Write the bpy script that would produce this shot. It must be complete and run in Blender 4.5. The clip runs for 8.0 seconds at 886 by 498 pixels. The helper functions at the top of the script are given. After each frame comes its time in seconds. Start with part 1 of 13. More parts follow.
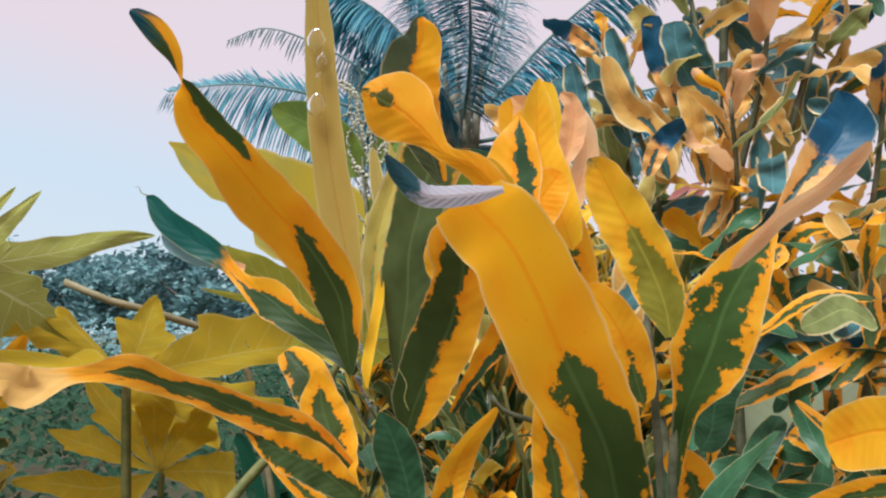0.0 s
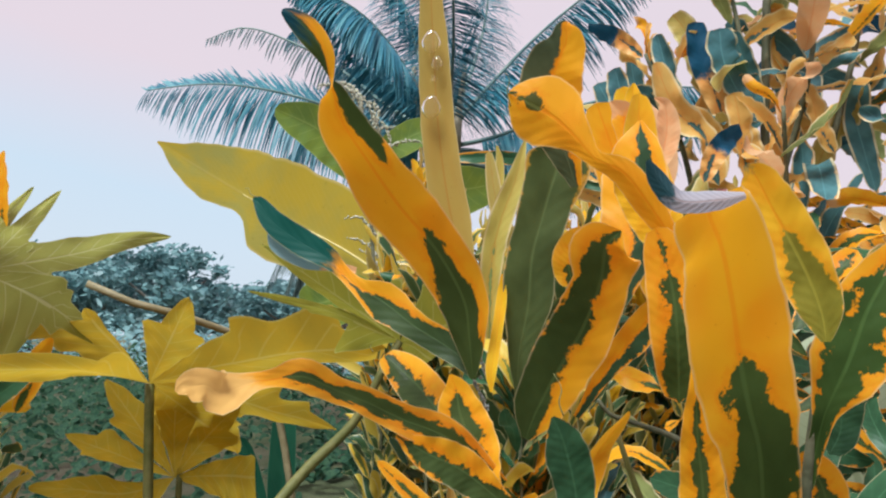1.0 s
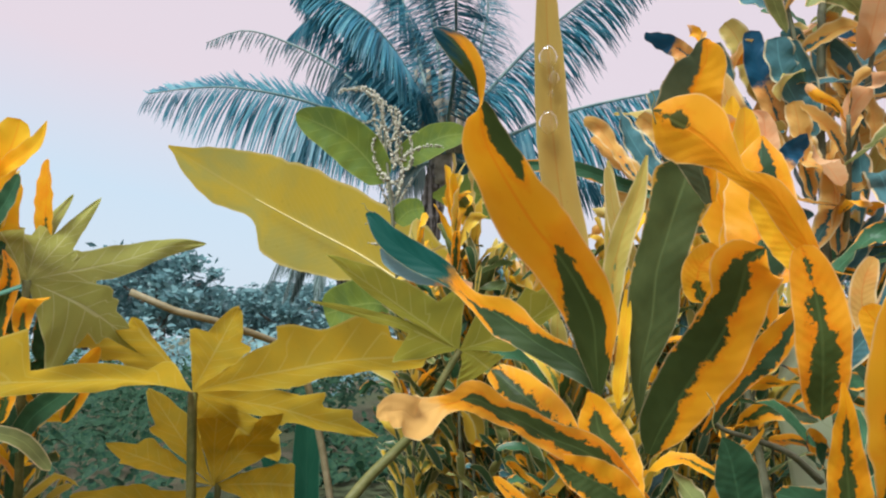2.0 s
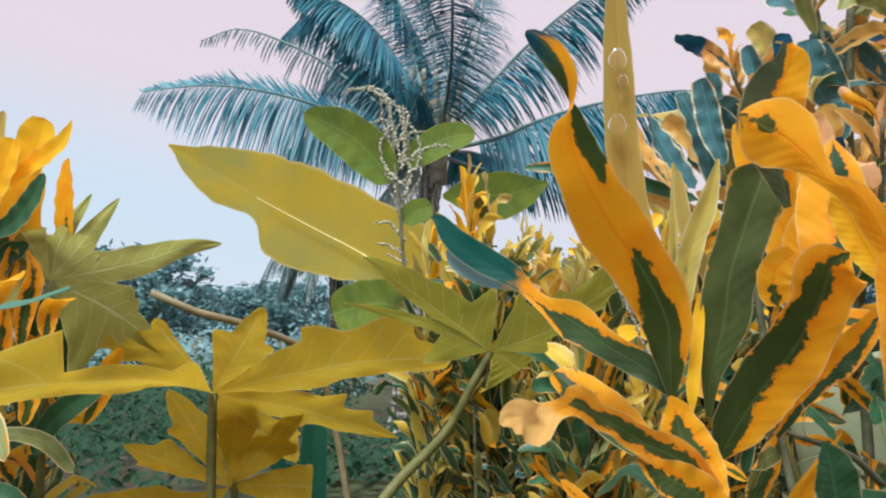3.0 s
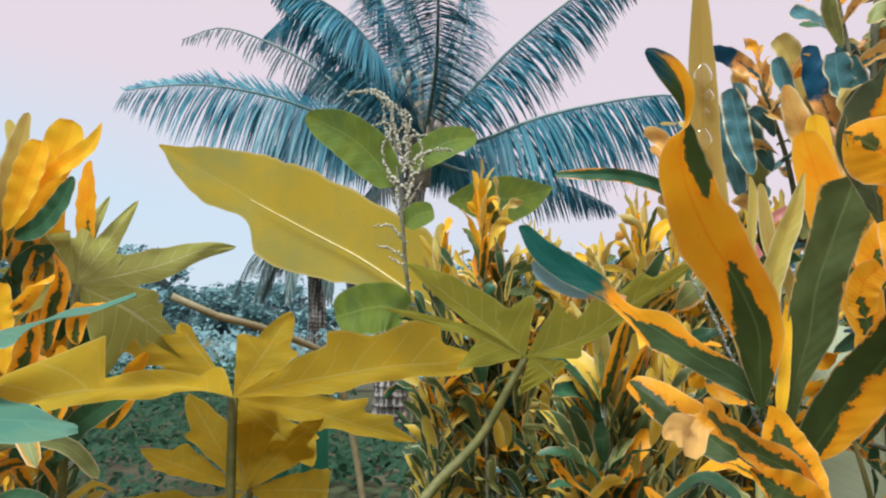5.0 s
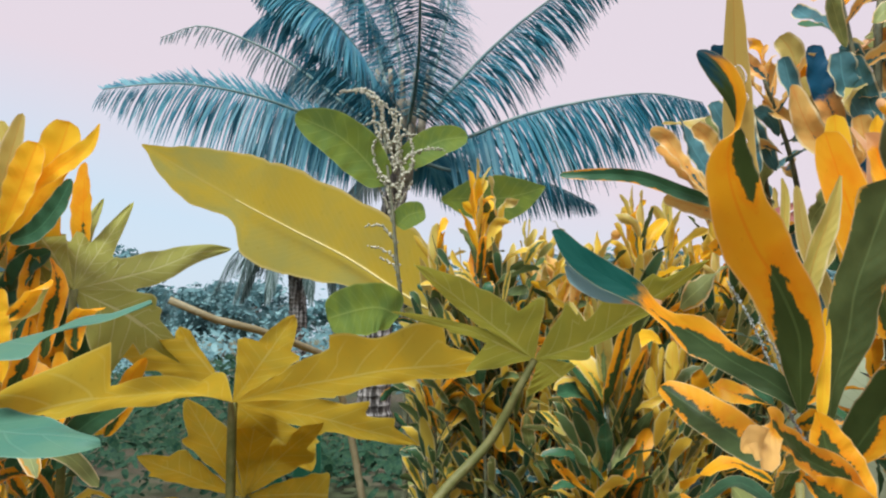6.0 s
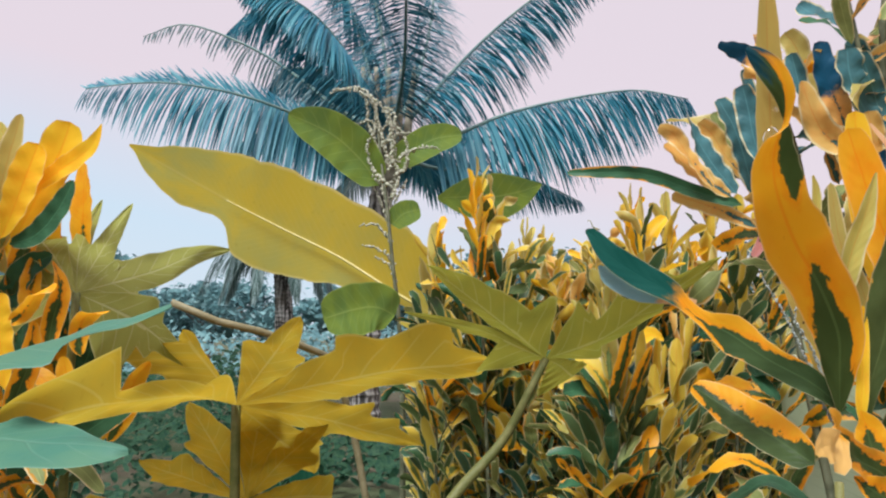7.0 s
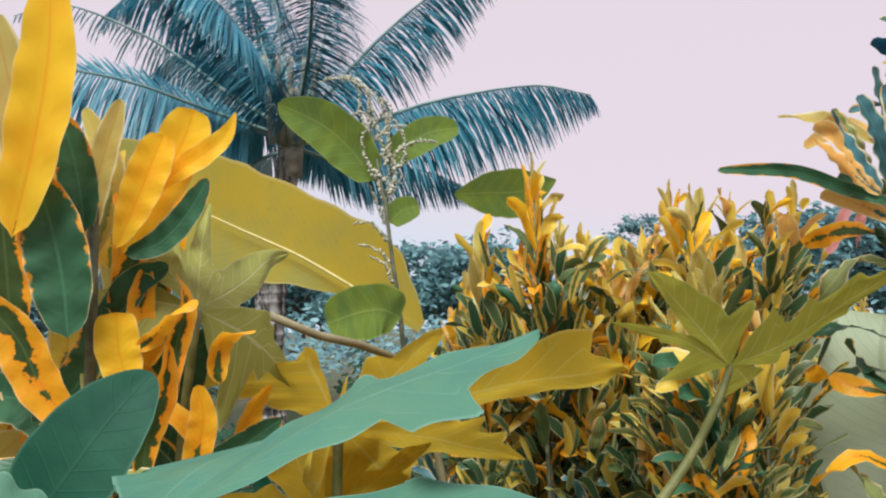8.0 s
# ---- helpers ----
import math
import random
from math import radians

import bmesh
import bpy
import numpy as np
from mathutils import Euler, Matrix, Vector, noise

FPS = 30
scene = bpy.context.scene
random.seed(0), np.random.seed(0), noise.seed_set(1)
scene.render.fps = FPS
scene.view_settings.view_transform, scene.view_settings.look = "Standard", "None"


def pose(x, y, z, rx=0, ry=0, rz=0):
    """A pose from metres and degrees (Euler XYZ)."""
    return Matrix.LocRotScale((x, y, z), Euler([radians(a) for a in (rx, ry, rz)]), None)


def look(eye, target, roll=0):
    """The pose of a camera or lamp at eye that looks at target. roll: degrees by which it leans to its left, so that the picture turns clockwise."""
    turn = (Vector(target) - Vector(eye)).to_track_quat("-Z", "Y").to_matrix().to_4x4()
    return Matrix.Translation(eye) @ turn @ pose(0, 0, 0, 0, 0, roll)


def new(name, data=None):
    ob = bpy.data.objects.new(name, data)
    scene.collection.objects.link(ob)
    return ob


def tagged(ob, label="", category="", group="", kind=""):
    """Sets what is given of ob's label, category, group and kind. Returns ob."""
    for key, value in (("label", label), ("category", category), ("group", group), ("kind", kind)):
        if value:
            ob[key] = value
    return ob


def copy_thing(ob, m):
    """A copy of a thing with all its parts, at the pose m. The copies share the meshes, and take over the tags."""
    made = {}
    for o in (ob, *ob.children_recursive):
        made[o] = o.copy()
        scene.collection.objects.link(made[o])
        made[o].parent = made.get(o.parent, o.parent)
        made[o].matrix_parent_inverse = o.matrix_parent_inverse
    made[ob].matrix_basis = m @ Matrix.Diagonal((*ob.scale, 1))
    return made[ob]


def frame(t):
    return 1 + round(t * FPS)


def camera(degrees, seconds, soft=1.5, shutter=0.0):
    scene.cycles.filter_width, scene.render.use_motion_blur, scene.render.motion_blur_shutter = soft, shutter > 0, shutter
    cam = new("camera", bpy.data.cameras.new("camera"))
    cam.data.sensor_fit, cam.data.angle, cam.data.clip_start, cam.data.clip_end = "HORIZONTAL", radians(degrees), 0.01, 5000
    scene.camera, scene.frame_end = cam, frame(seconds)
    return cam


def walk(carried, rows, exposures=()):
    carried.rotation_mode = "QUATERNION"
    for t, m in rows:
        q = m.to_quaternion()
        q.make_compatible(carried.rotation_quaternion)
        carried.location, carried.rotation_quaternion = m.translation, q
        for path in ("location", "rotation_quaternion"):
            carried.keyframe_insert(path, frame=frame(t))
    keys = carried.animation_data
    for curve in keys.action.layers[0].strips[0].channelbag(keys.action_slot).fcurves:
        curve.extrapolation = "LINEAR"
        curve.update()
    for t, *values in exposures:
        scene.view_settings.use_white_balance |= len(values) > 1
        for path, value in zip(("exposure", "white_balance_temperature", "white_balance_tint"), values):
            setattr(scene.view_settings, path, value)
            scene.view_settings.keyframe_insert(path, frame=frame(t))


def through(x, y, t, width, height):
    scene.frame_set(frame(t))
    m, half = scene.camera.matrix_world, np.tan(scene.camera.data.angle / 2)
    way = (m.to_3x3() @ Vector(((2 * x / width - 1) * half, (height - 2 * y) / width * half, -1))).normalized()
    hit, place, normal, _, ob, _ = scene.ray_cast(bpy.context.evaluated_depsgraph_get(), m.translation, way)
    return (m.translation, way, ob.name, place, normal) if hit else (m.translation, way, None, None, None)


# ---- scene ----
EXPOSURE = 0.2
cam = camera(57.9, 8.0, soft=2.2)
walk(cam, [(t, pose(x, y, z, 90 + pitch, 0, yaw) @ pose(0, 0, 0, 0, 0, -roll)) for t, x, y, z, yaw, pitch, roll in [
    (0, 0.3893, 0.0148, 1.1774, 7.60, 3.80, -0.68),
    (0.5, 0.3448, 0.0087, 1.1808, 6.69, 3.99, -0.69),
    (1, 0.2872, 0.0045, 1.1770, 5.45, 4.00, -0.83),
    (1.5, 0.2382, 0.0025, 1.1850, 5.14, 4.01, -0.52),
    (2, 0.1992, -0.0027, 1.1857, 4.94, 4.12, -0.63),
    (3.5, 0.1172, -0.0074, 1.1880, 3.83, 4.05, -0.76),
    (4, 0.0912, -0.0160, 1.1879, 3.57, 3.99, -0.92),
    (4.5, 0.0761, -0.0179, 1.1898, 3.00, 4.21, -0.96),
    (6, 0.0230, -0.0061, 1.1979, 0.83, 4.09, -0.42),
    (6.5, 0.0000, 0.0000, 1.2000, 0.00, 4.00, 0.00),
    (7, -0.0115, 0.0023, 1.2006, -0.32, 3.94, 0.17),
    (7.3, -0.0248, 0.0055, 1.2018, -0.77, 3.92, 0.07),
    (7.5, -0.1104, 0.0127, 1.1916, -2.15, 4.68, 0.16),
    (7.6, -0.1834, 0.0294, 1.1945, -3.40, 4.84, -0.18),
    (7.7, -0.2099, 0.0470, 1.1988, -4.96, 4.73, 0.17),
    (7.8, -0.2680, 0.0729, 1.2096, -7.16, 4.07, 1.29),
    (7.9, -0.3339, 0.1034, 1.2074, -8.92, 3.89, 1.35),
    (8, -0.3983, 0.1304, 1.2270, -10.02, 3.31, 1.60),
]], [(0.0, EXPOSURE, 6200, 10), (8.0, EXPOSURE, 6200, 10)])

# ---- daylight: a bright overcast sky with a soft, veiled sun ----
world = bpy.data.worlds.new("overcast_sky")
scene.world = world
world.use_nodes = True
wn, wl = world.node_tree.nodes, world.node_tree.links
wn.clear()
w_out, w_bg = wn.new("ShaderNodeOutputWorld"), wn.new("ShaderNodeBackground")
w_sky, w_co, w_sep = wn.new("ShaderNodeTexSky"), wn.new("ShaderNodeTexCoord"), wn.new("ShaderNodeSeparateXYZ")
SUN_UP, SUN_ROUND = 58, 205
w_sky.sky_type, w_sky.sun_disc = "NISHITA", False
w_sky.sun_elevation, w_sky.sun_rotation = radians(SUN_UP), radians(SUN_ROUND)
w_ramp, w_cloud, w_mix = wn.new("ShaderNodeValToRGB"), wn.new("ShaderNodeTexNoise"), wn.new("ShaderNodeMix")
w_ramp.color_ramp.elements[0].position, w_ramp.color_ramp.elements[0].color = 0.0, (0.68, 0.77, 0.85, 1)
w_ramp.color_ramp.elements[1].position, w_ramp.color_ramp.elements[1].color = 0.25, (0.83, 0.71, 0.75, 1)
e = w_ramp.color_ramp.elements.new(0.09)
e.color = (0.65, 0.77, 0.87, 1)
w_cloud.inputs["Scale"].default_value, w_cloud.inputs["Detail"].default_value = 1.6, 3
w_add = wn.new("ShaderNodeMath")
w_add.operation = "MULTIPLY_ADD"
w_add.inputs[1].default_value = 0.12
wl.new(w_co.outputs["Generated"], w_sep.inputs[0])
wl.new(w_co.outputs["Generated"], w_cloud.inputs["Vector"])
wl.new(w_cloud.outputs["Fac"], w_add.inputs[0])
w_side = wn.new("ShaderNodeMath")
w_side.operation = "MULTIPLY_ADD"
w_side.inputs[1].default_value = 0.22
wl.new(w_sep.outputs["X"], w_side.inputs[0])
wl.new(w_sep.outputs["Z"], w_side.inputs[2])
wl.new(w_side.outputs[0], w_add.inputs[2])
wl.new(w_add.outputs[0], w_ramp.inputs[0])
w_mul = wn.new("ShaderNodeVectorMath")
w_mul.operation = "SCALE"
w_mul.inputs["Scale"].default_value = 0.1
wl.new(w_sky.outputs[0], w_mul.inputs[0])
w_mix.data_type = "RGBA"
w_mix.inputs["Factor"].default_value = 0.94
wl.new(w_mul.outputs[0], w_mix.inputs["A"])
wl.new(w_ramp.outputs[0], w_mix.inputs["B"])
wl.new(w_mix.outputs["Result"], w_bg.inputs["Color"])
w_bg.inputs["Strength"].default_value = 0.89
wl.new(w_bg.outputs[0], w_out.inputs[0])
sun = new("sun", bpy.data.lights.new("sun", "SUN"))
sun.data.energy, sun.data.angle, sun.data.color = 5.0, radians(25), (0.95, 1.0, 0.97)
sun.matrix_world = look((0, 0, 30), (-30 * math.sin(radians(SUN_ROUND)) / math.tan(radians(SUN_UP)), -30 * math.cos(radians(SUN_ROUND)) / math.tan(radians(SUN_UP)), 0))


# ---- materials ----
def nodes_of(name):
    mat = bpy.data.materials.new(name)
    mat.use_nodes = True
    nt = mat.node_tree
    nt.nodes.clear()
    return mat, nt.nodes, nt.links


class Net:
    """Helpers to build node nets."""

    def __init__(self, name):
        self.mat, self.n, self.l = nodes_of(name)

    def put(self, socket, value):
        if isinstance(value, bpy.types.NodeSocket):
            self.l.new(value, socket)
        elif isinstance(value, tuple) and len(value) == 3 and socket.type == "RGBA":
            socket.default_value = (*value, 1)
        else:
            socket.default_value = value

    def math(self, op, a, b=0.0, c=0.0, clamp=False):
        node = self.n.new("ShaderNodeMath")
        node.operation, node.use_clamp = op, clamp
        for socket, value in zip(node.inputs, (a, b, c)):
            self.put(socket, value)
        return node.outputs[0]

    def mix(self, fac, a, b, blend="MIX"):
        node = self.n.new("ShaderNodeMix")
        node.data_type, node.blend_type = "RGBA", blend
        self.put(node.inputs["Factor"], fac)
        self.put(node.inputs["A"], a)
        self.put(node.inputs["B"], b)
        return node.outputs["Result"]

    def noise(self, vector, scale, detail=3.0, rough=0.55):
        node = self.n.new("ShaderNodeTexNoise")
        self.put(node.inputs["Vector"], vector)
        node.inputs["Scale"].default_value, node.inputs["Detail"].default_value, node.inputs["Roughness"].default_value = scale, detail, rough
        return node.outputs["Fac"]

    def ramp(self, fac, *stops):
        node = self.n.new("ShaderNodeValToRGB")
        cr = node.color_ramp
        while len(cr.elements) < len(stops):
            cr.elements.new(0.5)
        for el, (at, col) in zip(cr.elements, stops):
            el.position, el.color = at, (*col, 1) if isinstance(col, tuple) else (col, col, col, 1)
        self.put(node.inputs[0], fac)
        return node.outputs[0]

    def smooth(self, value, lo, hi):
        node = self.n.new("ShaderNodeMapRange")
        node.interpolation_type = "SMOOTHSTEP"
        self.put(node.inputs["Value"], value)
        node.inputs["From Min"].default_value, node.inputs["From Max"].default_value = lo, hi
        return node.outputs["Result"]

    def uv(self):
        """u from -1 to 1 across, v from base to tip, and a vector with a shift of its own for every object."""
        co, sep, info = self.n.new("ShaderNodeUVMap"), self.n.new("ShaderNodeSeparateXYZ"), self.n.new("ShaderNodeObjectInfo")
        co.uv_map = "UVMap"
        self.l.new(co.outputs[0], sep.inputs[0])
        u = self.math("MULTIPLY_ADD", sep.outputs["X"], 2.0, -1.0)
        join = self.n.new("ShaderNodeCombineXYZ")
        self.put(join.inputs["X"], u)
        self.put(join.inputs["Y"], self.math("MULTIPLY", sep.outputs["Y"], 8.0))
        self.put(join.inputs["Z"], self.math("MULTIPLY", info.outputs["Random"], 60.0))
        return u, sep.outputs["Y"], join.outputs[0], info.outputs["Random"]

    def place(self):
        return self.n.new("ShaderNodeTexCoord").outputs["Object"]

    def bump(self, height, strength, distance=0.002):
        node = self.n.new("ShaderNodeBump")
        node.inputs["Strength"].default_value, node.inputs["Distance"].default_value = strength, distance
        self.put(node.inputs["Height"], height)
        return node.outputs[0]

    def done(self, colour, rough=0.5, through=0.0, normal=None, through_colour=None, spec=0.4, metal=0.0):
        out, bsdf = self.n.new("ShaderNodeOutputMaterial"), self.n.new("ShaderNodeBsdfPrincipled")
        self.put(bsdf.inputs["Base Color"], colour)
        self.put(bsdf.inputs["Roughness"], rough)
        bsdf.inputs["Specular IOR Level"].default_value, bsdf.inputs["Metallic"].default_value = spec, metal
        if normal is not None:
            self.put(bsdf.inputs["Normal"], normal)
        last = bsdf.outputs[0]
        if through > 0:
            tr, mx = self.n.new("ShaderNodeBsdfTranslucent"), self.n.new("ShaderNodeMixShader")
            self.put(tr.inputs["Color"], colour if through_colour is None else through_colour)
            mx.inputs[0].default_value = through
            self.l.new(last, mx.inputs[1])
            self.l.new(tr.outputs[0], mx.inputs[2])
            last = mx.outputs[0]
        self.l.new(last, out.inputs[0])
        return self.mat


def croton_material(name, band, light, deep, amp=0.9, tip=1.3, tip_colour=(0.02, 0.09, 0.12), through=0.42, orange=0.5, rough=0.42, shift=(0.0, 0.0), rim=0.92):
    """A variegated blade: a dark zone along the midrib, of half-width band at four places from base to tip, with a ragged edge."""
    k = Net(name)
    light = (light[0], light[1] * 0.94, light[2] + 0.002)
    deep = tuple(c * 1.1 + g for c, g in zip(deep, (0.012, 0.008, 0.001)))
    u, v, p, rnd = k.uv()
    aside = k.ramp(v, *[(i / (len(shift) - 1), 0.5 + 0.4 * b) for i, b in enumerate(shift)])
    a, off = k.math("ABSOLUTE", u), k.math("ABSOLUTE", k.math("SUBTRACT", u, k.math("MULTIPLY_ADD", aside, 2.5, -1.25)))
    n_big, n_fine, n_low = k.noise(p, 1.05, 6, 0.62), k.noise(p, 9.0, 4), k.noise(p, 0.7, 2)
    width = k.ramp(v, *[(at, 0.5 + 0.4 * b) for at, b in zip((0.0, 0.3, 0.62, 1.0) if len(band) == 4 else [i / (len(band) - 1) for i in range(len(band))], band)])
    width = k.math("MULTIPLY_ADD", width, 2.5, -1.25)
    ragged = k.math("MULTIPLY_ADD", k.math("SUBTRACT", n_big, 0.5), amp * 2.2, width)
    ragged = k.math("ADD", ragged, k.math("MULTIPLY", k.math("SUBTRACT", k.noise(p, 4.0, 3), 0.5), 0.45))
    ragged = k.math("ADD", ragged, k.math("MULTIPLY", k.math("SUBTRACT", rnd, 0.5), 0.3))
    zone = k.smooth(k.math("SUBTRACT", ragged, off), -0.04, 0.05)
    warm = tuple(c * f for c, f in zip(light, (1.0, 0.66, 0.5)))
    pale = tuple(min(1.0, c * f + g) for c, f, g in zip(light, (1.03, 1.12, 1.3), (0.0, 0.02, 0.02)))
    yellow = k.mix(k.math("MULTIPLY", k.smooth(n_low, 0.42, 0.68), orange), light, warm)
    yellow = k.mix(k.math("MULTIPLY", k.smooth(a, 0.45, 1.0), 0.35), yellow, pale)
    yellow = k.mix(k.math("MULTIPLY", k.smooth(n_fine, 0.67, 0.74), 0.32), yellow, tuple(c * f for c, f in zip(light, (0.62, 0.35, 0.4))))
    green = k.mix(k.smooth(n_low, 0.3, 0.7), deep, tuple(c * 1.5 + 0.004 for c in deep))
    green = k.mix(k.math("MULTIPLY", n_fine, 0.3), green, tuple(c * 0.7 for c in deep))
    fringe = k.math("MULTIPLY", k.smooth(k.math("SUBTRACT", ragged, off), -0.36, -0.02), 0.45)
    yellow = k.mix(fringe, yellow, tuple(c * f for c, f in zip(light, (0.95, 0.60, 0.4))))
    col = k.mix(zone, yellow, green)
    rib = k.smooth(a, 0.075, 0.025)
    col = k.mix(k.math("MULTIPLY", rib, 0.55), col, k.mix(zone, warm, tuple(c * 2.0 + 0.012 for c in deep)))
    col = k.mix(k.smooth(k.math("ADD", v, k.math("MULTIPLY", k.math("SUBTRACT", n_big, 0.5), 0.25)), tip - 0.04, tip + 0.04), col, tip_colour)
    col = k.mix(k.math("MULTIPLY", k.smooth(a, rim, rim + 0.08), k.math("MULTIPLY_ADD", n_low, 0.5, 0.2 if rim > 0.85 else 0.4)), col, (0.78, 0.66, 0.40))
    veins = k.n.new("ShaderNodeTexWave")
    veins.wave_profile = "SIN"
    veins.bands_direction = "Y"
    slant = k.n.new("ShaderNodeCombineXYZ")
    k.put(slant.inputs["Y"], k.math("MULTIPLY_ADD", a, -0.12, v))
    k.put(veins.inputs["Vector"], slant.outputs[0])
    veins.inputs["Scale"].default_value, veins.inputs["Distortion"].default_value = 4.6, 0.6
    h = k.math("MULTIPLY_ADD", veins.outputs["Fac"], 0.5, k.math("MULTIPLY_ADD", rib, -1.2, k.math("MULTIPLY", n_fine, 0.5)))
    return k.done(col, rough, through, k.bump(h, 0.22, 0.0011), spec=0.22)


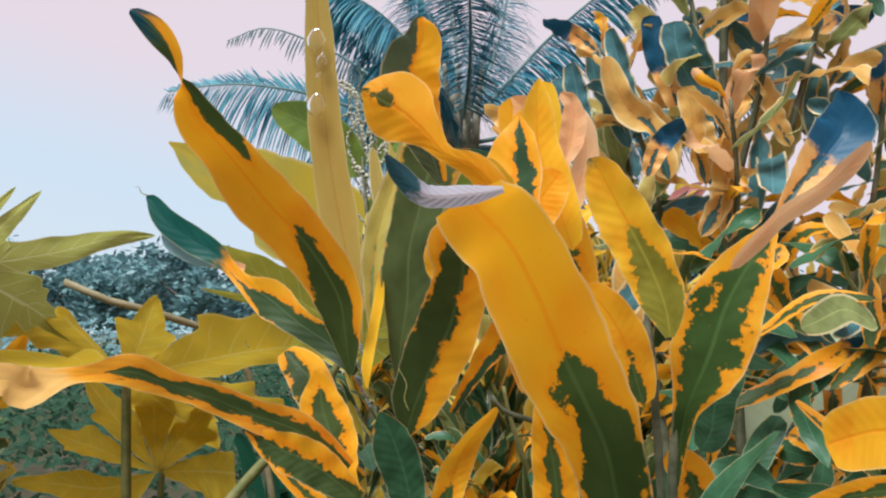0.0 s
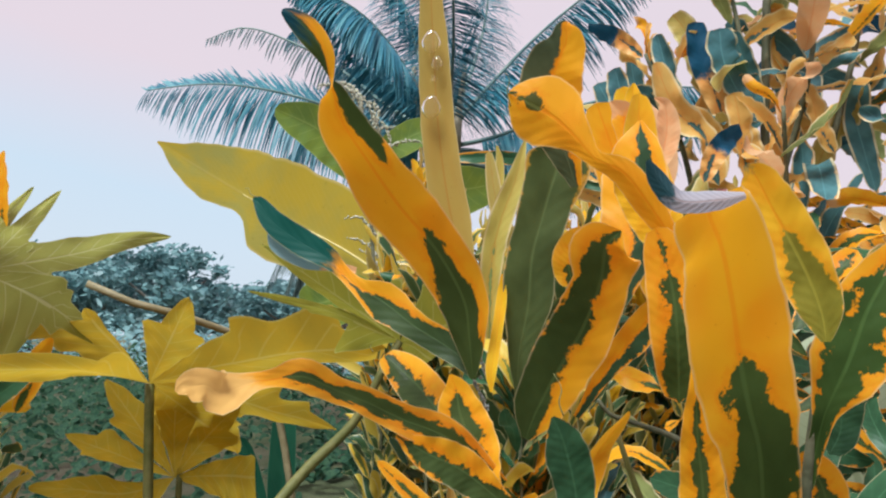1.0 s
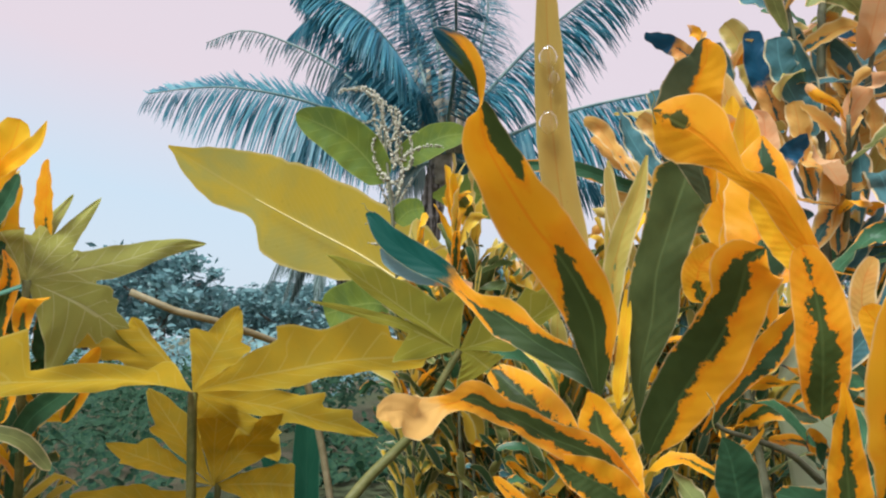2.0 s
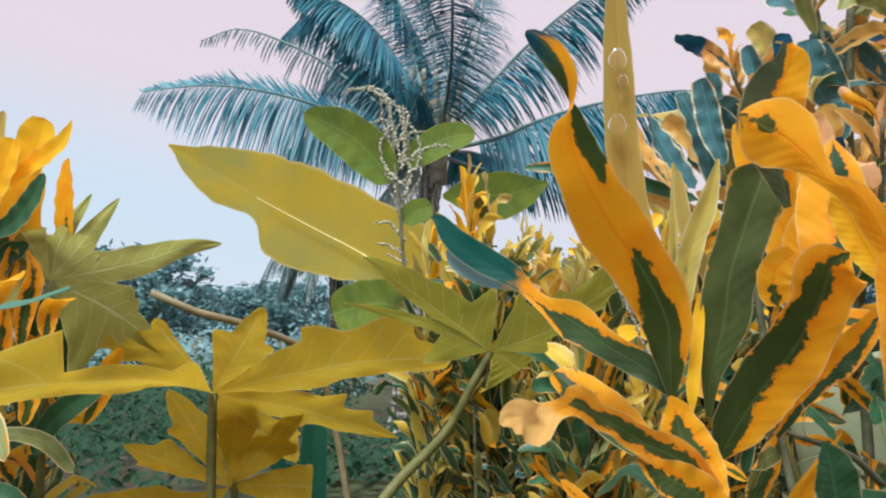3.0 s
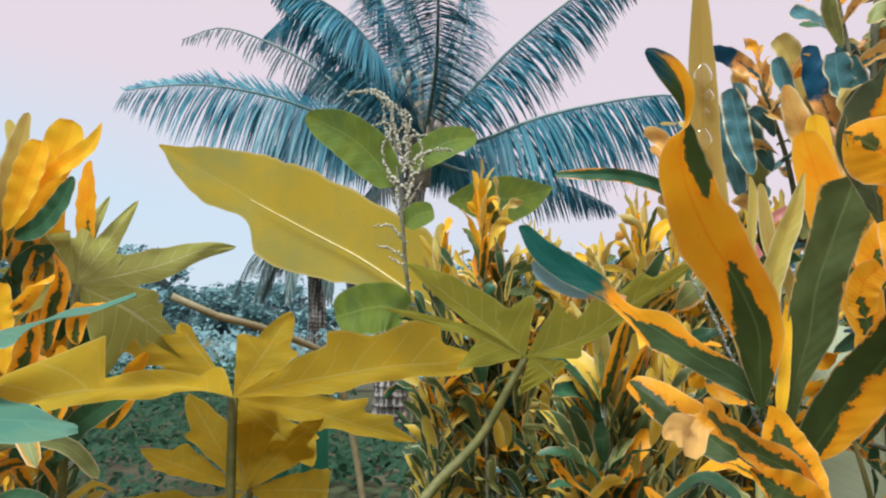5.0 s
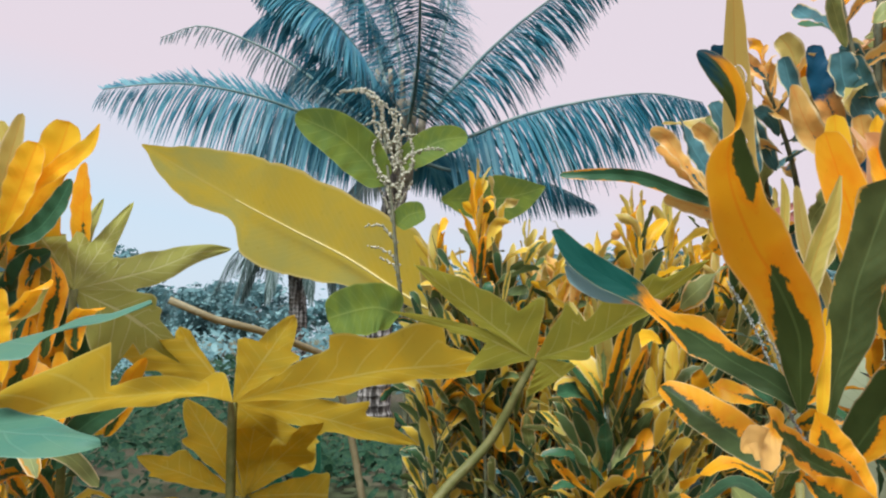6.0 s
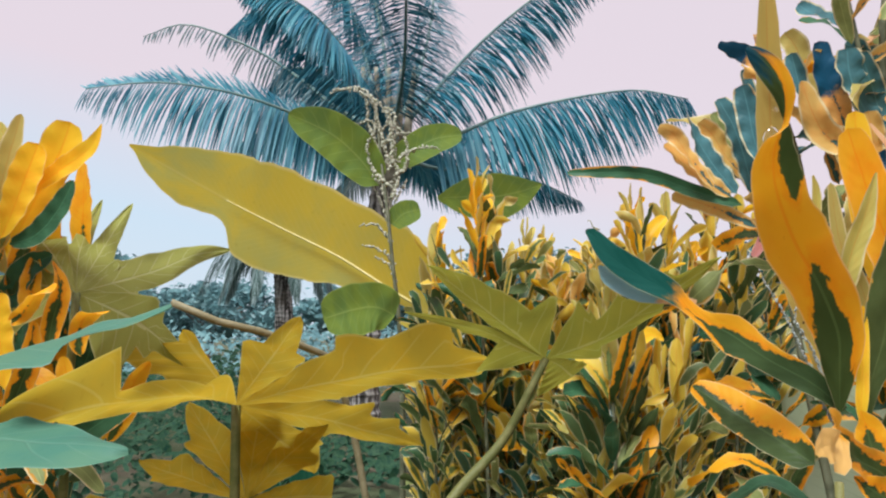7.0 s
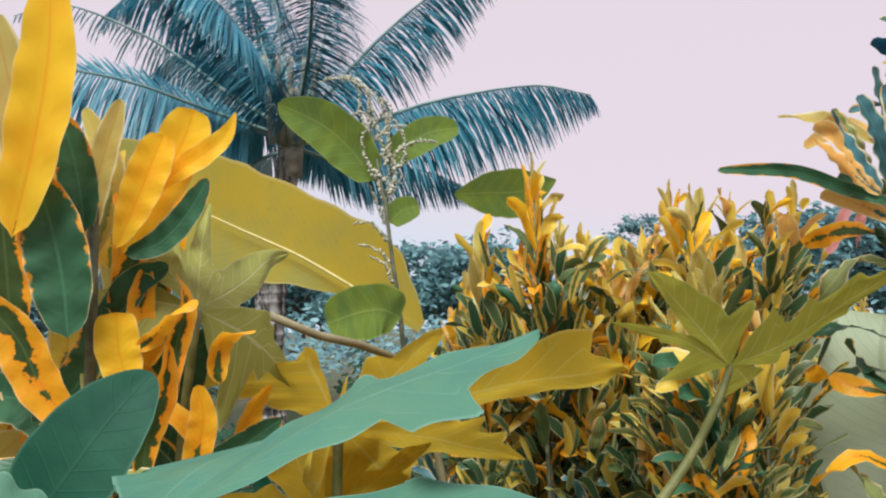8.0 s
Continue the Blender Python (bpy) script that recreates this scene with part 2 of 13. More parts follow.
GOLD = (0.87, 0.44, 0.014)
CROTON = {
    "gold": croton_material("croton_gold", (0.5, 0.22, -0.45, -1.0), GOLD, (0.034, 0.066, 0.017), 0.55),
    "clear": croton_material("croton_clear_gold", (-0.1, -0.6, -1.0, -1.0), (0.90, 0.555, 0.02), (0.03, 0.05, 0.012), 0.5, orange=0.35),
    "patch": croton_material("croton_patched", (1.0, 0.75, 0.5, 0.2), (0.86, 0.41, 0.012), (0.030, 0.072, 0.017), 1.1),
    "peach_tip": croton_material("croton_peach_tip", (0.7, 0.5, 0.3, -0.3), (0.86, 0.40, 0.02), (0.034, 0.064, 0.018), 0.9, tip=0.80, tip_colour=(0.86, 0.50, 0.15)),
    "half": croton_material("croton_half", (0.85, 0.5, 0.25, -0.05), (0.84, 0.39, 0.012), (0.030, 0.060, 0.016), 0.75),
    # its bluish tip_colour stands in for sky reflected on the glossy tip
    "half_tip": croton_material("croton_half_tip", (0.95, 0.42, 0.1, -0.5), (0.84, 0.38, 0.012), (0.030, 0.060, 0.016), 0.7, tip=0.86, tip_colour=(0.008, 0.05, 0.075)),
    "dark": croton_material("croton_dark", (1.25, 1.15, 1.05, 0.9), (0.72, 0.36, 0.02), (0.020, 0.080, 0.040), 0.5, through=0.25, rough=0.38),
    "dusk": croton_material("croton_dusk", (1.25, 0.95, 0.05, -0.7), (0.84, 0.50, 0.02), (0.17, 0.16, 0.02), 0.35, tip=0.96, tip_colour=(0.12, 0.16, 0.12)),
    "moss": croton_material("croton_moss", (1.3, 1.2, 1.1, 0.9), (0.60, 0.42, 0.05), (0.055, 0.085, 0.03), 0.35, through=0.3, rough=0.45),
    "dim": croton_material("croton_dim", (1.2, 1.1, 1.0, 0.7), (0.60, 0.36, 0.03), (0.18, 0.21, 0.075), 0.35, through=0.4, rough=0.5, rim=0.8),
    "lemon": croton_material("croton_lemon", (0.35, 0.1, -0.4, -1.0), (0.74, 0.57, 0.07), (0.08, 0.12, 0.03), 0.4, orange=0.25, rim=0.8),
    "olive": croton_material("croton_olive", (-0.2, -0.5, -0.7, -1.0), (0.50, 0.42, 0.11), (0.16, 0.16, 0.05), 0.6, orange=0.2, rim=0.8),
    "lime": croton_material("croton_lime", (0.3, 0.25, -0.2, -0.8), (0.58, 0.52, 0.12), (0.15, 0.20, 0.07), 0.4, orange=0.2, rim=0.8),
    "peach": croton_material("croton_peach", (-0.6, -0.8, -1.0, -1.0), (0.80, 0.50, 0.24), (0.2, 0.12, 0.05), 0.4, orange=0.3),
    "tan": croton_material("croton_tan", (0.45, 0.2, -0.3, -0.9), (0.74, 0.47, 0.12), (0.03, 0.09, 0.09), 0.7, orange=0.45, rim=0.8),
    "dead": croton_material("croton_dead", (-0.6, -0.8, -1.0, -1.0), (0.55, 0.24, 0.20), (0.2, 0.1, 0.08), 0.4, orange=0.3),
    # teal and blue: sky reflected on dark glossy blades, put into the colour
    "teal": croton_material("croton_teal", (1.25, 1.1, 1.0, 0.8), (0.62, 0.40, 0.14), (0.038, 0.120, 0.140), 0.5, through=0.25, rough=0.38, rim=0.8),
    "blue": croton_material("croton_sky_gloss_tip", (0.5, 0.2, 0.0, -0.5), (0.7, 0.38, 0.10), (0.015, 0.05, 0.05), 0.6, tip=0.5, tip_colour=(0.012, 0.075, 0.14), through=0.22),
    # bluish tip_colour of the next two: sky gloss painted on dark tips
    "ribbon": croton_material("croton_ribbon", (1.1, 0.75, 0.32, -0.5, 0.45, 0.5, 0.95), (0.87, 0.41, 0.010), (0.034, 0.062, 0.017), 0.5, tip=0.94, tip_colour=(0.012, 0.07, 0.10), shift=(0.0, -0.25, -0.05, 0.4, 0.65, 0.8, 0.3)),
    "gloss_tip": croton_material("croton_gloss_tip", (1.2, 1.0, 0.5, 0.0, -0.3, -0.3), (0.86, 0.42, 0.012), (0.026, 0.058, 0.020), 0.5, tip=0.62, tip_colour=(0.010, 0.095, 0.075), shift=(0.0, -0.1, -0.35, -0.3, 0.0, 0.0)),
    "pale": croton_material("croton_pale", (-0.8, -0.9, -1.0, -1.0), (0.50, 0.37, 0.08), (0.16, 0.16, 0.05), 0.3, orange=0.2, through=0.5),
    "spotted": croton_material("croton_spotted", (-0.9, -0.9, -0.8, -0.45, 0.0, 0.25), (0.88, 0.42, 0.012), (0.06, 0.07, 0.015), 1.0, orange=0.3),
    "dark_left": croton_material("croton_dark_side", (1.0, 0.9, 0.85, 0.7, 0.3), (0.88, 0.44, 0.012), (0.050, 0.075, 0.040), 0.35, shift=(-0.6, -0.7, -0.75, -0.85, -0.9)),
    "half_left": croton_material("croton_half_left", (1.1, 0.62, 0.5, 0.42, 0.2), (0.87, 0.42, 0.012), (0.030, 0.058, 0.017), 0.55, shift=(-0.2, -0.5, -0.42, -0.3, 0.0)),
    "half_right": croton_material("croton_half_right", (0.8, 0.55, 0.5, 0.4, 0.2), (0.87, 0.42, 0.012), (0.020, 0.060, 0.030), 0.5, shift=(0.3, 0.5, 0.5, 0.3, 0.0)),
    "streak": croton_material("croton_streak", (-0.2, 0.25, 0.32, 0.2, -0.8), (0.88, 0.42, 0.010), (0.035, 0.060, 0.016), 0.45, orange=0.3),
    # leaf underside; its pale blue sky highlight is painted as tip_colour
    "sheen_under": croton_material("croton_sheen_under", (-0.9, -0.9, -0.9, -0.9), (0.80, 0.52, 0.25), (0.2, 0.12, 0.05), 0.4, tip=0.35, tip_colour=(0.28, 0.46, 0.50), orange=0.2),
    "peach_gold": croton_material("croton_peach_gold", (0.1, 0.12, -0.1, -0.8), (0.88, 0.45, 0.02), (0.05, 0.065, 0.02), 0.4, tip=0.85, tip_colour=(0.80, 0.46, 0.22)),
    "lilac": croton_material("croton_broad_gold", (1.1, 1.05, 0.95, 0.8, 0.7, 0.5, 0.16, -0.6, -1.0, -1.0, -1.0), (0.90, 0.46, 0.012), (0.030, 0.062, 0.016), 0.95),
    # curled underside; the grey-lilac of its shadow is put into the colour
    "shade_under": croton_material("croton_shade_under", (-0.9, -0.9, -0.9, -0.9), (0.43, 0.43, 0.45), (0.05, 0.10, 0.12), 0.4, tip=0.66, tip_colour=(0.03, 0.09, 0.11), orange=0.1, through=0.25),
}


def blade_material(name, base, edge, vein, through=0.45, rough=0.42, side=9.0, vein_mix=0.35):
    """A plain leaf with a pale midrib and fine side veins."""
    k = Net(name)
    u, v, p, rnd = k.uv()
    a = k.math("ABSOLUTE", u)
    blot, fine = k.noise(p, 0.8, 3), k.noise(p, 7.0, 4)
    col = k.mix(k.smooth(blot, 0.3, 0.7), base, edge)
    col = k.mix(k.math("MULTIPLY", k.smooth(fine, 0.6, 0.75), 0.25), col, tuple(c * 0.6 for c in base))
    saw = k.math("FRACT", k.math("MULTIPLY", k.math("MULTIPLY_ADD", a, -0.16, v), side))
    line = k.smooth(k.math("ABSOLUTE", k.math("SUBTRACT", saw, 0.5)), 0.07, 0.02)
    line = k.math("MULTIPLY", line, k.smooth(a, 1.0, 0.6))
    rib = k.smooth(a, 0.05, 0.02)
    both = k.math("MAXIMUM", rib, k.math("MULTIPLY", line, 0.6))
    col = k.mix(k.math("MULTIPLY", both, vein_mix), col, vein)
    col = k.mix(k.math("MULTIPLY", k.smooth(a, 0.93, 0.98), 0.5), col, vein)
    h = k.math("ADD", both, k.math("MULTIPLY", fine, 0.5))
    return k.done(col, rough, through, k.bump(h, 0.4, 0.0015), spec=0.16)


PAPAYA = blade_material("papaya_leaf", (0.63, 0.405, 0.03), (0.53, 0.38, 0.04), (0.66, 0.55, 0.16), 0.55, vein_mix=0.45)
PAPAYA_OLIVE = blade_material("papaya_leaf_olive", (0.34, 0.34, 0.05), (0.40, 0.37, 0.05), (0.60, 0.56, 0.20), 0.5, vein_mix=0.5)
PAPAYA_GREY = blade_material("papaya_leaf_pale", (0.36, 0.36, 0.085), (0.40, 0.40, 0.10), (0.66, 0.64, 0.34), 0.5, vein_mix=0.6)
# upper side: the teal of reflected sky is put into the base colour
PAPAYA_SKY = blade_material("papaya_leaf_sky_tinted", (0.075, 0.20, 0.145), (0.10, 0.22, 0.14), (0.20, 0.34, 0.26), 0.3, 0.5, vein_mix=0.25)
GREEN = blade_material("green_leaf", (0.22, 0.30, 0.05), (0.16, 0.25, 0.06), (0.42, 0.5, 0.14), 0.5)
DEEP = blade_material("deep_green_leaf", (0.008, 0.055, 0.030), (0.012, 0.07, 0.038), (0.07, 0.16, 0.10), 0.2, 0.6, vein_mix=0.1)
UNDER = blade_material("undergrowth_leaf", (0.006, 0.040, 0.026), (0.035, 0.085, 0.04), (0.10, 0.16, 0.09), 0.3, 0.6)
BANANA = blade_material("banana_leaf", (0.64, 0.46, 0.05), (0.46, 0.41, 0.10), (0.78, 0.64, 0.28), 0.6, 0.4, side=46.0, vein_mix=0.16)
BANANA_GREY = blade_material("banana_leaf_pale", (0.45, 0.52, 0.33), (0.50, 0.56, 0.38), (0.30, 0.36, 0.20), 0.5, 0.4, side=34.0, vein_mix=0.6)


def stalk_material(name, a, b, scale=40.0, rough=0.6):
    k = Net(name)
    p = k.place()
    n1, n2 = k.noise(p, scale, 4), k.noise(p, scale * 6, 3)
    col = k.mix(k.smooth(n1, 0.35, 0.68), a, b)
    return k.done(col, rough, 0.0, k.bump(k.math("ADD", n1, n2), 0.5, 0.002))


def hedge_mix():
    """The crowded lower leaves: each one dark green, olive, yellow or blue-green, with a pale edge."""
    k = Net("croton_lower_leaves")
    u, v, p, _ = k.uv()
    a = k.math("ABSOLUTE", u)
    one = k.n.new("ShaderNodeNewGeometry").outputs["Random Per Island"]
    col = k.ramp(one, (0.0, (0.032, 0.095, 0.055)), (0.28, (0.08, 0.15, 0.055)), (0.44, (0.30, 0.29, 0.09)), (0.50, (0.06, 0.14, 0.10)), (0.60, (0.62, 0.47, 0.08)), (1.0, (0.78, 0.50, 0.05)))
    n = k.noise(p, 0.7, 1)
    col = k.mix(k.math("MULTIPLY", k.smooth(k.math("MULTIPLY_ADD", n, 1.3, a), 1.1, 0.95), k.smooth(k.math("FRACT", k.math("MULTIPLY", one, 37.0)), 0.5, 0.6)), col, k.mix(one, (0.05, 0.11, 0.045), (0.14, 0.17, 0.05)))
    col = k.mix(k.math("MULTIPLY", k.smooth(a, 0.74, 0.9), 0.8), col, (0.66, 0.58, 0.30))
    return k.done(col, 0.38, 0.4, spec=0.45)


HEDGE_MIX = hedge_mix()
STALK = stalk_material("green_stalk", (0.16, 0.15, 0.04), (0.28, 0.25, 0.09))
PETIOLE = stalk_material("papaya_stalk", (0.10, 0.105, 0.025), (0.17, 0.155, 0.05))
MIDRIB = stalk_material("banana_midrib", (0.52, 0.42, 0.14), (0.62, 0.52, 0.22))
STALK_DRY = stalk_material("papaya_stalk_dry", (0.19, 0.155, 0.08), (0.27, 0.225, 0.13))
WOOD = stalk_material("croton_stem", (0.07, 0.075, 0.04), (0.15, 0.15, 0.09))
SEED = stalk_material("seed_spike", (0.56, 0.52, 0.42), (0.24, 0.25, 0.16), 120.0, 0.8)
def bark_material():
    """Grey palm bark, split into upright fibres."""
    k = Net("palm_bark")
    stretch = k.n.new("ShaderNodeMapping")
    stretch.inputs["Scale"].default_value = (1.0, 1.0, 0.12)
    k.l.new(k.place(), stretch.inputs["Vector"])
    p = stretch.outputs[0]
    n1, n2, n3 = k.noise(p, 26.0, 4), k.noise(p, 70.0, 3), k.noise(k.place(), 4.0, 3)
    col = k.mix(k.smooth(n1, 0.42, 0.6), (0.05, 0.045, 0.04), (0.42, 0.39, 0.36))
    col = k.mix(k.math("MULTIPLY", k.smooth(n3, 0.45, 0.65), 0.5), col, (0.16, 0.13, 0.10))
    return k.done(col, 0.95, 0.0, k.bump(k.math("ADD", n1, n2), 0.9, 0.02), spec=0.1)


PALM_BARK = bark_material()
FIBRE = stalk_material("palm_fibre", (0.20, 0.17, 0.12), (0.36, 0.32, 0.25), 12.0, 0.9)


def frond_material(name, a, b, through=0.3):
    k = Net(name)
    geo = k.n.new("ShaderNodeNewGeometry")
    n1 = k.noise(k.place(), 1.1, 3)
    col = k.mix(k.smooth(geo.outputs["Random Per Island"], 0.2, 0.9), a, b)
    col = k.mix(k.math("MULTIPLY", k.smooth(n1, 0.4, 0.7), 0.4), col, tuple(c * 0.6 for c in a))
    return k.done(col, 0.42, through)


FROND = frond_material("palm_frond", (0.03, 0.18, 0.26), (0.14, 0.38, 0.44), 0.42)
FROND_LOW = frond_material("palm_frond_hanging", (0.06, 0.12, 0.10), (0.34, 0.42, 0.42), 0.35)
FROND_OLD = frond_material("palm_frond_dry", (0.30, 0.42, 0.46), (0.50, 0.58, 0.57), 0.35)
RACHIS = stalk_material("palm_rachis", (0.10, 0.17, 0.17), (0.20, 0.27, 0.24), 10.0)
# far foliage: distance haze is put into the colour, paler and bluer
HAZED_LEAF = frond_material("hazed_leaf", (0.11, 0.23, 0.25), (0.19, 0.34, 0.35), 0.3)
TREE_BARK = stalk_material("tree_bark", (0.10, 0.09, 0.08), (0.2, 0.18, 0.15), 5.0, 0.9)


def ground_material():
    k = Net("garden_ground")
    p = k.place()
    n1, n2, n3 = k.noise(p, 0.6, 4), k.noise(p, 9.0, 5), k.noise(p, 90.0, 3)
    col = k.mix(k.smooth(n1, 0.4, 0.62), (0.05, 0.075, 0.025), (0.11, 0.085, 0.055))
    col = k.mix(k.smooth(n2, 0.45, 0.7), col, (0.035, 0.06, 0.02))
    col = k.mix(k.math("MULTIPLY", n3, 0.4), col, (0.14, 0.12, 0.07))
    return k.done(col, 0.95, 0.0, k.bump(k.math("ADD", n2, n3), 0.8, 0.03))


GROUND = ground_material()


def water_material():
    k = Net("water_drop")
    out, glass = k.n.new("ShaderNodeOutputMaterial"), k.n.new("ShaderNodeBsdfGlass")
    glass.inputs["IOR"].default_value, glass.inputs["Roughness"].default_value = 1.33, 0.02
    k.l.new(glass.outputs[0], out.inputs[0])
    return k.mat


WATER = water_material()


# ---- builders ----
def thing(name, label, category, at=(0, 0, 0), group=""):
    ob = new(name)
    ob.location = at
    return tagged(ob, label, category, group)


def part(name, mesh, material, parent, label=""):
    """Links a mesh, or a bmesh, as one object under a thing or part; its points are in the world's metres."""
    if isinstance(mesh, bmesh.types.BMesh):
        data = bpy.data.meshes.new(name)
        mesh.to_mesh(data)
        mesh.free()
        mesh = data
    if not mesh.materials:
        mesh.materials.append(material)
    ob = new(name, mesh)
    if parent is not None:
        ob.parent = parent
        top = parent
        shift = Vector((0, 0, 0))
        while top is not None:
            shift -= top.location
            top = top.parent
        ob.location = shift
    return tagged(ob, label)


def spline(knots, count):
    """Points along a smooth curve through the knots."""
    k = [Vector(p) for p in knots]
    k = [2 * k[0] - k[1], *k, 2 * k[-1] - k[-2]]
    lengths = [(k[i + 1] - k[i]).length for i in range(1, len(k) - 2)]
    total, out = sum(lengths), []
    for j in range(count + 1):
        at, i = total * j / count, 0
        while i < len(lengths) - 1 and at > lengths[i]:
            at -= lengths[i]
            i += 1
        f = min(1.0, at / max(lengths[i], 1e-9))
        p0, p1, p2, p3 = k[i], k[i + 1], k[i + 2], k[i + 3]
        out.append(0.5 * (2 * p1 + (p2 - p0) * f + (2 * p0 - 5 * p1 + 4 * p2 - p3) * f * f + (3 * p1 - p0 - 3 * p2 + p3) * f ** 3))
    return out


def between(values, s):
    """The value at s, from 0 to 1, on an even row of values."""
    at = s * (len(values) - 1)
    i = min(int(at), len(values) - 2)
    f = at - i
    f = f * f * (3 - 2 * f)
    return values[i] + (values[i + 1] - values[i]) * f


def strip_mesh(name, rows, uvs):
    """One sheet from rows of points, with its uv."""
    m = len(rows[0])
    verts = [tuple(p) for row in rows for p in row]
    faces = [(i * m + j, i * m + j + 1, (i + 1) * m + j + 1, (i + 1) * m + j) for i in range(len(rows) - 1) for j in range(m - 1)]
    data = bpy.data.meshes.new(name)
    data.from_pydata(verts, [], faces)
    layer = data.uv_layers.new(name="UVMap")
    flat = [uv for row in uvs for uv in row]
    for loop in data.loops:
        layer.data[loop.index].uv = flat[loop.vertex_index]
    data.polygons.foreach_set("use_smooth", [True] * len(data.polygons))
    return data


def blade(knots, width=1.0, face=(0, -1, 0), twist=(0, 0), peak=0.5, full=0.8, cup=0.16, wave=0.0, ruffle=5.0, seed=0, length=26, across=6, stalk=0.05, swell=(1, 1), sides=(1, 1)):
    """A leaf blade along the knots from base to tip. face: where its upper side looks; twist: degrees about the midrib on the way;
    knots of four or five numbers carry the half-width, or both of them, too; wave is then in metres. peak: where it is widest; full: how blunt (small) or slender (large) its ends are; cup: the fold along the midrib; wave: the margin's ripple."""
    rng = random.Random(seed)
    phase = rng.uniform(0, 6.28)
    fine = spline(knots, 8 * length)
    spots = [0.55 * i / length + 0.45 * (0.5 - 0.5 * math.cos(math.pi * i / length)) for i in range(length + 1)]
    path = [fine[min(int(s * 8 * length), 8 * length - 1)].lerp(fine[min(int(s * 8 * length) + 1, 8 * length)], s * 8 * length - int(s * 8 * length)) for s in spots]
    own = len(knots[0]) > 3
    rows, uvs, face = [], [], Vector(face).normalized()
    top = (peak ** (full * peak)) * ((1 - peak) ** (full * (1 - peak)))
    last = None
    for i, p in enumerate(path):
        s = spots[i]
        wide, p = ((max(p[3], 0.0004), max(p[-1], 0.0004)), Vector(p[:3])) if own else (0, p)
        along = (Vector(path[min(i + 1, length)][:3]) - Vector(path[max(i - 1, 0)][:3])).normalized()
        side = along.cross(face)
        side = (side if side.length > 0.15 else (last or along.orthogonal())).normalized()
        if last is not None and side.dot(last) < 0:
            side = -side
        last = side
        turn = Matrix.Rotation(radians(between(twist, s)), 3, along)
        side = turn @ side
        up = side.cross(along)
        if i in (0, length):
            half = 0.02 if i == 0 else 0.012
        else:
            half = max((s ** (full * peak)) * ((1 - s) ** (full * (1 - peak))) / top, 0.03)
        if s < stalk:
            half *= max(0.12, s / stalk)
        half *= width / 2 * between(swell, s)
        row, uv = [], []
        for j in range(across + 1):
            u = 2 * j / across - 1
            half = wide[u > 0] if own else half
            rag = 1 + (0.05 * noise.noise((s * 9 + phase, u * 2, seed * 0.37)) + 0.07 * own * noise.noise((s * 22 + phase, u, seed * 0.71))) * abs(u)
            lift = cup * (half if own else width * 0.5 * half / (width / 2 + 1e-9)) * (abs(u) - 0.3)
            lift += wave * width * abs(u) ** 1.5 * math.sin(ruffle * 6.28 * s + phase + (1.3 if u > 0 else 0)) * min(1.0, 4 * s * (1 - s) + 0.1)
            row.append(p + side * (u * half * rag * sides[u > 0]) + up * lift)
            uv.append((u / 2 + 0.5, s))
        rows.append(row)
        uvs.append(uv)
    return strip_mesh("leaf", rows, uvs)


def tube(knots, r0, r1, count=12, sides=7):
    """A round stalk along the knots, from radius r0 to r1."""
    path = spline(knots, count)
    verts, faces = [], []
    for i, p in enumerate(path):
        along = (path[min(i + 1, count)] - path[max(i - 1, 0)]).normalized()
        a = along.cross(Vector((0.3, 0.9, 0.2))).normalized()
        b = along.cross(a)
        r = r0 + (r1 - r0) * i / count
        verts += [tuple(p + r * (a * math.cos(6.2832 * k / sides) + b * math.sin(6.2832 * k / sides))) for k in range(sides)]
    for i in range(count):
        faces += [(i * sides + k, i * sides + (k + 1) % sides, (i + 1) * sides + (k + 1) % sides, (i + 1) * sides + k) for k in range(sides)]
    faces += [tuple(range(sides))[::-1], tuple(count * sides + k for k in range(sides))]
    data = bpy.data.meshes.new("stalk")
    data.from_pydata(verts, [], faces)
    data.polygons.foreach_set("use_smooth", [True] * len(data.polygons))
    return data


def joined(name, meshes):
    """One mesh out of several, with their uv."""
    verts, faces, uvs = [], [], []
    for m in meshes:
        base = len(verts)
        verts += [tuple(v.co) for v in m.vertices]
        layer = m.uv_layers[0].data if m.uv_layers else None
        for poly in m.polygons:
            faces.append(tuple(base + v for v in poly.vertices))
            uvs += [tuple(layer[i].uv) if layer else (0.5, 0.5) for i in poly.loop_indices]
        bpy.data.meshes.remove(m)
    data = bpy.data.meshes.new(name)
    data.from_pydata(verts, [], faces)
    layer = data.uv_layers.new(name="UVMap")
    layer.data.foreach_set("uv", [c for uv in uvs for c in uv])
    data.polygons.foreach_set("use_smooth", [True] * len(data.polygons))
    return data


leaf_count = [0]


def leaf(plant, kind, knots, width=1.0, **shape):
    leaf_count[0] += 1
    shape.setdefault("seed", leaf_count[0])
    return part("leaf", blade(knots, width, **shape), CROTON[kind] if isinstance(kind, str) else kind, plant)


def stem(plant, knots, r0, r1, material=None, name="stem"):
    return part(name, tube(knots, r0, r1), material or WOOD, plant)


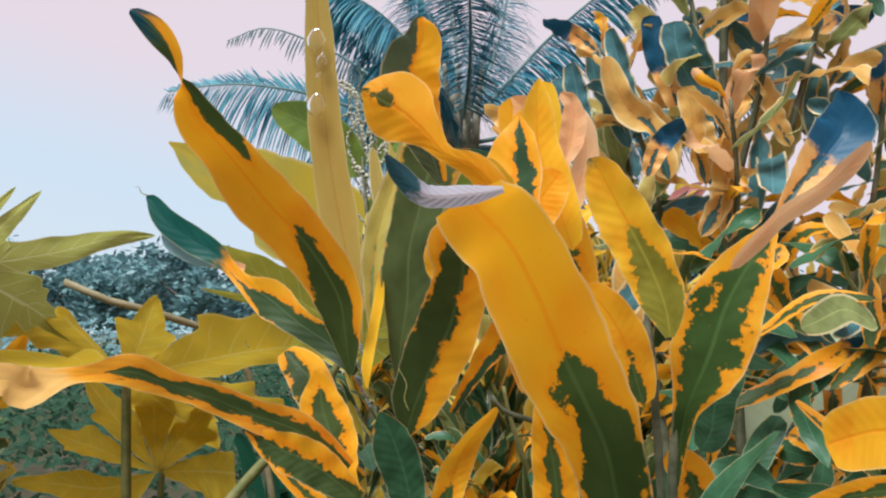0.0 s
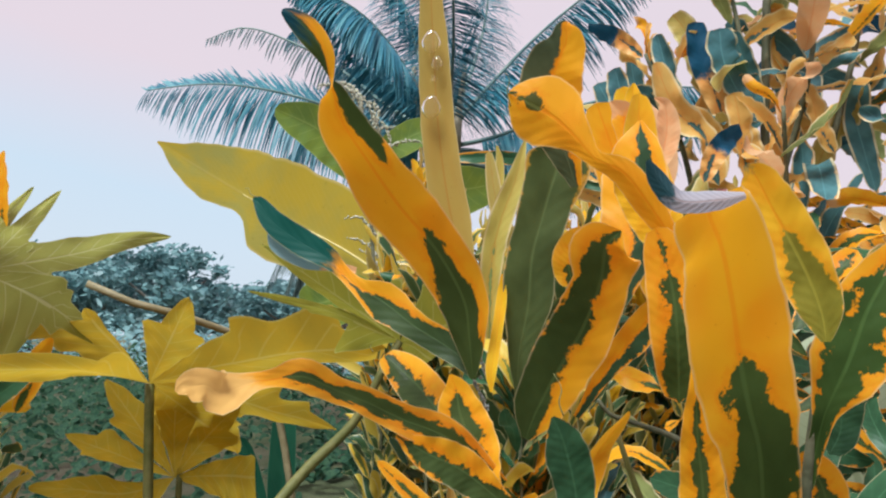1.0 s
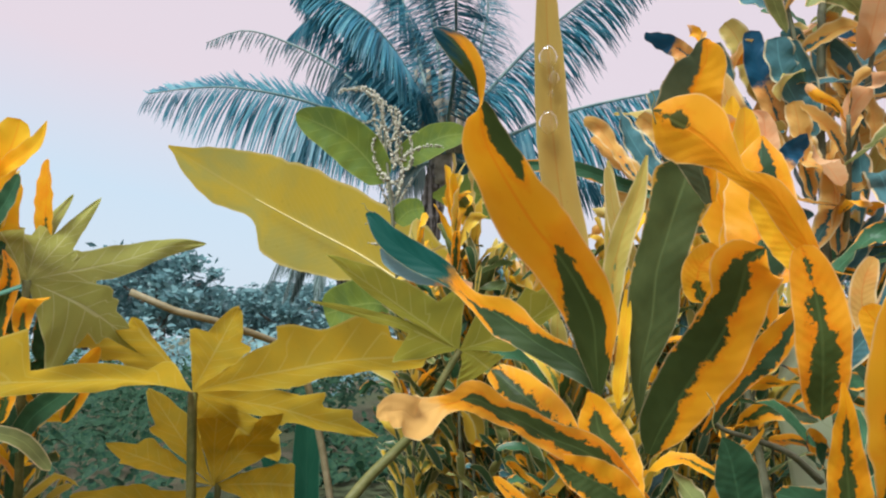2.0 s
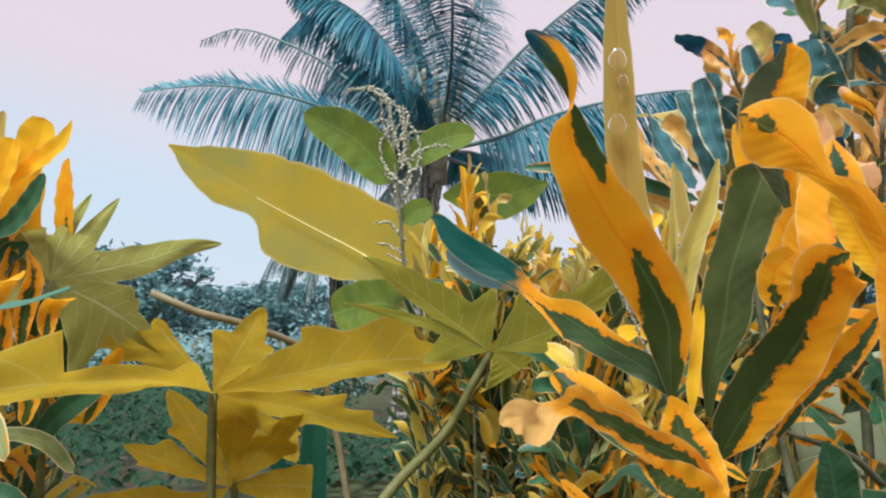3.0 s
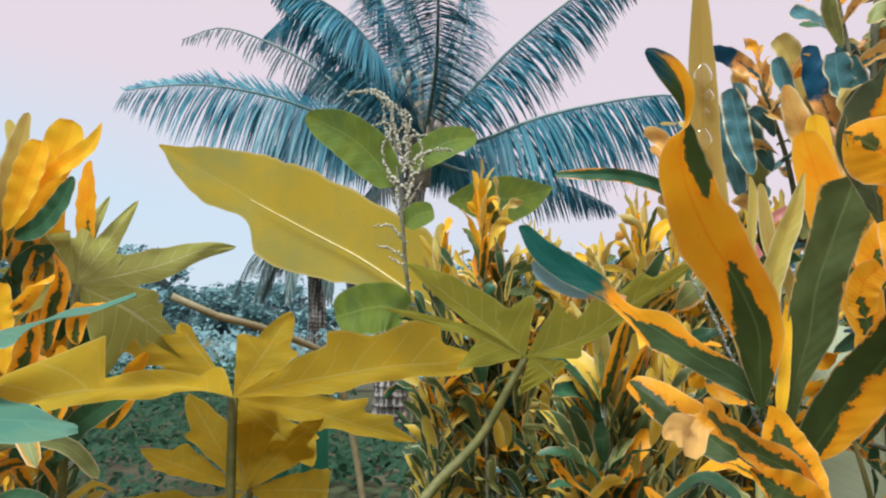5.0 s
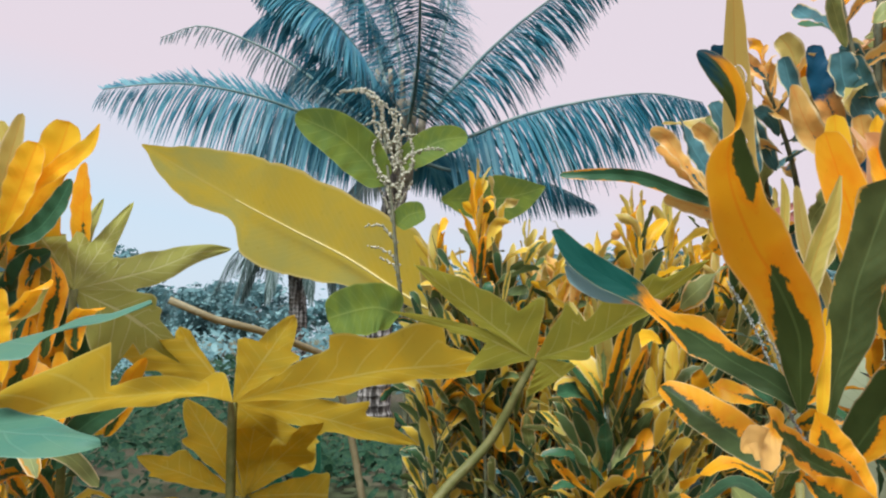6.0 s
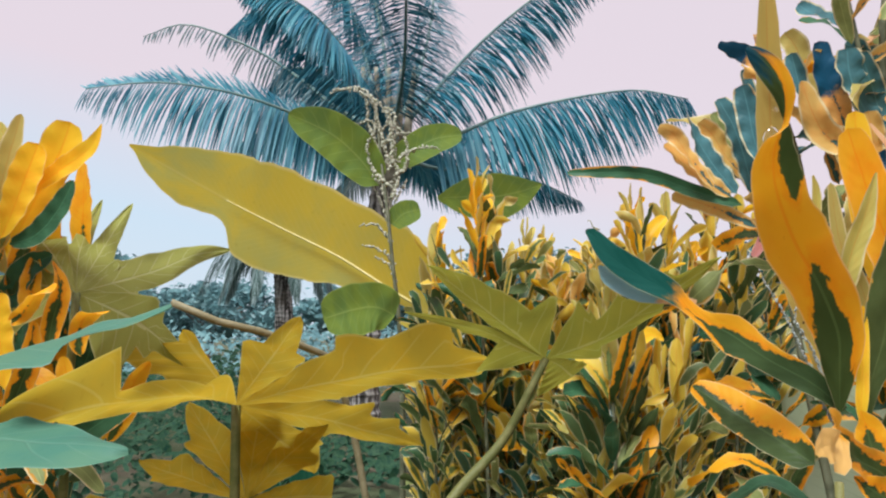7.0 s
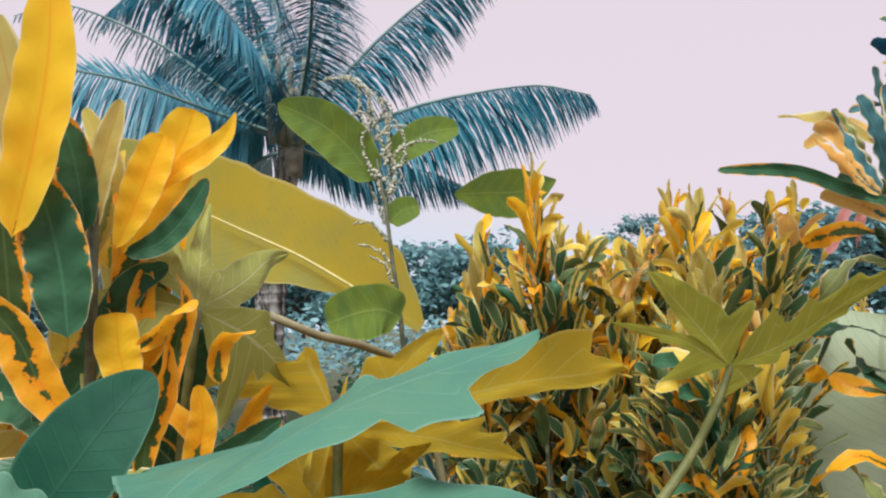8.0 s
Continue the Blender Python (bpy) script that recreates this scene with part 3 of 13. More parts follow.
def lobed_leaf(centre, normal, lobes, seed=0, close=0.1):
    """A papaya leaf. Each lobe: its spine from the centre to the tip, the half-widths to the left and right of it,
    its teeth (place along it, side, size) and the way it faces further out; within close metres of the centre the lobes run together."""
    rng = random.Random(seed)
    c, nrm = Vector(centre), Vector(normal).normalized()
    ex = nrm.orthogonal().normalized()
    ey = nrm.cross(ex)
    angles = []
    for spine, *_ in lobes:
        v = Vector(spine[0]) - c
        angles.append(math.atan2(v.dot(ey), v.dot(ex)) % (2 * math.pi))
    ranked, meshes, steps, across = sorted(angles), [], 54, 8
    for ang, (spine, left, right, teeth, *faces) in zip(angles, lobes):
        i = ranked.index(ang)
        gaps = {1: ((ranked[(i + 1) % len(ranked)] - ang) % (2 * math.pi)) / 2 or 1.0, -1: ((ang - ranked[i - 1]) % (2 * math.pi)) / 2 or 1.0}
        path = spline([c, *spine], steps)
        long = sum((b - a).length for a, b in zip(path, path[1:]))
        phase, rows, uvs = rng.uniform(0, 60), [], []
        for j, p in enumerate(path):
            s = j / steps
            along = (path[min(j + 1, steps)] - path[max(j - 1, 0)]).normalized()
            turned = nrm.lerp(Vector(faces[0]).normalized(), min(1.0, max(0.0, 2.8 * s - 0.2))) if faces else nrm
            side = turned.cross(along).normalized()
            up = along.cross(side)
            edge = {}
            for sign, wide in ((1, left), (-1, right)):
                half, ahead = wide * (1 - s) ** 0.62 * min(1.0, 0.45 + 1.25 * s), 0.0
                for at, which, big in teeth:
                    if which == sign and big < 0 and -0.03 < s - at < 0.4:
                        half -= big * (1 + (s - at) / 0.03 if s < at else 1 - (s - at) / 0.4)
                    elif which == sign and big > 0 and -0.2 < s - at < 0.035:
                        d = s - at
                        k = ((d + 0.2) / 0.2) ** 1.4 if d < 0 else 1 - d / 0.035
                        half += big * k
                        ahead = max(ahead, 0.35 * big * k)
                limit = s * long * math.tan(min(gaps[sign], 0.85))
                far = s * long / close
                if far < 1.25:
                    half = min(limit, half + max(0.0, limit - half) * min(1.0, max(0.0, 4 * (1.15 - far)))) if far < 1.0 or limit < half else half
                edge[sign] = (half * (1 + 0.05 * noise.noise((s * 14 + phase, sign, 0.5))), ahead)
            row, uv = [], []
            for q in range(across + 1):
                u = 2 * q / across - 1
                half, ahead = edge[1 if u > 0 else -1]
                lift = -0.12 * abs(u) * half + 0.035 * long * s * noise.noise((s * 3 + phase, u * 0.8, seed)) + 0.05 * half * abs(u) ** 3 * math.sin(s * 31 + phase)
                row.append(p + side * (u * half) + along * (ahead * u * u) + up * lift)
                uv.append((u / 2 + 0.5, s))
            rows.append(row)
            uvs.append(uv)
        meshes.append(strip_mesh("lobe", rows, uvs))
    return joined("papaya_blade", meshes)


# ---- the ground, one sheet to the horizon ----
def fall(x, y):
    """The garden lies on a rise: past nine metres the land slopes gently down."""
    return -0.04 * max(0.0, math.hypot(x, y) - 9.0)


def ground():
    verts, faces = [], []
    rings = (0, 0.6, 1.2, 2, 3, 4.5, 6.5, 9, 13, 20, 32, 55, 100, 220, 600, 1600, 4000)
    for i, r in enumerate(rings):
        for k in range(48):
            x, y = r * math.cos(6.2832 * k / 48), r * math.sin(6.2832 * k / 48)
            z = 0.05 * noise.noise((x * 0.6, y * 0.6, 0)) * min(1, r / 2) + (0.6 * noise.noise((x * 0.03, y * 0.03, 2)) if 15 < r < 300 else 0)
            verts.append((x, y, z - 0.03 + fall(x, y)))
    for i in range(len(rings) - 1):
        faces += [(i * 48 + k, (i + 1) * 48 + k, (i + 1) * 48 + (k + 1) % 48, i * 48 + (k + 1) % 48) for k in range(48)]
    data = bpy.data.meshes.new("ground")
    data.from_pydata(verts, [], faces)
    data.polygons.foreach_set("use_smooth", [True] * len(data.polygons))
    data.materials.append(GROUND)
    return tagged(new("ground", data), "weedy garden soil with patches of grass", "ground", kind="structure")


ground()


# ---- the coconut palm ----
def frond(knots, reach, hang, count=110, seed=0, sides=(1, 1), thin=0.024, spread=0.55, ragged=0.15, rise=0.0):
    """Leaflets along a rachis. reach: their length; hang: how far they droop, from 0 (spread flat) to 1 (straight down)."""
    rng = random.Random(seed)
    path = spline(knots, 80)
    verts, faces = [], []
    for side, share in ((-1, sides[0]), (1, sides[1])):
        for k in range(count):
            s = 0.14 + 0.86 * (k + rng.uniform(-0.3, 0.3)) / count
            s = min(max(s, 0.1), 1.0)
            i = min(int(s * 80), 79)
            p = path[i].lerp(path[i + 1], s * 80 - i)
            along = (path[i + 1] - path[max(i - 1, 0)]).normalized()
            out = along.cross(Vector((0, 0, 1)))
            out = (out.normalized() if out.length > 0.05 else Vector((1, 0, 0))) * side
            up = out.cross(along) * side
            size = reach * share * (0.45 + 0.75 * math.sin(math.pi * min(1, s * 0.8 + 0.12))) * rng.uniform(1 - ragged, 1.0)
            size *= 1 - 0.55 * s ** 4
            way = (out * (1 - 0.55 * hang) + along * (spread + 0.35 * s) + up * rng.uniform(-0.05, 0.2)).normalized()
            drop, hangs = Vector((0, 0, -1)), min(1.0, hang * rng.uniform(0.88, 1.08))
            if side > 0 and rise:
                way, hangs = (way + up * rise * rng.uniform(0.6, 1.2)).normalized(), hangs * (1 - 0.75 * rise)
            wide = along.cross(way).normalized().cross(way).normalized() * thin * rng.uniform(0.7, 1.2)
            at, base = p, len(verts)
            steps = 4
            for q in range(steps + 1):
                f = q / steps
                w = wide * (0.5 if q == 0 else 1.0 if q < 3 else 0.7 if q == 3 else 0.12) * 0.5
                verts += [tuple(at - w), tuple(at + w)]
                step = (way * (1 - hangs * (0.66 + 0.2 * f)) + drop * hangs * (0.7 + 0.3 * f) + along * 0.1).normalized()
                at = at + step * size / steps
            faces += [(base + 2 * q, base + 2 * q + 1, base + 2 * q + 3, base + 2 * q + 2) for q in range(steps)]
    data = bpy.data.meshes.new("leaf_blade")
    data.from_pydata(verts, [], faces)
    return data


def palm_frond(palm, knots, reach, hang, material=None, **more):
    rib = part("frond", tube(knots, 0.024, 0.004, 22, 6), RACHIS, palm)
    blades = part("leaf_blade", frond(knots, reach, hang, **more), material or FROND, None)
    blades.parent = rib
    tagged(blades, kind="stuff")
    return rib


def palm_trunk(palm, knots, r0, r1):
    """A ringed trunk, swollen at the foot."""
    path = spline(knots, 90)
    verts, faces, sides = [], [], 16
    for i, p in enumerate(path):
        r = r0 + (r1 - r0) * i / 90
        r *= 1.0 + (0.05 if i % 3 == 0 else -0.02) + 0.35 * max(0, 1 - i / 14) ** 2
        verts += [(p.x + r * math.cos(6.2832 * k / sides) * (1 + 0.03 * math.sin(5 * k + i)), p.y + r * math.sin(6.2832 * k / sides), p.z) for k in range(sides)]
    for i in range(90):
        faces += [(i * sides + k, i * sides + (k + 1) % sides, (i + 1) * sides + (k + 1) % sides, (i + 1) * sides + k) for k in range(sides)]
    data = bpy.data.meshes.new("trunk")
    data.from_pydata(verts, [], faces)
    return part("trunk", data, PALM_BARK, palm)


palm = thing("coconut_palm", "tall coconut palm with arching blue-green fronds", "palm tree", (-0.7126, 7.702, 0))
palm_trunk(palm, [(-0.75, 7.702, -0.1), (-0.69, 7.619, 1.201), (-0.4772, 7.514, 2.688)], 0.17, 0.10)
part("crown_shaft", tube([(-0.4772, 7.514, 2.338), (-0.4772, 7.514, 2.688), (-0.4772, 7.514, 3.138)], 0.10, 0.13, 8, 12), FIBRE, palm, "fibrous leaf bases round the crown")
palm_frond(palm, [(-0.5041, 7.514, 2.698), (-1.154, 7.201, 2.87), (-1.699, 6.89, 3.014), (-2.178, 6.686, 3.067), (-2.524, 6.587, 3.049), (-2.906, 6.492, 2.975)], 0.8, 0.97, seed=1, count=200, ragged=0.3, rise=1.0, thin=0.021, spread=0.1, sides=(1, 0.4))
palm_frond(palm, [(-0.5041, 7.508, 2.779), (-0.9997, 7.586, 3.098), (-1.398, 7.663, 3.424), (-1.862, 7.742, 3.731), (-2.475, 7.727, 3.953), (-2.91, 7.735, 3.836)], 0.4, 0.9, FROND_OLD, seed=2, count=60, ragged=0.6)
palm_frond(palm, [(-0.5041, 7.51, 2.752), (-0.7061, 7.076, 3.228), (-0.9688, 6.75, 3.58), (-1.272, 6.537, 3.771), (-1.602, 6.431, 3.848)], 0.6, 0.85, seed=3, count=170, spread=0.3)
palm_frond(palm, [(-0.5041, 7.51, 2.752), (-0.6912, 7.76, 3.48), (-0.8801, 7.912, 4.165), (-1.122, 7.97, 4.779), (-1.412, 7.95, 5.068)], 0.65, 0.82, seed=4, count=210, spread=0.3, thin=0.028)
palm_frond(palm, [(-0.4772, 7.51, 2.752), (-0.5306, 7.854, 3.566), (-0.6596, 8.002, 4.317), (-0.8433, 8.046, 5.115), (-1.091, 8.106, 5.694)], 0.65, 0.82, seed=5, count=210, spread=0.3, thin=0.028)
palm_frond(palm, [(-0.4504, 7.51, 2.752), (-0.3206, 6.974, 3.249), (-0.2789, 6.542, 3.7), (-0.2935, 6.311, 4.128), (-0.3734, 6.086, 4.482)], 0.65, 0.82, seed=6, count=210, spread=0.3, thin=0.028)
palm_frond(palm, [(-0.4504, 7.51, 2.752), (-0.2201, 7.862, 3.453), (-0.082, 8.116, 4.122), (-0.0237, 8.172, 4.748), (0.096, 8.232, 5.329)], 0.5, 0.82, seed=7, count=210, spread=0.3, thin=0.028)
palm_frond(palm, [(-0.4236, 7.508, 2.779), (-0.0751, 7.48, 3.18), (0.3539, 7.448, 3.635), (0.7829, 7.422, 4.009), (1.158, 7.405, 4.25), (1.534, 7.402, 4.303)], 0.7, 0.78, seed=8, count=140, ragged=0.25)
palm_frond(palm, [(-0.4236, 7.516, 2.672), (0.0835, 7.311, 2.737), (0.5893, 7.099, 2.898), (1.132, 6.991, 3.01), (1.709, 6.887, 3.063), (2.147, 6.794, 2.959)], 0.85, 0.92, seed=9, count=170, ragged=0.3, spread=0.2, thin=0.021)
palm_frond(palm, [(-0.4504, 7.519, 2.618), (-0.0223, 7.826, 2.535), (0.4976, 8.125, 2.557), (1.043, 8.332, 2.472), (1.505, 8.445, 2.277)], 0.5, 0.9, seed=10)
palm_frond(palm, [(-0.5041, 7.521, 2.591), (-0.823, 8.024, 2.569), (-1.103, 8.437, 2.397), (-1.391, 8.761, 2.068)], 0.4, 0.8, FROND_OLD, seed=11, count=40)
palm_frond(palm, [(-0.5041, 7.51, 2.752), (-1.031, 8.247, 3.684), (-1.577, 8.605, 4.298), (-2.057, 8.792, 4.495), (-2.401, 8.907, 4.275)], 0.8, 0.9, seed=15)
palm_frond(palm, [(-0.5041, 7.516, 2.672), (-1.065, 8.097, 2.961), (-1.602, 8.486, 3.138), (-2.136, 8.696, 2.997), (-2.411, 8.817, 2.704)], 0.6, 0.85, seed=12)
palm_frond(palm, [(-0.4504, 7.518, 2.645), (-0.1422, 8.309, 2.797), (0.2261, 8.817, 2.704), (0.488, 9.042, 2.354)], 0.5, 0.85, seed=13)
palm_frond(palm, [(-0.4772, 7.512, 2.725), (-0.8331, 8.075, 3.278), (-1.298, 8.447, 3.682), (-1.721, 8.74, 3.8), (-1.93, 8.858, 3.545)], 0.65, 0.85, seed=14)
part("leaf_sheath", tube([(-0.628, 7.399, 2.622), (-0.6571, 7.343, 2.983), (-0.7049, 7.265, 3.388)], 0.05, 0.02, 8, 6), FIBRE, palm)
part("leaf_sheath", tube([(-0.5489, 7.399, 2.622), (-0.5624, 7.343, 2.983), (-0.5848, 7.265, 3.388)], 0.05, 0.02, 8, 6), FIBRE, palm)
part("leaf_sheath", tube([(-0.4697, 7.399, 2.622), (-0.4678, 7.343, 2.983), (-0.4647, 7.265, 3.388)], 0.05, 0.02, 8, 6), FIBRE, palm)
part("leaf_sheath", tube([(-0.3905, 7.399, 2.622), (-0.3732, 7.343, 2.983), (-0.3446, 7.265, 3.388)], 0.05, 0.02, 8, 6), FIBRE, palm)
part("leaf_sheath", tube([(-0.3114, 7.399, 2.622), (-0.2786, 7.343, 2.983), (-0.2245, 7.265, 3.388)], 0.05, 0.02, 8, 6), FIBRE, palm)

little_palm = thing("coconut_palm", "smaller palm with hanging fronds, behind the garden", "palm tree", (-2.559, 12.99, 0))
palm_trunk(little_palm, [(-2.559, 12.99, -0.3), (-2.509, 12.99, 0.9299), (-2.559, 12.99, 1.86)], 0.17, 0.13)
palm_frond(little_palm, [(-2.559, 12.99, 1.86), (-3.054, 12.85, 2.11), (-3.494, 12.73, 2.01), (-3.824, 12.64, 1.31)], 0.55, 0.92, FROND_LOW, seed=40, count=70, thin=0.025)
palm_frond(little_palm, [(-2.559, 12.99, 1.86), (-2.874, 12.72, 2.31), (-3.154, 12.48, 2.13), (-3.364, 12.3, 1.31)], 0.55, 0.92, FROND_LOW, seed=41, count=70, thin=0.025)
palm_frond(little_palm, [(-2.559, 12.99, 1.86), (-2.649, 12.63, 2.36), (-2.729, 12.31, 2.16), (-2.789, 12.07, 1.31)], 0.55, 0.92, FROND_LOW, seed=42, count=70, thin=0.025)
palm_frond(little_palm, [(-2.559, 12.99, 1.86), (-2.402, 12.67, 2.31), (-2.262, 12.39, 2.13), (-2.157, 12.18, 1.31)], 0.55, 0.92, FROND_LOW, seed=43, count=70, thin=0.025)
palm_frond(little_palm, [(-2.559, 12.99, 1.86), (-2.199, 12.85, 2.16), (-1.879, 12.73, 2.04), (-1.639, 12.64, 1.31)], 0.55, 0.92, FROND_LOW, seed=44, count=70, thin=0.025)
palm_frond(little_palm, [(-2.559, 12.99, 1.86), (-2.964, 13.21, 2.16), (-3.324, 13.41, 2.04), (-3.594, 13.56, 1.31)], 0.55, 0.92, FROND_LOW, seed=45, count=70, thin=0.025)
palm_frond(little_palm, [(-2.559, 12.99, 1.86), (-2.334, 13.26, 2.16), (-2.134, 13.5, 2.04), (-1.984, 13.68, 1.31)], 0.55, 0.92, FROND_LOW, seed=46, count=70, thin=0.025)
palm_frond(little_palm, [(-2.559, 12.99, 1.86), (-2.762, 13.03, 2.56), (-2.942, 13.07, 2.28), (-3.077, 13.1, 1.31)], 0.55, 0.92, FROND_LOW, seed=47, count=70, thin=0.025)


# ---- far trees ----
def crown_mesh(rng, radius, height, clumps, leaves):
    """Many small leaves in uneven clumps."""
    verts, faces = [], []
    for _ in range(clumps):
        a, up = rng.uniform(0, 6.283), rng.random()
        d = radius * math.sqrt(rng.random()) * (1.05 - 0.55 * abs(up - 0.35))
        c = Vector((d * math.cos(a), d * math.sin(a), height * (0.35 + 0.65 * up)))
        size = radius * rng.uniform(0.14, 0.34)
        for _ in range(leaves):
            p = c + Vector((rng.gauss(0, 0.5), rng.gauss(0, 0.5), rng.gauss(0, 0.32))) * size
            x = Vector((rng.gauss(0, 1), rng.gauss(0, 1), rng.gauss(0, 0.6))).normalized()
            y = x.orthogonal().normalized()
            y = Matrix.Rotation(rng.uniform(0, 6.28), 3, x) @ y
            l, w = radius * rng.uniform(0.05, 0.10), radius * rng.uniform(0.02, 0.04)
            base = len(verts)
            verts += [tuple(p - x * l), tuple(p + y * w), tuple(p + x * l), tuple(p - y * w)]
            faces.append((base, base + 1, base + 2, base + 3))
    data = bpy.data.meshes.new("crown")
    data.from_pydata(verts, [], faces)
    return data


def broad_tree(at, radius, height, seed, label):
    rng = random.Random(seed)
    low = fall(at[0], at[1])
    at, height = (at[0], at[1], low), height - low
    tree = thing("broadleaf_tree", label, "tree", at, "far trees")
    x, y, z = at
    trunk = part("trunk", tube([(x, y, z - 0.2), (x + 0.1, y, z + height * 0.3), (x - 0.1, y, z + height * 0.75)], radius * 0.09, radius * 0.03), TREE_BARK, tree)
    for k in range(4):
        a = k * 1.6 + rng.random()
        limb = tube([(x, y, z + height * (0.3 + 0.08 * k)), (x + radius * 0.3 * math.cos(a), y + radius * 0.3 * math.sin(a), z + height * 0.6), (x + radius * 0.6 * math.cos(a), y + radius * 0.6 * math.sin(a), z + height * 0.75)], radius * 0.04, radius * 0.012, 6, 5)
        part("limb", limb, TREE_BARK, tree)
    crown = part("crown", crown_mesh(rng, radius, height, 46, 80), HAZED_LEAF, None)
    crown.parent = tree
    return tree


broad_tree((-11.2, 25.15, 0), 2.2, 2.72, 1, "broadleaf tree at the garden's far edge, bluish haze in its leaf colour")
broad_tree((-13.16, 33.02, 0), 1.7, 1.91, 2, "broadleaf tree at the garden's far edge, bluish haze in its leaf colour")
broad_tree((-15.91, 32.78, 0), 2.6, 2.75, 3, "broadleaf tree at the garden's far edge, bluish haze in its leaf colour")
broad_tree((-9.002, 31.38, 0), 2.0, 1.77, 4, "broadleaf tree at the garden's far edge, bluish haze in its leaf colour")
broad_tree((-8.639, 35.44, 0), 2.4, 1.95, 5, "broadleaf tree at the garden's far edge, bluish haze in its leaf colour")
broad_tree((-15.92, 43.85, 0), 3.0, 1.88, 6, "broadleaf tree at the garden's far edge, bluish haze in its leaf colour")
broad_tree((-15.8, 28.76, 0), 2.6, 2.55, 7, "broadleaf tree at the garden's far edge, bluish haze in its leaf colour")
broad_tree((-20.57, 32.36, 0), 3.0, 3.07, 8, "broadleaf tree at the garden's far edge, bluish haze in its leaf colour")
broad_tree((9.594, 22.8, 0), 1.1, 3.39, 9, "broadleaf tree at the garden's far edge, bluish haze in its leaf colour")
broad_tree((15.21, 23.86, 0), 1.9, 3.38, 10, "broadleaf tree at the garden's far edge, bluish haze in its leaf colour")
broad_tree((13.88, 20.02, 0), 1.8, 3.27, 11, "broadleaf tree at the garden's far edge, bluish haze in its leaf colour")
broad_tree((16.6, 21.58, 0), 2.2, 3.03, 12, "broadleaf tree at the garden's far edge, bluish haze in its leaf colour")
broad_tree((16.16, 27.76, 0), 1.8, 2.97, 13, "broadleaf tree at the garden's far edge, bluish haze in its leaf colour")
broad_tree((15.04, 29.99, 0), 2.0, 2.82, 14, "broadleaf tree at the garden's far edge, bluish haze in its leaf colour")
broad_tree((16.79, 19.51, 0), 2.5, 3.22, 15, "broadleaf tree at the garden's far edge, bluish haze in its leaf colour")
broad_tree((-3.658, 36.09, 0), 2.6, 1.91, 16, "broadleaf tree at the garden's far edge, bluish haze in its leaf colour")
broad_tree((-0.6096, 36.09, 0), 3.0, 2.72, 17, "broadleaf tree at the garden's far edge, bluish haze in its leaf colour")
broad_tree((2.303, 34.08, 0), 2.6, 2.88, 18, "broadleaf tree at the garden's far edge, bluish haze in its leaf colour")
broad_tree((5.487, 36.09, 0), 3, 3.23, 19, "broadleaf tree at the garden's far edge, bluish haze in its leaf colour")
broad_tree((7.821, 34.08, 0), 3, 3.24, 20, "broadleaf tree at the garden's far edge, bluish haze in its leaf colour")
broad_tree((-22.13, 28.2, 0), 3.2, 3.13, 21, "broadleaf tree at the garden's far edge, bluish haze in its leaf colour")
broad_tree((24.24, 22.27, 0), 3.0, 3.27, 22, "broadleaf tree at the garden's far edge, bluish haze in its leaf colour")
broad_tree((25.53, 26.12, 0), 3.0, 3.24, 23, "broadleaf tree at the garden's far edge, bluish haze in its leaf colour")


# ---- banana leaves ----
banana = thing("banana_plant", "banana plant with one broad yellow-green leaf held out", "banana plant", (0.35, 3.3, 0))
part("false_stem", tube([(0.35, 3.3, -0.05), (0.33, 3.3, 0.5), (0.28, 3.25, 0.95)], 0.09, 0.055, 14, 12), STALK, banana)
part("leaf", blade([(0.03998, 3.116, 1.11, 0.0219, 0.0219), (-0.08056, 3.131, 1.187, 0.0308, 0.154), (-0.2027, 3.147, 1.26, 0.0399, 0.235), (-0.4092, 3.199, 1.39, 0.117, 0.235), (-0.6541, 3.292, 1.513, 0.196, 0.242), (-0.8079, 3.348, 1.59, 0.19, 0.228), (-0.9012, 3.385, 1.638, 0.0864, 0.211), (-1.103, 3.449, 1.75, 0.118, 0.142), (-1.259, 3.504, 1.839, 0.0747, 0.0648), (-1.341, 3.521, 1.891, 0.025, 0.02), (-1.387, 3.529, 1.913, 0.00377, 0.00377)], face=(-0.1, -0.95, -0.2), cup=0.08, wave=0.008, ruffle=3.2, seed=3, length=70, across=14), BANANA, banana)
part("midrib", tube([(-0.0799, 3.101, 1.187), (-0.2008, 3.117, 1.259), (-0.4055, 3.169, 1.388), (-0.6483, 3.262, 1.51), (-0.9052, 3.355, 1.641)], 0.006, 0.002, 30, 6), MIDRIB, banana)
banana_right = thing("banana_plant", "young banana plant with a pale ribbed leaf", "banana plant", (1.55, 2.2, 0))
part("false_stem", tube([(1.55, 2.2, -0.05), (1.54, 2.2, 0.3), (1.5, 2.15, 0.6)], 0.07, 0.04, 14, 12), STALK, banana_right)
part("leaf", blade([(1.5, 2.15, 0.55), (1.127, 1.928, 0.6624), (1.018, 1.885, 0.8709), (0.9869, 1.88, 1.037), (1.036, 1.916, 1.151)], 0.40, face=(-0.5, -0.8, 0.3), twist=(0, 0, 0), peak=0.6, full=0.5, cup=0.1, wave=0.02, ruffle=2, seed=5, length=40, across=10, stalk=0.2), BANANA_GREY, banana_right)

# ---- the flowering weed with seed spikes ----
weed = thing("flowering_weed", "slender weed with pale drooping seed spikes and green leaves", "weed", (-0.119, 2.367, 0))
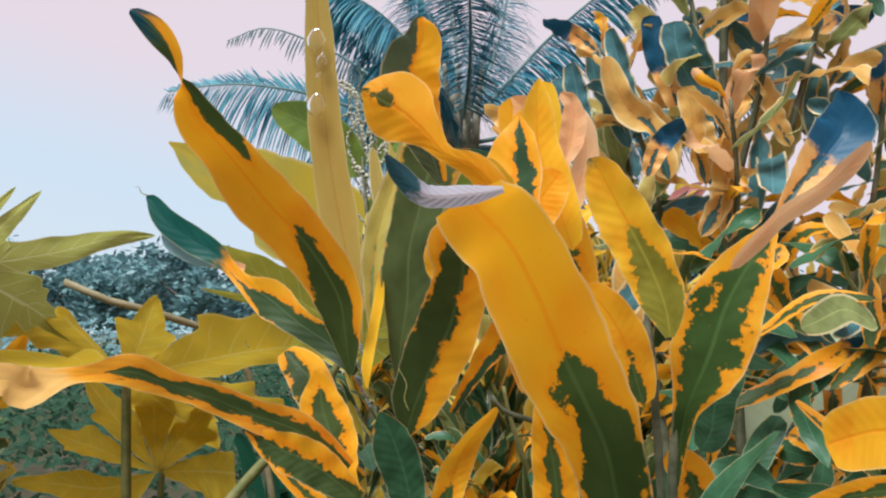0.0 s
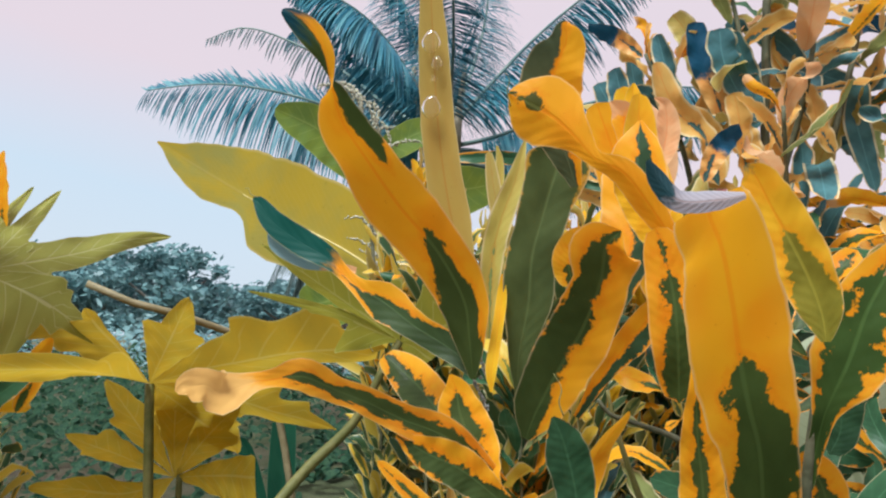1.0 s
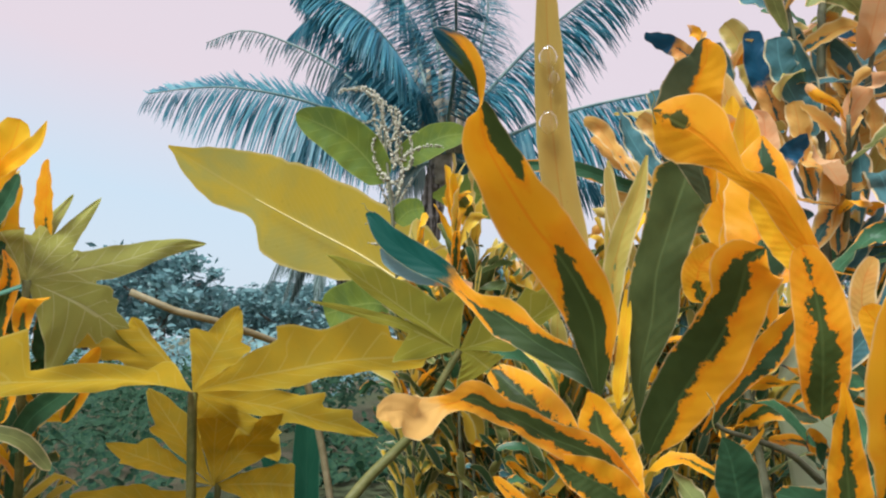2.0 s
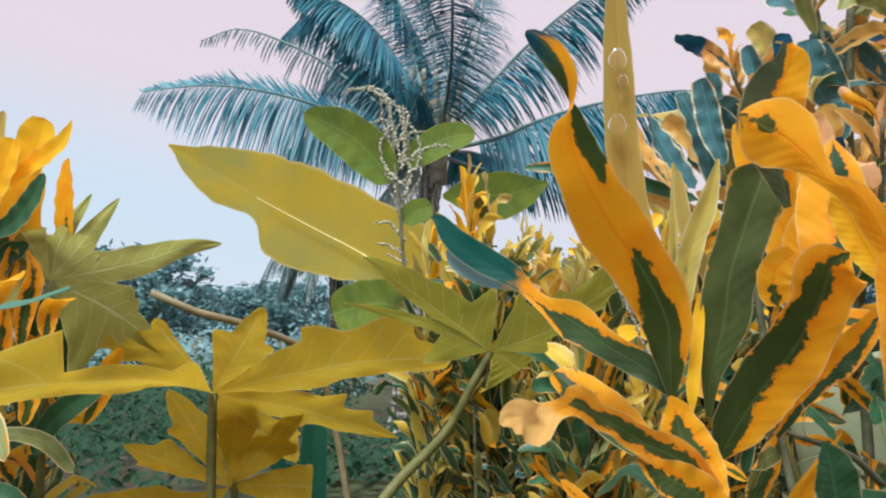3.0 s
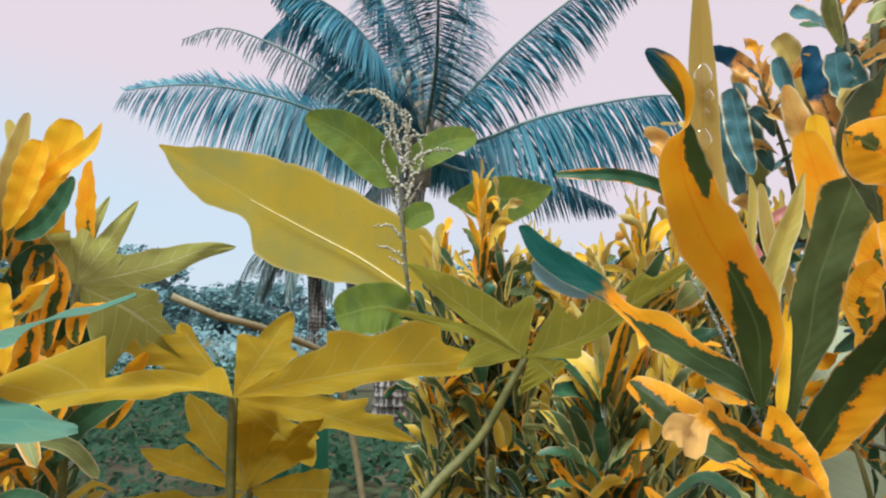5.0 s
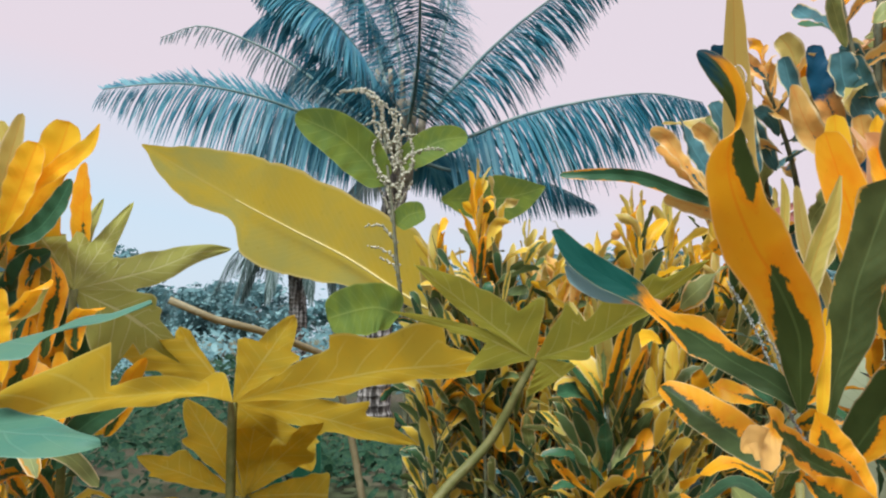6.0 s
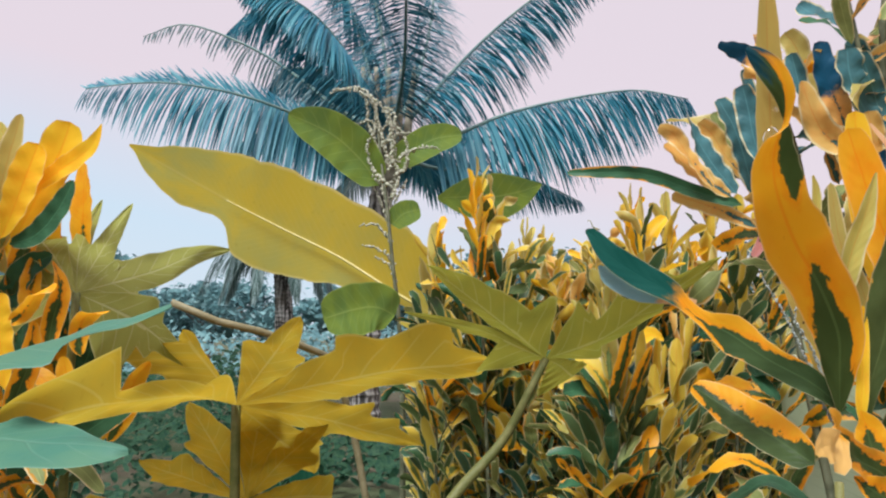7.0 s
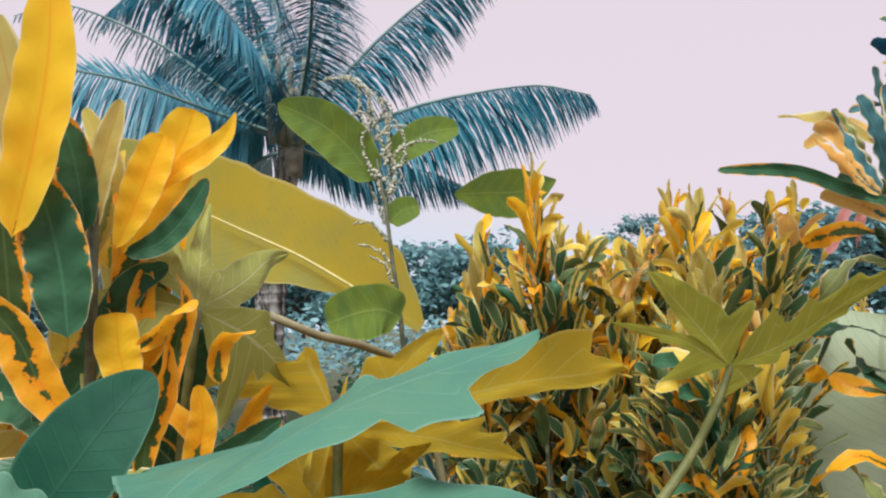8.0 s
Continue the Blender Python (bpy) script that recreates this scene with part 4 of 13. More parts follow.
stem(weed, [(-0.1194, 2.367, -0.05), (-0.1194, 2.367, 1.035), (-0.1399, 2.363, 1.233), (-0.1579, 2.369, 1.435), (-0.181, 2.397, 1.609), (-0.2013, 2.427, 1.763)], 0.012, 0.004, WOOD)


def beads(knots, r):
    """A string of small rough seeds."""
    rng = random.Random(len(knots) * 7 + int(knots[0][0] * 1000))
    long = sum((Vector(b) - Vector(a)).length for a, b in zip(knots, knots[1:]))
    path = spline(knots, max(8, int(long / (r * 0.42))))
    verts, faces = [], []
    for i, p in enumerate(path):
        c = p + Vector((rng.uniform(-1, 1), rng.uniform(-1, 1), rng.uniform(-1, 1))) * r * 0.5
        s, base = r * rng.uniform(0.5, 0.95) * (1 - 0.45 * i / len(path)), len(verts)
        verts += [tuple(c + Vector(d) * s) for d in ((1, 0, 0), (-1, 0, 0), (0, 1, 0), (0, -1, 0), (0, 0, 1.3), (0, 0, -1.3))]
        faces += [tuple(base + q for q in f) for f in ((0, 2, 4), (2, 1, 4), (1, 3, 4), (3, 0, 4), (2, 0, 5), (1, 2, 5), (3, 1, 5), (0, 3, 5))]
    data = bpy.data.meshes.new("seed_spike")
    data.from_pydata(verts, [], faces)
    data.polygons.foreach_set("use_smooth", [True] * len(data.polygons))
    return data


tagged(part("seed_spike", beads([(-0.1997, 2.407, 1.758), (-0.2049, 2.403, 1.818), (-0.2479, 2.4, 1.856), (-0.3082, 2.4, 1.853), (-0.3374, 2.401, 1.843)], 0.0068), SEED, weed), kind="stuff")
tagged(part("seed_spike", beads([(-0.1928, 2.41, 1.715), (-0.1618, 2.407, 1.758), (-0.1584, 2.404, 1.801)], 0.0068), SEED, weed), kind="stuff")
tagged(part("seed_spike", beads([(-0.1877, 2.413, 1.664), (-0.2221, 2.408, 1.741), (-0.2307, 2.402, 1.827), (-0.2617, 2.4, 1.861)], 0.0068), SEED, weed), kind="stuff")
tagged(part("seed_spike", beads([(-0.179, 2.42, 1.578), (-0.2049, 2.412, 1.681), (-0.1997, 2.405, 1.784)], 0.0068), SEED, weed), kind="stuff")
tagged(part("seed_spike", beads([(-0.1653, 2.424, 1.509), (-0.1859, 2.42, 1.578), (-0.2135, 2.417, 1.612), (-0.2479, 2.418, 1.595)], 0.0068), SEED, weed), kind="stuff")
tagged(part("seed_spike", beads([(-0.1618, 2.427, 1.475), (-0.1412, 2.417, 1.612), (-0.1446, 2.411, 1.698), (-0.1618, 2.405, 1.784)], 0.0068), SEED, weed), kind="stuff")
tagged(part("seed_spike", beads([(-0.1618, 2.429, 1.441), (-0.1928, 2.423, 1.526), (-0.2221, 2.42, 1.578)], 0.0068), SEED, weed), kind="stuff")
tagged(part("seed_spike", beads([(-0.1825, 2.416, 1.629), (-0.1446, 2.415, 1.638), (-0.093, 2.417, 1.612)], 0.0068), SEED, weed), kind="stuff")
tagged(part("seed_spike", beads([(-0.1859, 2.413, 1.678), (-0.1446, 2.41, 1.715), (-0.0844, 2.41, 1.719)], 0.0068), SEED, weed), kind="stuff")
tagged(part("seed_spike", beads([(-0.1532, 2.433, 1.389), (-0.1997, 2.429, 1.441), (-0.2479, 2.429, 1.441)], 0.0068), SEED, weed), kind="stuff")
tagged(part("seed_spike", beads([(-0.1446, 2.438, 1.32), (-0.1825, 2.434, 1.363), (-0.2393, 2.433, 1.381)], 0.0068), SEED, weed), kind="stuff")
tagged(part("seed_spike", beads([(-0.1412, 2.441, 1.269), (-0.1618, 2.438, 1.32), (-0.2049, 2.436, 1.346)], 0.0068), SEED, weed), kind="stuff")
tagged(part("seed_spike", beads([(-0.1756, 2.421, 1.561), (-0.1446, 2.42, 1.578), (-0.124, 2.417, 1.612)], 0.0068), SEED, weed), kind="stuff")
tagged(part("seed_spike", beads([(-0.1928, 2.409, 1.733), (-0.2221, 2.407, 1.758), (-0.2737, 2.408, 1.741)], 0.0068), SEED, weed), kind="stuff")
tagged(part("seed_spike", beads([(-0.1618, 2.428, 1.458), (-0.136, 2.423, 1.526), (-0.1067, 2.42, 1.578)], 0.0068), SEED, weed), kind="stuff")
tagged(part("seed_spike", beads([(-0.1567, 2.381, 1.604), (-0.1869, 2.373, 1.723), (-0.2154, 2.367, 1.816), (-0.2831, 2.365, 1.844), (-0.3254, 2.366, 1.841)], 0.0075), SEED, weed), kind="stuff")
tagged(part("seed_spike", beads([(-0.1482, 2.38, 1.621), (-0.1563, 2.372, 1.739), (-0.1934, 2.367, 1.807), (-0.2408, 2.366, 1.827)], 0.0075), SEED, weed), kind="stuff")
tagged(part("seed_spike", beads([(-0.1398, 2.382, 1.587), (-0.1058, 2.38, 1.621), (-0.1141, 2.374, 1.705), (-0.1563, 2.371, 1.748)], 0.0075), SEED, weed), kind="stuff")
tagged(part("seed_spike", beads([(-0.1568, 2.385, 1.553), (-0.2075, 2.381, 1.604), (-0.2242, 2.377, 1.672), (-0.1987, 2.373, 1.723)], 0.0075), SEED, weed), kind="stuff")
tagged(part("seed_spike", beads([(-0.1312, 2.379, 1.638), (-0.07185, 2.376, 1.668), (-0.01258, 2.376, 1.668)], 0.0075), SEED, weed), kind="stuff")
tagged(part("seed_spike", beads([(-0.1484, 2.387, 1.52), (-0.1313, 2.382, 1.587), (-0.1566, 2.378, 1.655)], 0.0075), SEED, weed), kind="stuff")
tagged(part("seed_spike", beads([(-0.157, 2.39, 1.469), (-0.1822, 2.385, 1.554), (-0.2075, 2.382, 1.587)], 0.0075), SEED, weed), kind="stuff")
tagged(part("seed_spike", beads([(-0.1599, 2.375, 1.689), (-0.1393, 2.37, 1.765), (-0.1731, 2.368, 1.79)], 0.0075), SEED, weed), kind="stuff")
leaf(weed, GREEN, [(-0.192, 2.411, 1.559), (-0.2459, 2.396, 1.635), (-0.3285, 2.37, 1.707), (-0.4568, 2.346, 1.766)], 0.1427, peak=0.45, full=1.0, cup=0.25, wave=0.03, twist=(0, -10), length=30)
leaf(weed, GREEN, [(-0.1618, 2.416, 1.629), (-0.1016, 2.414, 1.66), (-0.0241, 2.411, 1.702), (0.062, 2.41, 1.715)], 0.0964, peak=0.5, full=0.85, cup=0.2)
leaf(weed, GREEN, [(-0.01353, 2.115, 1.482, 0.00601), (0.06191, 2.125, 1.486, 0.0513), (0.1456, 2.135, 1.488, 0.0652), (0.2149, 2.144, 1.504, 0.0396), (0.2695, 2.153, 1.524, 0.00153)], cup=0.15, wave=0.004, face=(-0.1, -0.9, -0.3), length=24)
leaf(weed, GREEN, [(-0.1363, 2.308, 1.168), (-0.1866, 2.286, 1.192), (-0.2477, 2.287, 1.187), (-0.3381, 2.268, 1.16)], 0.1480, peak=0.5, full=0.55, cup=0.2, wave=0.05)
leaf(weed, GREEN, [(-0.1507, 2.389, 1.437), (-0.1168, 2.387, 1.47), (-0.066, 2.386, 1.484)], 0.0762, peak=0.5, full=0.6)


shoot = thing("green_shoot", "broad dark green shoot standing among the papaya stalks", "plant", (-0.42, 2.35, 0))
leaf(shoot, DEEP, [(-0.41, 2.35, 0.0), (-0.40, 2.34, 0.4), (-0.395, 2.33, 0.75), (-0.39, 2.33, 0.90)], 0.085, peak=0.6, full=0.5, cup=0.3)
leaf(shoot, DEEP, [(-0.42, 2.36, 0.0), (-0.44, 2.36, 0.4), (-0.50, 2.35, 0.70), (-0.54, 2.34, 0.78)], 0.06, peak=0.6, full=0.6, cup=0.3)


# ---- croton hedge behind ----
def croton_bush(seed, height=1.4, tufts=3, rich=0.5, spread=0.12):
    """A bush on its own foot: a few stems, each with a spiral of blades, golden at the top and dark further down."""
    rng = random.Random(seed)
    bush = thing("croton_bush", "croton bush with crowded yellow and dark green leaves", "shrub", group="croton hedge")
    for t in range(tufts):
        a0, d0 = 6.283 * t / tufts + rng.random(), spread * (0.25 + 0.75 * rng.random()) if tufts > 1 else 0.02
        hx, hy, top = d0 * math.cos(a0), d0 * math.sin(a0), height * rng.uniform(0.86, 1.0) if t else height
        top -= 0.12
        part("stem", tube([(0.2 * hx, 0.2 * hy, -0.05), (0.6 * hx, 0.6 * hy, top * 0.5), (hx, hy, top + 0.05)], 0.006, 0.003, 10, 6), WOOD, bush)
        count = 30
        for k in range(count):
            f = k / count
            z = top + 0.05 - 0.5 * f ** 1.1 * rng.uniform(0.92, 1.08)
            a = 2.4 * k + rng.uniform(-0.35, 0.35)
            lean = radians(3 + 42 * min(1, f * 1.5) + rng.uniform(-8, 12))
            size = (0.10 + 0.055 * min(1, f * 3)) * rng.uniform(0.75, 1.2)
            out = Vector((math.cos(a), math.sin(a), 0))
            p0 = Vector((hx * (0.6 + 0.4 * z / max(top, 0.1)), hy * (0.6 + 0.4 * z / max(top, 0.1)), z))
            d1 = out * math.sin(lean) + Vector((0, 0, math.cos(lean)))
            bend = rng.uniform(-0.3, 0.6)
            d2 = (d1 + out * bend - Vector((0, 0, 1)) * max(0, bend) * 0.7).normalized()
            d3 = (d2 + (out * rng.uniform(-0.6, 0.9) - Vector((0, 0, 1)) * rng.uniform(-0.3, 0.9)) * (0.45 if f < 0.25 else 1.0)).normalized()
            knots = [p0, p0 + d1 * size * 0.4, p0 + d1 * size * 0.4 + d2 * size * 0.35, p0 + d1 * size * 0.4 + d2 * size * 0.35 + d3 * size * 0.25]
            pick = rng.random()
            if f < 0.34:
                kind = "lemon" if pick < 0.7 * rich else "clear" if pick < 0.7 * rich + 0.22 else "lime" if pick < 0.72 else "olive" if pick < 0.84 else "tan" if pick < 0.9 else "moss"
            else:
                kind = "half" if pick < 0.20 else "gold" if pick < 0.28 else "lemon" if pick < 0.28 + 0.22 * rich else "dim" if pick < 0.52 else "teal" if pick < 0.58 else "moss" if pick < 0.72 else "dark"
            turn = rng.uniform(-60, 60)
            face = Vector((0, 0, 1)) * 0.8 - out * 0.6
            leaf(bush, kind, [tuple(q) for q in knots], size * rng.uniform(0.17, 0.29) * (1.0 if f < 0.34 else 0.8), face=tuple(face), twist=(turn * 0.1, turn * 0.5, turn + rng.choice((0, 0, 80, -80, 120))), cup=0.45, wave=0.10, peak=rng.uniform(0.42, 0.66), full=0.95, length=10, across=4)
    low = []
    for k in range(190):
        a, z = rng.uniform(0, 6.283), height * rng.uniform(0.12, 0.86)
        d, size = spread * rng.uniform(0.2, 1.15), rng.uniform(0.08, 0.125)
        p0, out = Vector((d * math.cos(a), d * math.sin(a), z)), Vector((math.cos(a), math.sin(a), 0))
        d1 = (out + Vector((rng.uniform(-0.5, 0.5), rng.uniform(-0.5, 0.5), rng.uniform(0.7, 2.6)))).normalized()
        low.append(blade([p0, p0 + d1 * size * 0.5, p0 + d1 * size - Vector((0, 0, rng.uniform(0, 0.04)))], size * rng.uniform(0.16, 0.27), face=(out.x, out.y, 0.5), twist=(rng.uniform(-40, 40), rng.uniform(-90, 90)), length=6, across=4, seed=k))
    tagged(part("lower_foliage", joined("lower_foliage", low), HEDGE_MIX, bush, "shaded dark green lower leaves"), kind="stuff")
    return bush


def thicket(name, label, box, count, size, materials, seed):
    """Loose low growth: many leaves on the ground between the plants."""
    rng = random.Random(seed)
    x0, x1, y0, y1, top = box
    leaves = []
    for k in range(count):
        x, y = rng.uniform(x0, x1), rng.uniform(y0, y1)
        z = top * (0.25 + 0.75 * rng.random()) * (0.7 + 0.5 * noise.noise((x * 1.3, y * 1.3, seed)))
        a, l = rng.uniform(0, 6.283), size * rng.uniform(0.6, 1.3)
        d = Vector((math.cos(a), math.sin(a), rng.uniform(-0.5, 1.1))).normalized()
        p = Vector((x, y, max(z, 0.02) + fall(x, y)))
        leaves.append(blade([p, p + d * l * 0.5, p + d * l - Vector((0, 0, 0.25 * l * rng.random()))], l * rng.uniform(0.25, 0.5), face=(0, -0.6, 0.8), twist=(0, rng.uniform(-60, 60)), length=4, across=2, seed=k))
    mesh = joined(name, leaves)
    mesh.materials.append(materials)
    return tagged(new(name, mesh), label, "undergrowth", kind="stuff")


thicket("undergrowth", "dense dark green low growth between the shrubs", (-5.5, -1.3, 3.6, 9.5, 0.8), 8500, 0.085, UNDER, 5)
thicket("undergrowth", "dark green low growth beside the palm", (-0.05, 1.4, 3.6, 8.5, 0.75), 2500, 0.085, UNDER, 8)
thicket("undergrowth", "low dark weeds at the palm's foot", (-1.3, -0.3, 5.0, 7.4, 0.22), 500, 0.12, UNDER, 9)
thicket("undergrowth", "bushes beyond the hedge, bluish haze in their leaf colour", (-9, 10, 9, 18, 1.25), 9000, 0.14, HAZED_LEAF, 6)
thicket("undergrowth", "weeds at the papaya plants' feet", (-1.6, 0.3, 1.2, 2.4, 0.7), 900, 0.14, UNDER, 7)

bush_a = croton_bush(11, 1.45, 3, 0.55)
bush_b = croton_bush(12, 1.4, 3, 0.45)
bush_c = croton_bush(13, 1.35, 4, 0.6)
bush_d = croton_bush(14, 1.3, 3, 0.4)
bush_e = croton_bush(15, 1.2, 4, 0.5)

bush_f = croton_bush(16, 1.28, 1, 0.6, 0.03)
bush_f.matrix_basis = pose(-0.02, 1.79, 0.10, 0, 0, 60)
bush_a.matrix_basis = pose(0.13, 1.773, 0.040, 0, 0, 200)
bush_b.matrix_basis = pose(0.14, 1.88, -0.01, 0, 0, 20)
bush_c.matrix_basis = pose(0.353, 1.881, 0.010, 0, 0, 250)
copy_thing(bush_a, pose(0.397, 1.757, 0.000, 0, 0, 40))
copy_thing(bush_b, pose(0.445, 1.908, 0.040, 0, 0, 300))
bush_d.matrix_basis = pose(0.270, 1.830, 0.030, 0, 0, 100)
copy_thing(bush_d, pose(0.428, 2.192, 0.000, 0, 0, 10))
copy_thing(bush_c, pose(0.665, 1.892, 0.107, 0, 0, 77))
copy_thing(bush_d, pose(0.33, 1.50, -0.090, 0, 0, 244))
copy_thing(bush_d, pose(0.344, 1.459, -0.038, 0, 0, 222))
copy_thing(bush_b, pose(0.262, 1.722, -0.224, 0, 0, 34))
copy_thing(bush_a, pose(0.073, 2.024, -0.193, 0, 0, 144))
bush_e.matrix_basis = pose(0.362, 1.897, 0.046, 0, 0, 304)
copy_thing(bush_a, pose(0.605, 1.912, -0.101, 0, 0, 59))
copy_thing(bush_e, pose(0.193, 2.263, -0.008, 0, 0, 211))
copy_thing(bush_c, pose(0.423, 2.316, -0.076, 0, 0, 24))
copy_thing(bush_e, pose(0.630, 2.206, 0.152, 0, 0, 49))
copy_thing(bush_d, pose(0.891, 2.272, -0.038, 0, 0, 19))
copy_thing(bush_b, pose(0.070, 2.538, -0.305, 0, 0, 43))
copy_thing(bush_a, pose(0.426, 2.595, -0.203, 0, 0, 188))
copy_thing(bush_a, pose(0.605, 2.603, -0.227, 0, 0, 71))
copy_thing(bush_e, pose(0.830, 2.648, -0.016, 0, 0, 21))
copy_thing(bush_c, pose(1.069, 2.529, -0.061, 0, 0, 99))
copy_thing(bush_b, pose(1.367, 2.664, -0.240, 0, 0, 335))
copy_thing(bush_c, pose(1.572, 2.571, -0.240, 0, 0, 89))
copy_thing(bush_d, pose(1.927, 2.663, -0.220, 0, 0, 155))
copy_thing(bush_c, pose(2.102, 2.611, -0.087, 0, 0, 158))
copy_thing(bush_d, pose(2.259, 2.571, -0.109, 0, 0, 10))
copy_thing(bush_e, pose(0.178, 3.027, -0.032, 0, 0, 139))
copy_thing(bush_c, pose(0.415, 2.987, -0.156, 0, 0, 82))
copy_thing(bush_e, pose(0.663, 2.921, 0.070, 0, 0, 330))
copy_thing(bush_b, pose(0.938, 2.927, -0.218, 0, 0, 54))
copy_thing(bush_a, pose(1.139, 2.985, -0.178, 0, 0, 302))
copy_thing(bush_e, pose(1.299, 3.030, 0.071, 0, 0, 129))
copy_thing(bush_c, pose(1.578, 3.048, -0.240, 0, 0, 280))
copy_thing(bush_b, pose(1.810, 2.923, -0.218, 0, 0, 172))
copy_thing(bush_d, pose(2.105, 2.964, -0.200, 0, 0, 52))
copy_thing(bush_b, pose(2.277, 3.029, -0.188, 0, 0, 268))
copy_thing(bush_c, pose(-0.750, 1.350, -0.250, 0, 0, 334))
copy_thing(bush_c, pose(-1.200, 1.900, -0.230, 0, 0, 76))
copy_thing(bush_e, pose(-1.500, 1.500, 0.000, 0, 0, 152))
copy_thing(bush_c, pose(-0.900, 1.150, -0.250, 0, 0, 179))
copy_thing(bush_a, pose(-1.200, 1.100, -0.150, 0, 0, 134))
copy_thing(bush_b, pose(0.300, 1.380, -0.500, 0, 0, 347))
copy_thing(bush_b, pose(0.220, 1.500, -0.420, 0, 0, 274))

# ---- papaya seedlings ----
papaya_a = thing("papaya_seedling", "young papaya plant with large lobed olive-yellow leaves", "papaya plant", (-0.360, 1.420, 0), "papaya seedlings")
part("leaf_blade", lobed_leaf((-0.349, 1.352, 1.034), (0, -0.68, -0.73), [([(-0.2053, 1.311, 1.072), (-0.05753, 1.284, 1.097), (0.08011, 1.271, 1.11)], 0.139, 0.071, [(0.4, 1, 0.020), (0.82, 1, 0.047), (0.92, -1, 0.020)]), ([(-0.2791, 1.269, 1.111), (-0.2145, 1.192, 1.183)], 0.049, 0.059, []), ([(-0.3725, 1.279, 1.102), (-0.3976, 1.215, 1.162)], 0.065, 0.069, []), ([(-0.2066, 1.386, 1.003), (-0.03911, 1.442, 0.95)], 0.063, 0.065, [(0.62, 1, 0.036), (0.8, 1, 0.017)]), ([(-0.2911, 1.423, 0.968), (-0.2426, 1.507, 0.8893)], 0.099, 0.078, [(0.6, -1, 0.019)]), ([(-0.3667, 1.131, 1.074), (-0.3726, 0.8696, 1.092), (-0.3933, 0.7044, 1.09)], 0.029, 0.032, [(0.72, -1, -0.050), (0.8, 1, 0.011)], (0.9, -0.35, -0.3))], seed=2, close=0.17), PAPAYA, papaya_a)
part("leaf_stalk", tube([(-0.36, 1.42, 0), (-0.36, 1.41, 0.5), (-0.355, 1.375, 0.85), (-0.349, 1.352, 1.034)], 0.012, 0.008, 18, 8), PETIOLE, papaya_a)
papaya_b = thing("papaya_seedling", "young papaya plant with pale grey-green lobed leaves", "papaya plant", (-0.620, 1.300, 0), "papaya seedlings")
part("leaf_blade", lobed_leaf((-0.523, 1.137, 1.218), (0.5, -0.78, 0.2), [([(-0.4787, 1.319, 1.256), (-0.4553, 1.467, 1.291), (-0.4214, 1.576, 1.308)], 0.047, 0.036, []), ([(-0.5319, 1.237, 1.283), (-0.5336, 1.361, 1.373)], 0.025, 0.030, []), ([(-0.5544, 1.217, 1.286), (-0.5858, 1.361, 1.377)], 0.021, 0.021, []), ([(-0.4606, 1.205, 1.175), (-0.4027, 1.31, 1.095)], 0.040, 0.036, [(0.55, 1, 0.017), (0.6, -1, 0.017)]), ([(-0.5631, 1.148, 1.273), (-0.6215, 1.195, 1.318)], 0.022, 0.025, []), ([(-0.5875, 1.151, 1.232), (-0.6807, 1.2, 1.242)], 0.025, 0.025, [])], seed=5, close=0.12), PAPAYA_GREY, papaya_b)
part("leaf_stalk", tube([(-0.62, 1.3, 0), (-0.6, 1.27, 0.6), (-0.55, 1.18, 1.05), (-0.523, 1.137, 1.218)], 0.009, 0.006, 18, 8), PETIOLE, papaya_b)
papaya_c = thing("papaya_seedling", "young papaya plant with large lobed olive-yellow leaves", "papaya plant", (-0.020, 1.050, 0), "papaya seedlings")
part("leaf_blade", lobed_leaf((0.13, 1.068, 1.128), (0.1, -0.7, -0.55), [([(0.0614, 1.016, 1.182), (-0.02556, 0.9522, 1.247)], 0.020, 0.052, []), ([(0.04763, 1.028, 1.164), (-0.05443, 0.9921, 1.191)], 0.013, 0.015, [(0.6, 1, 0.005)]), ([(0.2047, 1.057, 1.156), (0.2716, 1.026, 1.207), (0.3408, 0.9962, 1.258)], 0.041, 0.022, [(0.3, 1, 0.021), (0.5, 1, 0.014), (0.74, 1, 0.012), (0.6, -1, 0.010)]), ([(0.149, 1.078, 1.119), (0.170, 1.094, 1.102)], 0.018, 0.018, [])], seed=7, close=0.072), PAPAYA_OLIVE, papaya_c)
part("leaf_stalk", tube([(-0.031, 1.023, 0.9045), (0.0116, 1.049, 0.9594), (0.0711, 1.065, 1.021), (0.1082, 1.06, 1.089), (0.13, 1.068, 1.128)], 0.008, 0.005, 18, 8), PETIOLE, papaya_c)
part("stem", tube([(-0.02, 1.05, -0.05), (-0.03, 1.04, 0.4), (-0.031, 1.023, 0.9059)], 0.014, 0.008, 12, 8), PETIOLE, papaya_c)
papaya_d = thing("papaya_seedling", "young papaya plant with large lobed olive-yellow leaves", "papaya plant", (-0.389, 1.566, 0), "papaya seedlings")
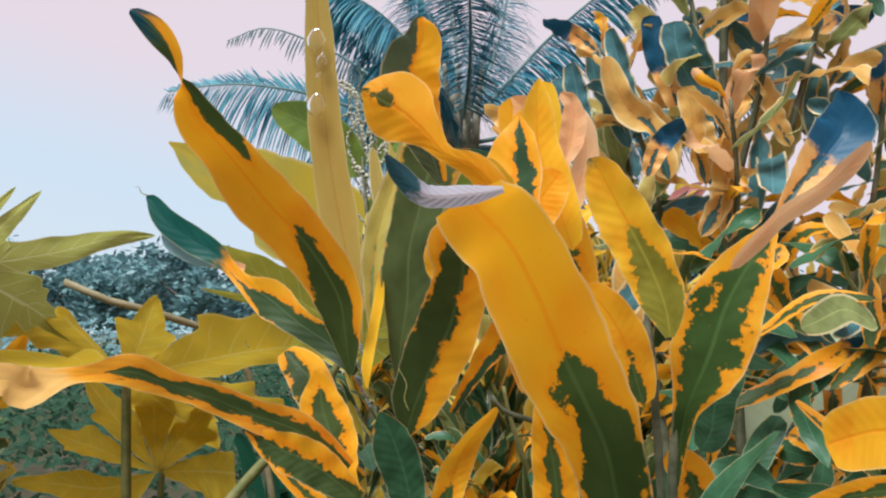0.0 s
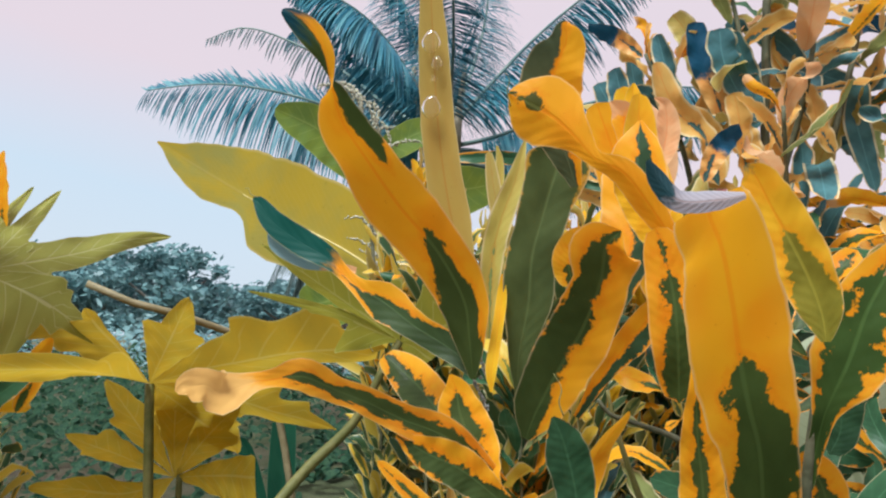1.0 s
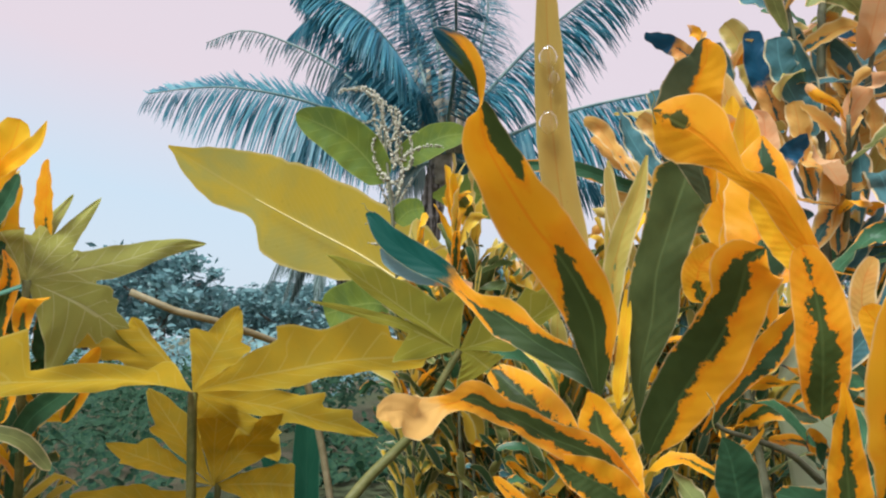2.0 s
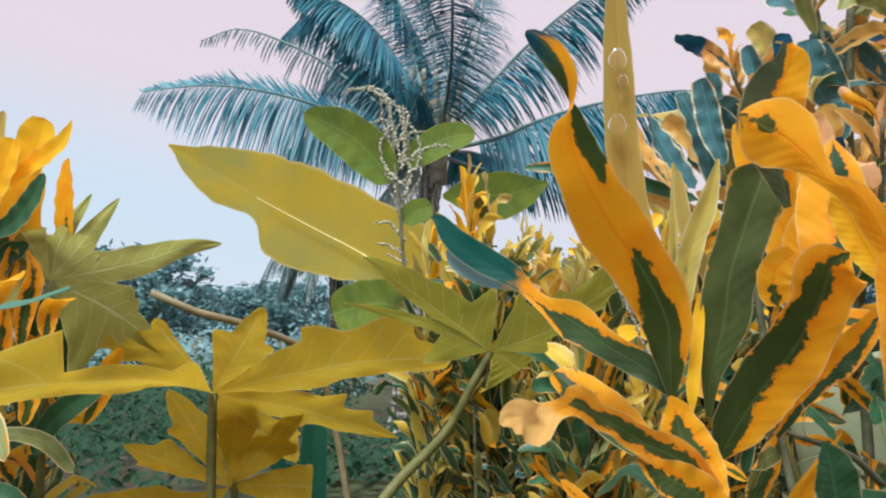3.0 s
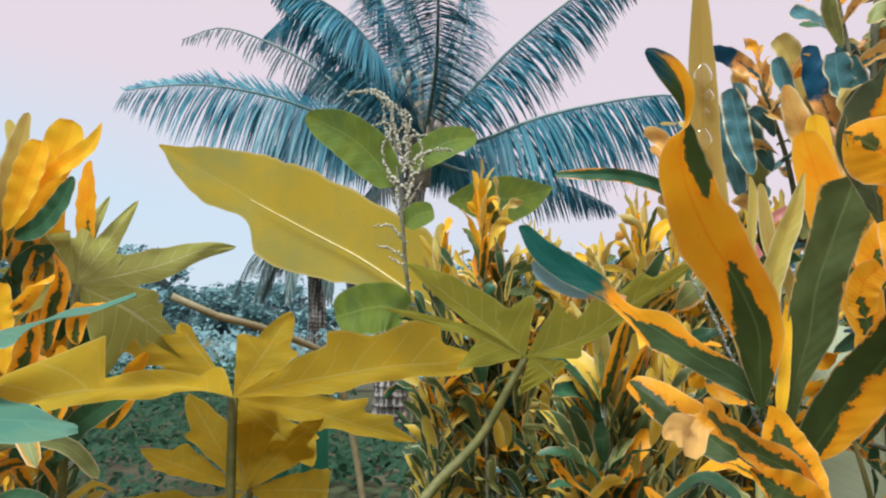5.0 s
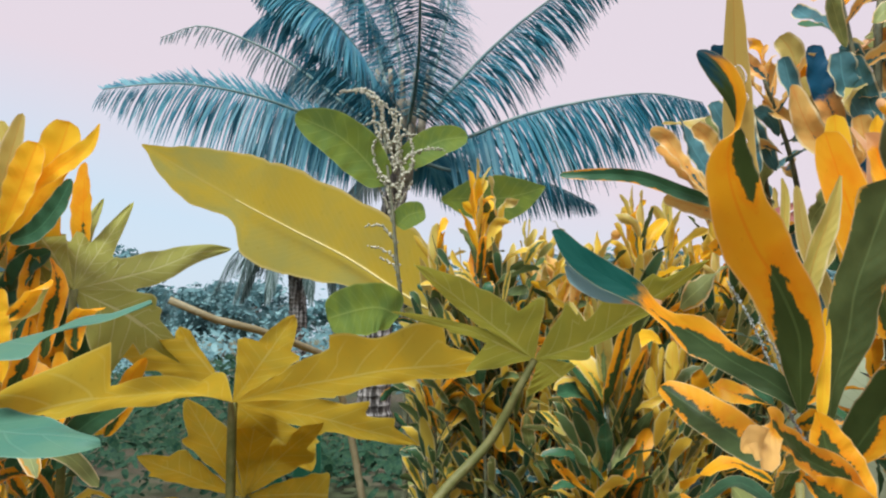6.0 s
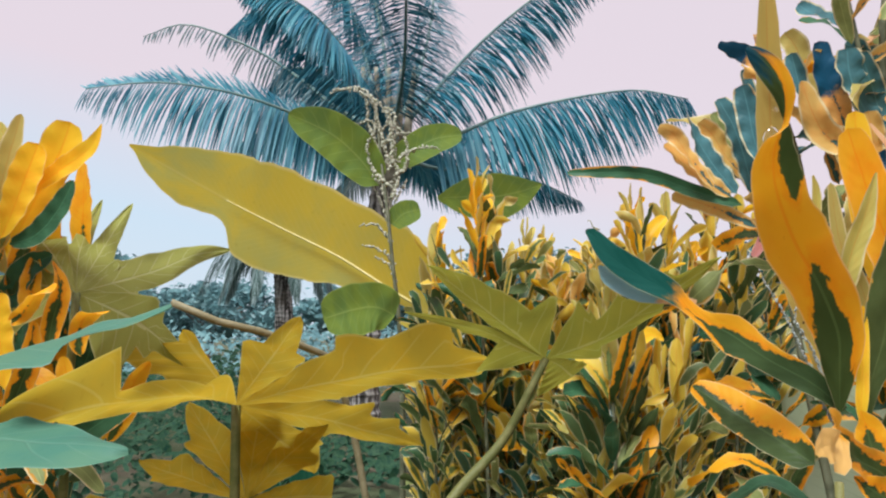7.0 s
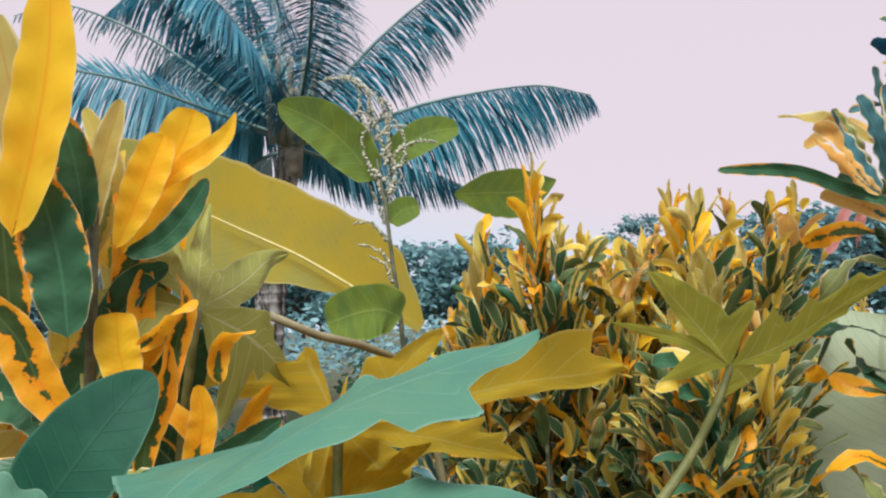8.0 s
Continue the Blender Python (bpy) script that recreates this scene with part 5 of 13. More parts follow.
part("leaf_blade", lobed_leaf((-0.3687, 1.516, 0.839), (0, -0.7, -0.5), [([(-0.2919, 1.465, 0.9213), (-0.2028, 1.399, 0.997)], 0.057, 0.050, [(0.6, 1, 0.013)]), ([(-0.3357, 1.432, 0.9531), (-0.2976, 1.35, 1.063)], 0.083, 0.078, [(0.6, -1, 0.010)]), ([(-0.3991, 1.434, 0.9406), (-0.4278, 1.351, 1.038)], 0.075, 0.075, [(0.6, 1, 0.012)]), ([(-0.4468, 1.467, 0.8826), (-0.5275, 1.403, 0.9344)], 0.076, 0.076, [(0.6, 1, 0.015)]), ([(-0.4468, 1.471, 0.8183), (-0.5776, 1.379, 0.8431)], 0.095, 0.083, []), ([(-0.2859, 1.499, 0.8494), (-0.2099, 1.514, 0.8456)], 0.080, 0.071, [])], seed=9, close=0.17), PAPAYA, papaya_d)
part("leaf_stalk", tube([(-0.3887, 1.565, 0), (-0.3787, 1.546, 0.49), (-0.3587, 1.516, 0.869)], 0.009, 0.006, 18, 8), PETIOLE, papaya_d)
papaya_e = thing("papaya_seedling", "young papaya plant with a large leaf, sky reflection in its upper side's colour", "papaya plant", (-0.600, 0.620, 0), "papaya seedlings")
part("leaf_blade", lobed_leaf((-0.5113, 0.6267, 1.083), (-0.35, -0.2, 0.92), [([(-0.3732, 0.6509, 1.156), (-0.235, 0.675, 1.2)], 0.065, 0.11, [(0.6, 1, 0.03), (0.7, -1, 0.025)]), ([(-0.3687, 0.5954, 1.106), (-0.226, 0.564, 1.1)], 0.075, 0.09, [(0.55, 1, 0.025), (0.65, -1, 0.03)]), ([(-0.4657, 0.6834, 1.119), (-0.42, 0.74, 1.125)], 0.06, 0.06, [(0.6, -1, 0.025)]), ([(-0.5657, 0.6134, 1.116), (-0.62, 0.6, 1.12)], 0.05, 0.05, []), ([(-0.6057, 0.5134, 1.066), (-0.7, 0.4, 1.02)], 0.06, 0.06, []), ([(-0.4057, 0.4734, 1.056), (-0.3, 0.32, 1)], 0.06, 0.06, [])], seed=11, close=0.14), PAPAYA_SKY, papaya_e)
part("leaf_stalk", tube([(-.6, .62, 0), (-.59, .6, .6), (-.55, .52, .95), (-0.5113, 0.6267, 1.083)], 0.009, 0.006, 14, 7), PETIOLE, papaya_e)
part("leaf_stalk", tube([(-0.4439, 1.303, 1.205), (-0.3791, 1.335, 1.174), (-0.2794, 1.388, 1.14), (-0.1947, 1.514, 1.052), (-0.12, 1.55, 0.6), (-0.1, 1.56, 0.0)], 0.0065, 0.008, 18, 7), STALK_DRY, papaya_a, "pale brown bare leaf stalk")

# ---- the croton at the side ----
side_croton = thing("croton_plant", "croton with a crowded golden top over dark green leaves", "shrub", (-0.66, 1.12, 0))
stem(side_croton, [(-0.66, 1.12, -0.05), (-0.65, 1.11, 0.6), (-0.63, 1.09, 1.35)], 0.012, 0.006)
leaf(side_croton, "clear", [(-0.6067, 1.12, 1.286), (-0.5696, 1.109, 1.351), (-0.5359, 1.1, 1.41), (-0.5188, 1.095, 1.454)], 0.0610, peak=0.68, full=0.95, wave=0.05, cup=0.25)
leaf(side_croton, "clear", [(-0.6063, 1.089, 1.29), (-0.5832, 1.082, 1.341), (-0.5648, 1.076, 1.385), (-0.5503, 1.072, 1.419)], 0.0462, peak=0.66, full=0.95, wave=0.05, cup=0.25)
leaf(side_croton, "clear", [(-0.5774, 1.093, 1.346, 0.00233), (-0.5542, 1.091, 1.367, 0.00931), (-0.527, 1.09, 1.387, 0.0132), (-0.5014, 1.088, 1.404, 0.0132), (-0.4828, 1.087, 1.423, 0.00931), (-0.4711, 1.085, 1.448, 0.000776)], cup=0.25, wave=0.0015, length=24)
leaf(side_croton, "olive", [(-0.657, 1.159, 1.296), (-0.6459, 1.153, 1.357), (-0.6314, 1.147, 1.411), (-0.6101, 1.14, 1.476)], 0.0356, peak=0.5, full=0.95, wave=0.05, cup=0.25)
leaf(side_croton, "clear", [(-0.6753, 1.132, 1.288), (-0.6809, 1.13, 1.341), (-0.6898, 1.128, 1.394), (-0.6949, 1.125, 1.474)], 0.0398, peak=0.6, full=0.95, wave=0.05, cup=0.25)
leaf(side_croton, "lime", [(-0.6557, 1.18, 1.283), (-0.6376, 1.173, 1.338), (-0.6297, 1.169, 1.394), (-0.6593, 1.169, 1.472)], 0.0349, full=0.95, wave=0.05, cup=0.25)
leaf(side_croton, "dark", [(-0.6354, 1.073, 1.309), (-0.6407, 1.071, 1.359), (-0.6492, 1.07, 1.403), (-0.6639, 1.07, 1.446)], 0.0440, peak=0.45, full=0.95, wave=0.05, cup=0.25)
leaf(side_croton, "clear", [(-0.698, 1.034, 1.3), (-0.6729, 1.023, 1.4), (-0.6568, 1.015, 1.489), (-0.6522, 1.009, 1.583)], 0.0622, peak=0.5, full=0.95, wave=0.05, cup=0.25)
leaf(side_croton, "olive", [(-0.6878, 1.072, 1.303), (-0.6982, 1.068, 1.409), (-0.7152, 1.066, 1.49), (-0.7263, 1.064, 1.552)], 0.0559, full=0.95, wave=0.05, cup=0.25)
leaf(side_croton, "dark", [(-0.6473, 1.051, 1.192), (-0.6522, 1.049, 1.252), (-0.6631, 1.047, 1.313), (-0.68, 1.046, 1.371)], 0.0680, peak=0.5, full=0.95, wave=0.05, cup=0.25)
leaf(side_croton, "dark", [(-0.5991, 1.098, 1.284), (-0.5605, 1.091, 1.296), (-0.528, 1.083, 1.328), (-0.503, 1.076, 1.369)], 0.0312, full=0.95, wave=0.05, cup=0.25)
leaf(side_croton, "half", [(-0.7178, 1.094, 1.192), (-0.7227, 1.091, 1.268), (-0.7278, 1.088, 1.33), (-0.7393, 1.087, 1.381)], 0.0628, full=0.95, wave=0.05, cup=0.25)
leaf(side_croton, "clear", [(-0.5867, 1.077, 1.088), (-0.592, 1.075, 1.138), (-0.6006, 1.074, 1.176), (-0.6029, 1.072, 1.219)], 0.0490, peak=0.75, full=0.95, wave=0.05, cup=0.25)
leaf(side_croton, "half", [(-0.7421, 1.065, 1.243), (-0.7011, 1.061, 1.193), (-0.678, 1.06, 1.144), (-0.6431, 1.056, 1.091)], 0.0510, full=0.95, wave=0.05, cup=0.25)
leaf(side_croton, "gold", [(-0.582, 1.071, 1.176), (-0.5601, 1.066, 1.191), (-0.538, 1.061, 1.217), (-0.5118, 1.056, 1.227)], 0.0251, twist=(0, 60, 150), full=0.95, wave=0.05, cup=0.25)
leaf(side_croton, "gold", [(-0.493, 1.089, 1.132), (-0.4958, 1.087, 1.158), (-0.4857, 1.084, 1.185), (-0.4504, 1.077, 1.193)], 0.0286, twist=(0, 40, 100), full=0.95, wave=0.05, cup=0.25)
leaf(side_croton, "gold", [(-0.5335, 1.103, 1.01), (-0.52, 1.098, 1.055), (-0.5129, 1.094, 1.094), (-0.5186, 1.093, 1.133)], 0.0338, full=0.95, wave=0.05, cup=0.25)
leaf(side_croton, "half", [(-0.5785, 1.079, 1.025), (-0.5714, 1.075, 1.075), (-0.552, 1.069, 1.125), (-0.5448, 1.064, 1.181)], 0.0314, twist=(0, 30, 60), full=0.95, wave=0.05, cup=0.25)
leaf(side_croton, "half", [(-0.5541, 1.12, 1.119), (-0.5466, 1.116, 1.172), (-0.5327, 1.111, 1.224), (-0.545, 1.11, 1.263)], 0.0292, twist=(0, 30, 90), full=0.95, wave=0.05, cup=0.25)
leaf(side_croton, "dark", [(-0.6501, 1.155, 1.16), (-0.6225, 1.147, 1.213), (-0.5951, 1.14, 1.253), (-0.5547, 1.132, 1.272)], 0.0406, full=0.95, wave=0.05, cup=0.25)
leaf(side_croton, "dark", [(-0.7115, 1.15, 1.083), (-0.665, 1.139, 1.129), (-0.6381, 1.132, 1.174), (-0.6306, 1.128, 1.227)], 0.0531, full=0.95, wave=0.05, cup=0.25)
leaf(side_croton, "gold", [(-0.5814, 1.137, 1.273), (-0.5891, 1.141, 1.212), (-0.5762, 1.141, 1.185), (-0.5822, 1.144, 1.151)], 0.0339, full=0.95, wave=0.05, cup=0.25)
leaf(side_croton, "lime", [(-0.7509, 1.196, 0.9431), (-0.7634, 1.195, 0.9981), (-0.7694, 1.194, 1.039), (-0.7351, 1.186, 1.073)], 0.0684, full=0.95, wave=0.05, cup=0.25)
leaf(side_croton, "dark", [(-0.5652, 1.183, 0.9527), (-0.5298, 1.173, 1.008), (-0.4741, 1.161, 1.048), (-0.4253, 1.151, 1.081)], 0.0384, full=0.95, wave=0.05, cup=0.25)
leaf(side_croton, "gold", [(-0.5076, 1.221, 0.9956), (-0.4778, 1.213, 1.046), (-0.4625, 1.208, 1.09), (-0.4404, 1.202, 1.118)], 0.0338, twist=(0, 50), full=0.95, wave=0.05, cup=0.25)
leaf(side_croton, "half", [(-0.6225, 1.147, 1.213), (-0.6014, 1.14, 1.273), (-0.5939, 1.136, 1.32), (-0.6165, 1.137, 1.362)], 0.0373, full=0.95, wave=0.05, cup=0.25)
leaf(side_croton, "dark", [(-0.6728, 1.145, 1.056), (-0.7111, 1.149, 1.11), (-0.7631, 1.157, 1.125), (-0.8025, 1.165, 1.113)], 0.0597, full=0.95, wave=0.05, cup=0.25)
leaf(side_croton, "gold", [(-0.6415, 1.172, 1.029), (-0.6609, 1.172, 1.077), (-0.6943, 1.177, 1.092), (-0.7355, 1.187, 1.052)], 0.0411, full=0.95, wave=0.05, cup=0.25)
leaf(side_croton, "tan", [(-0.7507, 1.157, 1.085), (-0.7885, 1.159, 1.165), (-0.8065, 1.157, 1.258), (-0.7923, 1.151, 1.324)], 0.0597, full=0.95, wave=0.05, cup=0.25)
leaf(side_croton, "clear", [(-0.7869, 1.153, 1.258), (-0.7986, 1.151, 1.338), (-0.7906, 1.145, 1.417), (-0.8024, 1.143, 1.49)], 0.0597, full=0.95, wave=0.05, cup=0.25)
leaf(side_croton, "dark", [(-0.6411, 1.197, 0.9409), (-0.613, 1.19, 0.975), (-0.5712, 1.181, 1.002), (-0.5977, 1.183, 1.058)], 0.0419, full=0.95, wave=0.05, cup=0.25)
leaf(side_croton, DEEP, [(-0.6122, 0.7888, 1.051), (-0.581, 0.7909, 1.095), (-0.5512, 0.8036, 1.136), (-0.5211, 0.8267, 1.171)], 0.0838, peak=0.4, full=1.0, cup=0.15, twist=(0, 10), face=(0, -0.7, 0.6))
leaf(side_croton, "clear", [(-0.6743, 1.262, 1.248), (-0.6785, 1.259, 1.311), (-0.6811, 1.256, 1.367), (-0.6928, 1.256, 1.406)], 0.0398, twist=(0, 2, 86), peak=0.63, length=16, across=4, full=0.95, wave=0.05, cup=0.25)
leaf(side_croton, "gold", [(-0.5672, 1.249, 1.276), (-0.5656, 1.245, 1.335), (-0.5643, 1.242, 1.387), (-0.5624, 1.24, 1.423)], 0.0423, twist=(0, -19, -34), peak=0.52, length=16, across=4, full=0.95, wave=0.05, cup=0.25)
leaf(side_croton, "half", [(-0.795, 1.21, 1.253), (-0.795, 1.206, 1.309), (-0.7948, 1.204, 1.358), (-0.7964, 1.202, 1.394)], 0.0329, twist=(0, 26, -45), peak=0.62, length=16, across=4, full=0.95, wave=0.05, cup=0.25)
leaf(side_croton, "lemon", [(-0.7421, 1.259, 1.225), (-0.7259, 1.252, 1.293), (-0.7148, 1.247, 1.352), (-0.6789, 1.238, 1.393)], 0.0307, twist=(0, -17, -46), peak=0.47, length=16, across=4, full=0.95, wave=0.05, cup=0.25)
leaf(side_croton, "lemon", [(-0.8274, 1.264, 1.262), (-0.8285, 1.262, 1.308), (-0.8291, 1.26, 1.347), (-0.8331, 1.259, 1.375)], 0.0461, twist=(0, -13, 22), peak=0.57, length=16, across=4, full=0.95, wave=0.05, cup=0.25)
leaf(side_croton, "lemon", [(-0.574, 1.141, 1.294), (-0.5643, 1.137, 1.33), (-0.5577, 1.134, 1.361), (-0.5362, 1.129, 1.382)], 0.0312, twist=(0, -29, -55), peak=0.56, length=16, across=4, full=0.95, wave=0.05, cup=0.25)
leaf(side_croton, "half", [(-0.7059, 1.264, 1.264), (-0.7028, 1.261, 1.312), (-0.7006, 1.258, 1.354), (-0.6948, 1.255, 1.383)], 0.0387, twist=(0, -49, -21), peak=0.59, length=16, across=4, full=0.95, wave=0.05, cup=0.25)
leaf(side_croton, "clear", [(-0.7181, 1.216, 1.245), (-0.7043, 1.212, 1.287), (-0.695, 1.208, 1.323), (-0.6641, 1.201, 1.349)], 0.0335, twist=(0, 38, 36), peak=0.44, length=16, across=4, full=0.95, wave=0.05, cup=0.25)
leaf(side_croton, "olive", [(-0.6977, 1.272, 1.251), (-0.7079, 1.272, 1.288), (-0.7146, 1.271, 1.321), (-0.7395, 1.274, 1.345)], 0.0347, twist=(0, -22, 80), peak=0.5, length=16, across=4, full=0.95, wave=0.05, cup=0.25)
leaf(side_croton, "half", [(-0.686, 1.205, 1.249), (-0.687, 1.202, 1.306), (-0.6874, 1.199, 1.357), (-0.6915, 1.197, 1.393)], 0.0430, twist=(0, -17, -70), peak=0.45, length=16, across=4, full=0.95, wave=0.05, cup=0.25)
leaf(side_croton, "half", [(-0.6293, 1.235, 1.248), (-0.624, 1.231, 1.292), (-0.6202, 1.228, 1.331), (-0.609, 1.225, 1.359)], 0.0354, twist=(0, -7, 77), peak=0.48, length=16, across=4, full=0.95, wave=0.05, cup=0.25)
leaf(side_croton, "lemon", [(-0.6511, 1.253, 1.273), (-0.6443, 1.248, 1.337), (-0.6396, 1.244, 1.393), (-0.6258, 1.239, 1.433)], 0.0416, twist=(0, 22, -48), peak=0.42, length=16, across=4, full=0.95, wave=0.05, cup=0.25)
leaf(side_croton, "lemon", [(-0.733, 1.189, 1.253), (-0.7391, 1.187, 1.304), (-0.743, 1.185, 1.349), (-0.7588, 1.186, 1.381)], 0.0382, twist=(0, -43, 32), peak=0.4, length=16, across=4, full=0.95, wave=0.05, cup=0.25)
leaf(side_croton, "lemon", [(-0.6967, 1.208, 1.258), (-0.685, 1.204, 1.303), (-0.6771, 1.2, 1.343), (-0.6513, 1.194, 1.371)], 0.0454, twist=(0, 31, -65), peak=0.41, length=16, across=4, full=0.95, wave=0.05, cup=0.25)
leaf(side_croton, "lemon", [(-0.8065, 1.219, 1.238), (-0.8118, 1.217, 1.296), (-0.8151, 1.214, 1.347), (-0.8293, 1.215, 1.384)], 0.0286, twist=(0, 39, 0), peak=0.48, length=16, across=4, full=0.95, wave=0.05, cup=0.25)
leaf(side_croton, "lime", [(-0.8292, 1.287, 1.249), (-0.8182, 1.281, 1.314), (-0.8106, 1.277, 1.371), (-0.7867, 1.27, 1.411)], 0.0415, twist=(0, -17, -66), peak=0.48, length=16, across=4, full=0.95, wave=0.05, cup=0.25)
leaf(side_croton, "lemon", [(-0.7272, 1.227, 1.262), (-0.7336, 1.226, 1.311), (-0.7376, 1.224, 1.354), (-0.7539, 1.225, 1.385)], 0.0444, twist=(0, -24, -58), peak=0.53, length=16, across=4, full=0.95, wave=0.05, cup=0.25)
leaf(side_croton, "clear", [(-0.77, 1.199, 1.264), (-0.7728, 1.197, 1.311), (-0.7745, 1.195, 1.353), (-0.7826, 1.194, 1.383)], 0.0270, twist=(0, -42, -29), peak=0.49, length=16, across=4, full=0.95, wave=0.05, cup=0.25)
leaf(side_croton, "lime", [(-0.7539, 1.24, 1.281), (-0.7655, 1.238, 1.343), (-0.773, 1.236, 1.397), (-0.8018, 1.239, 1.436)], 0.0393, twist=(0, 45, -41), peak=0.59, length=16, across=4, full=0.95, wave=0.05, cup=0.25)
leaf(side_croton, "half", [(-0.7597, 1.286, 1.274), (-0.7701, 1.286, 1.312), (-0.7769, 1.285, 1.345), (-0.8022, 1.288, 1.369)], 0.0426, twist=(0, 45, -30), peak=0.6, length=16, across=4, full=0.95, wave=0.05, cup=0.25)
leaf(side_croton, "half", [(-0.8281, 1.291, 1.291), (-0.8254, 1.287, 1.354), (-0.8234, 1.283, 1.408), (-0.819, 1.28, 1.447)], 0.0417, twist=(0, 25, 62), peak=0.52, length=16, across=4, full=0.95, wave=0.05, cup=0.25)
leaf(side_croton, "clear", [(-0.5998, 1.177, 1.223), (-0.5881, 1.172, 1.282), (-0.5801, 1.167, 1.333), (-0.5546, 1.161, 1.369)], 0.0410, twist=(0, 40, 22), peak=0.46, length=16, across=4, full=0.95, wave=0.05, cup=0.25)
leaf(side_croton, "lime", [(-0.6489, 1.27, 1.216), (-0.6483, 1.266, 1.279), (-0.6477, 1.262, 1.334), (-0.6482, 1.26, 1.374)], 0.0367, twist=(0, -5, -39), peak=0.61, length=16, across=4, full=0.95, wave=0.05, cup=0.25)
leaf(side_croton, "half", [(-0.7873, 1.224, 1.292), (-0.7742, 1.219, 1.336), (-0.7653, 1.215, 1.375), (-0.736, 1.208, 1.402)], 0.0422, twist=(0, -40, -65), peak=0.53, length=16, across=4, full=0.95, wave=0.05, cup=0.25)
leaf(side_croton, "half", [(-0.5687, 1.186, 1.218), (-0.5779, 1.185, 1.27), (-0.5838, 1.183, 1.316), (-0.6068, 1.185, 1.349)], 0.0289, twist=(0, 6, -10), peak=0.4, length=16, across=4, full=0.95, wave=0.05, cup=0.25)
leaf(side_croton, "half", [(-0.7851, 1.214, 1.22), (-0.7911, 1.212, 1.267), (-0.7949, 1.21, 1.309), (-0.8102, 1.211, 1.339)], 0.0374, twist=(0, 4, -39), peak=0.51, length=16, across=4, full=0.95, wave=0.05, cup=0.25)
leaf(side_croton, "dark", [(-0.5651, 1.179, 1.133), (-0.571, 1.178, 1.162), (-0.5748, 1.177, 1.188), (-0.5893, 1.179, 1.206)], 0.0430, twist=(0, 42, 67), peak=0.6, length=16, across=4, full=0.95, wave=0.05, cup=0.25)
leaf(side_croton, "dim", [(-0.7662, 1.233, 1.091), (-0.7744, 1.232, 1.133), (-0.7796, 1.231, 1.17), (-0.7999, 1.233, 1.197)], 0.0372, twist=(0, -13, 34), peak=0.45, length=16, across=4, full=0.95, wave=0.05, cup=0.25)
leaf(side_croton, "lemon", [(-0.7118, 1.259, 1.13), (-0.7039, 1.256, 1.171), (-0.6986, 1.252, 1.208), (-0.6815, 1.248, 1.233)], 0.0483, twist=(0, 9, 57), peak=0.47, length=16, across=4, full=0.95, wave=0.05, cup=0.25)
leaf(side_croton, "dark", [(-0.7931, 1.192, 1.036), (-0.7905, 1.19, 1.063), (-0.7887, 1.188, 1.086), (-0.7835, 1.186, 1.102)], 0.0395, twist=(0, -43, -14), peak=0.48, length=16, across=4, full=0.95, wave=0.05, cup=0.25)
leaf(side_croton, "gold", [(-0.5703, 1.188, 1.091), (-0.574, 1.187, 1.126), (-0.5763, 1.185, 1.156), (-0.5859, 1.186, 1.178)], 0.0459, twist=(0, 9, 5), peak=0.52, length=16, across=4, full=0.95, wave=0.05, cup=0.25)
leaf(side_croton, "gold", [(-0.5869, 1.197, 1.163), (-0.5928, 1.196, 1.197), (-0.5966, 1.195, 1.227), (-0.6114, 1.196, 1.248)], 0.0338, twist=(0, -32, 82), peak=0.58, length=16, across=4, full=0.95, wave=0.05, cup=0.25)
leaf(side_croton, "gold", [(-0.7969, 1.274, 1.147), (-0.8, 1.272, 1.191), (-0.8019, 1.27, 1.228), (-0.8102, 1.27, 1.256)], 0.0341, twist=(0, 16, -89), peak=0.44, length=16, across=4, full=0.95, wave=0.05, cup=0.25)
leaf(side_croton, "dark", [(-0.5683, 1.251, 1.086), (-0.5505, 1.246, 1.127), (-0.5385, 1.241, 1.164), (-0.4982, 1.233, 1.189)], 0.0480, twist=(0, 15, -15), peak=0.44, length=16, across=4, full=0.95, wave=0.05, cup=0.25)
leaf(side_croton, "dark", [(-0.6546, 1.241, 1.119), (-0.6511, 1.239, 1.147), (-0.6487, 1.237, 1.172), (-0.6414, 1.235, 1.19)], 0.0380, twist=(0, -37, 20), peak=0.55, length=16, across=4, full=0.95, wave=0.05, cup=0.25)
leaf(side_croton, "dark", [(-0.7909, 1.278, 1.064), (-0.7839, 1.275, 1.095), (-0.7791, 1.272, 1.123), (-0.7637, 1.269, 1.141)], 0.0354, twist=(0, 44, -58), peak=0.57, length=16, across=4, full=0.95, wave=0.05, cup=0.25)
leaf(side_croton, "dark", [(-0.8028, 1.255, 1.066), (-0.7832, 1.249, 1.107), (-0.77, 1.245, 1.142), (-0.7256, 1.235, 1.166)], 0.0356, twist=(0, 12, 26), peak=0.55, length=16, across=4, full=0.95, wave=0.05, cup=0.25)
leaf(side_croton, "dim", [(-0.6331, 1.251, 1.017), (-0.6255, 1.247, 1.063), (-0.6203, 1.244, 1.103), (-0.604, 1.239, 1.131)], 0.0360, twist=(0, 30, -24), peak=0.61, length=16, across=4, full=0.95, wave=0.05, cup=0.25)
leaf(side_croton, "dark", [(-0.5865, 1.243, 0.9821), (-0.5759, 1.239, 1.027), (-0.5687, 1.235, 1.067), (-0.5452, 1.229, 1.095)], 0.0483, twist=(0, -17, 59), peak=0.58, length=16, across=4, full=0.95, wave=0.05, cup=0.25)
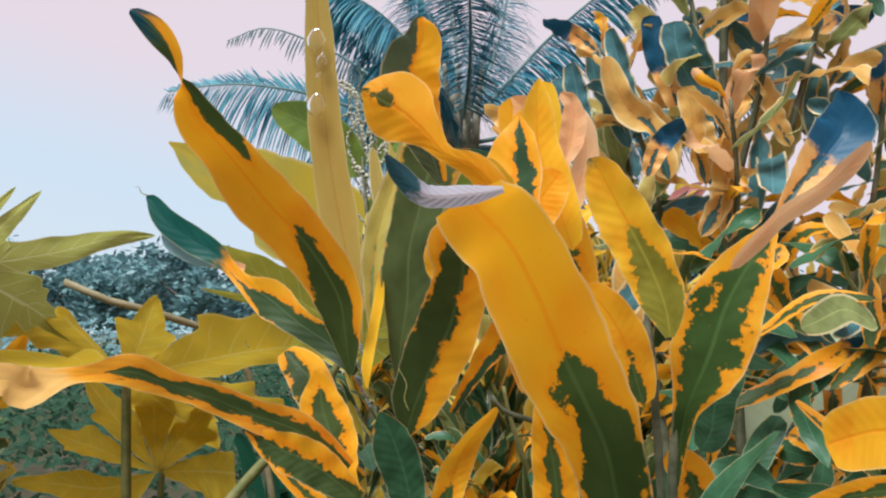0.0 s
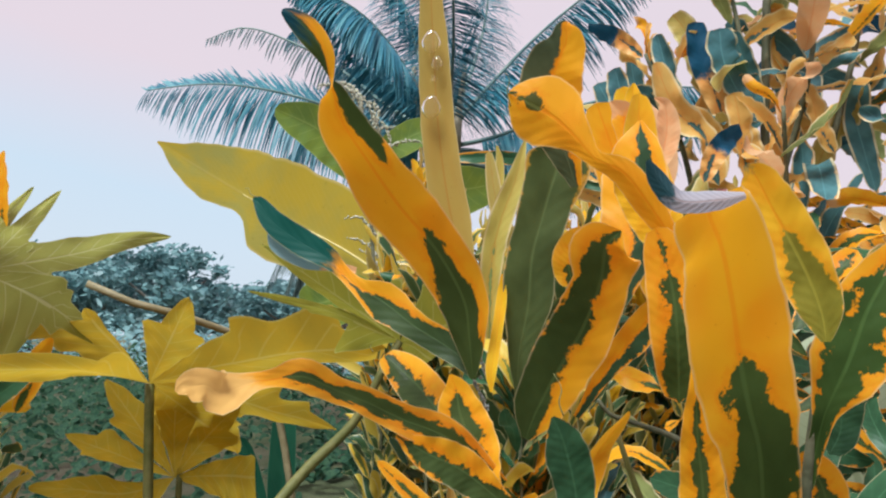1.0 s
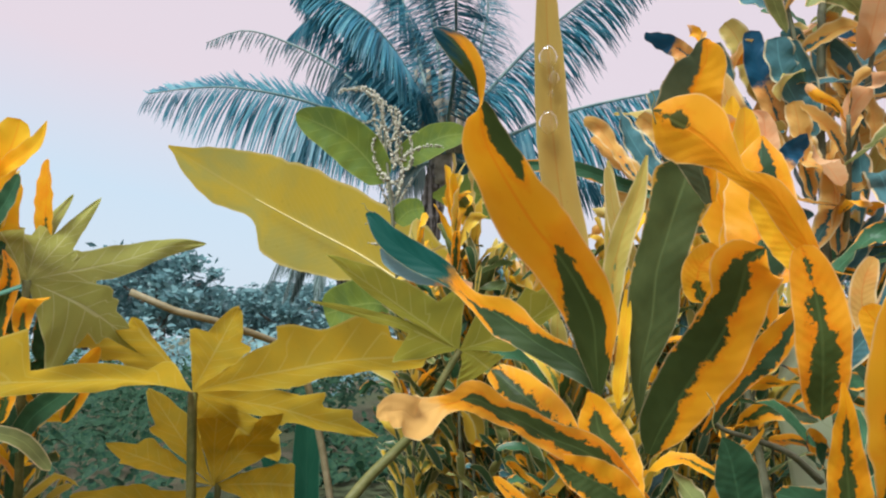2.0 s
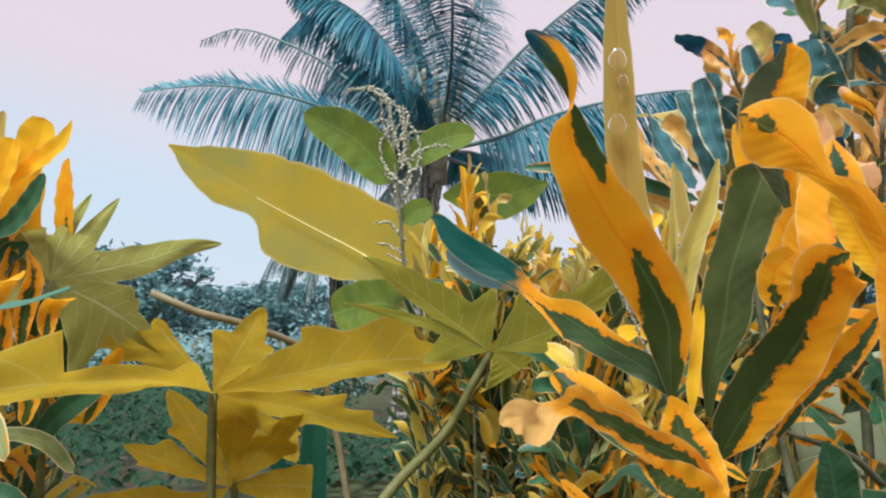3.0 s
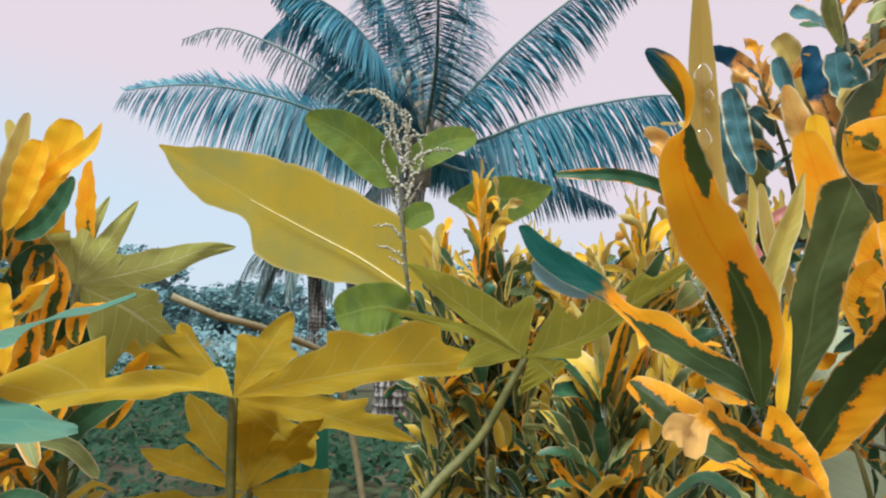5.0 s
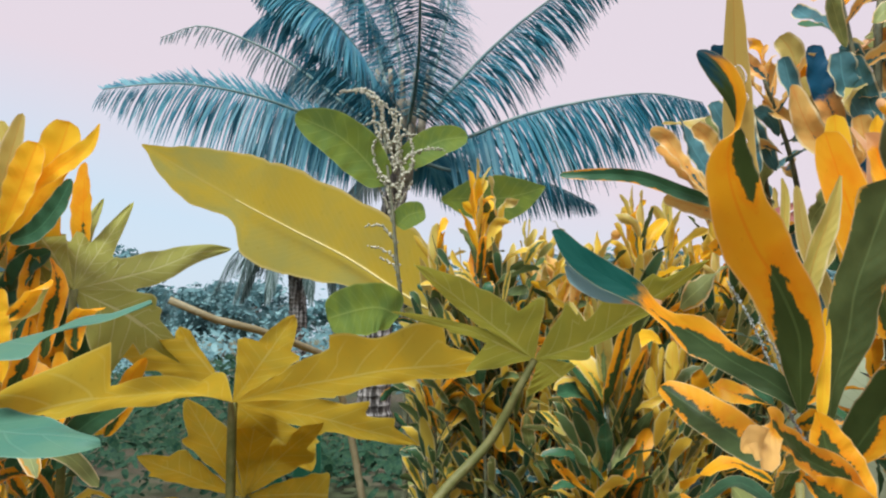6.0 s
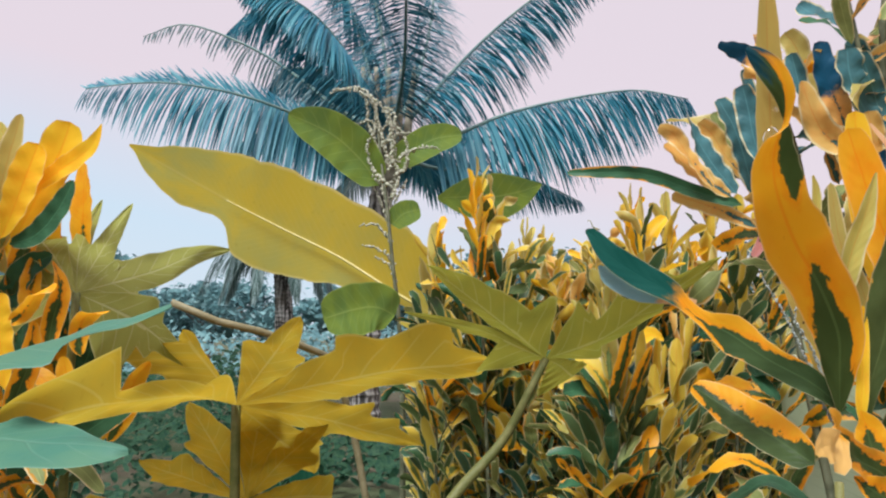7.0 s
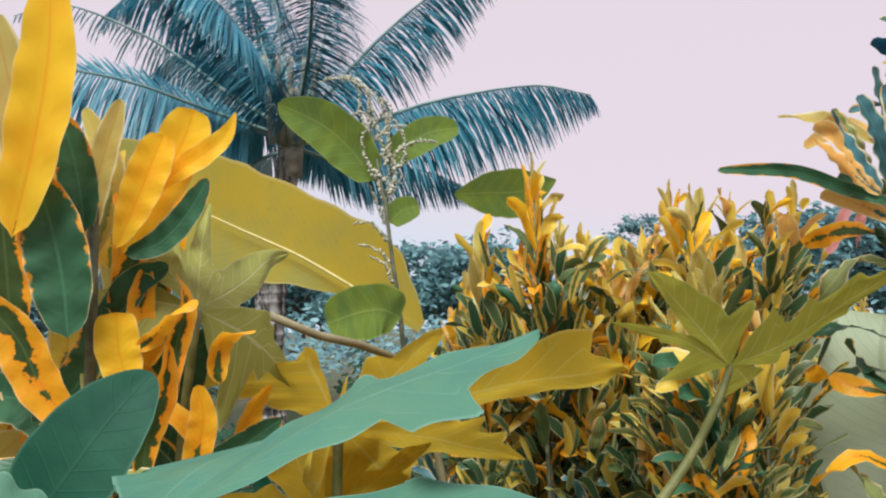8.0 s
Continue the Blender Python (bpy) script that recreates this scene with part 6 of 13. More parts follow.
leaf(side_croton, "dark", [(-0.6678, 1.178, 1.053), (-0.6631, 1.176, 1.079), (-0.6599, 1.174, 1.102), (-0.6497, 1.171, 1.118)], 0.0367, twist=(0, 33, -45), peak=0.6, length=16, across=4, full=0.95, wave=0.05, cup=0.25)
leaf(side_croton, "dark", [(-0.7887, 1.19, 1.147), (-0.7764, 1.186, 1.181), (-0.7681, 1.183, 1.211), (-0.7405, 1.176, 1.232)], 0.0373, twist=(0, -23, -29), peak=0.53, length=16, across=4, full=0.95, wave=0.05, cup=0.25)
leaf(side_croton, "dark", [(-0.7879, 1.201, 1.022), (-0.7948, 1.201, 1.049), (-0.7994, 1.2, 1.072), (-0.8164, 1.202, 1.089)], 0.0284, twist=(0, -13, -65), peak=0.54, length=16, across=4, full=0.95, wave=0.05, cup=0.25)
leaf(side_croton, "half", [(-0.8043, 1.245, 0.9862), (-0.7932, 1.241, 1.024), (-0.7857, 1.238, 1.058), (-0.761, 1.232, 1.081)], 0.0350, twist=(0, -24, -24), peak=0.62, length=16, across=4, full=0.95, wave=0.05, cup=0.25)
leaf(side_croton, "half", [(-0.7687, 1.262, 1.161), (-0.7805, 1.262, 1.194), (-0.7883, 1.262, 1.222), (-0.8169, 1.266, 1.243)], 0.0344, twist=(0, -24, 39), peak=0.61, length=16, across=4, full=0.95, wave=0.05, cup=0.25)
leaf(side_croton, "gold", [(-0.6747, 1.26, 1.087), (-0.6747, 1.257, 1.13), (-0.6745, 1.255, 1.167), (-0.6757, 1.253, 1.193)], 0.0385, twist=(0, -41, -17), peak=0.6, length=16, across=4, full=0.95, wave=0.05, cup=0.25)
leaf(side_croton, "lemon", [(-0.6058, 1.2, 1.03), (-0.6083, 1.198, 1.075), (-0.6098, 1.196, 1.115), (-0.6171, 1.196, 1.143)], 0.0280, twist=(0, 22, -58), peak=0.53, length=16, across=4, full=0.95, wave=0.05, cup=0.25)
leaf(side_croton, "gold", [(-0.645, 1.105, 1.08), (-0.5962, 1.105, 1.11), (-0.5475, 1.105, 1.1), (-0.5109, 1.105, 1.05)], 0.026, face=(0, -0.4, 0.9), twist=(0, 42), length=12, across=4)
leaf(side_croton, "gold", [(-0.645, 1.105, 1.065), (-0.6844, 1.141, 1.095), (-0.7239, 1.177, 1.085), (-0.7535, 1.204, 1.035)], 0.025, face=(0, -0.4, 0.9), twist=(0, -49), length=12, across=4)
leaf(side_croton, "half", [(-0.645, 1.105, 1.051), (-0.6397, 1.044, 1.081), (-0.6344, 0.984, 1.071), (-0.6304, 0.9386, 1.021)], 0.031, face=(0, -0.4, 0.9), twist=(0, -31), length=12, across=4)
leaf(side_croton, "gold", [(-0.645, 1.105, 1.036), (-0.6095, 1.151, 1.066), (-0.574, 1.198, 1.056), (-0.5474, 1.232, 1.006)], 0.034, face=(0, -0.4, 0.9), twist=(0, -2), length=12, across=4)
leaf(side_croton, "dark", [(-0.645, 1.105, 1.021), (-0.7009, 1.095, 1.051), (-0.7568, 1.085, 1.041), (-0.7988, 1.078, 0.9912)], 0.027, face=(0, -0.4, 0.9), twist=(0, -35), length=12, across=4)
leaf(side_croton, "dim", [(-0.645, 1.105, 1.006), (-0.5922, 1.071, 1.036), (-0.5395, 1.038, 1.026), (-0.4999, 1.013, 0.9765)], 0.033, face=(0, -0.4, 0.9), twist=(0, 17), length=12, across=4)
leaf(side_croton, "gold", [(-0.645, 1.105, 0.9918), (-0.6568, 1.149, 1.022), (-0.6685, 1.192, 1.012), (-0.6774, 1.225, 0.9618)], 0.025, face=(0, -0.4, 0.9), twist=(0, 28), length=12, across=4)
leaf(side_croton, "half", [(-0.645, 1.105, 0.9771), (-0.6729, 1.051, 1.007), (-0.7007, 0.9977, 0.9971), (-0.7216, 0.9574, 0.9471)], 0.030, face=(0, -0.4, 0.9), twist=(0, 22), length=12, across=4)
leaf(side_croton, "dim", [(-0.645, 1.105, 0.9624), (-0.5872, 1.126, 0.9924), (-0.5293, 1.147, 0.9824), (-0.486, 1.163, 0.9324)], 0.029, face=(0, -0.4, 0.9), twist=(0, 30), length=12, across=4)
leaf(side_croton, "dark", [(-0.645, 1.105, 0.9476), (-0.6939, 1.125, 0.9776), (-0.7428, 1.145, 0.9676), (-0.7795, 1.161, 0.9176)], 0.035, face=(0, -0.4, 0.9), twist=(0, -40), length=12, across=4)
leaf(side_croton, "dark", [(-0.645, 1.105, 0.9329), (-0.6252, 1.063, 0.9629), (-0.6054, 1.02, 0.9529), (-0.5905, 0.9887, 0.9029)], 0.027, face=(0, -0.4, 0.9), twist=(0, 17), length=12, across=4)
leaf(side_croton, "half", [(-0.645, 1.105, 0.9182), (-0.6272, 1.162, 0.9482), (-0.6094, 1.219, 0.9382), (-0.596, 1.261, 0.8882)], 0.029, face=(0, -0.4, 0.9), twist=(0, 33), length=12, across=4)
leaf(side_croton, "gold", [(-0.645, 1.105, 0.9035), (-0.693, 1.077, 0.9335), (-0.741, 1.049, 0.9235), (-0.777, 1.028, 0.8735)], 0.031, face=(0, -0.4, 0.9), twist=(0, 8), length=12, across=4)
leaf(side_croton, "dark", [(-0.645, 1.105, 0.8888), (-0.5844, 1.092, 0.9188), (-0.5237, 1.078, 0.9088), (-0.4782, 1.068, 0.8588)], 0.034, face=(0, -0.4, 0.9), twist=(0, 49), length=12, across=4)
leaf(side_croton, "dark", [(-0.645, 1.105, 0.8741), (-0.6781, 1.152, 0.9041), (-0.7111, 1.199, 0.8941), (-0.7359, 1.234, 0.8441)], 0.032, face=(0, -0.4, 0.9), twist=(0, -17), length=12, across=4)
leaf(side_croton, "gold", [(-0.645, 1.105, 0.8594), (-0.652, 1.051, 0.8894), (-0.659, 0.9962, 0.8794), (-0.6643, 0.9554, 0.8294)], 0.031, face=(0, -0.4, 0.9), twist=(0, 21), length=12, across=4)
leaf(side_croton, "gold", [(-0.645, 1.105, 0.8447), (-0.6081, 1.136, 0.8747), (-0.5713, 1.167, 0.8647), (-0.5436, 1.19, 0.8147)], 0.027, face=(0, -0.4, 0.9), twist=(0, -38), length=12, across=4)
leaf(side_croton, "dim", [(-0.645, 1.105, 0.83), (-0.6986, 1.107, 0.86), (-0.7522, 1.109, 0.85), (-0.7924, 1.111, 0.8)], 0.025, face=(0, -0.4, 0.9), twist=(0, 30), length=12, across=4)
leaf(side_croton, "dark", [(-0.645, 1.105, 0.8153), (-0.608, 1.068, 0.8453), (-0.5709, 1.031, 0.8353), (-0.5432, 1.004, 0.7853)], 0.024, face=(0, -0.4, 0.9), twist=(0, -7), length=12, across=4)
leaf(side_croton, "dark", [(-0.645, 1.105, 0.8006), (-0.6475, 1.157, 0.8306), (-0.6499, 1.21, 0.8206), (-0.6517, 1.249, 0.7706)], 0.025, face=(0, -0.4, 0.9), twist=(0, 11), length=12, across=4)
leaf(side_croton, "gold", [(-0.645, 1.105, 0.7859), (-0.6737, 1.071, 0.8159), (-0.7025, 1.036, 0.8059), (-0.724, 1.01, 0.7559)], 0.028, face=(0, -0.4, 0.9), twist=(0, 38), length=12, across=4)
leaf(side_croton, "gold", [(-0.645, 1.105, 0.7712), (-0.582, 1.113, 0.8012), (-0.5189, 1.122, 0.7912), (-0.4716, 1.129, 0.7412)], 0.027, face=(0, -0.4, 0.9), twist=(0, -46), length=12, across=4)
leaf(side_croton, "dark", [(-0.645, 1.105, 0.7565), (-0.6813, 1.13, 0.7865), (-0.7175, 1.155, 0.7765), (-0.7447, 1.174, 0.7265)], 0.031, face=(0, -0.4, 0.9), twist=(0, -47), length=12, across=4)
leaf(side_croton, "dim", [(-0.645, 1.105, 0.7418), (-0.6344, 1.058, 0.7718), (-0.6239, 1.012, 0.7618), (-0.616, 0.9764, 0.7118)], 0.027, face=(0, -0.4, 0.9), twist=(0, -24), length=12, across=4)
leaf(side_croton, "half", [(-0.645, 1.105, 0.7271), (-0.6163, 1.155, 0.7571), (-0.5876, 1.205, 0.7471), (-0.5661, 1.243, 0.6971)], 0.028, face=(0, -0.4, 0.9), twist=(0, 46), length=12, across=4)
leaf(side_croton, "dim", [(-0.645, 1.105, 0.7124), (-0.704, 1.086, 0.7424), (-0.763, 1.067, 0.7324), (-0.8072, 1.053, 0.6824)], 0.029, face=(0, -0.4, 0.9), twist=(0, 37), length=12, across=4)
leaf(side_croton, "gold", [(-0.645, 1.105, 0.6976), (-0.598, 1.083, 0.7276), (-0.551, 1.062, 0.7176), (-0.5158, 1.046, 0.6676)], 0.032, face=(0, -0.4, 0.9), twist=(0, -40), length=12, across=4)
leaf(side_croton, "gold", [(-0.645, 1.105, 0.6829), (-0.6696, 1.163, 0.7129), (-0.6941, 1.222, 0.7029), (-0.7125, 1.266, 0.6529)], 0.027, face=(0, -0.4, 0.9), twist=(0, 13), length=12, across=4)
leaf(side_croton, "half", [(-0.645, 1.105, 0.6682), (-0.6647, 1.05, 0.6982), (-0.6844, 0.9952, 0.6882), (-0.6991, 0.954, 0.6382)], 0.029, face=(0, -0.4, 0.9), twist=(0, -24), length=12, across=4)
leaf(side_croton, "half", [(-0.645, 1.105, 0.6535), (-0.6007, 1.128, 0.6835), (-0.5564, 1.152, 0.6735), (-0.5232, 1.169, 0.6235)], 0.024, face=(0, -0.4, 0.9), twist=(0, -8), length=12, across=4)
leaf(side_croton, "dark", [(-0.645, 1.105, 0.6388), (-0.6988, 1.119, 0.6688), (-0.7526, 1.133, 0.6588), (-0.7929, 1.144, 0.6088)], 0.029, face=(0, -0.4, 0.9), twist=(0, 9), length=12, across=4)
leaf(side_croton, "half", [(-0.645, 1.105, 0.6241), (-0.6197, 1.066, 0.6541), (-0.5944, 1.027, 0.6441), (-0.5755, 0.9971, 0.5941)], 0.030, face=(0, -0.4, 0.9), twist=(0, 18), length=12, across=4)
leaf(side_croton, "half", [(-0.645, 1.105, 0.6094), (-0.6364, 1.155, 0.6394), (-0.6278, 1.206, 0.6294), (-0.6214, 1.243, 0.5794)], 0.033, face=(0, -0.4, 0.9), twist=(0, -48), length=12, across=4)
leaf(side_croton, "dark", [(-0.645, 1.105, 0.5947), (-0.6807, 1.077, 0.6247), (-0.7164, 1.05, 0.6147), (-0.7432, 1.029, 0.5647)], 0.036, face=(0, -0.4, 0.9), twist=(0, -25), length=12, across=4)

# ---- the tall croton behind ----
tall_croton = thing("croton_plant", "tall croton with long tan, gold and dark leaves, sky gloss painted bluish", "shrub", (0.66, 1.15, 0))
stem(tall_croton, [(0.66, 1.15, -0.05), (0.65, 1.14, 0.8), (0.62, 1.12, 1.5), (0.66, 1.1, 1.9)], 0.010, 0.005)
stem(tall_croton, [(0.66, 1.15, 0.4), (0.55, 1.2, 1.0), (0.5, 1.24, 1.45)], 0.010, 0.004)
stem(tall_croton, [(0.66, 1.15, 0.4), (0.85, 1.05, 1.0), (0.9, 1.0, 1.7)], 0.010, 0.004)
leaf(tall_croton, "tan", [(0.4014, 1.121, 1.35), (0.3673, 1.125, 1.377), (0.3332, 1.13, 1.408), (0.3106, 1.133, 1.428)], 0.0312, peak=0.7, full=0.62, wave=0.09, cup=0.25, twist=(3, 19, 47))
leaf(tall_croton, "teal", [(0.4157, 1.139, 1.357), (0.3814, 1.142, 1.405), (0.3586, 1.143, 1.447), (0.3475, 1.143, 1.475)], 0.0354, peak=0.5, full=0.62, wave=0.09, cup=0.25, twist=(13, 19, 67))
leaf(tall_croton, "teal", [(0.4461, 1.153, 1.358), (0.4323, 1.152, 1.419), (0.4181, 1.152, 1.462), (0.3979, 1.154, 1.5)], 0.0398, peak=0.65, twist=(0, 20), full=0.62, wave=0.09, cup=0.25)
leaf(tall_croton, "tan", [(0.372, 1.105, 1.36), (0.3389, 1.109, 1.407), (0.3168, 1.11, 1.439), (0.2972, 1.113, 1.448)], 0.0248, peak=0.75, full=0.62, wave=0.09, cup=0.25, twist=(4, 32, -61))
leaf(tall_croton, "dark", [(0.4167, 1.119, 1.338), (0.3548, 1.129, 1.359), (0.2775, 1.141, 1.387), (0.1748, 1.159, 1.391)], 0.0204, peak=0.45, full=0.6, wave=0.09, cup=0.25, twist=(0, -20, 7))
leaf(tall_croton, "tan", [(0.4392, 1.127, 1.307), (0.4046, 1.132, 1.326), (0.37, 1.137, 1.341), (0.3238, 1.145, 1.357)], 0.0242, full=0.62, peak=0.64, wave=0.09, cup=0.25, twist=(2, -38, -45))
leaf(tall_croton, "dead", [(0.6571, 1.46, 1.393), (0.6097, 1.47, 1.367), (0.5879, 1.477, 1.315), (0.5718, 1.481, 1.284)], 0.0209, full=0.62, peak=0.64, wave=0.09, cup=0.25, twist=(-6, 33, 42))
leaf(tall_croton, "dead", [(0.6622, 1.459, 1.387), (0.6356, 1.466, 1.356), (0.6298, 1.469, 1.325), (0.6241, 1.472, 1.293)], 0.0193, full=0.62, peak=0.64, wave=0.09, cup=0.25, twist=(-10, 23, -57))
leaf(tall_croton, "blue", [(0.4511, 1.082, 1.513), (0.4289, 1.085, 1.534), (0.4065, 1.088, 1.549), (0.3784, 1.092, 1.562)], 0.0259, full=0.62, peak=0.64, wave=0.09, cup=0.25, twist=(3, -29, -79))
leaf(tall_croton, "teal", [(0.4487, 1.111, 1.384), (0.4322, 1.111, 1.431), (0.4243, 1.11, 1.473), (0.4163, 1.11, 1.508)], 0.0360, full=0.62, peak=0.64, wave=0.09, cup=0.25, twist=(11, -23, -45))
leaf(tall_croton, "tan", [(0.4777, 1.23, 1.383), (0.4389, 1.227, 1.422), (0.4129, 1.225, 1.461), (0.3903, 1.223, 1.48)], 0.0333, peak=0.7, full=0.62, wave=0.09, cup=0.25, twist=(14, 29, -33))
leaf(tall_croton, "dim", [(0.4943, 1.25, 1.386), (0.4614, 1.247, 1.432), (0.4351, 1.244, 1.472), (0.4206, 1.242, 1.501)], 0.0406, full=0.62, peak=0.64, wave=0.09, cup=0.25, twist=(13, 3, 28))
leaf(tall_croton, "teal", [(0.5046, 1.189, 1.403), (0.4733, 1.185, 1.465), (0.4545, 1.182, 1.509), (0.4482, 1.179, 1.552)], 0.0360, full=0.62, peak=0.64, wave=0.09, cup=0.25, twist=(-8, 35, 30))
leaf(tall_croton, "tan", [(0.5647, 1.141, 1.37), (0.5407, 1.137, 1.43), (0.5047, 1.134, 1.466), (0.4627, 1.132, 1.496)], 0.0370, twist=(0, 60, 20), full=0.62, peak=0.64, wave=0.09, cup=0.25)
leaf(tall_croton, "tan", [(0.581, 1.139, 1.394), (0.539, 1.136, 1.442), (0.545, 1.132, 1.502), (0.5299, 1.129, 1.538)], 0.0333, twist=(0, 50, 110), full=0.62, peak=0.64, wave=0.09, cup=0.25)
leaf(tall_croton, "blue", [(0.5658, 1.107, 1.421), (0.5483, 1.103, 1.474), (0.5307, 1.1, 1.52), (0.5219, 1.097, 1.567)], 0.0360, full=0.62, peak=0.64, wave=0.09, cup=0.25, twist=(-13, -15, 16))
leaf(tall_croton, "olive", [(0.5639, 1.183, 1.487), (0.5388, 1.179, 1.543), (0.5263, 1.176, 1.581), (0.5075, 1.175, 1.606)], 0.0386, full=0.62, peak=0.64, wave=0.09, cup=0.25, twist=(-14, 14, -25))
leaf(tall_croton, "teal", [(0.6023, 1.087, 1.425), (0.5736, 1.084, 1.471), (0.5563, 1.081, 1.511), (0.5506, 1.078, 1.551)], 0.0472, full=0.62, peak=0.64, wave=0.09, cup=0.25, twist=(-5, 25, -3))
leaf(tall_croton, "tan", [(0.61, 1.092, 1.347), (0.5928, 1.09, 1.387), (0.5813, 1.088, 1.416), (0.5698, 1.085, 1.445)], 0.0354, peak=0.7, full=0.62, wave=0.09, cup=0.25, twist=(-5, -1, 32))
leaf(tall_croton, "olive", [(0.477, 0.9995, 1.242), (0.4926, 0.9973, 1.273), (0.503, 0.9948, 1.31), (0.5136, 0.9922, 1.346)], 0.0214, full=0.62, peak=0.64, wave=0.09, cup=0.25, twist=(-13, 38, -76))
leaf(tall_croton, "dim", [(0.5091, 1.096, 1.293), (0.5149, 1.094, 1.322), (0.5321, 1.092, 1.345), (0.5551, 1.092, 1.362)], 0.0354, full=0.62, peak=0.64, wave=0.09, cup=0.25, twist=(7, 27, -77))
leaf(tall_croton, "tan", [(0.5375, 1.035, 1.332), (0.5192, 1.028, 1.394), (0.4829, 1.022, 1.425), (0.4558, 1.014, 1.487)], 0.0386, twist=(0, 40, -30, 20), peak=0.45, full=0.62, wave=0.09, cup=0.25)
leaf(tall_croton, "tan", [(0.537, 1.056, 1.328), (0.5421, 1.053, 1.376), (0.5209, 1.048, 1.418), (0.4945, 1.043, 1.434)], 0.0328, full=0.62, peak=0.64, wave=0.09, cup=0.25, twist=(-14, -36, -51))
leaf(tall_croton, "tan", [(0.6112, 1.05, 1.256), (0.611, 1.046, 1.329), (0.6005, 1.04, 1.38), (0.6314, 1.041, 1.433)], 0.0386, twist=(0, 70, 120), peak=0.6, full=0.62, wave=0.09, cup=0.25)
leaf(tall_croton, "tan", [(0.5869, 1.062, 1.329), (0.5735, 1.057, 1.382), (0.5681, 1.053, 1.424), (0.5601, 1.05, 1.456)], 0.0328, full=0.62, peak=0.64, wave=0.09, cup=0.25, twist=(12, 35, -24))
leaf(tall_croton, "blue", [(0.4999, 0.95, 1.323), (0.5094, 0.9495, 1.35), (0.5236, 0.9499, 1.371), (0.5426, 0.9513, 1.388)], 0.0266, full=0.62, peak=0.64, wave=0.09, cup=0.25, twist=(-4, 1, 44))
leaf(tall_croton, "tan", [(0.6967, 1.083, 1.382), (0.6753, 1.078, 1.42), (0.6672, 1.075, 1.452), (0.6485, 1.07, 1.478)], 0.0310, full=0.62, peak=0.64, wave=0.09, cup=0.25, twist=(-11, 19, 47))
leaf(tall_croton, "teal", [(0.6516, 1.104, 1.282), (0.6596, 1.102, 1.337), (0.6622, 1.099, 1.38), (0.6566, 1.095, 1.424)], 0.0282, full=0.62, peak=0.64, wave=0.09, cup=0.25, twist=(10, -37, 71))
leaf(tall_croton, "tan", [(0.5762, 1.045, 1.262), (0.602, 1.046, 1.309), (0.607, 1.044, 1.351), (0.6017, 1.04, 1.388)], 0.0354, twist=(0, -40, 30), full=0.62, peak=0.64, wave=0.09, cup=0.25)
leaf(tall_croton, "tan", [(0.8277, 1.071, 1.378), (0.7965, 1.064, 1.419), (0.7809, 1.06, 1.456), (0.8108, 1.061, 1.482)], 0.0322, twist=(0, 80, 30), full=0.62, peak=0.64, wave=0.09, cup=0.25)
leaf(tall_croton, "teal", [(0.7616, 1.115, 1.335), (0.7452, 1.11, 1.39), (0.7341, 1.105, 1.433), (0.7394, 1.102, 1.482)], 0.0338, full=0.62, peak=0.64, wave=0.09, cup=0.25, twist=(1, -15, -29))
leaf(tall_croton, "teal", [(0.5998, 1.089, 1.415), (0.5943, 1.085, 1.464), (0.5832, 1.081, 1.502), (0.5668, 1.076, 1.545)], 0.0338, full=0.62, peak=0.64, wave=0.09, cup=0.25, twist=(-9, -33, -56))
leaf(tall_croton, "teal", [(0.5043, 1.076, 1.413), (0.4879, 1.07, 1.468), (0.4769, 1.066, 1.5), (0.4659, 1.063, 1.539)], 0.0282, full=0.62, peak=0.64, wave=0.09, cup=0.25, twist=(5, 39, -54))
leaf(tall_croton, "dim", [(0.78, 1.2, 1.446), (0.7413, 1.239, 1.444), (0.7112, 1.269, 1.447), (0.6898, 1.29, 1.45)], 0.0288, face=(0, -0.7, 0.6), twist=(9, -7, -16), wave=0.1, peak=0.61, full=0.62, length=14, across=4)
leaf(tall_croton, "dim", [(0.78, 1.2, 0.8719), (0.7476, 1.223, 0.9204), (0.714, 1.246, 0.9465), (0.6888, 1.264, 0.9634)], 0.0384, face=(0, -0.7, 0.6), twist=(-7, -62, -82), wave=0.1, peak=0.72, full=0.62, length=14, across=4)
leaf(tall_croton, "teal", [(0.52, 1.26, 1.233), (0.545, 1.214, 1.232), (0.5594, 1.187, 1.205), (0.569, 1.17, 1.181)], 0.0328, face=(0, -0.7, 0.6), twist=(-18, 49, 36), wave=0.1, peak=0.62, full=0.62, length=14, across=4)
leaf(tall_croton, "teal", [(0.68, 1.12, 1.442), (0.7006, 1.176, 1.487), (0.7169, 1.22, 1.522), (0.7285, 1.252, 1.547)], 0.0336, face=(0, -0.7, 0.6), twist=(21, -12, -116), wave=0.1, peak=0.63, full=0.62, length=14, across=4)
leaf(tall_croton, "dark", [(1.05, 1.35, 1.113), (1.108, 1.331, 1.151), (1.161, 1.314, 1.142), (1.2, 1.301, 1.129)], 0.0296, face=(0, -0.7, 0.6), twist=(9, 49, 121), wave=0.1, peak=0.70, full=0.62, length=14, across=4)
leaf(tall_croton, "teal", [(0.78, 1.2, 1.472), (0.8272, 1.169, 1.482), (0.86, 1.147, 1.461), (0.8828, 1.132, 1.442)], 0.0376, face=(0, -0.7, 0.6), twist=(23, -52, -35), wave=0.1, peak=0.54, full=0.62, length=14, across=4)
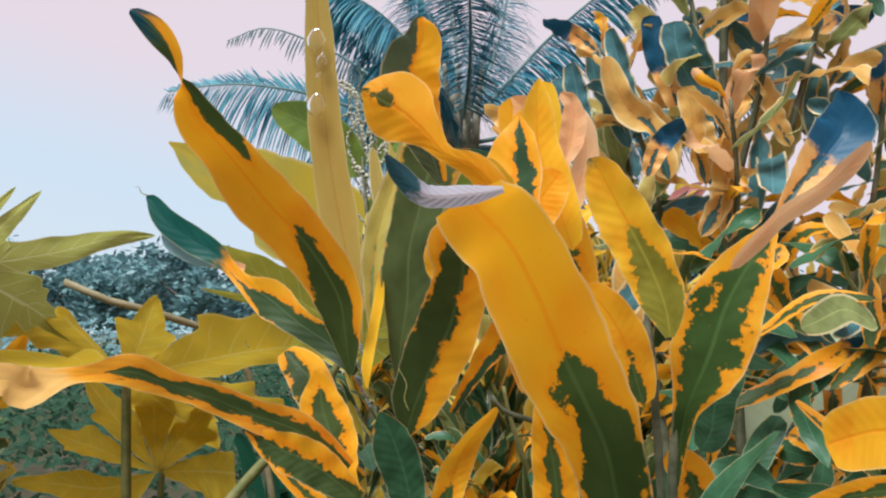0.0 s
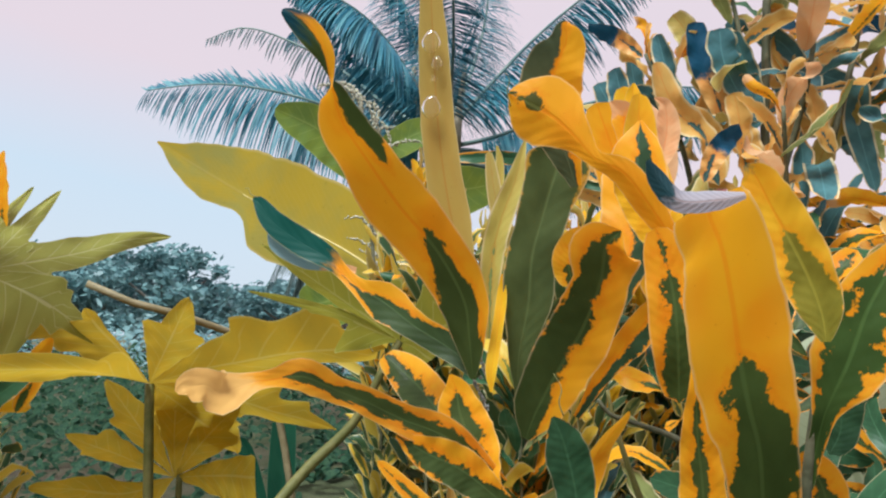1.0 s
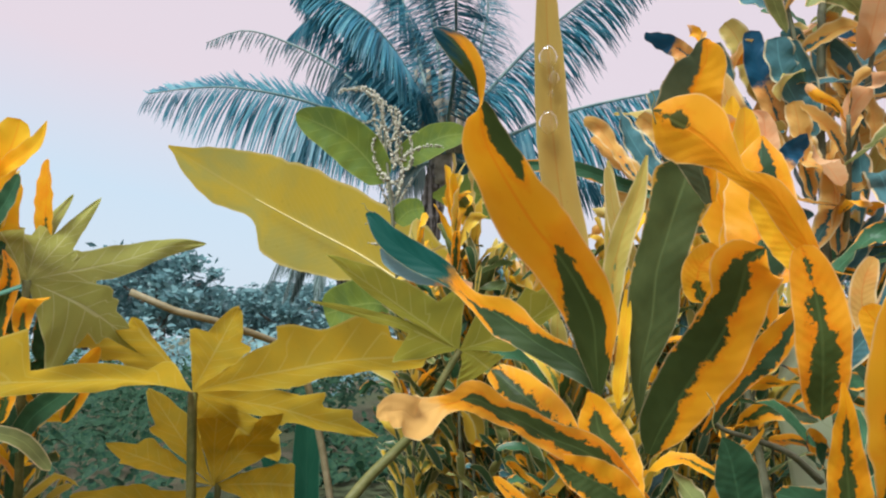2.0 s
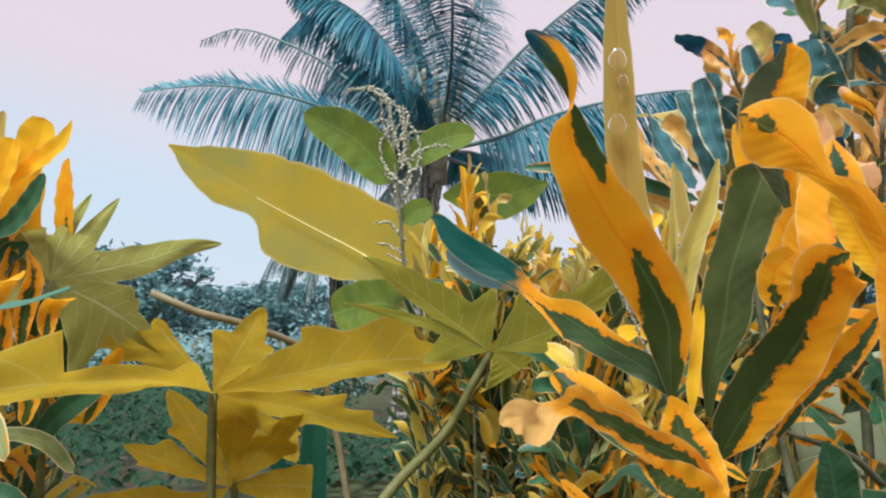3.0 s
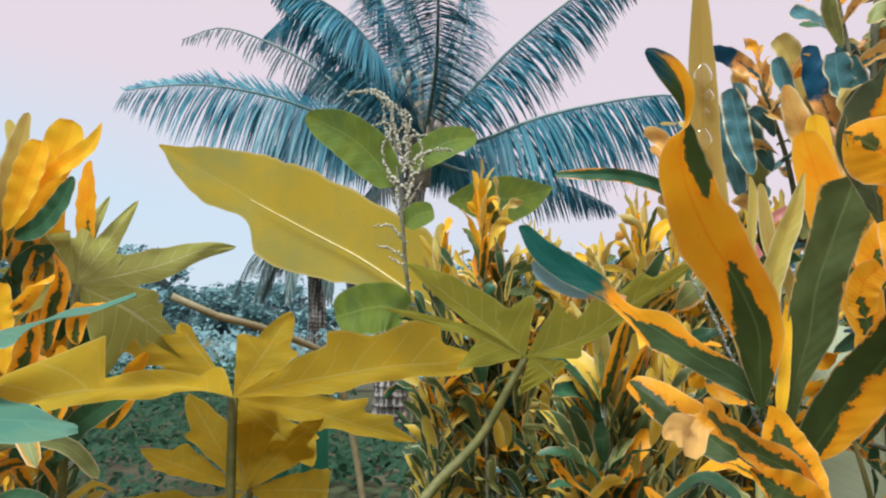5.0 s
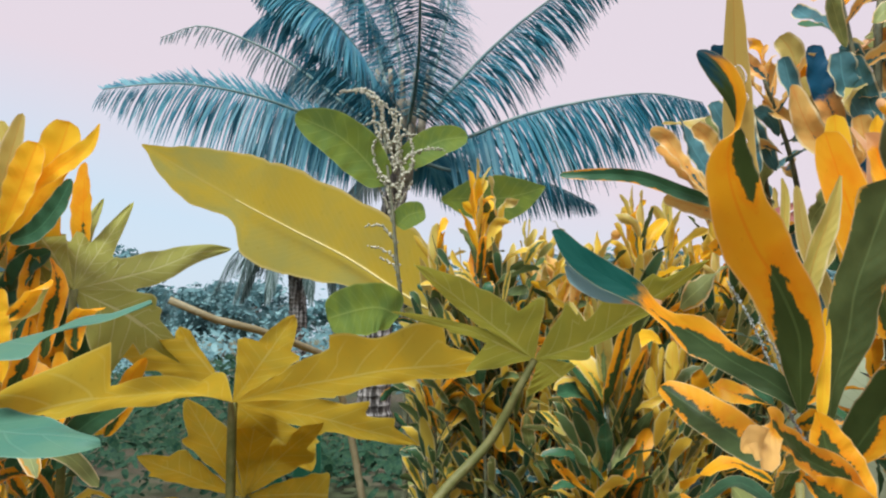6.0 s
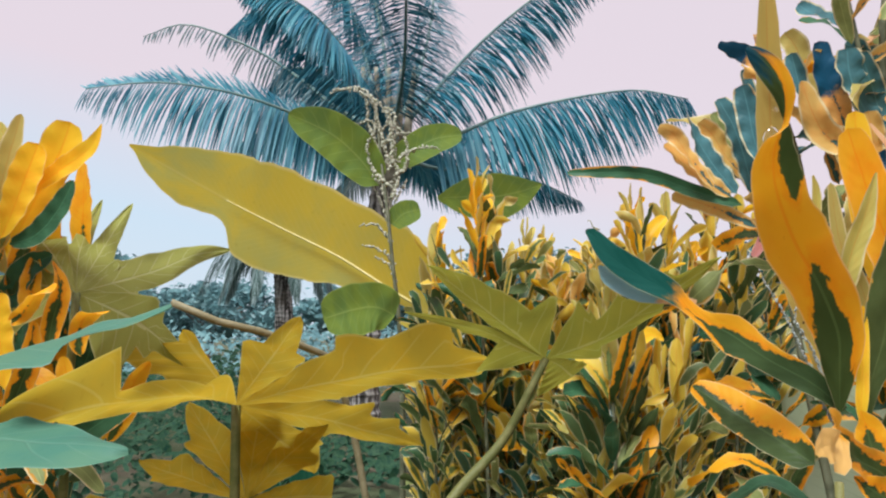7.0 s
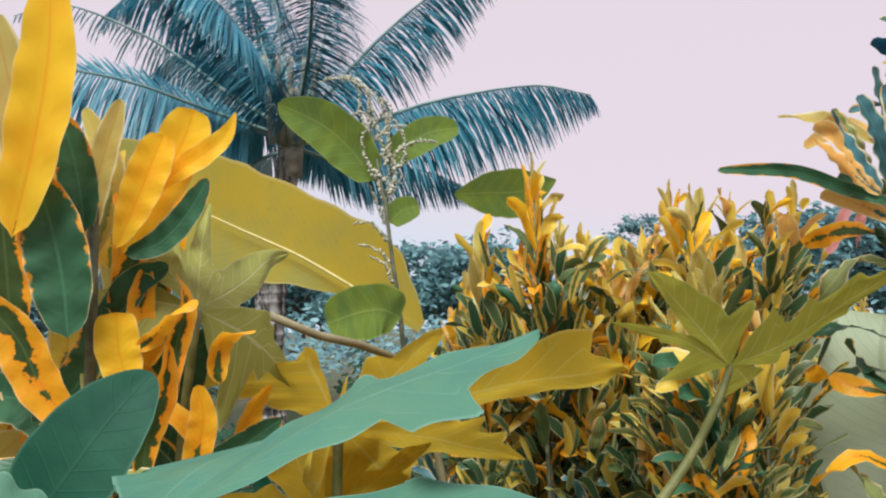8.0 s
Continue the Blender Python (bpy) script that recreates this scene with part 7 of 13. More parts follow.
leaf(tall_croton, "tan", [(0.68, 1.12, 1.774), (0.6858, 1.063, 1.769), (0.69, 1.021, 1.753), (0.693, 0.9922, 1.739)], 0.0336, face=(0, -0.7, 0.6), twist=(24, -58, 22), wave=0.1, peak=0.59, full=0.62, length=14, across=4)
leaf(tall_croton, "dark", [(0.52, 1.26, 1.084), (0.5075, 1.31, 1.085), (0.4982, 1.348, 1.073), (0.4916, 1.375, 1.062)], 0.0280, face=(0, -0.7, 0.6), twist=(26, -2, -119), wave=0.1, peak=0.63, full=0.62, length=14, across=4)
leaf(tall_croton, "teal", [(0.78, 1.2, 1.742), (0.8104, 1.237, 1.779), (0.8396, 1.272, 1.787), (0.8613, 1.299, 1.79)], 0.0256, face=(0, -0.7, 0.6), twist=(20, -46, 128), wave=0.1, peak=0.51, full=0.62, length=14, across=4)
leaf(tall_croton, "teal", [(0.9, 1, 1.668), (0.9603, 0.9883, 1.668), (1.006, 0.9793, 1.658), (1.039, 0.973, 1.65)], 0.0368, face=(0, -0.7, 0.6), twist=(-7, -63, 75), wave=0.1, peak=0.64, full=0.62, length=14, across=4)
leaf(tall_croton, "half", [(0.62, 1.15, 1.272), (0.6707, 1.182, 1.316), (0.718, 1.213, 1.331), (0.753, 1.235, 1.338)], 0.0288, face=(0, -0.7, 0.6), twist=(-3, -63, 77), wave=0.1, peak=0.66, full=0.62, length=14, across=4)
leaf(tall_croton, "teal", [(0.68, 1.12, 1.228), (0.6918, 1.098, 1.286), (0.707, 1.07, 1.324), (0.7187, 1.048, 1.35)], 0.0336, face=(0, -0.7, 0.6), twist=(0, -28, -39), wave=0.1, peak=0.61, full=0.62, length=14, across=4)
leaf(tall_croton, "tan", [(0.78, 1.2, 1.748), (0.7436, 1.169, 1.804), (0.7121, 1.142, 1.844), (0.6892, 1.122, 1.872)], 0.0344, face=(0, -0.7, 0.6), twist=(-25, -13, 83), wave=0.1, peak=0.68, full=0.62, length=14, across=4)
leaf(tall_croton, "tan", [(1.05, 1.35, 1.325), (1.018, 1.318, 1.385), (0.9987, 1.299, 1.437), (0.9861, 1.286, 1.475)], 0.0328, face=(0, -0.7, 0.6), twist=(-7, 14, 142), wave=0.1, peak=0.55, full=0.62, length=14, across=4)
leaf(tall_croton, "dark", [(0.85, 1.3, 1.261), (0.8663, 1.275, 1.322), (0.8828, 1.25, 1.365), (0.8951, 1.231, 1.396)], 0.0344, face=(0, -0.7, 0.6), twist=(10, -49, 110), wave=0.1, peak=0.61, full=0.62, length=14, across=4)
leaf(tall_croton, "half", [(0.52, 1.26, 1.313), (0.581, 1.288, 1.331), (0.6257, 1.309, 1.309), (0.6573, 1.323, 1.288)], 0.0376, face=(0, -0.7, 0.6), twist=(29, -36, 111), wave=0.1, peak=0.56, full=0.62, length=14, across=4)
leaf(tall_croton, "half", [(0.85, 1.3, 1.688), (0.8513, 1.348, 1.718), (0.8525, 1.391, 1.717), (0.8534, 1.423, 1.713)], 0.0344, face=(0, -0.7, 0.6), twist=(20, -21, 95), wave=0.1, peak=0.67, full=0.62, length=14, across=4)
leaf(tall_croton, "tan", [(0.85, 1.3, 1.841), (0.8778, 1.351, 1.869), (0.8933, 1.38, 1.908), (0.9035, 1.398, 1.938)], 0.0344, face=(0, -0.7, 0.6), twist=(11, -66, -13), wave=0.1, peak=0.69, full=0.62, length=14, across=4)
leaf(tall_croton, "half", [(1, 1.1, 0.8478), (1.029, 1.119, 0.9041), (1.066, 1.143, 0.9297), (1.094, 1.162, 0.9453)], 0.0376, face=(0, -0.7, 0.6), twist=(-25, -58, 104), wave=0.1, peak=0.72, full=0.62, length=14, across=4)
leaf(tall_croton, "teal", [(0.9, 1, 1.596), (0.8715, 1.024, 1.645), (0.843, 1.048, 1.675), (0.8218, 1.065, 1.695)], 0.0392, face=(0, -0.7, 0.6), twist=(-10, -48, 151), wave=0.1, peak=0.51, full=0.62, length=14, across=4)
leaf(tall_croton, "dark", [(0.9, 1, 0.9664), (0.8728, 0.9894, 1.017), (0.8394, 0.9764, 1.045), (0.8138, 0.9664, 1.063)], 0.0360, face=(0, -0.7, 0.6), twist=(-25, -58, 85), wave=0.1, peak=0.55, full=0.62, length=14, across=4)
leaf(tall_croton, "dim", [(0.78, 1.2, 1.409), (0.8142, 1.261, 1.408), (0.8406, 1.308, 1.401), (0.8594, 1.342, 1.395)], 0.0296, face=(0, -0.7, 0.6), twist=(19, -10, 63), wave=0.1, peak=0.66, full=0.62, length=14, across=4)
leaf(tall_croton, "dark", [(1.05, 1.35, 1.125), (1.108, 1.344, 1.148), (1.156, 1.339, 1.153), (1.191, 1.335, 1.156)], 0.0296, face=(0, -0.7, 0.6), twist=(27, 53, 115), wave=0.1, peak=0.56, full=0.62, length=14, across=4)
leaf(tall_croton, "dark", [(1, 1.1, 0.9997), (0.9455, 1.075, 1.004), (0.9038, 1.056, 0.9953), (0.8742, 1.042, 0.9872)], 0.0312, face=(0, -0.7, 0.6), twist=(-28, -21, 151), wave=0.1, peak=0.58, full=0.62, length=14, across=4)
leaf(tall_croton, "gold", [(0.68, 1.12, 1.272), (0.7224, 1.173, 1.272), (0.7546, 1.214, 1.262), (0.7776, 1.243, 1.252)], 0.0368, face=(0, -0.7, 0.6), twist=(20, 10, 27), wave=0.1, peak=0.69, full=0.62, length=14, across=4)
leaf(tall_croton, "teal", [(1.05, 1.35, 0.8342), (1.051, 1.31, 0.8808), (1.051, 1.275, 0.9126), (1.052, 1.249, 0.9348)], 0.0352, face=(0, -0.7, 0.6), twist=(9, -70, 156), wave=0.1, peak=0.61, full=0.62, length=14, across=4)
leaf(tall_croton, "olive", [(0.62, 1.15, 1.415), (0.5806, 1.134, 1.454), (0.5466, 1.12, 1.48), (0.5219, 1.11, 1.498)], 0.0296, face=(0, -0.7, 0.6), twist=(11, -7, -69), wave=0.1, peak=0.59, full=0.62, length=14, across=4)
leaf(tall_croton, "olive", [(0.62, 1.15, 1.338), (0.5882, 1.117, 1.381), (0.562, 1.089, 1.412), (0.543, 1.069, 1.434)], 0.0272, face=(0, -0.7, 0.6), twist=(13, 27, -47), wave=0.1, peak=0.63, full=0.62, length=14, across=4)
leaf(tall_croton, "teal", [(0.78, 1.2, 1.266), (0.7662, 1.148, 1.27), (0.7565, 1.111, 1.253), (0.7496, 1.085, 1.237)], 0.0368, face=(0, -0.7, 0.6), twist=(-17, 22, -84), wave=0.1, peak=0.69, full=0.62, length=14, across=4)
leaf(tall_croton, "tan", [(0.78, 1.2, 1.486), (0.7973, 1.177, 1.54), (0.7989, 1.175, 1.587), (0.7984, 1.176, 1.622)], 0.0328, face=(0, -0.7, 0.6), twist=(-18, 67, 87), wave=0.1, peak=0.68, full=0.62, length=14, across=4)
leaf(tall_croton, "olive", [(0.78, 1.2, 1.615), (0.7922, 1.167, 1.672), (0.807, 1.128, 1.703), (0.8183, 1.098, 1.723)], 0.0376, face=(0, -0.7, 0.6), twist=(-16, 65, -22), wave=0.1, peak=0.70, full=0.62, length=14, across=4)
leaf(tall_croton, "gold", [(0.62, 1.15, 0.8527), (0.6592, 1.108, 0.9017), (0.6964, 1.067, 0.9233), (0.724, 1.038, 0.9364)], 0.0328, face=(0, -0.7, 0.6), twist=(-10, 71, 19), wave=0.1, peak=0.71, full=0.62, length=14, across=4)
leaf(tall_croton, "dim", [(0.85, 1.3, 1.121), (0.8184, 1.278, 1.16), (0.7845, 1.254, 1.171), (0.7589, 1.236, 1.176)], 0.0304, face=(0, -0.7, 0.6), twist=(4, 26, 75), wave=0.1, peak=0.59, full=0.62, length=14, across=4)
leaf(tall_croton, "dim", [(0.78, 1.2, 1.743), (0.8278, 1.205, 1.792), (0.8623, 1.208, 1.832), (0.8865, 1.21, 1.861)], 0.0272, face=(0, -0.7, 0.6), twist=(-19, -71, -19), wave=0.1, peak=0.52, full=0.62, length=14, across=4)
leaf(tall_croton, "teal", [(0.68, 1.12, 1.778), (0.6469, 1.084, 1.795), (0.62, 1.055, 1.789), (0.6005, 1.034, 1.782)], 0.0344, face=(0, -0.7, 0.6), twist=(28, 38, -77), wave=0.1, peak=0.71, full=0.62, length=14, across=4)
leaf(tall_croton, "olive", [(0.68, 1.12, 1.456), (0.6455, 1.127, 1.516), (0.6137, 1.134, 1.56), (0.5904, 1.139, 1.591)], 0.0264, face=(0, -0.7, 0.6), twist=(16, 24, 150), wave=0.1, peak=0.62, full=0.62, length=14, across=4)
leaf(tall_croton, "dark", [(0.9, 1, 1.058), (0.9535, 0.9529, 1.085), (0.9979, 0.9138, 1.084), (1.03, 0.8856, 1.081)], 0.0264, face=(0, -0.7, 0.6), twist=(-15, 53, 155), wave=0.1, peak=0.60, full=0.62, length=14, across=4)
leaf(tall_croton, "gold", [(1, 1.1, 1.131), (1.017, 1.144, 1.175), (1.035, 1.189, 1.186), (1.049, 1.223, 1.191)], 0.0312, face=(0, -0.7, 0.6), twist=(3, -51, 74), wave=0.1, peak=0.57, full=0.62, length=14, across=4)
leaf(tall_croton, "dark", [(0.78, 1.2, 1.091), (0.7152, 1.227, 1.087), (0.6758, 1.243, 1.053), (0.6492, 1.254, 1.024)], 0.0328, face=(0, -0.7, 0.6), twist=(-28, -65, 78), wave=0.1, peak=0.56, full=0.62, length=14, across=4)
leaf(tall_croton, "teal", [(0.52, 1.26, 1.412), (0.5573, 1.221, 1.441), (0.5896, 1.187, 1.433), (0.6132, 1.163, 1.423)], 0.0272, face=(0, -0.7, 0.6), twist=(-3, -27, 7), wave=0.1, peak=0.65, full=0.62, length=14, across=4)
leaf(tall_croton, "gold", [(0.52, 1.26, 0.929), (0.4599, 1.272, 0.958), (0.413, 1.28, 0.9357), (0.3795, 1.287, 0.9132)], 0.0288, face=(0, -0.7, 0.6), twist=(-18, 17, 115), wave=0.1, peak=0.68, full=0.62, length=14, across=4)
leaf(tall_croton, "tan", [(0.9, 1, 1.637), (0.833, 0.9909, 1.66), (0.7799, 0.9838, 1.646), (0.7418, 0.9786, 1.63)], 0.0328, face=(0, -0.7, 0.6), twist=(4, 57, 150), wave=0.1, peak=0.57, full=0.62, length=14, across=4)
leaf(tall_croton, "olive", [(0.78, 1.2, 1.44), (0.832, 1.204, 1.446), (0.8716, 1.207, 1.454), (0.8998, 1.21, 1.461)], 0.0280, face=(0, -0.7, 0.6), twist=(-13, 68, -38), wave=0.1, peak=0.60, full=0.62, length=14, across=4)
leaf(tall_croton, "tan", [(0.85, 1.3, 1.894), (0.8465, 1.37, 1.922), (0.8436, 1.427, 1.91), (0.8415, 1.468, 1.897)], 0.0336, face=(0, -0.7, 0.6), twist=(26, -72, -164), wave=0.1, peak=0.66, full=0.62, length=14, across=4)
leaf(tall_croton, "dark", [(0.52, 1.26, 1.28), (0.5201, 1.301, 1.344), (0.5201, 1.337, 1.391), (0.5202, 1.364, 1.423)], 0.0304, face=(0, -0.7, 0.6), twist=(-25, 76, 126), wave=0.1, peak=0.70, full=0.62, length=14, across=4)
leaf(tall_croton, "tan", [(0.78, 1.2, 1.532), (0.7381, 1.157, 1.541), (0.7065, 1.124, 1.528), (0.6841, 1.101, 1.516)], 0.0328, face=(0, -0.7, 0.6), twist=(-16, -71, -59), wave=0.1, peak=0.58, full=0.62, length=14, across=4)
leaf(tall_croton, "teal", [(0.85, 1.3, 1.069), (0.8634, 1.322, 1.13), (0.8769, 1.345, 1.174), (0.8869, 1.361, 1.206)], 0.0360, face=(0, -0.7, 0.6), twist=(-20, 31, 78), wave=0.1, peak=0.50, full=0.62, length=14, across=4)
leaf(tall_croton, "half", [(0.68, 1.12, 1.269), (0.6985, 1.066, 1.274), (0.7128, 1.024, 1.272), (0.7231, 0.9933, 1.27)], 0.0280, face=(0, -0.7, 0.6), twist=(-27, 3, 35), wave=0.1, peak=0.58, full=0.62, length=14, across=4)
leaf(tall_croton, "gold", [(0.62, 1.15, 1.056), (0.6085, 1.129, 1.11), (0.6031, 1.12, 1.154), (0.5998, 1.114, 1.186)], 0.0312, face=(0, -0.7, 0.6), twist=(-3, 18, -92), wave=0.1, peak=0.61, full=0.62, length=14, across=4)
leaf(tall_croton, "dark", [(1.05, 1.35, 0.9665), (1.003, 1.341, 1.025), (0.9679, 1.334, 1.071), (0.9425, 1.329, 1.104)], 0.0272, face=(0, -0.7, 0.6), twist=(-29, 13, 66), wave=0.1, peak=0.72, full=0.62, length=14, across=4)
leaf(tall_croton, "dark", [(0.78, 1.2, 0.9275), (0.7657, 1.163, 0.9622), (0.7528, 1.129, 0.9823), (0.7433, 1.104, 0.9957)], 0.0336, face=(0, -0.7, 0.6), twist=(8, 44, 19), wave=0.1, peak=0.71, full=0.62, length=14, across=4)
leaf(tall_croton, "teal", [(0.62, 1.15, 1.333), (0.6081, 1.189, 1.388), (0.5988, 1.22, 1.431), (0.5921, 1.242, 1.461)], 0.0376, face=(0, -0.7, 0.6), twist=(17, 55, 10), wave=0.1, peak=0.59, full=0.62, length=14, across=4)
leaf(tall_croton, "gold", [(0.62, 1.15, 1.24), (0.5859, 1.125, 1.269), (0.5574, 1.103, 1.287), (0.5367, 1.088, 1.299)], 0.0368, face=(0, -0.7, 0.6), twist=(4, -18, -62), wave=0.1, peak=0.56, full=0.62, length=14, across=4)
leaf(tall_croton, "dark", [(1.05, 1.35, 0.9959), (1.102, 1.353, 1.021), (1.141, 1.356, 1.043), (1.168, 1.358, 1.059)], 0.0264, face=(0, -0.7, 0.6), twist=(7, 57, 140), wave=0.1, peak=0.58, full=0.62, length=14, across=4)
leaf(tall_croton, "dark", [(0.9, 1, 0.9104), (0.917, 1.027, 0.9562), (0.9359, 1.057, 0.9815), (0.9501, 1.079, 0.9981)], 0.0328, face=(0, -0.7, 0.6), twist=(4, 61, -127), wave=0.1, peak=0.56, full=0.62, length=14, across=4)
leaf(tall_croton, "half", [(0.68, 1.12, 1.826), (0.621, 1.126, 1.827), (0.5756, 1.131, 1.82), (0.5432, 1.134, 1.814)], 0.0384, face=(0, -0.7, 0.6), twist=(-23, 13, 112), wave=0.1, peak=0.64, full=0.62, length=14, across=4)
leaf(tall_croton, "dark", [(0.68, 1.12, 1.246), (0.6474, 1.167, 1.261), (0.6216, 1.204, 1.268), (0.603, 1.231, 1.273)], 0.0264, face=(0, -0.7, 0.6), twist=(9, 32, 86), wave=0.1, peak=0.50, full=0.62, length=14, across=4)
leaf(tall_croton, "teal", [(0.62, 1.15, 1.318), (0.5825, 1.191, 1.316), (0.5544, 1.222, 1.305), (0.5345, 1.244, 1.295)], 0.0384, face=(0, -0.7, 0.6), twist=(-5, -37, -24), wave=0.1, peak=0.52, full=0.62, length=14, across=4)
leaf(tall_croton, "teal", [(1.05, 1.35, 1.655), (1.002, 1.341, 1.669), (0.9636, 1.334, 1.661), (0.9361, 1.329, 1.653)], 0.0312, face=(0, -0.7, 0.6), twist=(-30, -12, 127), wave=0.1, peak=0.64, full=0.62, length=14, across=4)
leaf(tall_croton, "dim", [(0.78, 1.2, 1.265), (0.7973, 1.14, 1.301), (0.8127, 1.087, 1.292), (0.8239, 1.048, 1.281)], 0.0328, face=(0, -0.7, 0.6), twist=(13, 28, 102), wave=0.1, peak=0.62, full=0.62, length=14, across=4)
leaf(tall_croton, "tan", [(1, 1.1, 1.82), (1.043, 1.079, 1.839), (1.079, 1.061, 1.841), (1.105, 1.049, 1.841)], 0.0288, face=(0, -0.7, 0.6), twist=(-26, -10, -154), wave=0.1, peak=0.53, full=0.62, length=14, across=4)
leaf(tall_croton, "teal", [(1, 1.1, 0.921), (0.9889, 1.033, 0.9264), (0.9803, 0.9821, 0.9349), (0.9742, 0.9456, 0.9417)], 0.0360, face=(0, -0.7, 0.6), twist=(-9, -2, -4), wave=0.1, peak=0.61, full=0.62, length=14, across=4)
leaf(tall_croton, "dark", [(0.68, 1.12, 0.9255), (0.728, 1.159, 0.9663), (0.7728, 1.195, 0.9646), (0.8057, 1.222, 0.9586)], 0.0336, face=(0, -0.7, 0.6), twist=(-11, -2, 125), wave=0.1, peak=0.60, full=0.62, length=14, across=4)
leaf(tall_croton, "olive", [(1, 1.1, 1.598), (1.024, 1.153, 1.615), (1.043, 1.193, 1.601), (1.056, 1.222, 1.587)], 0.0392, face=(0, -0.7, 0.6), twist=(11, 8, 25), wave=0.1, peak=0.68, full=0.62, length=14, across=4)
leaf(tall_croton, "teal", [(0.52, 1.26, 1.371), (0.5183, 1.292, 1.424), (0.516, 1.337, 1.44), (0.5142, 1.372, 1.447)], 0.0304, face=(0, -0.7, 0.6), twist=(7, 65, -28), wave=0.1, peak=0.51, full=0.62, length=14, across=4)
leaf(tall_croton, "half", [(0.68, 1.12, 1.058), (0.6152, 1.139, 1.083), (0.5614, 1.155, 1.085), (0.5225, 1.166, 1.084)], 0.0264, face=(0, -0.7, 0.6), twist=(-13, 49, 131), wave=0.1, peak=0.67, full=0.62, length=14, across=4)
leaf(tall_croton, "olive", [(0.85, 1.3, 1.6), (0.8062, 1.325, 1.596), (0.772, 1.344, 1.599), (0.7476, 1.358, 1.602)], 0.0376, face=(0, -0.7, 0.6), twist=(14, -8, -81), wave=0.1, peak=0.61, full=0.62, length=14, across=4)
leaf(tall_croton, "teal", [(0.85, 1.3, 1.662), (0.8777, 1.245, 1.684), (0.8991, 1.203, 1.666), (0.9144, 1.173, 1.648)], 0.0280, face=(0, -0.7, 0.6), twist=(-11, -73, -10), wave=0.1, peak=0.63, full=0.62, length=14, across=4)
leaf(tall_croton, "tan", [(0.62, 1.15, 1.356), (0.653, 1.144, 1.413), (0.6992, 1.137, 1.436), (0.7351, 1.13, 1.448)], 0.0360, face=(0, -0.7, 0.6), twist=(1, 11, 65), wave=0.1, peak=0.59, full=0.62, length=14, across=4)
leaf(tall_croton, "dark", [(0.9, 1, 1.012), (0.9176, 1.01, 1.063), (0.9141, 1.008, 1.106), (0.9091, 1.005, 1.137)], 0.0352, face=(0, -0.7, 0.6), twist=(-17, -74, -27), wave=0.1, peak=0.53, full=0.62, length=14, across=4)
leaf(tall_croton, "dim", [(1.05, 1.35, 1.267), (1.013, 1.375, 1.289), (0.9801, 1.396, 1.288), (0.9564, 1.412, 1.285)], 0.0288, face=(0, -0.7, 0.6), twist=(30, -7, -143), wave=0.1, peak=0.71, full=0.62, length=14, across=4)
leaf(tall_croton, "olive", [(0.52, 1.26, 1.444), (0.458, 1.273, 1.486), (0.4008, 1.286, 1.496), (0.3587, 1.295, 1.5)], 0.0272, face=(0, -0.7, 0.6), twist=(-8, -39, 55), wave=0.1, peak=0.68, full=0.62, length=14, across=4)
leaf(tall_croton, "tan", [(0.52, 1.26, 1.454), (0.4978, 1.307, 1.489), (0.4776, 1.349, 1.479), (0.4627, 1.381, 1.467)], 0.0280, face=(0, -0.7, 0.6), twist=(-19, -60, -40), wave=0.1, peak=0.54, full=0.62, length=14, across=4)
leaf(tall_croton, "dim", [(1.05, 1.35, 1.019), (1.036, 1.37, 1.063), (1.018, 1.395, 1.087), (1.004, 1.414, 1.103)], 0.0328, face=(0, -0.7, 0.6), twist=(1, 40, -121), wave=0.1, peak=0.65, full=0.62, length=14, across=4)
leaf(tall_croton, "teal", [(0.85, 1.3, 1.405), (0.7918, 1.279, 1.433), (0.7477, 1.264, 1.457), (0.7164, 1.252, 1.475)], 0.0280, face=(0, -0.7, 0.6), twist=(9, 57, 21), wave=0.1, peak=0.66, full=0.62, length=14, across=4)
leaf(tall_croton, "dark", [(0.68, 1.12, 1.038), (0.7087, 1.101, 1.083), (0.7456, 1.078, 1.091), (0.7741, 1.059, 1.091)], 0.0280, face=(0, -0.7, 0.6), twist=(-5, -30, -5), wave=0.1, peak=0.59, full=0.62, length=14, across=4)
leaf(tall_croton, "teal", [(1.05, 1.35, 1.508), (1.083, 1.282, 1.516), (1.108, 1.229, 1.527), (1.126, 1.192, 1.535)], 0.0312, face=(0, -0.7, 0.6), twist=(-22, 61, 103), wave=0.1, peak=0.70, full=0.62, length=14, across=4)
leaf(tall_croton, "dark", [(0.85, 1.3, 1.212), (0.8034, 1.334, 1.22), (0.7747, 1.355, 1.192), (0.7552, 1.369, 1.167)], 0.0272, face=(0, -0.7, 0.6), twist=(-28, -21, 4), wave=0.1, peak=0.54, full=0.62, length=14, across=4)
leaf(tall_croton, "dim", [(0.62, 1.15, 1.56), (0.6559, 1.162, 1.611), (0.6728, 1.167, 1.658), (0.6833, 1.171, 1.692)], 0.0352, face=(0, -0.7, 0.6), twist=(19, -31, -85), wave=0.1, peak=0.54, full=0.62, length=14, across=4)
leaf(tall_croton, "dim", [(0.52, 1.26, 1.259), (0.4458, 1.248, 1.261), (0.3996, 1.24, 1.226), (0.3681, 1.235, 1.196)], 0.0400, face=(0, -0.7, 0.6), twist=(-17, 62, -79), wave=0.1, peak=0.67, full=0.62, length=14, across=4)
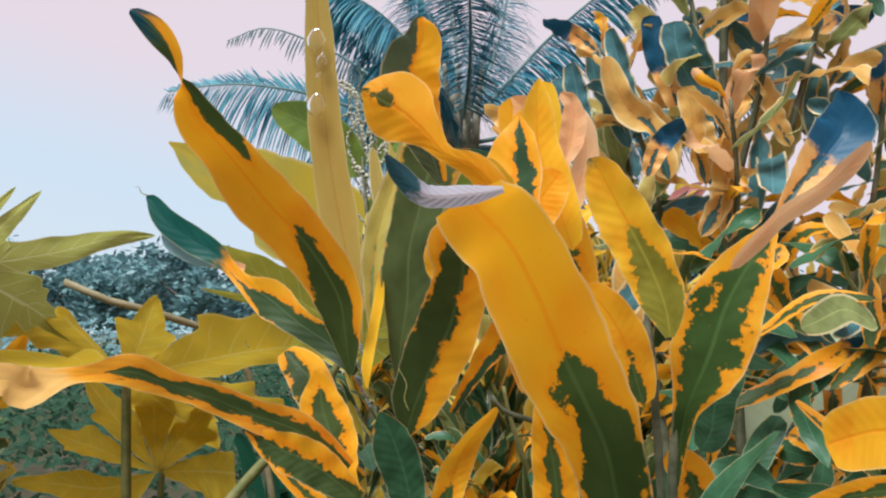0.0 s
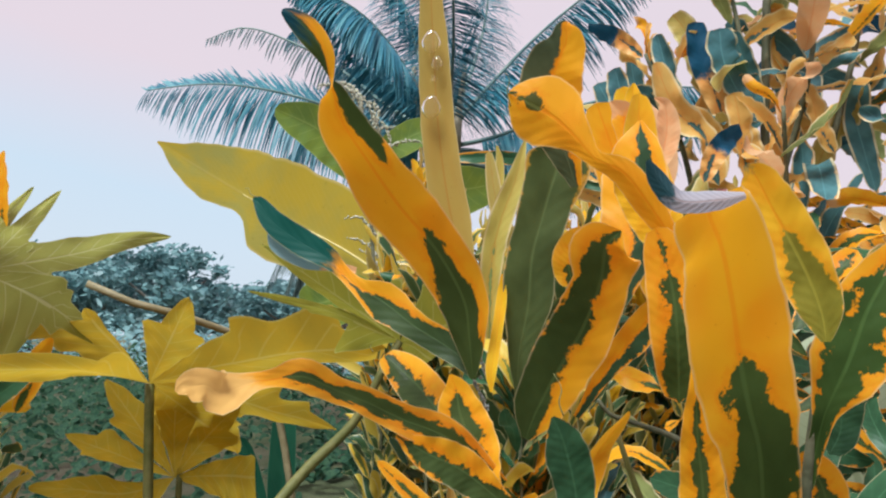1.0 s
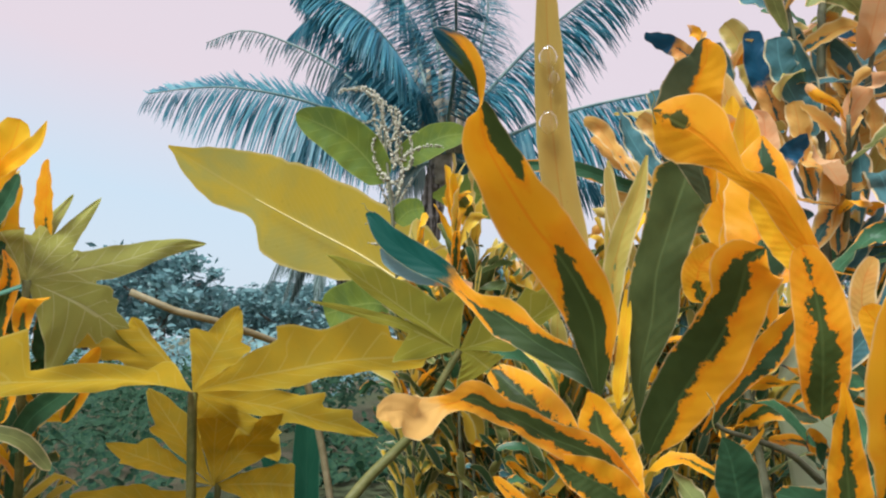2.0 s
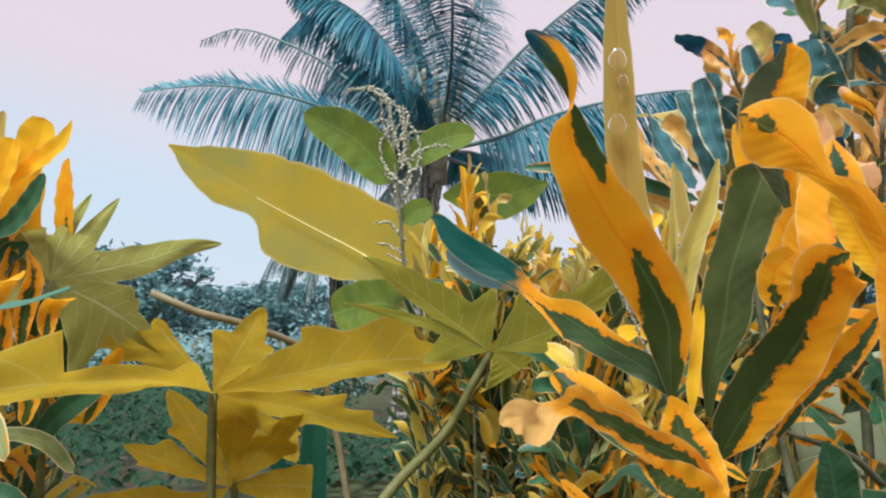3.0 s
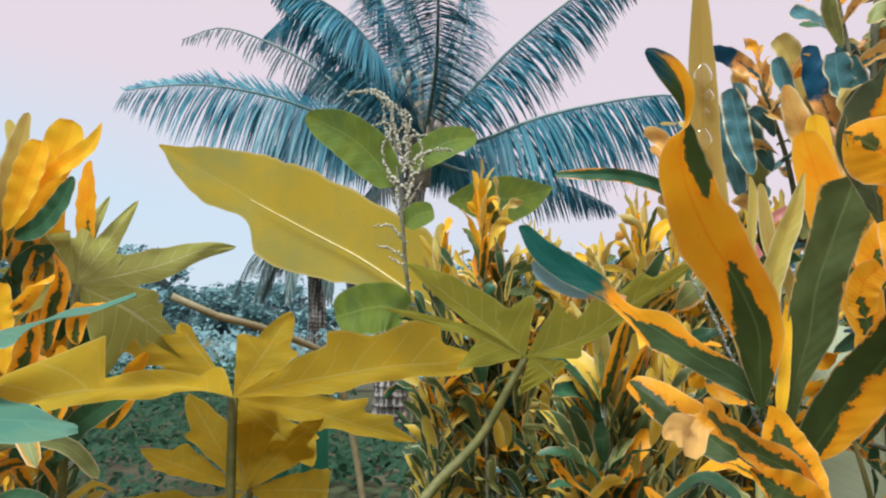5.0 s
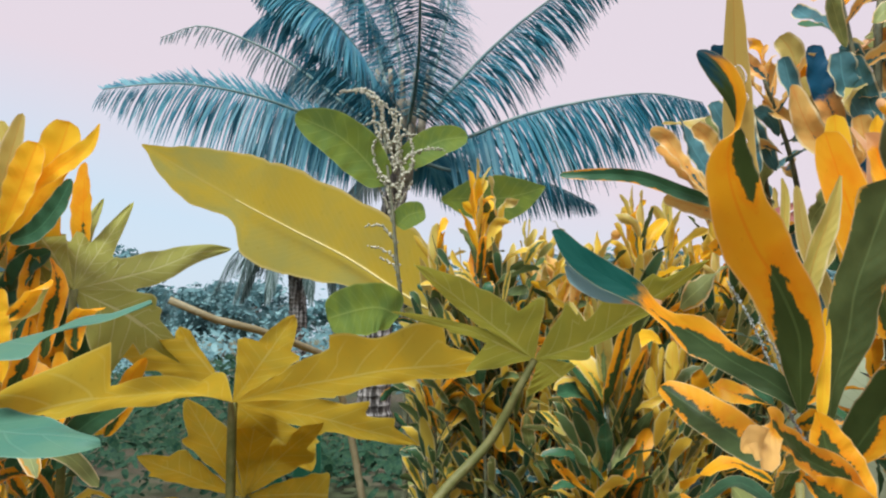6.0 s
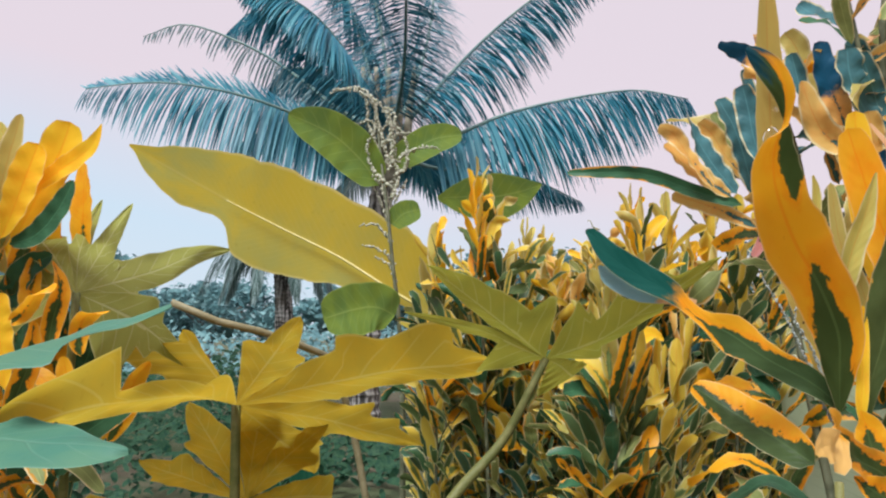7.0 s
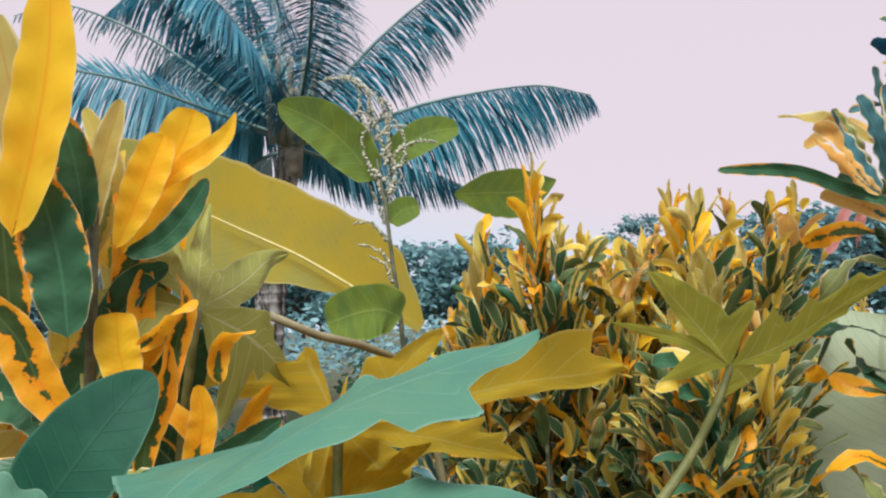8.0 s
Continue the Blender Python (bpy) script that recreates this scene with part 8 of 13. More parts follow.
leaf(tall_croton, "olive", [(0.9, 1, 1.505), (0.8646, 0.9674, 1.529), (0.8449, 0.9493, 1.561), (0.832, 0.9375, 1.586)], 0.0400, face=(0, -0.7, 0.6), twist=(23, 23, -1), wave=0.1, peak=0.66, full=0.62, length=14, across=4)
leaf(tall_croton, "tan", [(0.78, 1.2, 1.646), (0.7191, 1.171, 1.673), (0.6688, 1.148, 1.664), (0.6324, 1.131, 1.653)], 0.0384, face=(0, -0.7, 0.6), twist=(-2, -19, 70), wave=0.1, peak=0.65, full=0.62, length=14, across=4)
leaf(tall_croton, "tan", [(0.68, 1.12, 1.434), (0.6505, 1.123, 1.504), (0.6406, 1.125, 1.562), (0.6355, 1.125, 1.603)], 0.0328, face=(0, -0.7, 0.6), twist=(-4, -22, 144), wave=0.1, peak=0.63, full=0.62, length=14, across=4)
leaf(tall_croton, "teal", [(0.68, 1.12, 0.9534), (0.6778, 1.084, 0.9968), (0.6757, 1.048, 1.022), (0.674, 1.021, 1.038)], 0.0344, face=(0, -0.7, 0.6), twist=(11, 49, 82), wave=0.1, peak=0.66, full=0.62, length=14, across=4)
leaf(tall_croton, "half", [(0.78, 1.2, 1), (0.7905, 1.234, 1.046), (0.8034, 1.275, 1.058), (0.8133, 1.307, 1.063)], 0.0264, face=(0, -0.7, 0.6), twist=(-19, -4, -149), wave=0.1, peak=0.59, full=0.62, length=14, across=4)
leaf(tall_croton, "gold", [(0.52, 1.26, 1.085), (0.555, 1.236, 1.113), (0.5852, 1.214, 1.128), (0.6071, 1.199, 1.138)], 0.0400, face=(0, -0.7, 0.6), twist=(-28, -35, 140), wave=0.1, peak=0.57, full=0.62, length=14, across=4)
leaf(tall_croton, "olive", [(0.62, 1.15, 1.494), (0.5771, 1.089, 1.504), (0.5475, 1.046, 1.476), (0.5269, 1.016, 1.451)], 0.0296, face=(0, -0.7, 0.6), twist=(22, 32, 140), wave=0.1, peak=0.52, full=0.62, length=14, across=4)
leaf(tall_croton, "dark", [(0.78, 1.2, 1.239), (0.8382, 1.162, 1.246), (0.8788, 1.136, 1.222), (0.9072, 1.117, 1.2)], 0.0352, face=(0, -0.7, 0.6), twist=(11, -54, 72), wave=0.1, peak=0.53, full=0.62, length=14, across=4)
leaf(tall_croton, "tan", [(0.62, 1.15, 1.437), (0.6527, 1.171, 1.469), (0.6803, 1.188, 1.49), (0.7004, 1.201, 1.504)], 0.0296, face=(0, -0.7, 0.6), twist=(-23, -15, 126), wave=0.1, peak=0.72, full=0.62, length=14, across=4)
leaf(tall_croton, "dark", [(0.62, 1.15, 1.23), (0.6475, 1.144, 1.28), (0.686, 1.136, 1.302), (0.7159, 1.13, 1.315)], 0.0360, face=(0, -0.7, 0.6), twist=(-23, 10, -66), wave=0.1, peak=0.54, full=0.62, length=14, across=4)
leaf(tall_croton, "tan", [(0.52, 1.26, 1.321), (0.4847, 1.21, 1.351), (0.4542, 1.168, 1.356), (0.432, 1.137, 1.357)], 0.0272, face=(0, -0.7, 0.6), twist=(-15, 65, 64), wave=0.1, peak=0.63, full=0.62, length=14, across=4)
leaf(tall_croton, "olive", [(0.85, 1.3, 1.544), (0.804, 1.247, 1.547), (0.769, 1.207, 1.558), (0.744, 1.179, 1.567)], 0.0264, face=(0, -0.7, 0.6), twist=(-20, 1, 21), wave=0.1, peak=0.65, full=0.62, length=14, across=4)
leaf(tall_croton, "teal", [(0.9, 1, 1.609), (0.8517, 0.9915, 1.631), (0.8159, 0.9852, 1.651), (0.7906, 0.9807, 1.666)], 0.0336, face=(0, -0.7, 0.6), twist=(-26, -30, 72), wave=0.1, peak=0.68, full=0.62, length=14, across=4)
leaf(tall_croton, "olive", [(0.85, 1.3, 1.825), (0.8389, 1.36, 1.829), (0.8309, 1.403, 1.811), (0.8253, 1.433, 1.794)], 0.0392, face=(0, -0.7, 0.6), twist=(-26, 59, 80), wave=0.1, peak=0.55, full=0.62, length=14, across=4)
leaf(tall_croton, "half", [(0.85, 1.3, 1.842), (0.8953, 1.276, 1.853), (0.9282, 1.259, 1.87), (0.9513, 1.247, 1.884)], 0.0360, face=(0, -0.7, 0.6), twist=(-25, 1, -166), wave=0.1, peak=0.55, full=0.62, length=14, across=4)
leaf(tall_croton, "teal", [(0.68, 1.12, 1.069), (0.729, 1.15, 1.08), (0.7645, 1.172, 1.098), (0.7894, 1.187, 1.113)], 0.0360, face=(0, -0.7, 0.6), twist=(-11, 79, -56), wave=0.1, peak=0.72, full=0.62, length=14, across=4)
leaf(tall_croton, "half", [(0.62, 1.15, 1.648), (0.6724, 1.177, 1.663), (0.7115, 1.196, 1.645), (0.7392, 1.21, 1.629)], 0.0256, face=(0, -0.7, 0.6), twist=(4, -53, -161), wave=0.1, peak=0.72, full=0.62, length=14, across=4)
leaf(tall_croton, "tan", [(0.68, 1.12, 1.869), (0.6779, 1.064, 1.876), (0.6765, 1.024, 1.857), (0.6754, 0.9965, 1.841)], 0.0296, face=(0, -0.7, 0.6), twist=(-9, 7, -69), wave=0.1, peak=0.60, full=0.62, length=14, across=4)
leaf(tall_croton, "half", [(1, 1.1, 1.793), (0.9647, 1.136, 1.818), (0.9343, 1.166, 1.813), (0.9122, 1.189, 1.806)], 0.0256, face=(0, -0.7, 0.6), twist=(-28, 37, -97), wave=0.1, peak=0.70, full=0.62, length=14, across=4)
leaf(tall_croton, "half", [(0.52, 1.26, 0.8919), (0.5471, 1.252, 0.9557), (0.5697, 1.246, 1.005), (0.5861, 1.241, 1.039)], 0.0384, face=(0, -0.7, 0.6), twist=(-2, -28, -102), wave=0.1, peak=0.52, full=0.62, length=14, across=4)
leaf(tall_croton, "dark", [(0.52, 1.26, 1.135), (0.4775, 1.285, 1.157), (0.4414, 1.307, 1.155), (0.4152, 1.322, 1.151)], 0.0280, face=(0, -0.7, 0.6), twist=(25, 45, -57), wave=0.1, peak=0.71, full=0.62, length=14, across=4)
leaf(tall_croton, "teal", [(0.62, 1.15, 1.211), (0.6602, 1.13, 1.254), (0.6824, 1.119, 1.296), (0.6971, 1.112, 1.327)], 0.0360, face=(0, -0.7, 0.6), twist=(-10, -30, -58), wave=0.1, peak=0.52, full=0.62, length=14, across=4)
leaf(tall_croton, "tan", [(0.85, 1.3, 1.618), (0.8008, 1.301, 1.647), (0.7605, 1.303, 1.666), (0.7314, 1.304, 1.678)], 0.0312, face=(0, -0.7, 0.6), twist=(14, 3, -34), wave=0.1, peak=0.70, full=0.62, length=14, across=4)
leaf(tall_croton, "dark", [(0.85, 1.3, 1.119), (0.8566, 1.325, 1.177), (0.8647, 1.356, 1.213), (0.871, 1.38, 1.238)], 0.0336, face=(0, -0.7, 0.6), twist=(27, 7, -51), wave=0.1, peak=0.65, full=0.62, length=14, across=4)
leaf(tall_croton, "half", [(1, 1.1, 1.516), (1.013, 1.171, 1.541), (1.024, 1.229, 1.546), (1.032, 1.27, 1.548)], 0.0296, face=(0, -0.7, 0.6), twist=(-25, 1, -148), wave=0.1, peak=0.63, full=0.62, length=14, across=4)
leaf(tall_croton, "half", [(0.78, 1.2, 0.9291), (0.7596, 1.183, 0.9827), (0.7468, 1.173, 1.026), (0.7382, 1.166, 1.058)], 0.0336, face=(0, -0.7, 0.6), twist=(26, 76, -168), wave=0.1, peak=0.64, full=0.62, length=14, across=4)
leaf(tall_croton, "teal", [(0.52, 1.26, 1.333), (0.4865, 1.253, 1.379), (0.4535, 1.245, 1.408), (0.429, 1.24, 1.427)], 0.0320, face=(0, -0.7, 0.6), twist=(17, 18, -35), wave=0.1, peak=0.63, full=0.62, length=14, across=4)
leaf(tall_croton, "olive", [(0.9, 1, 1.694), (0.888, 0.9735, 1.763), (0.8654, 0.9231, 1.783), (0.8472, 0.8829, 1.793)], 0.0368, face=(0, -0.7, 0.6), twist=(-14, -70, 102), wave=0.1, peak=0.60, full=0.62, length=14, across=4)
leaf(tall_croton, "dark", [(1, 1.1, 1.297), (0.98, 1.075, 1.351), (0.9502, 1.038, 1.361), (0.9269, 1.009, 1.363)], 0.0352, face=(0, -0.7, 0.6), twist=(24, 45, -118), wave=0.1, peak=0.65, full=0.62, length=14, across=4)
leaf(tall_croton, "dark", [(1, 1.1, 1.212), (1.014, 1.116, 1.266), (1.02, 1.122, 1.31), (1.024, 1.126, 1.341)], 0.0392, face=(0, -0.7, 0.6), twist=(27, 74, -161), wave=0.1, peak=0.66, full=0.62, length=14, across=4)
leaf(tall_croton, "teal", [(0.68, 1.12, 1.497), (0.6422, 1.119, 1.543), (0.5992, 1.118, 1.56), (0.5665, 1.117, 1.569)], 0.0328, face=(0, -0.7, 0.6), twist=(-1, -77, 128), wave=0.1, peak=0.63, full=0.62, length=14, across=4)
leaf(tall_croton, "dark", [(1, 1.1, 0.9606), (1.006, 1.066, 0.9962), (1.012, 1.035, 1.019), (1.016, 1.012, 1.035)], 0.0352, face=(0, -0.7, 0.6), twist=(-0, 30, 94), wave=0.1, peak=0.71, full=0.62, length=14, across=4)
leaf(tall_croton, "teal", [(0.52, 1.26, 1.104), (0.5111, 1.211, 1.117), (0.5047, 1.177, 1.099), (0.5002, 1.152, 1.082)], 0.0304, face=(0, -0.7, 0.6), twist=(7, 43, 123), wave=0.1, peak=0.69, full=0.62, length=14, across=4)
leaf(tall_croton, "tan", [(0.85, 1.3, 1.714), (0.8703, 1.35, 1.748), (0.8844, 1.384, 1.781), (0.8942, 1.408, 1.805)], 0.0360, face=(0, -0.7, 0.6), twist=(-24, 54, -56), wave=0.1, peak=0.62, full=0.62, length=14, across=4)
leaf(tall_croton, "half", [(0.52, 1.26, 1.299), (0.5038, 1.33, 1.317), (0.491, 1.385, 1.308), (0.4818, 1.425, 1.299)], 0.0360, face=(0, -0.7, 0.6), twist=(18, -56, -120), wave=0.1, peak=0.66, full=0.62, length=14, across=4)
leaf(tall_croton, "olive", [(1, 1.1, 1.843), (0.9518, 1.088, 1.869), (0.9094, 1.078, 1.865), (0.8785, 1.071, 1.859)], 0.0312, face=(0, -0.7, 0.6), twist=(17, -67, -75), wave=0.1, peak=0.65, full=0.62, length=14, across=4)
leaf(tall_croton, "half", [(0.62, 1.15, 1.034), (0.5642, 1.176, 1.046), (0.5253, 1.195, 1.022), (0.4981, 1.208, 1.002)], 0.0312, face=(0, -0.7, 0.6), twist=(-6, -37, -163), wave=0.1, peak=0.57, full=0.62, length=14, across=4)
leaf(tall_croton, "teal", [(0.62, 1.15, 1.309), (0.6654, 1.151, 1.347), (0.6996, 1.152, 1.377), (0.7238, 1.152, 1.4)], 0.0264, face=(0, -0.7, 0.6), twist=(-9, 15, -101), wave=0.1, peak=0.71, full=0.62, length=14, across=4)
leaf(tall_croton, "teal", [(0.68, 1.12, 1.364), (0.6629, 1.049, 1.362), (0.6518, 1.003, 1.332), (0.6441, 0.9714, 1.305)], 0.0368, face=(0, -0.7, 0.6), twist=(-0, 24, -5), wave=0.1, peak=0.65, full=0.62, length=14, across=4)
leaf(tall_croton, "dim", [(0.78, 1.2, 1.071), (0.7093, 1.182, 1.093), (0.6547, 1.168, 1.111), (0.6157, 1.157, 1.125)], 0.0384, face=(0, -0.7, 0.6), twist=(-21, -37, 53), wave=0.1, peak=0.68, full=0.62, length=14, across=4)
leaf(tall_croton, "teal", [(1, 1.1, 1.636), (1.023, 1.041, 1.632), (1.04, 0.9953, 1.635), (1.053, 0.9625, 1.637)], 0.0392, face=(0, -0.7, 0.6), twist=(9, 67, 150), wave=0.1, peak=0.69, full=0.62, length=14, across=4)
leaf(tall_croton, "dark", [(1, 1.1, 0.9675), (0.9489, 1.134, 0.9705), (0.9149, 1.156, 0.9456), (0.8915, 1.172, 0.9238)], 0.0384, face=(0, -0.7, 0.6), twist=(11, 36, 96), wave=0.1, peak=0.63, full=0.62, length=14, across=4)
leaf(tall_croton, "tan", [(1, 1.1, 1.523), (0.9502, 1.096, 1.545), (0.9079, 1.093, 1.545), (0.8772, 1.09, 1.542)], 0.0288, face=(0, -0.7, 0.6), twist=(-25, -38, 132), wave=0.1, peak=0.57, full=0.62, length=14, across=4)
leaf(tall_croton, "dark", [(0.52, 1.26, 1.256), (0.5415, 1.243, 1.304), (0.5691, 1.222, 1.329), (0.5902, 1.206, 1.345)], 0.0376, face=(0, -0.7, 0.6), twist=(-21, 61, 153), wave=0.1, peak=0.60, full=0.62, length=14, across=4)
leaf(tall_croton, "tan", [(0.68, 1.12, 1.475), (0.7268, 1.08, 1.474), (0.7632, 1.049, 1.478), (0.7891, 1.027, 1.482)], 0.0320, face=(0, -0.7, 0.6), twist=(-3, -14, -110), wave=0.1, peak=0.51, full=0.62, length=14, across=4)
leaf(tall_croton, "half", [(0.85, 1.3, 1.146), (0.7932, 1.325, 1.167), (0.7496, 1.344, 1.185), (0.7186, 1.357, 1.198)], 0.0320, face=(0, -0.7, 0.6), twist=(-16, 72, 21), wave=0.1, peak=0.63, full=0.62, length=14, across=4)
leaf(tall_croton, "half", [(0.85, 1.3, 1.839), (0.8909, 1.266, 1.851), (0.9204, 1.241, 1.833), (0.941, 1.223, 1.816)], 0.0312, face=(0, -0.7, 0.6), twist=(-15, 71, 55), wave=0.1, peak=0.63, full=0.62, length=14, across=4)
leaf(tall_croton, "half", [(0.9, 1, 1.156), (0.8576, 0.9574, 1.181), (0.8259, 0.9254, 1.203), (0.8033, 0.9027, 1.22)], 0.0328, face=(0, -0.7, 0.6), twist=(-8, 38, -6), wave=0.1, peak=0.59, full=0.62, length=14, across=4)
leaf(tall_croton, "dark", [(1, 1.1, 1.085), (1.025, 1.126, 1.126), (1.055, 1.157, 1.13), (1.078, 1.18, 1.128)], 0.0352, face=(0, -0.7, 0.6), twist=(15, -78, 92), wave=0.1, peak=0.66, full=0.62, length=14, across=4)
leaf(tall_croton, "olive", [(1.05, 1.35, 1.566), (1.025, 1.338, 1.611), (0.9935, 1.322, 1.631), (0.9691, 1.31, 1.643)], 0.0352, face=(0, -0.7, 0.6), twist=(-9, 49, -12), wave=0.1, peak=0.70, full=0.62, length=14, across=4)
leaf(tall_croton, "dark", [(0.9, 1, 0.9733), (0.8395, 0.9872, 0.9855), (0.7952, 0.9778, 0.9667), (0.764, 0.9712, 0.9492)], 0.0336, face=(0, -0.7, 0.6), twist=(-18, 54, -125), wave=0.1, peak=0.62, full=0.62, length=14, across=4)
leaf(tall_croton, "teal", [(0.78, 1.2, 1.494), (0.8409, 1.183, 1.523), (0.892, 1.169, 1.532), (0.9291, 1.159, 1.538)], 0.0384, face=(0, -0.7, 0.6), twist=(-1, 58, -127), wave=0.1, peak=0.61, full=0.62, length=14, across=4)
leaf(tall_croton, "teal", [(0.9, 1, 1.688), (0.898, 1.069, 1.685), (0.8964, 1.123, 1.681), (0.8953, 1.161, 1.678)], 0.0368, face=(0, -0.7, 0.6), twist=(-14, 37, 50), wave=0.1, peak=0.58, full=0.62, length=14, across=4)
leaf(tall_croton, "dim", [(0.52, 1.26, 0.8468), (0.4832, 1.267, 0.8897), (0.4562, 1.273, 0.9244), (0.4371, 1.277, 0.9493)], 0.0368, face=(0, -0.7, 0.6), twist=(-16, 0, 68), wave=0.1, peak=0.57, full=0.62, length=14, across=4)
leaf(tall_croton, "dim", [(0.52, 1.26, 1.36), (0.4956, 1.218, 1.39), (0.483, 1.197, 1.427), (0.475, 1.183, 1.455)], 0.0368, face=(0, -0.7, 0.6), twist=(22, -26, -67), wave=0.1, peak=0.53, full=0.62, length=14, across=4)
leaf(tall_croton, "olive", [(0.85, 1.3, 1.74), (0.8351, 1.362, 1.779), (0.8271, 1.395, 1.826), (0.822, 1.417, 1.863)], 0.0352, face=(0, -0.7, 0.6), twist=(-15, -2, 76), wave=0.1, peak=0.68, full=0.62, length=14, across=4)
leaf(tall_croton, "teal", [(1.05, 1.35, 1.485), (0.9948, 1.311, 1.512), (0.9523, 1.281, 1.534), (0.922, 1.26, 1.549)], 0.0392, face=(0, -0.7, 0.6), twist=(13, 64, -6), wave=0.1, peak=0.62, full=0.62, length=14, across=4)
leaf(tall_croton, "tan", [(0.9, 1, 1.431), (0.8803, 0.9541, 1.437), (0.8661, 0.9211, 1.421), (0.8561, 0.898, 1.407)], 0.0296, face=(0, -0.7, 0.6), twist=(-22, -66, 92), wave=0.1, peak=0.64, full=0.62, length=14, across=4)
leaf(tall_croton, "teal", [(0.85, 1.3, 1.756), (0.8384, 1.357, 1.755), (0.8294, 1.401, 1.755), (0.823, 1.432, 1.754)], 0.0392, face=(0, -0.7, 0.6), twist=(-23, -7, -8), wave=0.1, peak=0.67, full=0.62, length=14, across=4)
leaf(tall_croton, "teal", [(0.85, 1.3, 0.9942), (0.8876, 1.328, 1.018), (0.918, 1.35, 1.002), (0.9398, 1.366, 0.9865)], 0.0320, face=(0, -0.7, 0.6), twist=(-12, -37, 46), wave=0.1, peak=0.59, full=0.62, length=14, across=4)
leaf(tall_croton, "dark", [(0.62, 1.15, 1.241), (0.5676, 1.157, 1.267), (0.5223, 1.164, 1.269), (0.4893, 1.168, 1.268)], 0.0336, face=(0, -0.7, 0.6), twist=(-5, -12, 154), wave=0.1, peak=0.58, full=0.62, length=14, across=4)
leaf(tall_croton, "tan", [(0.68, 1.12, 1.746), (0.7105, 1.082, 1.798), (0.7444, 1.039, 1.809), (0.7701, 1.007, 1.813)], 0.0304, face=(0, -0.7, 0.6), twist=(-5, -32, -28), wave=0.1, peak=0.55, full=0.62, length=14, across=4)
leaf(tall_croton, "dim", [(0.68, 1.12, 1.55), (0.6605, 1.081, 1.605), (0.6367, 1.032, 1.614), (0.6184, 0.9954, 1.615)], 0.0280, face=(0, -0.7, 0.6), twist=(-27, -24, 142), wave=0.1, peak=0.51, full=0.62, length=14, across=4)
leaf(tall_croton, "teal", [(0.78, 1.2, 1.382), (0.7859, 1.255, 1.426), (0.7914, 1.307, 1.443), (0.7955, 1.345, 1.452)], 0.0344, face=(0, -0.7, 0.6), twist=(13, -27, -108), wave=0.1, peak=0.70, full=0.62, length=14, across=4)
leaf(tall_croton, "half", [(0.85, 1.3, 1.273), (0.815, 1.332, 1.31), (0.7804, 1.364, 1.31), (0.7546, 1.388, 1.306)], 0.0296, face=(0, -0.7, 0.6), twist=(14, -31, 107), wave=0.1, peak=0.69, full=0.62, length=14, across=4)
leaf(tall_croton, "half", [(0.78, 1.2, 1.469), (0.8246, 1.149, 1.491), (0.8612, 1.107, 1.49), (0.8875, 1.077, 1.488)], 0.0296, face=(0, -0.7, 0.6), twist=(-12, 78, 77), wave=0.1, peak=0.60, full=0.62, length=14, across=4)
leaf(tall_croton, "teal", [(0.78, 1.2, 1.337), (0.8304, 1.155, 1.351), (0.8672, 1.121, 1.373), (0.8931, 1.098, 1.389)], 0.0272, face=(0, -0.7, 0.6), twist=(-14, -38, -52), wave=0.1, peak=0.71, full=0.62, length=14, across=4)
leaf(tall_croton, "dim", [(0.78, 1.2, 1.405), (0.7301, 1.175, 1.45), (0.6814, 1.15, 1.462), (0.6452, 1.132, 1.467)], 0.0344, face=(0, -0.7, 0.6), twist=(20, 28, 102), wave=0.1, peak=0.56, full=0.62, length=14, across=4)
leaf(tall_croton, "olive", [(0.9, 1, 1.774), (0.8948, 1.058, 1.776), (0.8909, 1.103, 1.787), (0.8881, 1.134, 1.796)], 0.0312, face=(0, -0.7, 0.6), twist=(20, 78, -110), wave=0.1, peak=0.58, full=0.62, length=14, across=4)
leaf(tall_croton, "tan", [(0.85, 1.3, 1.737), (0.8385, 1.279, 1.786), (0.8219, 1.248, 1.81), (0.8089, 1.224, 1.825)], 0.0360, face=(0, -0.7, 0.6), twist=(7, 13, 43), wave=0.1, peak=0.55, full=0.62, length=14, across=4)
leaf(tall_croton, "tan", [(0.85, 1.3, 1.892), (0.884, 1.303, 1.942), (0.9272, 1.308, 1.96), (0.9604, 1.311, 1.97)], 0.0288, face=(0, -0.7, 0.6), twist=(-21, 56, 51), wave=0.1, peak=0.67, full=0.62, length=14, across=4)
leaf(tall_croton, "dark", [(0.52, 1.26, 1.049), (0.5046, 1.3, 1.079), (0.4965, 1.322, 1.112), (0.4912, 1.335, 1.138)], 0.0280, face=(0, -0.7, 0.6), twist=(-9, 5, 93), wave=0.1, peak=0.60, full=0.62, length=14, across=4)
leaf(tall_croton, "olive", [(0.9, 1, 1.322), (0.8602, 1.049, 1.333), (0.8291, 1.088, 1.339), (0.8068, 1.115, 1.343)], 0.0360, face=(0, -0.7, 0.6), twist=(-29, 66, -107), wave=0.1, peak=0.65, full=0.62, length=14, across=4)
leaf(tall_croton, "teal", [(0.9, 1, 1.609), (0.8665, 1.047, 1.622), (0.8398, 1.084, 1.626), (0.8207, 1.11, 1.628)], 0.0344, face=(0, -0.7, 0.6), twist=(-29, 38, -100), wave=0.1, peak=0.71, full=0.62, length=14, across=4)
